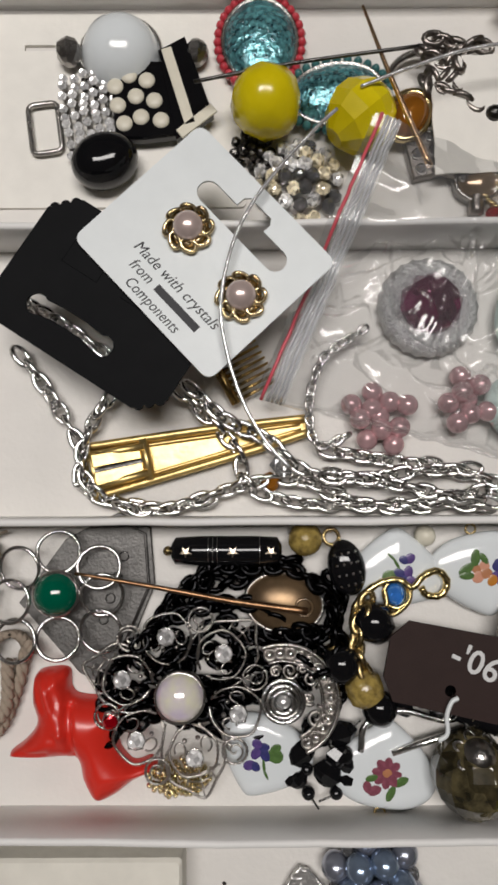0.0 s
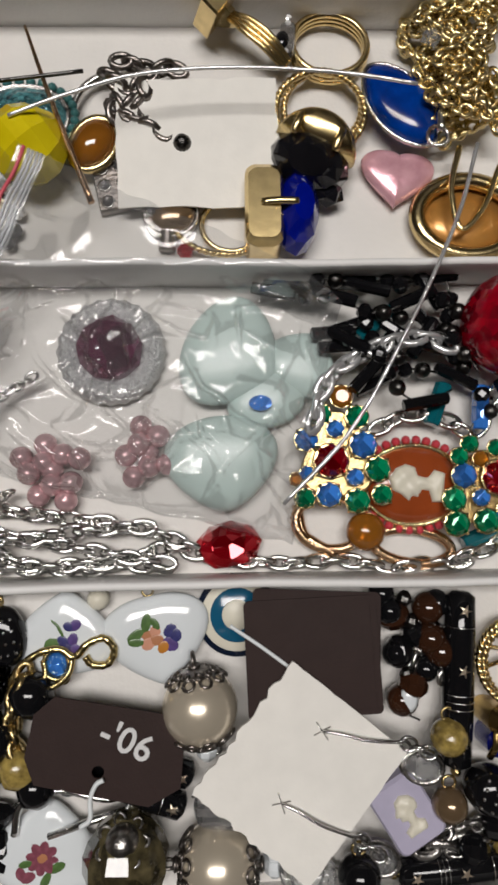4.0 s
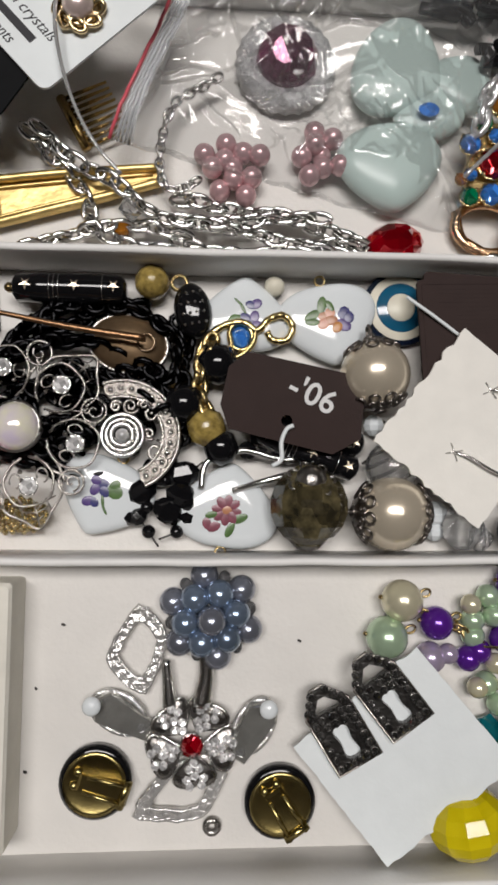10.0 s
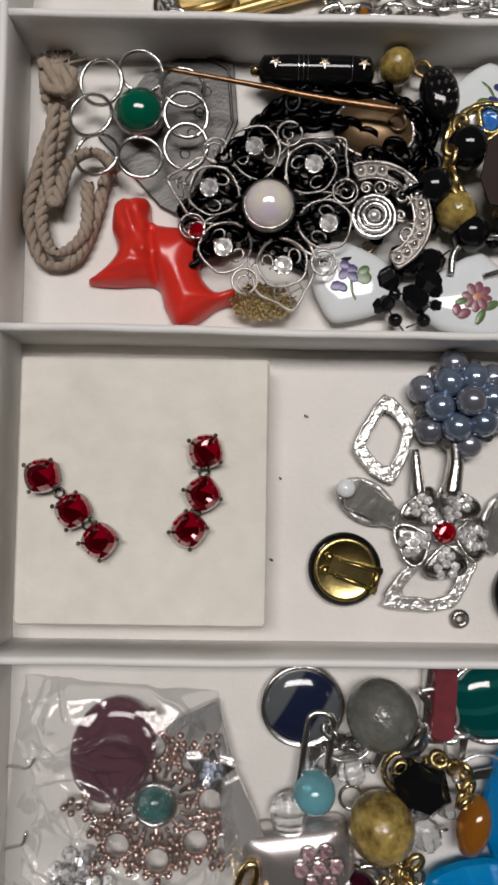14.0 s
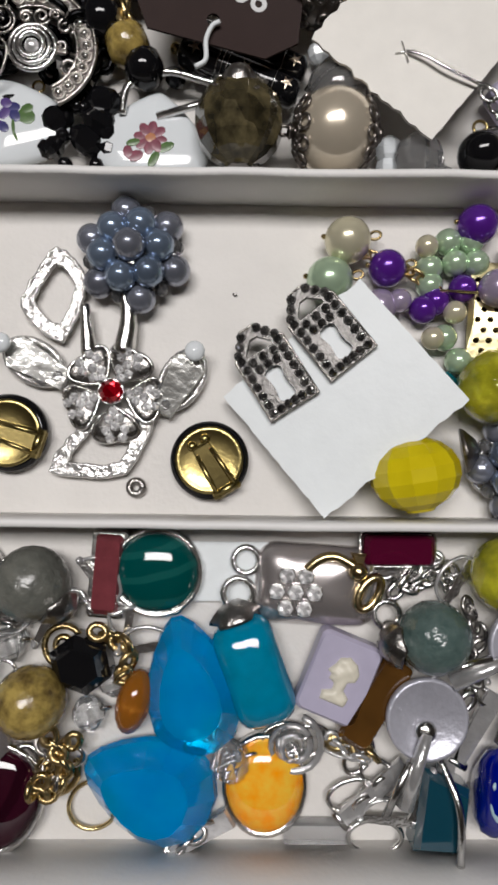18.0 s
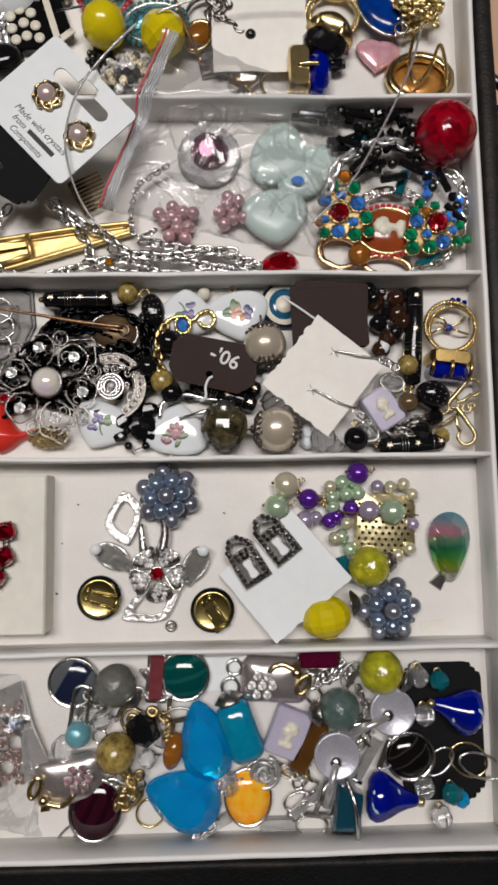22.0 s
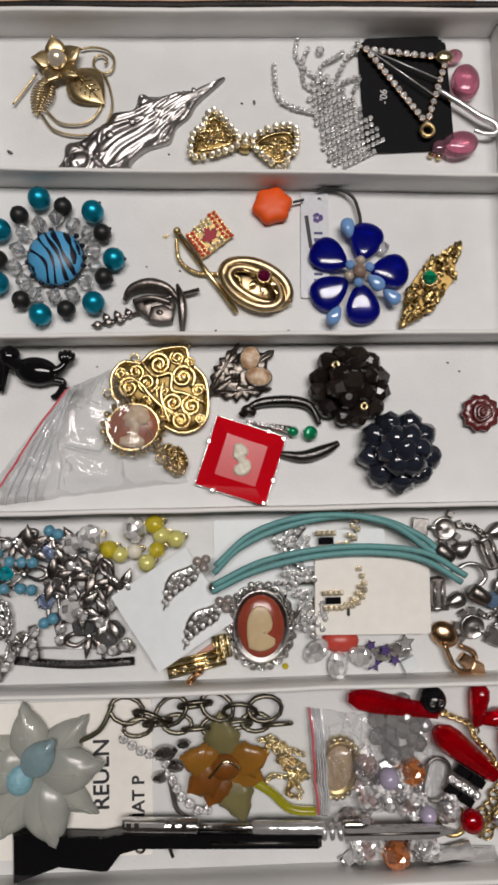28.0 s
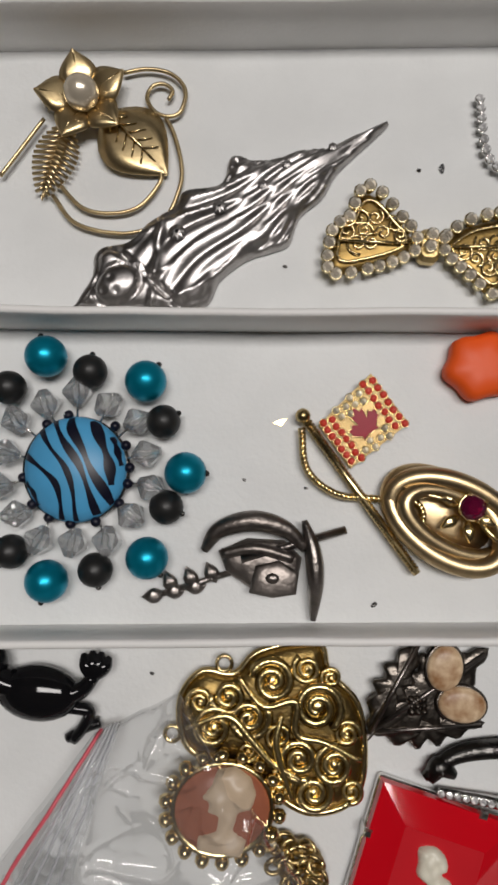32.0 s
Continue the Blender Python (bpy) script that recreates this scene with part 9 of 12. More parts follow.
for pts in ([(-279.1, 104.8), (-273.7, 98.1), (-262.8, 95.7), (-254.5, 98.5), (-250.8, 105.1), (-250.0, 111.1), (-251.6, 118.5), (-253.5, 122.6)], [(-277.6, 107.2), (-272.4, 101.8), (-266.0, 100.4), (-259.6, 101.9), (-255.1, 107.2), (-254.7, 110.5)], [(-263.3, 133.4), (-257.8, 134.3), (-252.3, 133.1), (-249.1, 129.3), (-250.1, 124.2), (-253.0, 122.9), (-256.2, 124.3), (-257.8, 127.4), (-256.6, 130.1), (-254.0, 130.7), (-252.0, 129.1), (-252.9, 126.9)]):
    part("wire", Geo().tube(curve([(p - x0, q - y0) for p, q in pts], 60, 1.4), 0.5, 6), matte_gold, t)
line = curve([(p - x0, q - y0) for p, q in [(-290.8, 109.2), (-286.1, 115.6), (-281.1, 122.5)]], 16, 1.8)
part("pin", Geo().tube(line, 0.5, 6), matte_gold, t)


def draped_figure():
    """A long cast figure in flowing folds, tapering to a point; one plain shape."""
    ax, ay, ca, sa = -270.0, 80.0, math.cos(radians(30.6)), math.sin(radians(30.6))
    rim = [(-202.6, 119.8), (-211.2, 116.6), (-217.3, 113.8), (-223.3, 113.4), (-227.8, 111.8), (-233.8, 111.1), (-239.0, 112.2), (-241.4, 105.8), (-249.6, 104.2), (-251.9, 100.5), (-257.8, 96.9), (-262.0, 92.6), (-267.5, 91.5), (-270.0, 89.2), (-270.4, 84.7), (-273.6, 79.2), (-273.0, 76.6), (-247.5, 76.6), (-241.7, 83.5), (-235.7, 88.0), (-229.8, 89.9), (-226.0, 91.7), (-223.6, 97.8), (-218.3, 102.4), (-214.4, 108.6)]
    out = [((x - ax) * ca + (y - ay) * sa, (y - ay) * ca - (x - ax) * sa) for x, y in rim]

    def folds(s, q, d):
        fan = q / max(3.0, 13.5 - 0.17 * s)
        ridge = abs(math.sin(4.6 * fan + 0.055 * s + 0.7 * math.sin(0.16 * s + 2 * fan)))
        fine = abs(math.sin(8 * fan - 0.10 * s + math.sin(0.2 * s)))
        z = 1.1 * (1 - ridge ** 0.5) * min(1, s / 16) - 0.6 * fine ** 3 * min(1, s / 20)
        z += 0.8 * math.exp(-((s - 17 - 0.8 * q) / 1.1) ** 2) - 1.3 * math.exp(-((s - 11.5 + 0.3 * q) / 0.8) ** 2)
        face = ((s - 6.0) / 5.2) ** 2 + ((q + 1.2) / 4.0) ** 2
        if face < 1.5:
            z = 1.8 * max(0, 1 - face) ** 0.5 - 0.9 * math.exp(-((face - 1.12) / 0.18) ** 2)
            for u, v in ((5.4, 0.4), (5.0, -2.8), (2.6, -1.3)):
                z -= 0.5 * math.exp(-((s - u) ** 2 + (q - v) ** 2) / 0.5)
        return z - 0.5 * math.exp(-((d - 1.6) / 0.5) ** 2)

    g = inflate(rounded_loop(out, 120), 3.2, 4.5, 0.5, folds)
    for u, v, r in ((23, 1.5, 2.0), (34, 1.8, 1.7), (45, 1.2, 1.3), (52, 2.6, 1.2), (63, 0.8, 1.1)):
        g.gem(u, v, 4.4 - 0.03 * (u - 20), r, 0.45, 4, 0.3, 1, 1, 20)
        g.gem(u, v, 4.4 - 0.03 * (u - 20), r, 0.45, 4, 0.3, 1, 1, 65)
    return g


single("figure_pin", "long bright silver cast pin of a draped figure", "brooch", draped_figure(), metal("cast_silver", (0.44, 0.42, 0.41), 0.36, 0.06, 700, 0.5), -270.0, 80.0, 0.5, 30.6)
bow_dark = metal("darkened_gold", (0.30, 0.20, 0.07), 0.4, 0.15)
blush_strass = foil("blush_strass", (0.93, 0.82, 0.66), 700, 0.3, 0.35, 0.0)
bx, by = -195.2, 90.1
t = thing("bow_brooch", "gold filigree bow brooch edged with clear stones", "brooch", bx, by, 0.6, 0)
gs, gc = finish("stone", Geo().gem(0, 0, 0.6, 1.3, 0.5, 8)), finish("cup", Geo().lathe([(1.2, -1.6), (1.5, 0), (1.5, 0.5), (1.25, 0.5)], 10))
gs.materials.append(blush_strass), gc.materials.append(gold_pale)
for side, rim in ((-1, [(-217.6, 84.6), (-216.4, 94.6), (-213.2, 96.2), (-209.8, 103.2), (-206.0, 102.8), (-200.6, 95.8), (-198.2, 92.8), (-199.2, 88.4), (-209.1, 84.9)]), (1, [(-192.0, 91.6), (-184.8, 96.2), (-174.8, 96.6), (-174.2, 86.8), (-177.4, 85.0), (-178.2, 81.2), (-181.4, 78.6), (-186.6, 83.2), (-191.4, 88.0)])):
    rim = [(x - bx, y - by) for x, y in rim]
    loop = [Vector((x, y, 2.4)) for x, y in rounded_loop(rim, 72)]
    mx, my = sum(p.x for p in loop) / 72, sum(p.y for p in loop) / 72
    part("ground", inflate([(mx + (p.x - mx) * 0.95, my + (p.y - my) * 0.93) for p in loop], 1.4, 4, 0.8), bow_dark, t)
    acc = 9.9
    for a, b in zip(loop, loop[1:] + loop[:1]):
        acc += (b - a).length
        if acc >= 2.55:
            acc = 0
            c = new("cup", gc)
            c.parent, c.matrix_basis = t, at(b.x, b.y, 2.7)
            q = new("stone", gs)
            q.parent = c
    inner = [Vector((mx + (p.x - mx) * 0.76, my + (p.y - my) * 0.70, 2.3)) for p in loop]
    part("lobe_frame", Geo().tube(inner, 0.38, 6, True), gold, t)
    part("fold_line", Geo().tube([Vector((side * 3.4, side * -0.4, 2.6)), Vector((mx + side * 7.4, my + side * 2.2, 2.7))], 0.4, 6), gold, t)
    for k, (u, v, r) in enumerate(((-0.6, 0.2, 2.2), (0.34, 0.42, 2.6), (0.4, -0.4, 2.6), (0.02, -0.36, 2.0), (-0.1, 0.46, 2.0), (0.66, 0.02, 2.2), (-0.3, -0.05, 1.8), (0.2, 0.05, 1.9), (-0.75, -0.15, 1.6))):
        part("scroll", scroll(mx + side * u * 8.4, my + v * 7.0, 2.2, r, 70 * k, 1.4, 0.32, 20, side if k % 2 else -side), gold, t)
part("knot", Geo().slab(rounded(4.8, 7.6, 1.6), 0.5, 3.2, 1.0, pose(0, 0, 0, 0, 0, -8)), gold_old, t)
for v in (2.0, -0.6):
    c = new("cup", gc)
    c.parent, c.matrix_basis = t, at(0.2 * v, v, 3.6)
    q = new("stone", gs)
    q.parent = c
for u, v, r in ((-292.8, 88.0, 1.1), (-190.9, 109.2, 0.9), (-196.1, 108.9, 0.5), (-227.1, 86.8, 0.5), (-223.3, 36.8, 0.5), (-209.1, 11.4, 0.7), (-257.3, -2.5, 0.5), (-236.9, 38.8, 0.45), (-179.2, 11.0, 0.6), (-139.4, 52.7, 0.7), (-113.8, -3.4, 0.5), (-109.2, -7.1, 0.5), (-11.8, -103.1, 0.4), (-13.6, -121.3, 0.5), (-6.1, -88.9, 0.5), (48.2, -92.9, 0.5)):
    single("crumb", "tiny grey crumb of grit on the tray floor", "grit", Geo().facet_ball(0, 0, r * 0.6, r, 5, 3, 10, 0.6, 1.3, 1), smoke if r > 0.8 else gunmetal, u, v, 0.05, r * 300)
t = thing("rhinestone_necklace", "clear rhinestone necklace with a tie-shaped front", "necklace", -155.6, 100.7, 0.4, 26)
k = 37.9
gs, gc = finish("stone", Geo().gem(0, 0, 0.5, 0.98, 0.5, 6)), finish("cup", Geo().lathe([(0.8, -0.7), (1.15, 0), (1.15, 0.4), (0.9, 0.4)], 8))
gs.materials.append(strass), gc.materials.append(silver)
spots = []
for r in range(15):
    s = r / 14
    half = 2 + round(3.2 * min(1, s * 1.35) - (2.2 if s > 0.93 else 0))
    for c in range(-half, half + 1):
        spots.append((c * 2.25 + (1.1 if r % 2 else 0), k / 2 - s * k))
for u, v in spots:
    c = new("cup", gc)
    c.parent, c.matrix_basis = t, at(u, v, 1.2, 0, 0, 30)
    q = new("stone", gs)
    q.parent = c
for j, pts in enumerate(([(-158.7, 116.8), (-167.6, 121.8), (-172.7, 129.3), (-171.9, 137.4)], [(-165.7, 103.8), (-175.2, 106.3), (-181.0, 111.3), (-182.3, 125.1)], [(-155.7, 119.3), (-150.6, 128.1), (-145.6, 131.8), (-147.4, 135.6)], [(-162.8, 113.7), (-169.2, 116.2), (-170.1, 126.1), (-167.5, 132.4)], [(-153.4, 116.8), (-146.1, 119.3), (-148.8, 113.1)], [(-160.0, 113.0), (-162.7, 122.9), (-155.9, 127.9), (-152.2, 130.4)])):
    line = curve(pts, 80)
    s = thing("rhinestone_strand", "strand of clear set rhinestones", "necklace", line[0].x, line[0].y, 0, 0, "rhinestone strands")
    acc = 9.9
    for a, b in zip(line, line[1:]):
        acc += (b - a).length
        if acc > 2.2:
            acc = 0
            c = new("cup", gc)
            c.parent, c.matrix_basis = s, at(b.x - line[0].x, b.y - line[0].y, 1.3 + 0.6 * (j % 3), 20 * math.sin(b.x), 0, 0)
            q = new("stone", gs)
            q.parent = c
single("crystal_link", "square clear crystal link", "bead", Geo().gem(0, 0, 1.6, 2.0, 0.6, 4), clear, -162.5, 131.1, 0.5)
t = card("black_card", "black scalloped card with a faint price", -126.6, 112.1, 1.0, 32, 42, 2, paper_black, 0.6, notched(37.9, 50.7, 4))
words("-'06", 4.4, ink_white, -8.2, -4.5, 0.62, 88, t, "handwriting", slant=0.1)
t = thing("hair_clip", "triangular rhinestone hair clip", "clip", -125.9, 111.5, 2.4, 0)
x0, y0 = -125.9, 111.5
tri = [(p - x0, q - y0) for p, q in [(-143.2, 130.1), (-109.3, 126.1), (-119.0, 97.1)]]
for (ax, ay), (bx, by) in zip(tri, tri[1:] + tri[:1]):
    n = int(math.hypot(bx - ax, by - ay) / 2.9)
    gem_row(t, ax, ay, bx, by, n, 1.35, 1.6, clear, rose_gold)
    part("bar", Geo().tube([(ax, ay, 0.8), (bx, by, 0.8)], 0.7, 6), silver, t)
for s in (0.35, 0.6):
    part("spring_wire", Geo().tube([(tri[0][0], tri[0][1], 2.2), (tri[1][0] * (1 - s) + tri[2][0] * s, tri[1][1] * (1 - s) + tri[2][1] * s, 2.4)], 0.35, 6), steel, t)
part("hinge_cap", Geo().dome(tri[1][0] - 1, tri[1][1], 2, 4, 3, 2, 16), gold_pale, t)
part("end_loop", Geo().ring(tri[2][0], tri[2][1] - 3, 2, 2.6, 0.9, 16, 6), gold_old, t)
wire_thing("large_pin", "large bright safety pin end", "pin", [(-113.9, 111.5), (-104.4, 105.1), (-97.4, 100.0), (-90.7, 96.2), (-90.4, 92.5), (-95.2, 92.0), (-99.5, 93.7)], 1.25, steel, 5.0, 40, lambda s: 0.7 + 0.5 * math.sin(math.pi * min(1, s * 1.2)))
for u, v, w, d, h, a in ((-101.8, 115.3, 11.5, 15, 7, 0), (-105.6, 88.0, 15, 10.5, 7, 10), (-113.9, 87.2, 6, 6, 5, 0), (-105.7, 127.6, 7, 5, 5, 0)):
    single("pink_bead", "translucent pink glass bead", "bead", pillow(poly(28, 0.52, w, d), h, 6), rose_glass, u, v, 0.4, a, group="pink beads")
    single("gold_spacer", "tiny gold spacer bead", "bead", Geo().ball(0, 0, 1.2, 1.3, 1, 10), gold, u - w * 0.55, v - d * 0.4, 0.4)

# ---- left tray, second compartment ----
t = thing("zebra_brooch", "striped blue glass brooch ringed with beads", "brooch", -273.1, 41.5, 0.4, 0)
x0, y0 = -273.1, 41.5
part("centre", Geo().dome(0, 0, 3.0, 11.0, 11.4, 5.0, 36), material("lampwork_blue", (0.08, 0.36, 0.64), 0.42, coat=0.0, var=0.25, scale=90), t)
stripe_black = material("lampwork_black", (0.004, 0.004, 0.014), 0.38, coat=0.0)


def on_dome(x, y):
    """A point just above the glass dome of the striped brooch."""
    k = math.hypot(x / 11.0, y / 11.4)
    if k > 0.985:
        x, y = x * 0.985 / k, y * 0.985 / k
    return (x, y, 3.06 + 5.0 * math.sqrt(max(0.0, 1 - (x / 11.0) ** 2 - (y / 11.4) ** 2)))


for wide, pts in ((1.3, [(-10.2, 3.1), (-6.3, 0.3), (-3.1, -2.8), (-2.2, -6.6), (-2.4, -10.7)]), (1.2, [(-7.2, 8.8), (-4.4, 4.7), (-0.9, 0.3), (0.6, -4.7), (0.6, -11)]), (1.6, [(-4.1, 10.4), (-1.6, 6), (1.9, 0.9), (3.8, -4.7), (5, -9.7)]),
                  (2.0, [(-0.5, 11), (0, 8.5), (2.5, 4.1), (4.4, -0.3), (6.9, -4.7), (8.2, -7.8)]), (2.1, [(4.1, 10.4), (6.4, 5.3), (7.9, 0.9), (8.3, -3.5)]), (1.1, [(8.3, 6.8), (9.2, 4.2), (10.2, 0.6)]), (1.2, [(-10.2, -2.8), (-8.4, -4.7), (-7.5, -7.6)])):
    line = [Vector((p[0], p[1], 0)) for p in curve([(x, y, 0) for x, y in pts], 36)]
    vs, fs = [], []
    for i, p in enumerate(line):
        d = (line[min(i + 1, len(line) - 1)] - line[max(i - 1, 0)]).normalized()
        h = wide / 2 * (0.72 + 0.28 * math.cos(0.33 * i + wide * 5)) + 0.1
        for f in (-1, -0.4, 0.4, 1):
            vs.append(on_dome(p.x + d.y * h * f, p.y - d.x * h * f))
    for i in range(len(line) - 1):
        fs += [(4 * i + j, 4 * i + j + 1, 4 * i + j + 5, 4 * i + j + 4) for j in range(3)]
    part("stripe", Geo().add(vs, fs, True), stripe_black, t)
for x, y in ((8.5, 9.2), (10.8, 5.0), (11.6, 0.2), (11.2, -3.2), (9.4, -7.4), (4.4, -11.2), (-1.0, -11.6), (-5.6, -10.2), (-9.2, -7.3), (-11.2, -1.6), (-1.6, 11.7), (-6.2, 9.8)):
    part("black_drop", Geo().ball(x, y, 3.4, 1.15, 1, 12), stripe_black, t)
part("back", Geo().lathe([(10.8, 1.2), (11.6, 2.0), (11.4, 3.4), (10.6, 3.2)], 36), gunmetal, t)
turq_pearl = material("turquoise_pearl", (0.0, 0.27, 0.40), 0.36, metal=0.7, coat=0.0, var=0.1, scale=100)
b1 = b2 = None
for u, v in [(-279.3, 65.9), (-257.8, 60.2), (-249.4, 40.4), (-257.6, 22.6), (-278.7, 18.1), (-295.7, 31.2), (-295.1, 53.1)]:
    m = at(u - x0, v - y0, 4.6)
    b1 = again(b1, m) if b1 else part("turquoise_bead", Geo().ball(0, 0, 0, 4.5, 1, 22), turq_pearl, t, m=m)
    out = Vector((u - x0, v - y0, 0)).normalized() * 4.5
    part("pin_head", Geo().ball(u - x0 + out.x, v - y0 + out.y, 4.9, 0.7, 0.8, 8), gunmetal, t)
for u, v in [(-269.9, 62.6), (-254.1, 51.5), (-253.6, 33.2), (-268.6, 20.2), (-286.5, 24.3), (-295.7, 41.0), (-287.4, 59.3)]:
    m = at(u - x0, v - y0, 4.0)
    b2 = again(b2, m) if b2 else part("black_bead", Geo().ball(0, 0, 0, 3.7, 1, 20), black_matte, t, m=m)
    out = Vector((u - x0, v - y0, 0)).normalized() * 3.7
    part("pin_head", Geo().ball(u - x0 + out.x, v - y0 + out.y, 4.3, 0.65, 0.8, 8), gunmetal, t)
b3 = None
for k in range(14):
    a = 2 * math.pi * k / 14 + 0.2
    m = at((15.6 + 1.2 * (k % 2)) * math.cos(a), (15.6 + 1.2 * (k % 2)) * math.sin(a), 3.6, 15 * (k % 3), 80, math.degrees(a))
    b3 = again(b3, m) if b3 else part("bicone", Geo().lathe([(0.9, -3.2), (3.3, -0.4), (3.3, 0.4), (0.9, 3.2)], 6, None, False), glass("pale_bicone", (0.90, 0.91, 0.92), depth=0.85, ior=1.6), t, m=m)
    part("pin_wire", Geo().tube([(10 * math.cos(a), 10 * math.sin(a), 3), (18.5 * math.cos(a), 18.5 * math.sin(a), 4)], 0.25, 4), silver, t)
t = thing("pewter_pin", "pewter pin of a hat, pick and leaf sprig", "brooch", -233.8, 21.6, 0.4, -4)
cast_pewter = metal("cast_pewter", (0.26, 0.23, 0.21), 0.42, 0.4, 300, 0.6)
part("hat", pillow([(-7, -3), (-1, -6.5), (8, -6.5), (9, 1), (5, 4.5), (-3, 4.5), (-9, 1.5)], 4.0), cast_pewter, t)
part("brim", Geo().tube(curve([(-12, 1.5, 2.6), (-9, 6, 4.0), (-2, 8.4, 4.8), (5, 7, 4.6), (9.5, 3, 4)], 30), 2.1, 10, False, lambda s: 0.45 + 0.6 * math.sin(math.pi * s)), cast_pewter, t)
part("fold", Geo().tube(curve([(-8, 1, 3.4), (-1, 2.6, 4.6), (7, 1, 4.2)], 16), 1.2, 8), cast_pewter, t)
part("flap", pillow([(-2, -6.8), (3, -7.6), (8, -6.6), (8.4, -2), (4, 0.4), (-1, -1)], 2.4), cast_pewter, t, m=at(0, 0, 2.6))
part("stud", Geo().dome(2.8, -3.4, 4.7, 1.6, 1.2, 0.8, 12), pewter, t)
part("pick_head", Geo().tube(curve([(9, 9, 3.4), (11, 3, 4.2), (12, -4, 4), (12, -12, 2.2)], 20), 1.3, 8, False, lambda s: 0.5 + math.sin(math.pi * s)), pewter, t)
part("pick_handle", Geo().tube([(-4, 0, 3.6), (18, 7.5, 3.0)], 0.9, 8), pewter, t)
for j in range(6):
    part("leaf", leaf_plate(5, 3.2, 0.7), pewter, t, m=at(-9 - 2.2 * j, -5.5 - 0.6 * j, 1, 0, 0, 120 + 70 * (j % 2)))
part("stem", Geo().tube([(-6, -3, 2), (-22, -9, 1.4)], 0.7, 6), pewter, t)
t = thing("flag_pin", "gold flag pin set with red and yellow stones", "brooch", -211.2, 50.8, 1.0, 0)
x0, y0 = -211.2, 50.8
pole = [(p - x0, q - y0) for p, q in [(-224.0, 52.5), (-200.2, 18.3)]]
bar = Geo().tube([(pole[0][0], pole[0][1], 1.4), (pole[1][0], pole[1][1], 1.4)], 0.95, 8)
across = Vector((pole[0][1] - pole[1][1], pole[1][0] - pole[0][0], 0)).normalized() * 1.0
for k in range(52):
    c = Vector((*pole[0], 2.0)).lerp(Vector((*pole[1], 2.0)), (k + 1.5) / 54)
    bar.tube([c - across, c + across], 0.3, 5)
part("pole", bar, gold, t)
part("finial", Geo().ball(pole[0][0], pole[0][1], 2, 1.7, 1, 14), gold_old, t)
fl = [Vector((p - x0, q - y0, 0)) for p, q in [(-220.6, 50.5), (-208.8, 61.8), (-200.8, 50.7), (-213.8, 40.9)]]
part("flag", Geo().slab([(p.x, p.y) for p in fl], 0.6, 1.6, 0.3), metal("cast_gold", (0.72, 0.52, 0.24), 0.55, 0.5, 700), t)
red_foil = material("red_paste", (0.66, 0.05, 0.025), 0.3, 0.1, coat=0.3, var=0.35, scale=500)
cup_mesh = finish("cup", Geo().ring(0, 0, 0, 0.9, 0.13, 12, 5))
cup_mesh.materials.append(gold)
gs = finish("stone", Geo().dome(0, 0, -0.1, 0.84, 0.84, 0.6, 10))
gs.materials.append(red_foil)
gy = finish("stone", Geo().dome(0, 0, -0.1, 0.78, 0.78, 0.6, 8))
gy.materials.append(champagne)


def on_flag(u, v):
    return fl[0] * (1 - u) * (1 - v) + fl[1] * u * (1 - v) + fl[2] * u * v + fl[3] * (1 - u) * v


shake = random.Random(77)
for i in range(8):
    for j in range(7):
        u, v = (i + 0.5) / 8 + shake.uniform(-0.012, 0.012), (j + 0.28 + 0.44 * (i % 2)) / 7
        if abs(u - 0.5) < 0.2 and abs(v - 0.52) < 0.25:
            continue
        p = on_flag(u, v)
        q = new("stone", gs if (u < 0.3 or u > 0.73) else gy)
        q.parent, q.matrix_basis = t, at(p.x, p.y, 1.75)
        c = new("cup", cup_mesh)
        c.parent, c.matrix_basis = t, at(p.x, p.y, 1.8)
half_leaf = [(0, 0.29), (0.05, 0.17), (0.11, 0.19), (0.085, 0.03), (0.16, 0.10), (0.19, 0.05), (0.26, 0.06), (0.23, -0.02), (0.25, -0.05), (0.12, -0.15), (0.14, -0.20), (0.02, -0.18)]
leaf_line = half_leaf + [(-x, y) for x, y in half_leaf[:0:-1]]
leaf_line = [on_flag(0.5 + 0.95 * x, 0.52 - 1.15 * y) for x, y in leaf_line]
part("maple_leaf", Geo().slab([(p.x, p.y) for p in leaf_line], 1.5, 2.2, 0.1), material("red_enamel_leaf", (0.34, 0.008, 0.025), 0.55, coat=0.0), t, "dark red enamel maple leaf")
part("leaf_rim", Geo().tube([Vector((p.x, p.y, 2.15)) for p in leaf_line], 0.16, 5, True), gold, t)
line = curve([(p - x0, q - y0) for p, q in [(-224.3, 49.7), (-223.3, 40.9), (-217.1, 35.5), (-208.2, 34.3), (-199.2, 32.7), (-199.2, 24.0)]], 40, 1.6)
line = [Vector(p) for p in line]
for turn in (0, math.pi):
    strand = []
    for i in range(len(line) * 4 - 3):
        p = line[i // 4].lerp(line[min(i // 4 + 1, len(line) - 1)], (i % 4) / 4)
        d = (line[min(i // 4 + 1, len(line) - 1)] - line[max(i // 4 - 1, 0)]).normalized()
        a = 0.85 * i + turn
        strand.append(p + Vector((-d.y, d.x, 0)) * 0.42 * math.cos(a) + Vector((0, 0, 0.42 * math.sin(a))))
    part("cord", Geo().tube(strand, 0.5, 6), gold, t)
t = thing("oval_brooch", "swirled gold oval brooch with a dark red stone", "brooch", -193.0, 29.8, 0.6, -30)
satin = metal("satin_gold", (0.62, 0.47, 0.27), 0.36, 0.03)
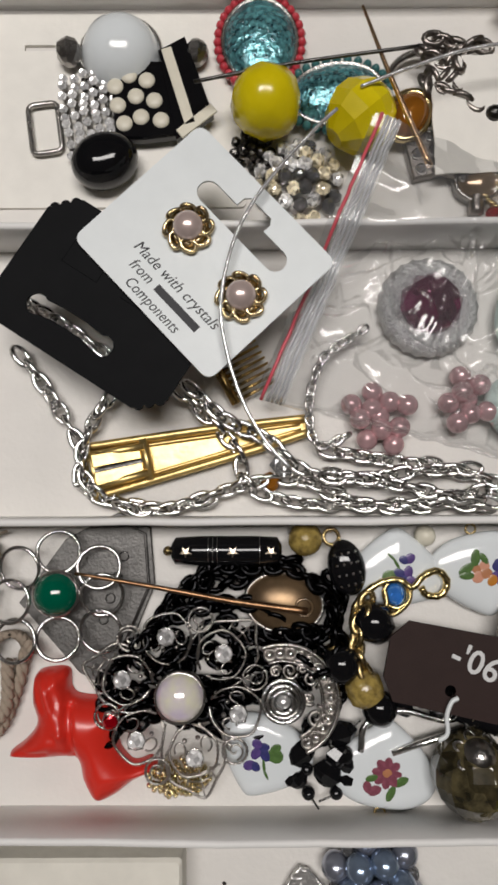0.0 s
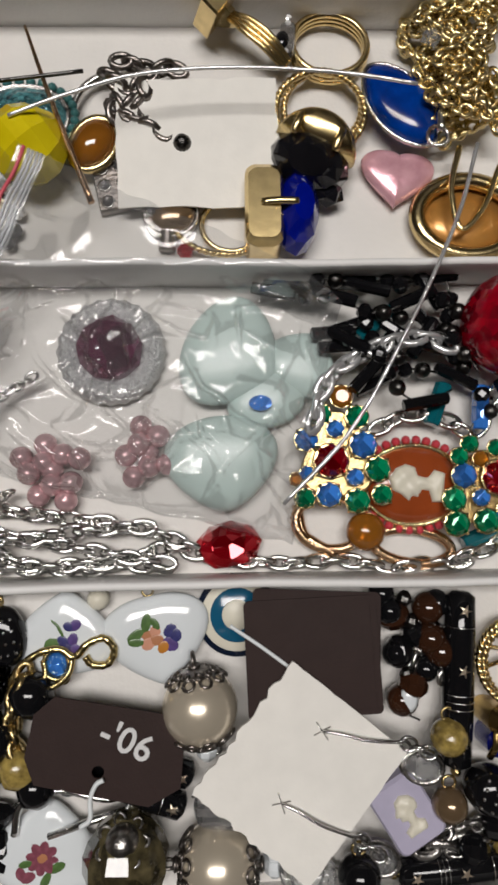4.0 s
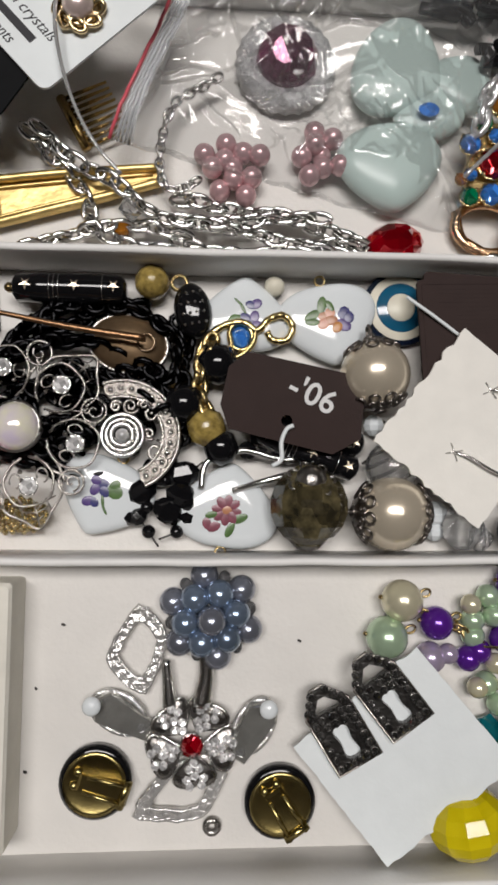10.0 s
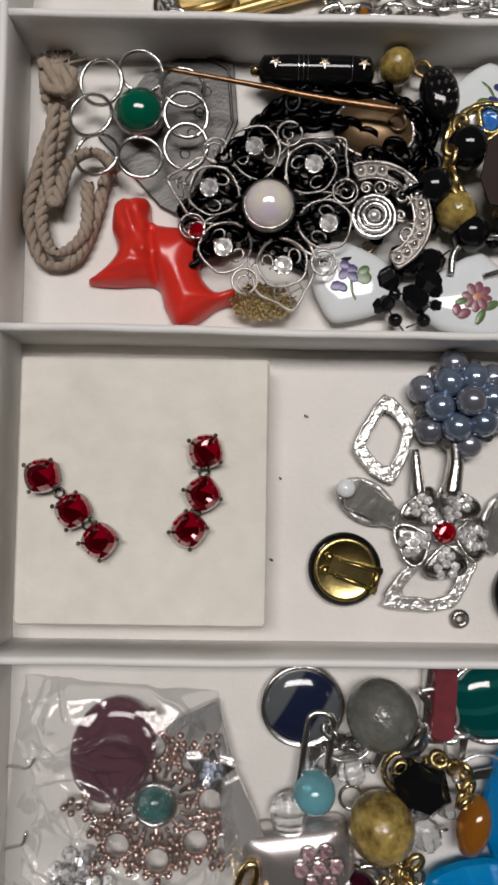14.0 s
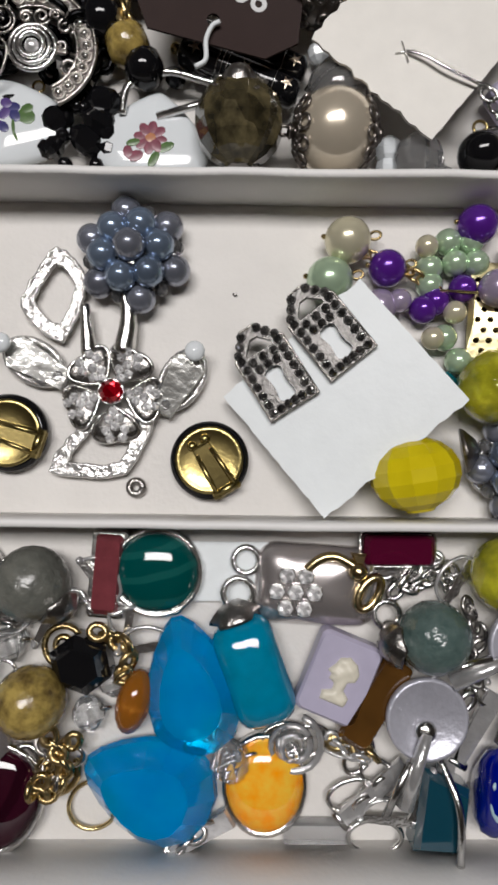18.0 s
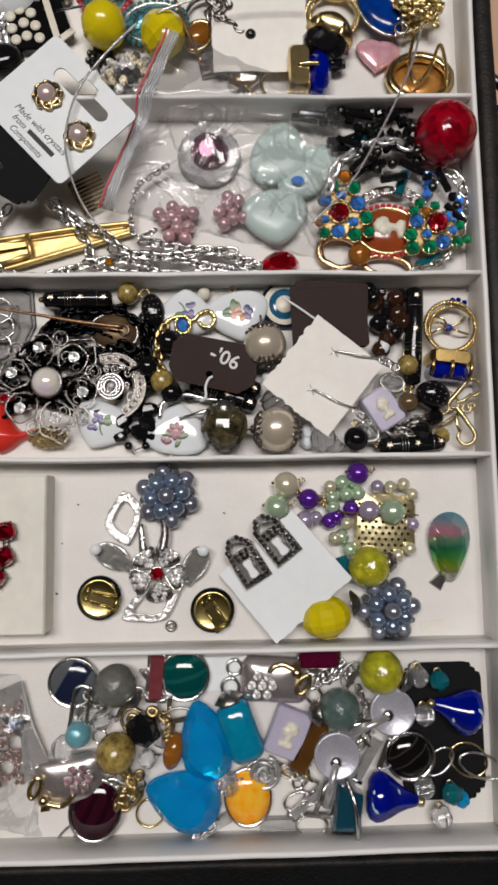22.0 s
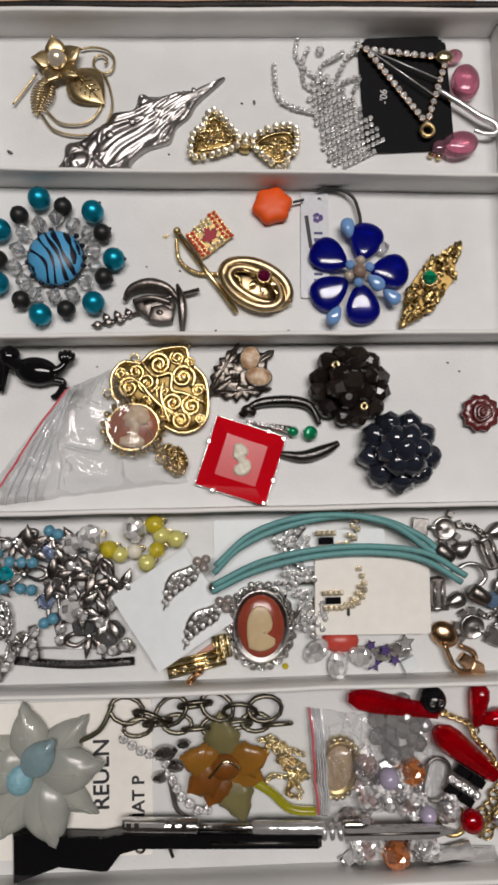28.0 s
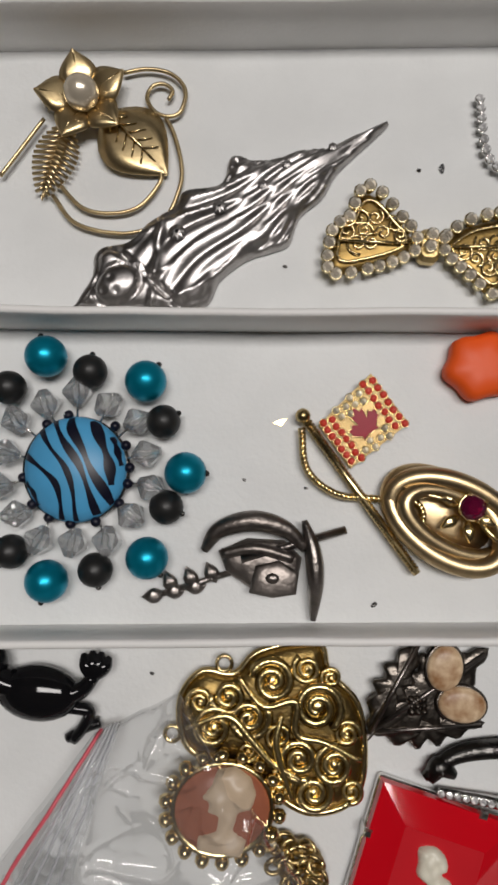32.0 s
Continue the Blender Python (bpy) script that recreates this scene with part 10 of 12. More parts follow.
for k, (rx_, ry_, turn, ox, oy, rad) in enumerate(((14.0, 7.6, 5, 0.6, 0.4, 2.3), (13.4, 7.8, -7, -0.8, -0.6, 2.1), (11.6, 5.6, 3, 1.0, -0.4, 1.8))):
    m = pose(ox, oy, 0, 0, 0, turn)
    line = [m @ Vector((rx_ * math.cos(q), ry_ * math.sin(q), 2.4 + 0.5 * k + 1.5 * math.sin(q + 2.2 * k))) for q in [2 * math.pi * i / 60 for i in range(60)]]
    part("swirl", Geo().tube(line, rad, 12, True), satin, t)
part("dish", Geo().lathe([(1, 0.3), (1, 1.0), (0.5, 1.6), (0.1, 1.7)], 30, None, True, 10, 5.4), satin, t)
paste_gem(t, 2.2, 4.2, 5.2, 2.9, wine, gold)
for k in range(6):
    a = 2 * math.pi * k / 6
    part("ray", leaf_plate(5.0, 2.4, 0.5), gold, t, m=at(2.0 + 2 * math.cos(a), 3.2 + 2 * math.sin(a), 3.8, 0, -6, math.degrees(a)))
part("pin_bar", Geo().tube([(-12.5, 0.6, 4.6), (-5, 2.6, 5.0), (1, 3.6, 4.8)], 0.6, 7), gold, t)
part("pin_bar", Geo().tube([(4, 2.6, 4.8), (10, 0.6, 4.6), (15.6, 0.6, 3.6)], 0.6, 7), gold, t)
part("end_ball", Geo().ball(16.0, 0.6, 3.6, 1.3, 1, 12), satin, t)
single("gold_fleck", "tiny gold foil fleck", "grit", Geo().slab([(-1.6, 0), (0, 0.8), (1.6, 0.9), (0.4, -0.8)], 0, 0.4, 0.1), gold, -228.9, 51.3, 0.1)
t = thing("orange_flower", "moulded orange plastic flower", "bead", -184.7, 62.9, 0.4, 12)
part("body", Geo().lathe([(7.4, 0), (8.0, 1.2), (7.8, 3.8), (6.2, 5.0), (3.0, 5.4), (0.4, 5.4)], 48, None, True, 1, 0.92, 0.07, 6), orange_plastic, t)
t = thing("hang_tag", "narrow translucent printed swing tag", "tag", -167.3, 46.8, 0.8, -1.5)
w, d = 11.7, 45.0
part("sheet", holed(rounded(w, d, 1), [[(x + 2, y + d / 2 - 3) for x, y in poly(8, 0.9)]], 0, 0.4), material("pale_tag", (0.72, 0.74, 0.78), 0.35, trans=0.15), t)
navy_print = material("navy_print", (0.05, 0.05, 0.16), 0.5)
for k in range(8):
    part("print_bar", Geo().box(1.4, 5.0 - 2.9 * k, 0.4, 3.6, 1.1 + 0.4 * (k % 3), 0.05, 0, 0.01), navy_print, t)
part("print_bar", Geo().box(-2.6, 5.5, 0.4, 1.6, 14, 0.05, 8, 0.01), ink, t)
for k in range(3):
    part("print_mark", Geo().dome(1.2 + 1.3 * math.cos(2.1 * k), 11.5 + 1.3 * math.sin(2.1 * k), 0.4, 1.0, 1.5, 0.06, 12, 120 * k), violet_paint, t)
wire_thing("waxed_loop", "dark waxed cord loop of the tag", "string", [(-166.0, 69.2), (-157.8, 69.6), (-151.3, 65.9), (-148.8, 58.6), (-148.5, 53.1)], 0.7, black_matte, 3.5, 30)
wire_thing("waxed_loop", "dark waxed cord end", "string", [(-176.1, 64.2), (-171.6, 65.3)], 0.55, black_matte, 3.0, 8)
t = thing("blue_flower", "cobalt glass flower brooch with pale blue drops", "brooch", -150.5, 33.2, 1.4, 0)
x0, y0 = -150.5, 33.2
petal_glass = glass("petal_cobalt", (0.004, 0.009, 0.38), 0.14, depth=0.7)
for (u, v), s in zip([(-146.7, 46.7), (-137.6, 34.3), (-149.1, 20.8), (-161.9, 26.3), (-161.8, 40.9)], range(5)):
    a = math.degrees(math.atan2(v - y0, u - x0))
    part("petal", teardrop(16.6, 13.4, 4.0), petal_glass, t, m=at(u - x0, v - y0, 0.6, 0, -6, a + 180))
pale = glass("pale_blue_drop", (0.22, 0.42, 0.78), depth=0.25)
for (u, v), s in zip([(-154.2, 51.9), (-137.5, 23.1), (-160.9, 15.7), (-144.5, 28.1)], range(4)):
    a = math.degrees(math.atan2(v - y0, u - x0))
    part("drop", teardrop(8.4, 5.4, 4.2), pale, t, m=at(u - x0, v - y0, 2.2 if s < 3 else 5, 0, 0, a + 180))
for k in range(6):
    a = 2 * math.pi * k / 6 + 0.4
    part("bead", Geo().ball(4.6 * math.cos(a), 4.6 * math.sin(a), 5.4, 2.0, 1, 14), pearl_white if k % 2 else pale, t)
part("centre", Geo().ball(0, 0, 5.8, 2.8, 0.8, 16), material("brown_stone", (0.26, 0.17, 0.13), 0.4, var=0.4, scale=500), t)
part("crystal", Geo().facet_ball(11, 11, 2.5, 2.4, 8, 5), clear, t)
t = thing("leaf_brooch", "diamond-shaped gold nugget brooch with a green stone", "brooch", -120.3, 28.7, 0.5, 53)
L, W = 41.7, 13.5
g = Geo().slab([(-L / 2, 0), (-L / 5, -W / 2), (L / 5, -W / 2), (L / 2, 0), (L / 5, W / 2), (-L / 5, W / 2)], 0, 2.2, 0.8)
# plate darker than the nuggets, putting shade into the recesses between them
part("plate", g, bow_dark, t)
rnd = random.Random(12)
gn = finish("nugget", Geo().facet_ball(0, 0, 0, 1.5, 6, 4, 0, 0.7, 1.4, 0.8))
gn.materials.append(metal("nugget_gold", (0.52, 0.38, 0.16), 0.26, 0.5, 800))
for i in range(130):
    s = rnd.uniform(-0.5, 0.5)
    w = W / 2 * min(1, (0.5 - abs(s)) * 3.2)
    q = new("nugget", gn)
    q.parent, q.matrix_basis = t, at(L * s, rnd.uniform(-w, w), 2.2 + rnd.uniform(0, 1.0), rnd.uniform(0, 60), rnd.uniform(-40, 40), rnd.uniform(0, 180))
paste_gem(t, 1, 2.2, 4.2, 3.2, emerald, gold)

# ---- left tray, third compartment ----
g = Geo().ball(0.3, 0.8, 4.2, 6.2, 0.62, 24, 1.42, 0.92, -5)
g.ball(-10.8, 6.1, 4.4, 4.6, 0.8, 18)
g.tube(curve([(-10.4, 4.6, 4.6), (-6.4, 2.6, 4.4), (-2.0, 1.6, 4.2)], 12), 3.0, 10)
for off, tip in ((-0.9, -1.0), (0.7, 0.4)):
    g.tube(curve([(-11.8 + off, 4.4, 5.4), (-12.4 + off, -1.0, 4.6), (-13.4 + tip, -7.8, 2.6)], 14), 1.6, 8, False, lambda s: 1.05 - 0.65 * s)
g.tube(curve([(5.6, 0.4, 4.2), (9.2, 1.8, 4.2), (11.6, 4.6, 4.2)], 12), 2.2, 10, False, lambda s: 1.1 - 0.45 * s)
for k in range(4):
    a = radians(52 + 22 * k)
    g.tube(curve([(11.4, 4.0, 4.2), (11.6 + 3.2 * math.cos(a), 4.2 + 3.0 * math.sin(a), 4.4), (11.6 + 5.2 * math.cos(a), 4.2 + 5.6 * math.sin(a), 4.0)], 10), 1.3, 8, False, lambda s: 0.25 + 1.05 * math.sin(math.pi * (0.12 + 0.84 * s)))
g.tube(curve([(3.3, -2.0, 3.8), (8.4, -2.4, 3.4), (10.9, -3.2, 3.0), (9.6, -6.4, 2.4), (7.4, -9.4, 1.6)], 18), 1.3, 8)
g.tube(curve([(13.0, -5.6, 1.8), (10.0, -6.8, 2.0), (6.2, -9.2, 1.6)], 12), 1.1, 8)
g.tube([(0.4 + 6.0 * math.cos(q), 0.9 + 2.9 * math.sin(q), 7.1 - 0.8 * math.cos(q) ** 2) for q in [2 * math.pi * i / 36 for i in range(36)]], 0.3, 6, True)
g.ring(-11.6, 7.2, 7.8, 0.8, 0.25, 12, 5)
single("bird_pin", "glossy black bird pin with a fanned tail", "brooch", g, black_glass, -280.6, -5.6, 0.4, -3)
plastic_bag("zip_bag", "clear zip bag around a gold cameo pendant", (-268.2, -12.5), (-250.8, -4.7), (-220.8, -50.1), (-304.3, -58.5), 10, 14, True, creases=16)
t = thing("scroll_locket", "large gold repousse pendant with scrolls", "pendant", -231.4, -14.0, 1.2, 0)
lx, ly = -231.4, -14.0
rim = rounded_loop([(p - lx, q - ly) for p, q in ((-251.0, -7.4), (-246.4, -1.4), (-239.5, -2.0), (-234.0, 2.6), (-222.0, 4.2), (-219.6, -2.0), (-213.6, -9.0), (-212.8, -22.0), (-216.4, -28.6), (-224.4, -30.2), (-231.6, -26.0), (-235.4, -20.4), (-243.0, -19.6), (-249.6, -16.4))], 80)
# ground coloured darker than the scrolls to paint shade into the recesses
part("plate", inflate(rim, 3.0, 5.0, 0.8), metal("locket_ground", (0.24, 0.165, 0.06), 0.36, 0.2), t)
part("edge", Geo().tube([Vector((x, y, 1.8)) for x, y in rim], 0.8, 7, True), gold, t)
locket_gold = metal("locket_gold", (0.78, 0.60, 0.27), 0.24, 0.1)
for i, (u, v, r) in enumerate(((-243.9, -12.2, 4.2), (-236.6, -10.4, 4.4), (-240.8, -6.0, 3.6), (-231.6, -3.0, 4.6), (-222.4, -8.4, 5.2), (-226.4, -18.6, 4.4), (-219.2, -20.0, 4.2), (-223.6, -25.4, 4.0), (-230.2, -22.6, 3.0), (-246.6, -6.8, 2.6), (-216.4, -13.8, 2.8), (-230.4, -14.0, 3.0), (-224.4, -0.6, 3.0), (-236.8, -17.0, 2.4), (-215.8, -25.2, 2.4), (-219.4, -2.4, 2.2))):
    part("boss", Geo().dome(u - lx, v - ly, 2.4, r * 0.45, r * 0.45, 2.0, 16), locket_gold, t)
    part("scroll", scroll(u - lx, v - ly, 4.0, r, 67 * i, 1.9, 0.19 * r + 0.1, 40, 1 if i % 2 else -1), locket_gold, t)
for pts in ([(-249.6, -12.0), (-241.0, -9.6), (-236.0, -14.6), (-232.0, -19.0), (-226.0, -22.6)], [(-238.6, -1.8), (-233.6, -7.8), (-227.0, -7.0), (-226.8, -13.4), (-221.0, -15.2), (-213.8, -19.0)], [(-229.8, -9.6), (-231.0, -16.0), (-228.0, -26.4)]):
    part("vine", Geo().tube(curve([(x - lx, y - ly, 4.6) for x, y in pts], 40), 0.75, 7, False, lambda s: 0.6 + 0.7 * math.sin(math.pi * s)), locket_gold, t)
for u, v in ((-221.0, 5.6), (-252.6, -14.0), (-241.6, 0.2)):
    part("ring", Geo().ring(u - lx, v - ly, 2.0, 1.6, 0.45, 14, 6), gold, t)
t = cabochon("cameo_pendant", "oval shell cameo in a scalloped gold frame", -242.2, -27.9, 4.2, 9.8, 8.6, 2.4, material("cameo_ground", (0.33, 0.11, 0.06), 0.3, var=0.2), gold, 10, gold, 18, 1.6, category="pendant")
part("relief", bust(8.6), material("shell_relief", (0.58, 0.45, 0.32), 0.4, var=0.15), t, m=at(0.6, 0.4, 2.6, 0, 0, -20))
for k, pts in enumerate(([(-233.5, -36.5), (-229.1, -35.8), (-224.1, -37.4), (-220.5, -41.0)], [(-232.1, -39.7), (-226.3, -38.4), (-222.1, -42.0), (-225.1, -45.4)], [(-229.3, -43.6), (-226.3, -41.6), (-222.8, -44.4), (-225.8, -47.9)], [(-230.7, -36.6), (-227.2, -40.2), (-223.6, -38.8), (-223.0, -44.4)], [(-228.5, -36.3), (-230.0, -40.4), (-227.2, -44.7), (-223.7, -46.9)])):
    chain("filigree_drop", "gold filigree chain drop under the cameo", pts, gold_old, 3.6, 0.55, 3 + (k % 3), "gold filigree drop", 1.5, 0.8, 1.2, seed=210 + k)
def oak_leaf(L, W):
    """A lobed leaf plate with a raised midrib."""
    side = []
    for i in range(29):
        s = i / 28
        side.append((L * s, W / 2 * (math.sin(math.pi * s ** 0.85) + 0.04) * (0.8 + 0.24 * math.sin(11 * math.pi * s))))
    return pillow(side + [(x, -y) for x, y in side[-2:0:-1]], 2.2)


ox, oy = -211.6, -14.1
t = thing("oak_brooch", "pewter oak leaf brooch with two bone slices", "brooch", ox, oy, 0.5, 0)
leaf_bronze = metal("leaf_bronze", (0.17, 0.15, 0.13), 0.34, 0.3, 500, 0.6)
for a, L, W in ((2, 25, 9), (59, 23, 8), (32, 31, 15)):
    q = part("leaf", oak_leaf(L, W), leaf_bronze, t, m=at(0, 0, 0.3 + 0.02 * a, 0, 0, a))
    part("midrib", Geo().tube([(0, 0, 2.4), (L * 0.95, 0, 2.2)], 0.5, 6), pewter, q)
part("stalk", Geo().tube([(-3, -4.5, 1.5), (1, 0, 2.2)], 0.8, 7), pewter, t)
for j in range(9):
    part("acorn_grain", Geo().ball(9 + 1.3 * (j % 3), 4.0 + 1.3 * (j // 3), 3.0, 0.9, 1, 8), leaf_bronze, t)
bone = material("bone", (0.62, 0.48, 0.32), 0.4, var=0.4, scale=330, colour2=(0.24, 0.10, 0.03), mottle=2.4)
for (u, v), a, w, d in (((-195.5, -1.0), 78, 9.6, 7.6), ((-192.2, -8.5), -8, 10.2, 7.4)):
    q = part("bone_slice", pillow(poly(20, 0.5, w, d), 2.6), bone, t, m=at(u - ox, v - oy, 2.6, 0, 0, a))
    part("slice_rim", Geo().ring(0, 0, 0.9, w / 2, 0.5, 24, 6, d / w), leaf_bronze, q)
t = thing("red_cameo", "square red glass brooch with a white relief", "brooch", -200.0, -42.0, 0.8, -19)
w, d = 29.8, 29.6
part("tray_back", Geo().slab(rounded(w, d, 0.8, 2), 0, 1.6, 0.4), silver, t)
vs = [(-w / 2 + 0.3, -d / 2 + 0.3, 1.4), (w / 2 - 0.3, -d / 2 + 0.3, 1.4), (w / 2 - 0.3, d / 2 - 0.3, 1.4), (-w / 2 + 0.3, d / 2 - 0.3, 1.4)]
vs += [(x * 0.98, y * 0.98, 3.2) for x, y, z in vs] + [(x * 0.58, y * 0.58, 5.6) for x, y, z in vs]
fs = [(8, 9, 10, 11)] + [q for i in range(4) for q in ((i, (i + 1) % 4, 4 + (i + 1) % 4, 4 + i), (4 + i, 4 + (i + 1) % 4, 8 + (i + 1) % 4, 8 + i))]
part("stone", Geo().add(vs, fs, False), material("red_enamel_glass", (0.60, 0.004, 0.012), 0.06, coat=0.8, var=0.05, scale=60), t)
for x, y in ((-w / 4, -d / 2), (w / 4, d / 2), (w / 2, -d / 8), (-w / 2, d / 8), (w / 2 - 1, d / 2 - 1), (w / 2 - 1, -d / 2 + 1)):
    part("prong", Geo().box(x * 0.97, y * 0.97, 0, 1.8, 1.8, 4.0, 0, 0.5), silver, t)
# thin overlay; its own red stands in for the table facet's reflection
part("table", Geo().slab(rounded(w * 0.56, d * 0.56, 0.4, 2), 5.4, 5.66, 0.05), material("facet_sheen_red", (0.56, 0.014, 0.022), 0.3, var=0.08, scale=90), t)
profile = [(-4.6, 5.2), (-1.6, 6.4), (1.0, 5.2), (2.0, 3.0), (0.8, 1.6), (3.4, 0.8), (4.8, -1.6), (4.2, -4.4), (1.8, -6.2), (-1.4, -5.6), (-1.8, -3.0), (-0.8, -1.2), (-3.6, 0.2), (-4.0, 2.6)]
part("relief", inflate(rounded_loop(profile, 60), 1.5, 1.8, 0.45, lambda x, y, d: 0.3 * math.sin(2.2 * x) * math.cos(1.9 * y)), ivory, t, m=at(0, 0, 5.5))
t = thing("swoosh_brooch", "dark grey looped brooch with green beads", "brooch", -177.8, -30.1, 0.5, 0)
x0, y0 = -177.8, -30.1
for pts, r in (([(-200.2, -23.7), (-192.5, -19.1), (-180.6, -18.2), (-172.0, -20.5), (-168.0, -28.2)], 2.2), ([(-184.5, -39.6), (-174.9, -40.9), (-166.2, -38.5), (-160.6, -35.8)], 2.6), ([(-199.1, -24.4), (-196.9, -21.6), (-193.7, -23.4)], 2.2)):
    part("band", Geo().tube(curve([(p - x0, q - y0) for p, q in pts], 30, 2.2), r, 8, False, lambda s: 0.45 + 0.55 * math.sin(math.pi * s)), gunmetal, t)
a, b = [(p - x0, q - y0) for p, q in [(-197.1, -26.5), (-179.9, -30.1)]]
part("strass_bar", Geo().tube([(a[0], a[1], 2), (b[0], b[1], 2.4)], 1.6, 8, False, lambda s: 0.4 + 0.7 * s), silver, t)
gem_row(t, a[0], a[1], b[0], b[1], 11, 0.8, 3.4, clear, silver)
for (u, v), r in zip([(-178.8, -30.8), (-172.0, -31.6)], (2.2, 3.0)):
    part("green_bead", Geo().ball(u - x0, v - y0, 3, r, 1, 16), emerald, t)
cluster("bead_cluster", "domed cluster of dark brown faceted beads", -155.8, -12.9, 15.0, 4.8, black_glass, 19, 3, True, gunmetal, "dark bead clusters", mats=[material("dark_brown_bead", (0.022, 0.016, 0.013), 0.28, coat=0.3, var=0.3, scale=200), material("brown_black_bead", (0.012, 0.009, 0.008), 0.2, coat=0.3)])
cluster("bead_cluster", "domed cluster of blue-black glass nuggets", -137.1, -39.9, 14.6, 5.3, black_glass, 16, 8, False, gunmetal, "dark bead clusters", mats=[facets(material("blue_black_bead", (0.018, 0.022, 0.034), 0.12, coat=0.8, var=0.4, scale=160, bump=0.5, bump_scale=170), 120, 0.25, 0.4)], lump=0.32)
for u, v in [(-152.3, -22.6), (-162.7, -6.3)]:
    single("gold_bead_cup", "tiny gold cup among the dark beads", "bead", Geo().ring(0, 0, 0, 1.2, 0.5, 12, 6), gold, u, v, 14)
t = thing("rose_stud", "small dark red carved rose stud", "earring", -102.4, -24.9, 0.4, 0)
rose_mat = material("garnet_resin", (0.12, 0.018, 0.018), 0.25, coat=0.4, var=0.3, scale=300)
part("base", Geo().lathe([(5, 0), (7.6, 2), (7.0, 4.0), (4.6, 3.4)], 40, None, True, 1, 1, 0.08, 10), rose_mat, t)
for r, z in ((4.2, 4.0), (2.8, 5.2), (1.5, 6.2)):
    part("whorl", Geo().lathe([(r * 0.8, z - 2), (r, z), (r * 0.75, z + 0.6), (r * 0.5, z - 0.3)], 24, None, True, 1, 1, 0.1, 3), rose_mat, t)

# ---- left tray, fourth compartment ----
turq = material("turquoise_bead", (0.10, 0.30, 0.42), 0.3, coat=0.2, var=0.25, scale=400)


def bead_run(label, spots, mat, r, cup, group):
    """A run of round beads in claw cups, joined by small links."""
    x0, y0 = spots[0]
    t = thing("turquoise_strand", label, "necklace", x0, y0, 2.6, 0, group)
    for i, (u, v) in enumerate(spots):
        part("bead", Geo().ball(u - x0, v - y0, 2.6, r, 0.95, 16), mat, t)
        part("cup", Geo().lathe([(0.4, 0), (r * 0.7, 0.3), (r * 0.95, 1.6), (r * 0.85, 1.7)], 10, pose(u - x0, v - y0, 0.1)), cup, t)
        if i:
            part("link", Geo().tube([(spots[i - 1][0] - x0, spots[i - 1][1] - y0, 0.8), (u - x0, v - y0, 0.8)], 0.6, 6), cup, t)
    return t


for pts in ([(-294.9, -75.9), (-290.1, -79.1), (-285.3, -79.4), (-281.4, -79.7)], [(-292.2, -89.4), (-286.0, -89.5), (-281.8, -90.1)], [(-273.4, -101.1), (-276.9, -102.7)], [(-271.6, -69.0), (-275.0, -67.6)]):
    bead_run("run of opaque turquoise beads in silver cups", list(pts), turq, 2.2, old_silver, "turquoise strands")
aqua_strass = foil("aqua_strass", (0.0, 0.48, 0.58), 500, 0.2, 0.55, 0.0)
for u, v in ((-300.8, -74.8), (-291.5, -83.8)):
    t = thing("crystal_stone", "bright aqua round crystal in a silver cup", "bead", u, v, 3, 0, "blue crystals")
    paste_gem(t, 0, 0, 2, 3.2, aqua_strass, silver)
t = thing("blue_square", "square blue foiled stone", "bead", -299.4, -68.7, 1, 30)
part("stone", Geo().gem(0, 0, 2, 4.4, 0.5, 4), sapphire, t)
part("cup", Geo().box(0, 0, 0, 6.6, 6.6, 2, 45, 0.4), old_silver, t)
for u, v, r in ((-275.9, -76.4, 3.2), (-276.4, -94.4, 3.2), (-298.4, -80.6, 2.8)):
    t = thing("crystal_stone", "round blue crystal in a silver cup", "bead", u, v, 2.5, 0, "blue crystals")
    paste_gem(t, 0, 0, 2, r, foil("ice_blue", (0.42, 0.55, 0.86), 500, 0.2, 0.6, 0.0), silver)
for k, (u, v, a) in enumerate(((-269.4, -81.9, 10), (-257.5, -84.4, 150), (-263.2, -97.3, -60), (-264.8, -74.3, 80), (-252.4, -101.9, 200), (-274.0, -86.2, -20), (-247.0, -91.5, 30), (-283.0, -74.2, -10))):
    t = thing("leaf_ornament", "tarnished silver leaf spray with clear stones", "brooch", u, v, 3 + 0.8 * (k % 3), a, "silver leaf sprays")
    for q in range(4):
        part("leaf", leaf_plate(9.5, 4.2, 0.7), pewter if k % 2 else old_silver, t, m=at(0, 0, 0.4 * q, 0, -8, 60 * q - 80))
    paste_gem(t, 3, 0, 2.8, 2.0, smoke if k % 2 else bright_crystal, old_silver)
for u, v, w, d, a in ((-262.2, -102.7, 9, 11, 10), (-251.5, -107.6, 10, 8, 40), (-262.9, -72.3, 6.5, 9, -20)):
    single("smoky_drop", "smoky grey glass drop stone", "bead", pillow(rounded(w, d, 2.5, 3), 5), smoke, u, v, 1.5, a, group="smoky drops")
for k, pts in enumerate(([(-300.7, -94.5), (-295.2, -98.9), (-292.0, -105.5), (-294.1, -109.7)], [(-299.8, -120.5), (-292.3, -116.5), (-285.7, -108.1), (-279.2, -107.2)], [(-298.5, -101.0), (-296.3, -107.5), (-298.4, -111.7)], [(-283.3, -75.4), (-274.5, -72.3), (-267.9, -74.7)])):
    chain("silver_link_strand", "strand of square silver stone links", pts, silver, 5.0, 0.9, 3.0, "silver link strands", 1.2, 0.9, 1.0, seed=140 + k)
t = thing("bar_pin", "marcasite bar pin with its needle", "brooch", -265.9, -117.0, 0.6, -2)
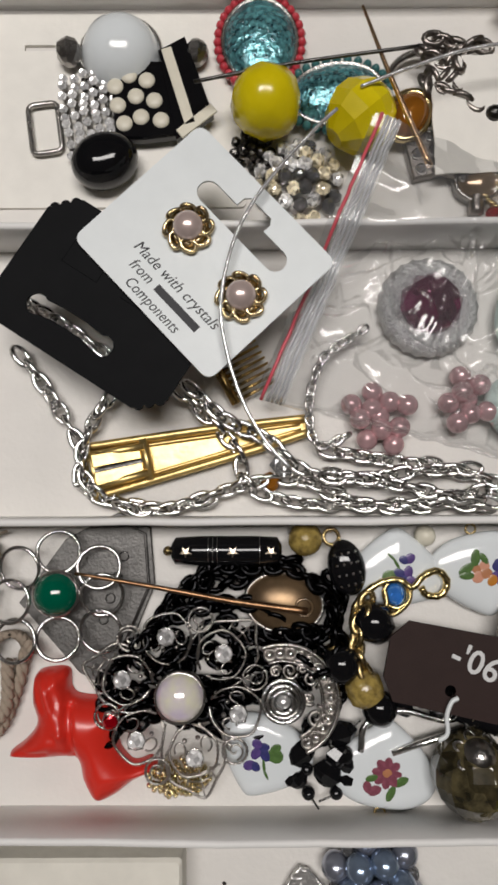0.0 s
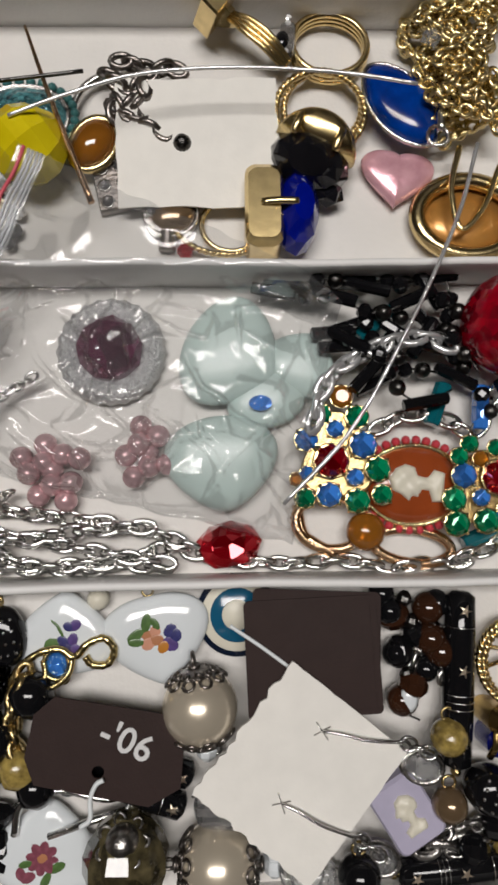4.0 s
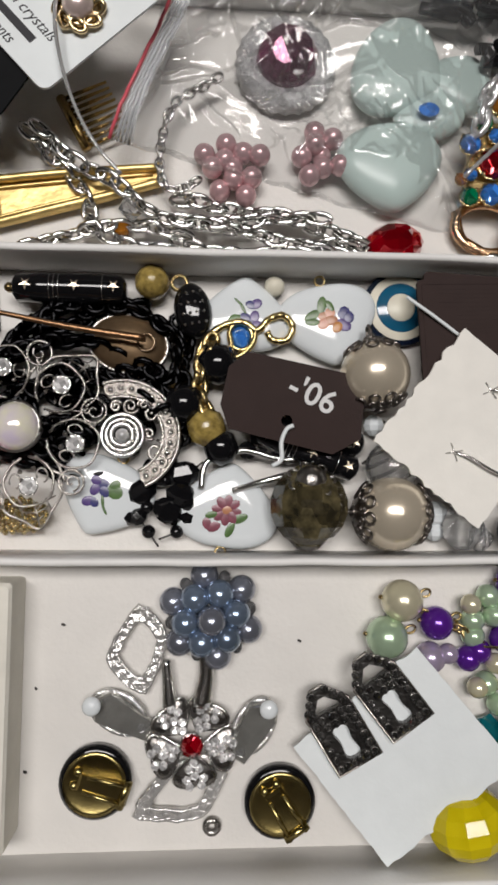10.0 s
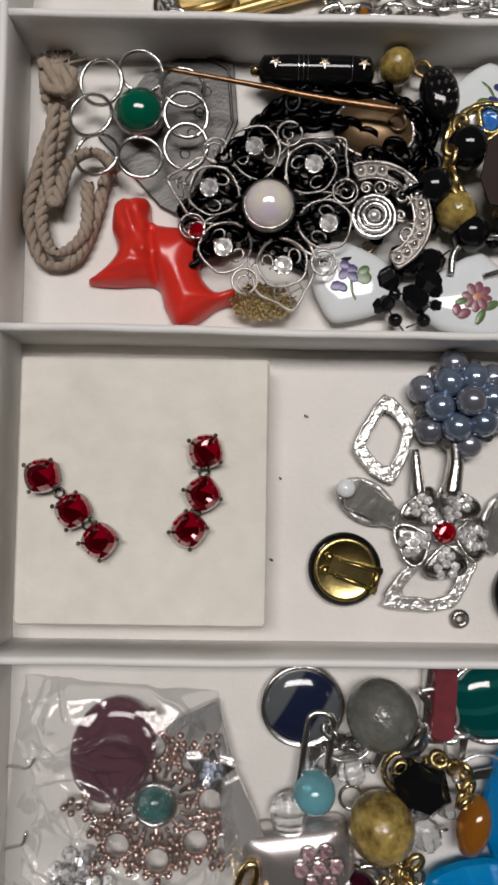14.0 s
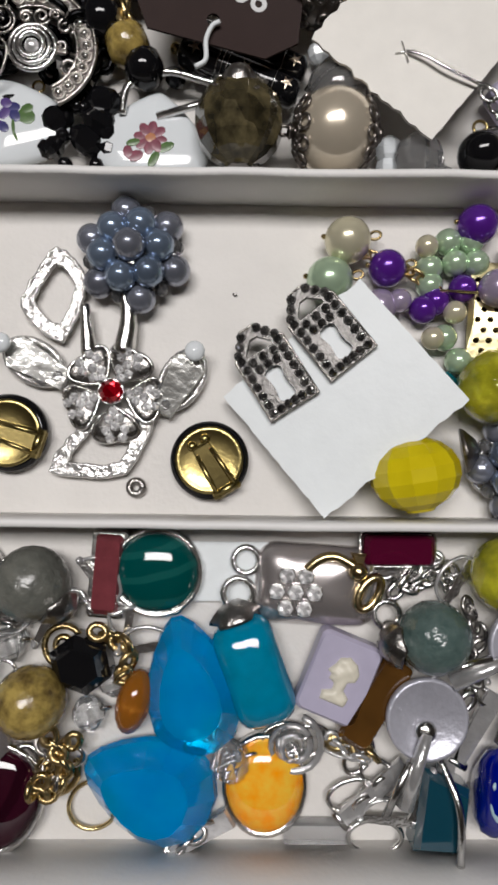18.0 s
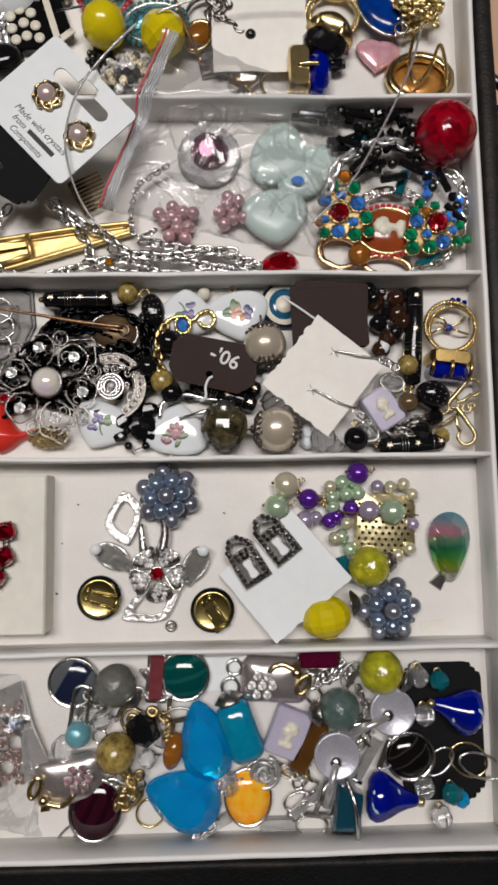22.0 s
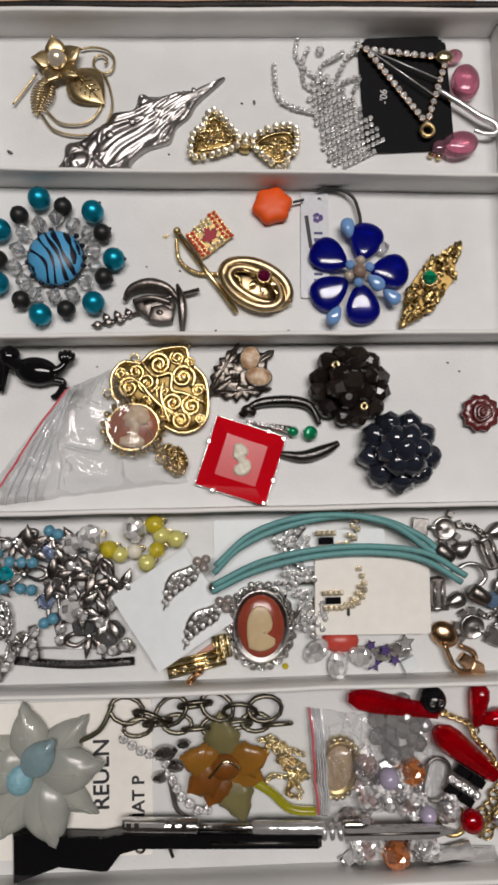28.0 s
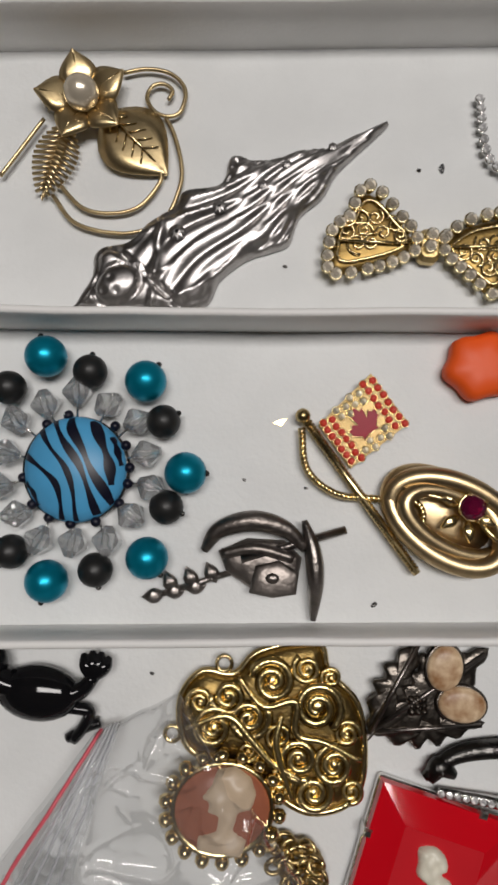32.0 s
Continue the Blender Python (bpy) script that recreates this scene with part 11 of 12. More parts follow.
L = 45.7
part("bar", Geo().tube(curve([(-L / 2, -1, 1.4), (0, -2.4, 1.6), (L / 2, -1, 1.4)], 16), 1.7, 8), gunmetal, t)
gem_row(t, -L / 2 + 2, -1.6, L / 2 - 2, -1.6, 24, 0.75, 3.0, smoke, gunmetal)
part("needle", Geo().tube([(-L / 2 + 6, 4, 2), (L / 2 - 12, 4, 2)], 0.5, 6), steel, t)
for s in (-L / 2 + 6, L / 2 - 12):
    part("catch", Geo().tube([(s, -1, 1.5), (s, 4.4, 2)], 0.7, 6), silver, t)
single("heart_stone", "small grey heart-shaped stone", "bead", pillow(heart(4.6), 4), smoke, -302.1, -95.3, 1, 180)
for u, v, r, mt, lb in ((-252.1, -75.5, 3.6, lemon_glass, "translucent yellow glass bead"), (-248.0, -77.6, 3.3, pale_lemon, "pale lemon green bead"), (-242.4, -76.6, 3.1, ivory, "small round off-white bead"), (-237.6, -81.1, 3.5, pale_lemon, "pale lemon green bead"), (-231.9, -70.6, 3.5, pale_lemon, "pale lemon green bead"), (-226.1, -72.2, 3.6, pale_lemon, "pale lemon green bead"), (-234.4, -66.3, 3.8, lemon_glass, "translucent yellow glass bead"), (-233.7, -76.1, 3.2, lemon_glass, "translucent yellow glass bead"), (-241.9, -68.1, 5.0, bright_crystal, "large faceted iridescent crystal bead"), (-258.9, -71.0, 5.4, bright_crystal, "large faceted clear crystal bead"), (-266.1, -73.1, 4.2, bright_crystal, "clear faceted pear crystal bead"), (-266.7, -98.1, 4.6, bright_crystal, "clear faceted pear crystal bead")):
    t = thing("wired_bead", lb, "bead", u, v, 0.8, 20, "lime beads")
    part("body", Geo().facet_ball(0, 0, r, r, 9, 6) if mt is bright_crystal else Geo().ball(0, 0, r, r, 1, 18), mt, t)
    part("wire", Geo().ring(r * 0.9, 0, r, 1.5, 0.4, 12, 5, 0.7), gold, t)
card("backing_card", "large white backing card under the cords", -191.1, -83.6, 0.2, 40.7, 36.3, 0, paper_white, 0.5)
t = card("earring_card", "cream card tilted under two silver leaf earrings", -227.7, -98.6, 6.5, 30, 30, 32, paper_white, 0.5, deckle(34.0, 33.8, 0.15, 6, 2))
for u, v, a in ((-223.1, -87.9, 43), (-215.2, -103.0, 41)):
    e = thing("leaf_earring", "silver leaf earring with pave stones and pearls", "earring", u, v, 7.2, a, "silver leaf earrings")
    spine = curve([(-13, -2.6), (-8, 0.2), (-2, 1.0), (4, -0.4), (9, 0.6)], 17)
    wide = [4.6 * math.sin(math.pi * min(1, (i + 0.3) / 17) ** 1.15) for i in range(17)]
    rim = [(p.x, p.y + w) for p, w in zip(spine, wide)] + [(p.x, p.y - w * 0.8) for p, w in reversed(list(zip(spine, wide)))]
    part("leaf", inflate(rim, 0.9, 2.0, 0.6), silver, e)
    part("vein", Geo().tube([Vector((p.x, p.y, 1.2)) for p in spine], 0.4, 6), silver, e)
    for i in range(2, 15, 2):
        for q in (0.5, -0.42):
            paste_gem(e, spine[i].x, spine[i].y + q * wide[i], 1.3, 0.95, strass, silver, 6)
            part("barb", Geo().tube([(spine[i].x + 1.2, spine[i].y, 1.2), (spine[i].x - 0.6, spine[i].y + 1.9 * q * wide[i], 0.8)], 0.3, 5), silver, e)
    for k in range(3):
        part("pearl", Geo().ball(10.0 + 1.9 * math.cos(2.1 * k), 2.1 * math.sin(2.1 * k), 2, 1.9, 1, 14), pearl_grey, e)
t = cabochon("cameo_brooch", "oval shell cameo in an ornate silver frame", -193.7, -106.9, 0.8, 9.2, 12.2, 2.6, material("cameo_red", (0.30, 0.055, 0.03), 0.25, var=0.2, coat=0.3), old_silver, 0, silver, 30, 1.5, width=2.2)
part("relief", pillow([(p.x, p.y) for p in curve([(-4.5, -8), (0, -9.4), (5.0, -7.6), (5.6, -4.6), (2.4, -3.4), (4.6, -0.8), (4.6, 3.2), (2.4, 7.4), (-1.8, 7.6), (-4.6, 3.6), (-5.2, -2), (-4.9, -6)], 40)], 1.3), material("shell_peach", (0.56, 0.42, 0.24), 0.35, var=0.1), t, m=at(-0.4, 0.2, 3.2))
for k in range(12):
    a = 2 * math.pi * k / 12
    part("frame_scroll", scroll(11.8 * math.cos(a), 15.0 * math.sin(a), 1.6, 2.3, 30 * k, 1.4, 0.6, 16), silver, t)
    part("frame_lobe", Geo().ball(13.0 * math.cos(a + 0.26), 16.2 * math.sin(a + 0.26), 1.0, 1.5, 0.6, 12), old_silver, t)
t = thing("gold_corner", "bright gold corner frame with a pink inlay", "brooch", -207.8, -118.4, 0.5, 0)
x0, y0 = -207.8, -118.4
arm_a, arm_b, tip_in = [Vector((u - x0, v - y0, 0)) for u, v in [(-230.2, -123.3), (-209.2, -109.7), (-222.6, -118.8)]]
part("inlay", Geo().slab([(arm_a * 0.9)[:2], (0, 0), (arm_b * 0.9)[:2]], 0, 1.6, 0.2), material("pink_inlay", (0.58, 0.30, 0.22), 0.4), t)
for q in (arm_a, arm_b):
    side = Vector((-q.y, q.x, 0)).normalized() * (1 if q is arm_a else -1)
    for off, r, zz, mt in ((0, 1.7, 1.8, gold), (2.2, 0.9, 2.6, gold), (-2.0, 0.9, 2.2, gold_pale), (3.5, 0.5, 2.0, gold_old)):
        lift = Vector((0, 0, zz))
        part("bar", Geo().tube([-side * off * 0 + lift - side * off, q - side * off + lift], r, 8), mt, t)
    for i in range(5):
        c = q * (0.12 + 0.19 * i)
        part("scroll", scroll(c.x, c.y, 3.4, 1.3, 60 * i, 1.3, 0.4, 12), gold_pale, t)
chain("gold_drop_chain", "short rose gold chain over the divider", [(-217.8, -123.0), (-221.1, -126.1), (-224.0, -130.2), (-222.8, -133.4)], rose_gold, 3.6, 0.6, 4, wob=1, seed=150)
for k, pts in enumerate(([(-211.6, -85.3), (-201.5, -75.9), (-184.8, -68.7), (-163.6, -64.8), (-145.8, -66.4), (-130.4, -73.4), (-121.9, -81.3)], [(-210.9, -82.5), (-197.1, -70.8), (-179.4, -65.0), (-159.6, -64.4), (-142.0, -68.5), (-129.1, -77.6), (-121.6, -82.1)], [(-212.4, -92.0), (-195.2, -84.6), (-173.2, -79.8), (-151.0, -78.8), (-131.2, -82.0), (-116.1, -91.1)], [(-211.9, -89.5), (-193.1, -81.1), (-171.2, -77.0), (-149.3, -76.5), (-129.6, -79.6), (-114.6, -88.6)])):
    wire_thing("leather_cord", "turquoise round leather bracelet cord", "bracelet", pts, 1.25, cord_teal, 8 + k * 0.8, 50, group="turquoise cords")
for u, v, a in ((-121.9, -80.0, -40), (-108.8, -96.4, -38)):
    single("cord_end", "dark silver barrel end of the cords", "clasp", Geo().lathe([(2.4, -4), (3, -3), (3, 3), (2.4, 4)], 14, pose(0, 0, 0, 0, 90, 0)), pewter, u, v, 8, a, group="cord ends")
single("cord_end", "silver bead end of the cords", "clasp", Geo().ball(0, 0, 0, 2.6, 1, 14), silver, -211.7, -90.7, 8, 0)
card("earring_card", "white card with a gold rhinestone earring", -149.9, -96.1, 5, 45.1, 29.2, -1, paper, 0.6)
card("earring_card", "white card behind with a rhinestone earring", -160.2, -77.2, 3.5, 32.5, 14, 0, paper_white, 0.6)
for u, v, n in ((-160.8, -97.1, 6), (-162.8, -74.1, 4)):
    e = thing("baguette_earring", "gold curved rhinestone earring with a black baguette", "earring", u, v, 5.8, 0, "baguette earrings")
    part("baguette", Geo().box(-5.0, 0, 0.8, 6, 2.6, 1.6, 0, 0.5), black_glass, e)
    for q in (-2.9, 2.9):
        [paste_gem(e, -8.2 + 2.1 * i, q, 1.4, 1.05, champagne, gold, 6) for i in range(4)]
    for i, p in enumerate(curve([(0, -2, 1), (4, -1.2, 1.2), (7, 2.5, 1.2), (7.4, 7, 1.2), (5.6, 12, 1)], 8 if n == 6 else 6)):
        paste_gem(e, p.x, p.y, 1.4, 1.4 - 0.05 * i, champagne, gold, 7)
        if 1 < i < 5:
            paste_gem(e, p.x - 2.0, p.y + 1.2, 1.3, 1.0, champagne, gold, 6)
    part("post", Geo().box(1, -4.6, 0.6, 1, 3, 0.4, 0, 0.1), black_matte, e)
for u, v, a in ((-181.1, -74.3, 20), (-179.8, -89.6, -30), (-174.2, -103.4, 60)):
    t = thing("rhinestone_sprig", "silver sprig earring of clear baguettes", "earring", u, v, 4, a, "silver sprigs")
    for x1, y1, x2, y2 in ((-6, -4, 6, 4), (-5.5, 0, 3, 5.5), (-6, 3, 5, -4), (-2, -6, 2, 6), (2, -5, 6.5, -1)):
        gem_row(t, x1, y1, x2, y2, 6, 1.05, 1.6, strass, silver)
    for x1, y1, x2, y2 in ((-7, -5, 7, 3), (-6, 5, 5, 6)):
        part("bar", Geo().tube([(x1, y1, 1.2), (x2, y2, 1.2)], 0.7, 6), silver, t)
single("coral_oval", "coral red oval bead", "bead", Geo().dome(0, 0, 0, 7.5, 4.6, 4, 22), material("coral_red", (0.55, 0.07, 0.05), 0.35), -162.5, -113.8, 0.6)
for u, v, a in ((-172.2, -117.1, 40), (-164.0, -122.9, 85), (-154.5, -119.9, -30), (-173.6, -106.2, 5)):
    t = thing("crystal_petal", "clear pear crystal in a silver claw", "bead", u, v, 0.8, a, "clear pear crystals")
    part("stone", Geo().gem(0, 0, 2, 4.4, 0.6, 9, 0.5, 1.35, 0.9), bright_crystal, t)
    part("claw", Geo().ring(0, 0, 1.6, 5.0, 0.5, 18, 5, 0.72), silver, t)
t = thing("star_charm", "silver charm with purple enamel stars", "pendant", -143.5, -118.9, 0.8, 10)
part("plate", Geo().slab(rounded(17, 6, 2), 0, 1.0, 0.3), old_silver, t)
for i, (u, v, r) in enumerate(((-7, -2.5, 3.4), (-1.5, 1.5, 2.8), (1.5, -3, 2.4), (-6.5, 4.5, 2.2), (7, 2.5, 3.8))):
    tips = [(u + r * (1 if q % 2 == 0 else 0.45) * math.cos(math.pi * q / 5 + i), v + r * (1 if q % 2 == 0 else 0.45) * math.sin(math.pi * q / 5 + i)) for q in range(10)]
    part("star", Geo().slab(tips, 1.2, 2.0, 0.2), violet_paint if i < 4 else steel, t)
    part("star_rim", Geo().tube([Vector((*q, 1.8)) for q in tips], 0.3, 5, True), gunmetal if i < 4 else silver, t)
single("white_chip", "small white square tile bead", "bead", Geo().box(0, 0, 0, 6, 5, 2.4, 25, 0.4), white_china, -135.5, -123.4, 0.6)
single("white_chip", "small white paper flake", "paper", Geo().box(0, 0, 0, 4, 2, 0.3, -20, 0.1), paper_white, -91.9, -124.4, 0.1)
single("yellow_fleck", "tiny yellow glass chip", "grit", Geo().gem(0, 0, 0.6, 1.4, 0.5, 5), lemon_glass, -184.4, -123.0, 0.1)
t = thing("rose_gold_clip", "rose gold clip-on earring, open", "earring", -119.9, -117.3, 0.8, -38)
part("face", Geo().dome(-4, 3, 1, 6, 5, 3, 18), rose_gold, t)
part("arm", Geo().tube(curve([(-3, 0, 3), (6, -5, 3.5), (12, -2, 2), (10, 4, 1), (3, 3, 1)], 26), 1.1, 8), rose_gold, t)
part("paddle", Geo().slab([(6, -2), (16, -4), (18, 0), (15, 3), (6, 2)], 0.6, 2.4, 0.6), rose_gold, t)
satin_steel = metal("satin_steel", (0.56, 0.56, 0.56), 0.3, 0.1)
old_pewter = metal("brushed_pewter", (0.44, 0.42, 0.40), 0.3, 0.1, 700, 0.5)


def key_charm(x, y, z, rz, r, reach, label):
    """A round medallion with a rim of studs, barred to a small diamond plate."""
    t = thing("disc_charm", label, "bracelet", x, y, z, rz, "pewter charms")
    part("disc", Geo().lathe([(r * 0.9, 0), (r, 0.5), (r, 1.6), (r * 0.9, 2.1), (r * 0.84, 1.8), (r * 0.3, 2.2), (0.1, 2.3)], 30), old_pewter, t)
    part("bar", Geo().tube([(r * 0.3, 0, 2.6), (r + reach * 0.5, 0, 2.8)], 0.8, 8), satin_steel, t)
    part("diamond", Geo().slab([(x_ + r + reach, y_) for x_, y_ in ((-3.4, -3.2), (3.2, -3.4), (3.4, 3.2), (-3.2, 3.4))], 0.4, 2.0, 0.5, pose(0, 0, 0, 0, 0, 0)), old_pewter, t)
    for a in (80, 115, 150, 200, 250):
        part("stud", Geo().box((r + 1.6) * math.cos(radians(a)), (r + 1.6) * math.sin(radians(a)), 0.3, 3.0, 2.4, 1.6, a + 90, 0.5), old_pewter, t)
    return t


key_charm(-119.4, -70.9, 1.0, 174, 4.6, 5.2, "round pewter charm barred to a diamond plate")
key_charm(-110.1, -109.7, 1.0, -26, 4.8, 4.8, "round pewter charm barred to a diamond plate")
for u, v, a, L, W in ((-98.4, -72.7, 15, 9.5, 7.0), (-112.2, -79.4, 215, 8.6, 7.0), (-116.1, -99.6, 20, 9.0, 6.6), (-128.9, -101.1, 165, 8.4, 6.4)):
    t = thing("drop_charm", "smooth domed pewter drop charm", "bracelet", u, v, 1.0, a, "pewter charms")
    part("body", inflate([(L / 2 * math.cos(q), W / 2 * math.sin(q) * (1 + 0.35 * math.cos(q))) for q in [2 * math.pi * i / 40 for i in range(40)]], 2.6, 3.4, 0.6), old_pewter, t)
    part("link", Geo().ring(-L / 2 - 0.8, 0, 1.4, 1.3, 0.4, 12, 6, 0.8, 0, (35, 0)), pewter, t)
for u, v, mt, lb in ((-97.3, -94.6, old_pewter, "flat round pewter charm on a link"), (-96.1, -106.8, pewter, "dark worn round charm with curled leaves")):
    t = thing("disc_charm", lb, "bracelet", u, v, 1.4, 30, "pewter charms")
    part("disc", Geo().lathe([(3.6, 0), (4.1, 0.6), (4.0, 1.5), (2.4, 2.0), (0.1, 2.2)], 28), mt, t)
    part("bail", Geo().tube(curve([(-3, 0.4, 1.6), (-5.4, 1.0, 2.2), (-7.0, 0.2, 1.8)], 10), 0.6, 6), satin_steel, t)
    for s in (-1, 1):
        part("leaf", leaf_plate(5.0, 2.6, 0.6), mt, t, m=at(1.5, s * 3.4, 0.4, 0, 0, s * 40))
for u, v, a in ((-101.5, -81.4, -70), (-123.4, -96.2, 90)):
    t = thing("clip_charm", "dark hinged clip back with two rails", "bracelet", u, v, 1.2, a, "pewter charms")
    part("back", Geo().slab(rounded(13, 7.0, 2.4), 0, 2.2, 0.8), pewter, t)
    for s in (-1.5, 1.5):
        part("rail", Geo().tube([(-5.4, s, 2.6), (4.8, s, 2.8)], 0.5, 7), satin_steel, t)
    part("hinge", Geo().tube([(-6, -4, 1.6), (-6, 4, 1.6)], 0.9, 8), old_pewter, t)
chain("charm_link_chain", "short pewter cable links between the charms", [(-112.8, -69.6), (-108.0, -70.6), (-104.4, -73.2), (-101.6, -76.4)], old_pewter, 2.8, 0.5, 2.4, "pewter charm links", 0.8, 0.7, 0.4, seed=410)
chain("charm_link_chain", "short pewter cable links between the charms", [(-102.2, -101.6), (-99.8, -103.8), (-103.4, -105.8), (-105.6, -104.2)], old_pewter, 2.8, 0.5, 2.4, "pewter charm links", 0.8, 0.7, 0.4, seed=411)
wire_thing("clasp_hook", "dark steel clasp hook of the bracelet", "clasp", [(-116.6, -87.4), (-111.2, -84.9), (-106.2, -86.0), (-104.4, -90.0), (-106.6, -93.0), (-109.1, -94.0)], 0.9, satin_steel, 4, 30)
single("ice_stone", "pale blue square stone", "bead", Geo().gem(0, 0, 2, 3.4, 0.5, 4), glass("ice_square", (0.15, 0.25, 0.38), depth=0.4), -102.9, -99.1, 3)

for k, (u, v) in enumerate(((-288.2, -72.8), (-267.3, -90.5), (-259.6, -77.8), (-272.2, -105.8), (-255.6, -95.4), (-250.6, -113.2), (-296.0, -104.0), (-292.3, -118.6), (-281.1, -110.1))):
    t = thing("paste_link", "silver link set with a clear stone", "bracelet", u, v, 1.0 + 0.8 * (k % 3), 35 * k, "paste links")
    for q in range(3):
        paste_gem(t, 4.2 * q - 4, 1.2 * math.sin(q * 2 + k), 2.2, 2.0, bright_crystal, old_silver)
    part("bar", Geo().box(0, 0, 0, 13, 3, 1.4, 0, 0.3), old_silver, t)

for k, (u, v, a) in enumerate(((-288.8, -71.9, 15), (-284.7, -84.2, 190), (-296.7, -87.2, 80), (-268.4, -88.4, 120), (-257.4, -89.6, 60), (-250.1, -86.9, -50), (-260.2, -108.4, 20), (-272.1, -92.9, -110))):
    t = thing("bow_ornament", "tarnished silver bow ornament with curled ribbons", "brooch", u, v, 2 + 0.9 * (k % 3), a, "silver bow ornaments")
    for q in (-1, 1):
        part("ribbon", Geo().tube(curve([(0, 0, 1.4), (5 * q, 3, 2.2), (9 * q, 1.5, 1.6), (6 * q, -1.6, 1.2), (1 * q, -0.6, 1.2)], 22), 0.95, 7, False, lambda s: 0.5 + 0.7 * math.sin(math.pi * s)), old_silver if k % 2 else pewter, t)
        part("tail", leaf_plate(9, 2.8, 0.7), pewter, t, m=at(0, 0, 0.4, 0, -6, -90 + 28 * q))
    part("knot", Geo().ball(0, 0, 1.8, 1.7, 0.8, 12), silver, t)
for k, pts in enumerate(([(-292.1, -71.8), (-285.5, -73.1), (-278.9, -72.2), (-272.3, -75.7)], [(-295.6, -93.7), (-291.2, -99.3), (-293.4, -105.7), (-290.1, -111.2)], [(-249.7, -114.6), (-245.2, -111.5), (-243.1, -115.9)])):
    chain("silver_link_strand", "short strand of small silver links", pts, silver, 3.4, 0.6, 2.5, "silver link strands", 1.4, 0.8, 1.0, seed=330 + k)

# ---- left tray, fifth compartment ----
t = card("printed_card", "cream card with upright black printed lettering", -270.9, -162.5, 0.2, 68.2, 57.7, 0, paper, 0.5)
cx, cy = -270.9, -162.5
for txt, (u, v), size in (("REULN", (-253.5, -174.5), 8.6), ("IAT P", (-240.1, -177.5), 6.6)):
    words(txt, size, ink, u - cx, v - cy, 0.52, 90, t, "printed_word", bold=0.16)
t = thing("lucite_flower", "large translucent white lucite flower, blue centre", "brooch", -280.3, -158.4, 0.6, 0)
x0, y0 = -280.3, -158.4


def petal_shape(L, W):
    """A broad petal that narrows to a drawn-out tip."""
    half = [(L * s, W / 2 * (math.sin(math.pi * min(1, s / 0.93) ** 0.9) ** 0.62 if s < 0.9 else 0.42 * (1 - s) / 0.1)) for s in [i / 16 for i in range(1, 16)]]
    return [(0, 0)] + [(u, -v) for u, v in half] + [(L * 1.03, 0)] + [(u, v) for u, v in reversed(half)]


for i, ((u, v), W, zz, tilt) in enumerate(zip([(-261.1, -138.8), (-257.6, -174.6), (-298.5, -145.1), (-285.0, -132.7), (-301.2, -155.3), (-294.4, -181.7), (-254.4, -155.4), (-271.1, -185.0)], (15, 12, 13, 15, 19, 16, 18, 18), (0.8, 0.8, 0.8, 2.2, 2.4, 2.4, 3.0, 3.6), (-1, -1, -1, -3, -4, -3, -4, -4))):
    a, q = math.degrees(math.atan2(v - y0, u - x0)), math.hypot(u - x0, v - y0)
    part("petal", puff(petal_shape(q, W), 4.4, 2.0, 7, 0.7, -0.004), lucite, t, m=at(0, 0, zz, 0, tilt, a))
part("centre", Geo().dome(-5, -1, 6.5, 5.0, 5.6, 3.6, 24), material("powder_blue", (0.26, 0.50, 0.58), 0.3, var=0.3, scale=500, bump=0.6, coat=0.4), t)
part("heart_petal", puff(petal_shape(17, 12), 3.4, 2.0, 7, 0.7), material("blue_lucite", (0.36, 0.52, 0.56), 0.2, trans=0.4, coat=0.6, var=0.2), t, m=at(-3, 1, 6.4, 0, -4, 48))
part("stem", Geo().tube(curve([(14, 10, 3), (24, 15, 4), (29, 24, 3)], 16), 1.0, 7), metal("green_bronze", (0.22, 0.21, 0.15), 0.4), t)
chain("steel_bracelet", "worn dark silver bar link bracelet", [(-246.4, -136.5), (-235.6, -140.0), (-224.6, -136.2), (-213.7, -135.5), (-202.9, -139.0), (-189.6, -137.4), (-179.9, -140.9)], metal("bronze_wire", (0.20, 0.18, 0.14), 0.33), 13, 0.95, 4, wob=2.5, ratio=0.72, jumble=0.8, seed=160)
chain("steel_bracelet", "worn dark silver bar link bracelet", [(-242.2, -143.3), (-231.3, -141.6), (-218.3, -144.2), (-205.1, -143.6), (-191.9, -144.0), (-178.7, -143.4)], metal("bronze_link", (0.25, 0.23, 0.17), 0.35), 11, 0.9, 3, wob=3, ratio=0.6, jumble=0.8, seed=161)
t = thing("stone_bracelet", "silver bracelet of graded clear stones", "bracelet", -231.5, -155.9, 0.8, 0)
x0, y0 = -231.5, -155.9
line = curve([(p - x0, q - y0) for p, q in [(-248.2, -146.9), (-240.1, -152.5), (-232.6, -154.8), (-229.4, -162.3), (-225.3, -169.7), (-217.8, -175.2), (-214.5, -173.2)]], 60)
acc = 9.0
for a, b in zip(line, line[1:]):
    acc += (b - a).length
    if acc > 3.4:
        acc = 0
        paste_gem(t, b.x, b.y, 2.4, 1.7, strass, silver)
for u, v, r in ((0, 3, 5), (4, -2, 4), (-2, -6, 3.6), (7, 6, 3)):
    part("plate", Geo().facet_ball(u, v, 2.6, r, 7, 4, 0, 0.5), old_silver, t)
part("prong", Geo().tube(curve([(2, -8, 2), (4, -18, 2), (9, -22, 1.5)], 14), 1.2, 7, False, lambda s: 1.1 - 0.6 * s), pewter, t)
t = thing("resin_flower", "brown translucent resin leaf flower brooch", "brooch", -208.8, -158.4, 0.8, 0)
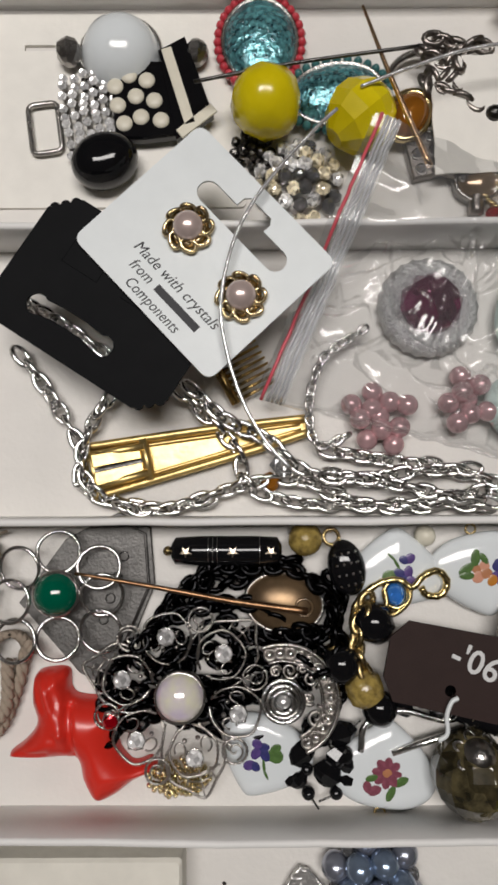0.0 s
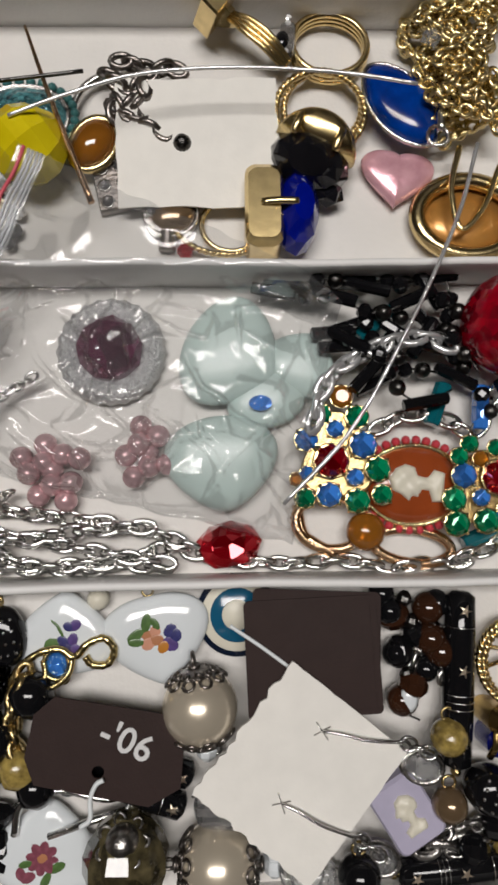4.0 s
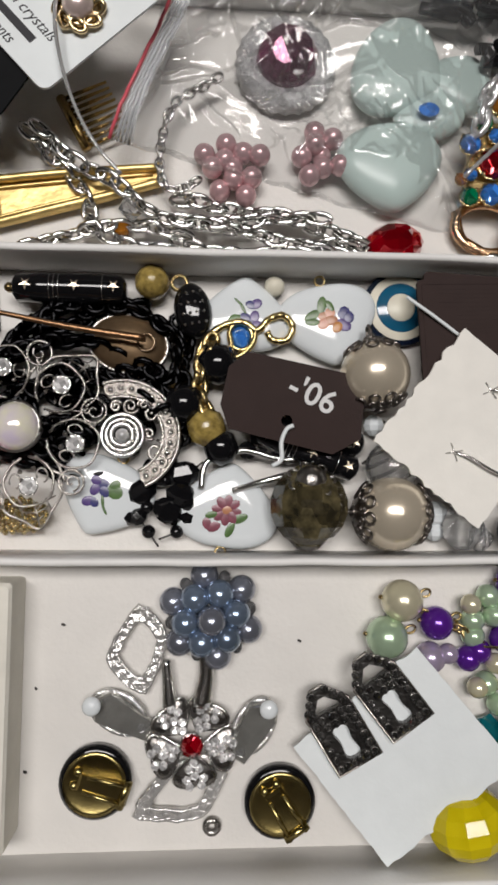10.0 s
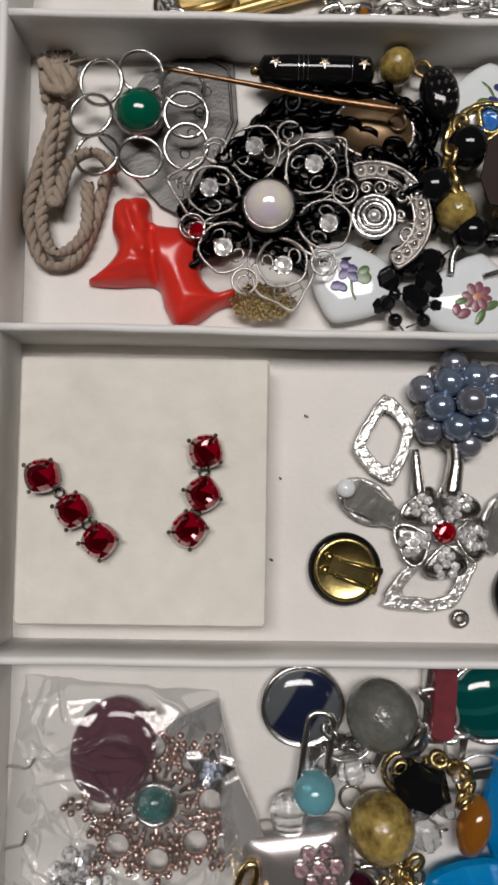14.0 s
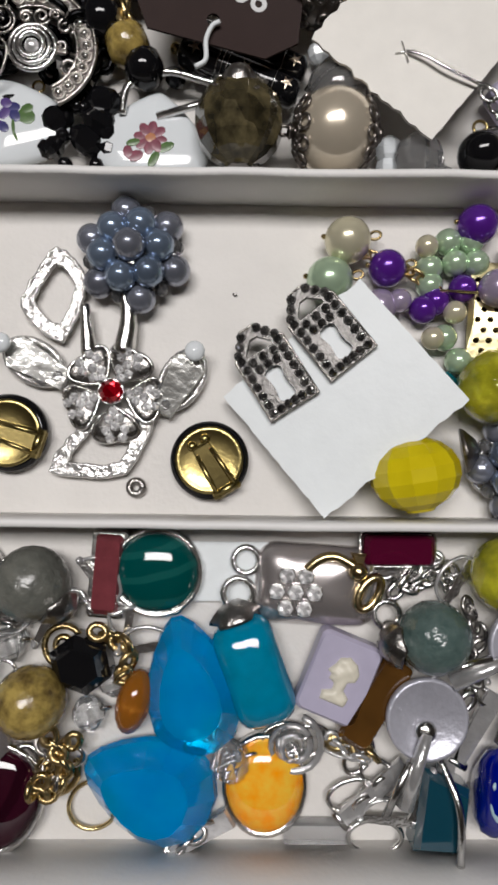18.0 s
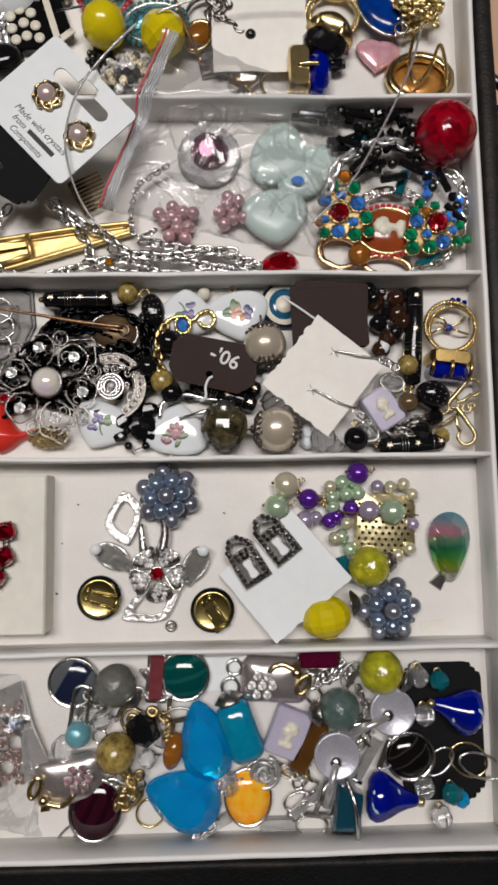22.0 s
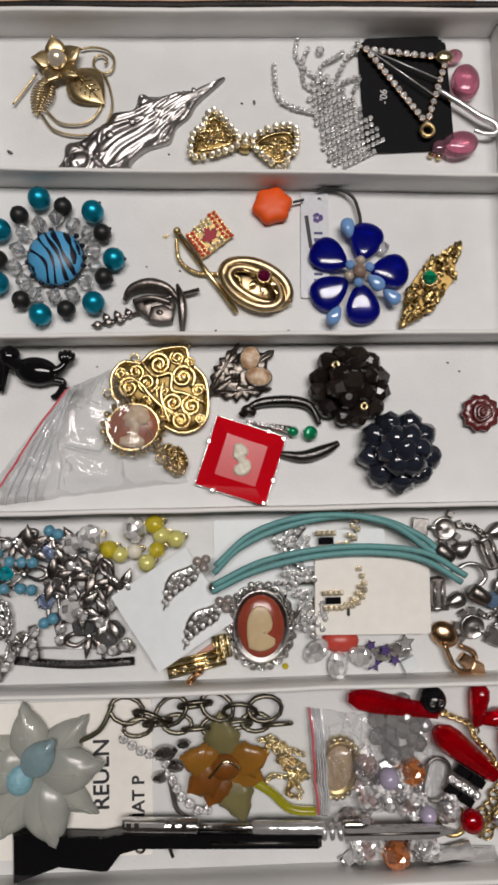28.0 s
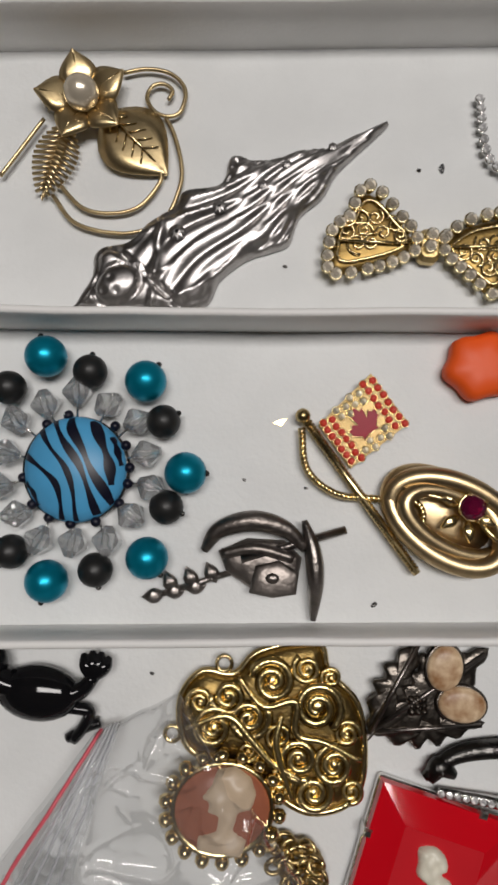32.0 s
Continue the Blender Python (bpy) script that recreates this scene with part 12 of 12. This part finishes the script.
resin = [material(n, c, 0.3, trans=0.5, coat=0.3, var=0.3, scale=120) for n, c in (("amber_resin", (0.48, 0.22, 0.03)), ("olive_resin", (0.34, 0.30, 0.13)), ("brown_resin", (0.34, 0.12, 0.02)))]
for k, (a, L, mt) in enumerate(((95, 21, 1), (15, 18, 0), (165, 18, 0), (-70, 22, 1), (-115, 16, 2), (210, 17, 2), (-20, 16, 0))):
    part("leaf", leaf_plate(L, 14, 1.2, 4), resin[mt], t, m=at(0, 0, 1 + 0.6 * (k % 3), 0, -8, a))
part("centre", Geo().dome(0, 0, 4, 6, 5, 3, 20), resin[2], t)
part("beaded_wire", Geo().tube(curve([(-6, -3, 6), (0, 3, 6.5), (6, 0, 6)], 20), 0.7, 6), gold, t)
for k, pts in enumerate(([(-195.4, -149.7), (-189.9, -149.0), (-185.6, -152.8), (-180.2, -155.1), (-176.9, -156.3)], [(-194.5, -154.1), (-187.9, -151.2), (-183.6, -154.5), (-188.1, -157.9), (-181.5, -158.8)], [(-187.9, -155.9), (-180.3, -160.4), (-177.1, -163.6), (-181.6, -166.6), (-178.4, -169.9)], [(-186.0, -160.8), (-180.6, -163.1), (-184.0, -167.1), (-185.2, -170.2), (-179.7, -171.5)], [(-193.6, -165.1), (-190.3, -163.2), (-185.9, -164.0), (-180.4, -162.5)], [(-182.7, -157.3), (-178.5, -160.6), (-180.8, -164.7), (-184.2, -168.7)], [(-192.4, -151.7), (-187.0, -155.0), (-191.2, -150.7), (-184.8, -153.0)])):
    chain("gold_rope", "fine gold chain in a loose heap", pts, gold if k % 2 else gold_pale, 1.9, 0.42, 3, "gold chain coils", 1.2, 0.8, 0.9, seed=170 + k)
wire_thing("lime_tube", "translucent lime plastic tube bead", "bead", [(-199.1, -164.4), (-191.7, -168.9), (-184.2, -175.5), (-174.5, -176.9)], 1.9, material("lime_plastic", (0.40, 0.38, 0.01), 0.2, trans=0.3, coat=0.3), 3, 24)
t = thing("rifle_pin", "miniature rifle with a black stock and chrome barrel", "pin", -288.0, -179.2, 2.2, -1, "", 0, -3.0)
k = 164.5 / 142
part("stock", Geo().slab([(x * k, y * k) for x, y in ((0.6, -14.5), (15, -9.3), (29, -10.6), (31, -10.4), (35, -5.2), (41, -3.5), (63, -3.4), (99, -3.0), (99, 0.8), (60, 1.0), (36, 1.0), (29, -0.4), (0, 0.4))], 0, 5.2, 1.4), black_glass, t)
part("receiver", Geo().lathe([(2.2, 0), (2.7, 0.5), (2.7, 24 * k), (2.2, 24.5 * k)], 18, pose(35.5 * k, 3.0 * k, 3.6, 0, 90, 0)), silver, t)
part("bolt_plate", Geo().box(43 * k, 3.6 * k, 5.0, 13 * k, 2.2 * k, 1.2, 0, 0.3), steel, t)
part("bolt_groove", Geo().box(46 * k, 1.2 * k, 4.6, 20 * k, 0.7 * k, 1.2, 0, 0.2), gunmetal, t)
for x in (38, 40.5, 52, 55.5):
    part("receiver_lug", Geo().box(x * k, 3.6 * k, 5.8, 1.6 * k, 2.6 * k, 0.8, 0, 0.2), silver, t)
part("forend_line", Geo().tube([(64 * k, -1.6 * k, 5.0), (98 * k, -1.4 * k, 5.0)], 0.7, 7), gunmetal, t)
part("barrel", Geo().lathe([(1.3, 0), (1.3, 20), (1.1, 26)], 14, pose(60 * k, 2.6 * k, 3.6, 0, 90, 0)), silver, t)
part("handguard", Geo().lathe([(1.8, 0), (2.3, 0.8), (2.3, 26), (1.8, 27)], 18, pose(77 * k, 2.6 * k, 3.6, 0, 90, 0)), steel, t)
for x in (99, 101.5, 104):
    part("band", Geo().lathe([(2.4, 0), (3.0, 0.4), (3.0, 1.4), (2.4, 1.8)], 16, pose(x * k, 1.4 * k, 3.4, 0, 90, 0)), steel, t)
part("gas_tube", Geo().lathe([(1.4, 0), (1.6, 1), (1.6, 7), (1.0, 9)], 12, pose(106 * k, 3.8 * k, 3.8, 0, 90, 0)), silver, t)
part("blade", Geo().slab([(x * k, y * k) for x, y in ((106, -1.0), (134, -0.2), (142, 2.0), (135, 3.6), (106, 2.8))], 2.4, 4.8, 1.1), steel, t)
part("blade_ridge", Geo().tube([(106 * k, 1.0 * k, 4.6), (136 * k, 1.8 * k, 4.6)], 0.6, 8), pewter, t)
part("front_sight", Geo().box(113 * k, 5.2 * k, 2.6, 3 * k, 2 * k, 2.4, 0, 0.4), steel, t)
part("trigger", Geo().tube([(50 * k, -3.4 * k, 2.4), (51.5 * k, -7.4 * k, 2.0)], 0.7, 6), gunmetal, t)
part("sling_loop", Geo().ring(41 * k, -4.6 * k, 2.4, 1.6, 0.5, 14, 6), gunmetal, t)
plastic_bag("zip_bag", "small clear zip bag over crystal earrings", (-177.2, -137.7), (-124.0, -145.5), (-125.9, -178.1), (-175.2, -177.9), 5, 21, True)
t = cabochon("oval_cameo", "oval cream cameo in a braided gold frame", -165.2, -161.5, 0.6, 5.6, 8.6, 2.6, material("cream_cameo", (0.46, 0.33, 0.20), 0.35, var=0.2), gold_old, -12, gold_pale, 22, 1.5, category="earring", width=1.6)
cluster("glass_flower", "grey frosted glass petal cluster", -140.9, -146.5, 11.5, 3.6, material("grey_petal_glass", (0.42, 0.42, 0.42), 0.15, trans=0.5, coat=0.6, var=0.2), 16, 4, True, category="brooch", h=0.2)
lilac_bead = material("lilac_bead", (0.52, 0.46, 0.62), 0.2, trans=0.25, coat=0.5, var=0.1)
pool = [bright_crystal, clear, strass, bright_crystal, foil("blush_crystal", (0.80, 0.64, 0.62), 300, 0.2, 0.3, 0.5)]
for u, v, r in ((-147.0, -163.6, 3.9), (-132.8, -177.3, 3.3)):
    single("lilac_bead", "round milky lilac glass bead among crystals", "bead", Geo().ball(0, 0, 0, r, 1, 20), lilac_bead, u, v, 8.0, group="lilac beads")
for k, (u, v, r) in enumerate(((-144.8, -167.1, 10.5), (-155.2, -159.8, 6), (-153.5, -171.4, 6.5), (-136.0, -175.2, 7), (-156.3, -188.0, 8), (-134.1, -189.5, 8), (-162.3, -180.0, 5), (-123.5, -177.3, 5))):
    cluster("crystal_cluster", "cluster of large faceted clear crystals on silver", u, v, r, 2.9, bright_crystal, 5 + int(r * 0.8), 10 + k, True, silver, "crystal clusters", "earring", 0.4, 0.4, pool)
for u, v in ((-137.7, -162.2), (-144.8, -192.2)):
    t = thing("orange_crystal", "faceted orange crystal on silver", "bead", u, v, 0.8, 0, "orange crystals")
    part("body", Geo().facet_ball(0, 0, 5.0, 5.4, 9, 6), foil("orange_strass", (0.86, 0.30, 0.10), 250, 0.1, 0.2, 0.5), t)
    part("cap", Geo().ring(4.2, 0, 4, 1.4, 0.4, 12, 5), silver, t)


def red_drop(x, y, z, L, W, rz, label="long faceted cherry red glass drop"):
    t = thing("red_drop", label, "pendant", x, y, z, rz, "cherry red drops")
    part("stone", Geo().lathe([(0.3, -L / 2), (W * 0.28, -L / 2 + 2), (W * 0.5, L * 0.22), (W * 0.46, L * 0.38), (W * 0.2, L / 2)], 8, pose(0, 0, W * 0.5, 0, 90, 0), L < 20), cherry, t)
    part("cap", Geo().ring(-L / 2 - 1, 0, W * 0.4, 1.4, 0.45, 12, 5), gold, t)
    return t


red_drop(-143.1, -137.7, 1.2, 36.9, 9, 169)
red_drop(-110.1, -139.4, 0.6, 17, 8, 81, "cherry red glass drop bead")
red_drop(-104.7, -144.0, 1.0, 12, 8, 5, "cherry red glass drop bead")
red_drop(-116.2, -156.4, 0.8, 30.5, 10.5, 141)
red_drop(-98.9, -156.1, 0.8, 19, 8.5, 83, "cherry red glass drop bead")
chain("gold_bead_chain", "gold beaded link chain joining the red drops", [(-124.2, -141.3), (-115.5, -145.0), (-112.3, -150.9), (-106.9, -157.2), (-102.6, -165.5)], gold, 2.6, 0.55, 6, wob=1, seed=180)
wire_thing("needle_pin", "straight silver needle pin", "pin", [(-104.7, -147.3), (-91.7, -148.7)], 0.4, steel, 7, 6)
t = thing("skull_bead", "round black bead with silver swirls", "bead", -128.4, -135.9, 1.2, 0)
part("body", Geo().ball(0, 0, 5, 5.2, 0.9, 20), black_glass, t)
for s in (-1.6, 1.6):
    part("swirl", scroll(s, 0, 9.4, 1.4, 0, 1.3, 0.25, 14), silver, t)
t = thing("baguette_clip", "black baguette and clear rhinestone earring", "earring", -115.6, -167.8, 1.0, -34)
part("plate", Geo().box(0, 0, 0, 13, 16, 1.2, 0, 0.3), old_silver, t)
for v in (4.0, -4.2):
    for u in (-3.3, 3.3):
        part("baguette", Geo().box(u, v - 2.0, 1.2, 6.2, 3.4, 2.2, 0, 0.6), black_glass, t)
    gem_row(t, -5.6, v + 1.8, 5.6, v + 1.8, 5, 1.5, 2.6, strass, silver)
t = thing("gold_lace_leaf", "flat pierced gold leaf ornament", "pendant", -104.2, -178.8, 1.0, 55)
for i in range(16):
    part("loop", Geo().ring(-10 + 2.8 * (i % 8), -2.4 + 5 * (i // 8) + math.sin(i * 2), 1, 2.1, 0.55, 12, 5, 0.8, 37 * i), gold_old, t)
part("rib", Geo().tube([(-13, 0, 1.2), (13, 0, 1.2)], 0.7, 6), gold, t)
t = thing("ring_pendant", "gold ring round a red glass stone", "pendant", -118.8, -182.6, 0.8, 0)
part("ring", Geo().ring(-3, 0, 2, 5.2, 1.0, 24, 7), gold_old, t)
part("stone", Geo().ball(4, 0.5, 3.6, 4.6, 0.8, 18), cherry, t)
t = thing("key_ring", "grey metal oval carabiner ring", "ring", -127.5, -167.0, 1.0, 75)
part("loop", Geo().tube([Vector((*p, 1.6)) for p in rounded(16, 9, 4.2, 6)], 0.9, 7, True), pewter, t)
for k, (u, v, a, L) in enumerate(((-98.4, -189.1, -50, 19), (-95.2, -190.3, -55, 17), (-116.8, -194.9, -5, 22), (-123.7, -193.3, 10, 16), (-158.4, -192.4, 35, 14))):
    t = thing("clip_finding", "silver clip earring back with a hinge", "earring", u, v, 0.6 + 1.9 * (k % 2), a, "silver clip backs")
    part("arm", Geo().slab([(-L / 2, -2.0), (L / 2, -2.8), (L / 2 + 1, 0), (L / 2, 2.8), (-L / 2, 2.0)], 1, 2.4, 0.6), steel, t)
    part("hinge", Geo().tube([(-L / 2, -2.6, 1.8), (-L / 2, 2.6, 1.8)], 1.0, 8), silver, t)
card("paper_flap", "torn white lining paper at the tray edge", -106.0, -203.3, 0.2, 38, 5, 3, paper_white, 0.3, deckle(38, 5, 0.8, 8, 9))
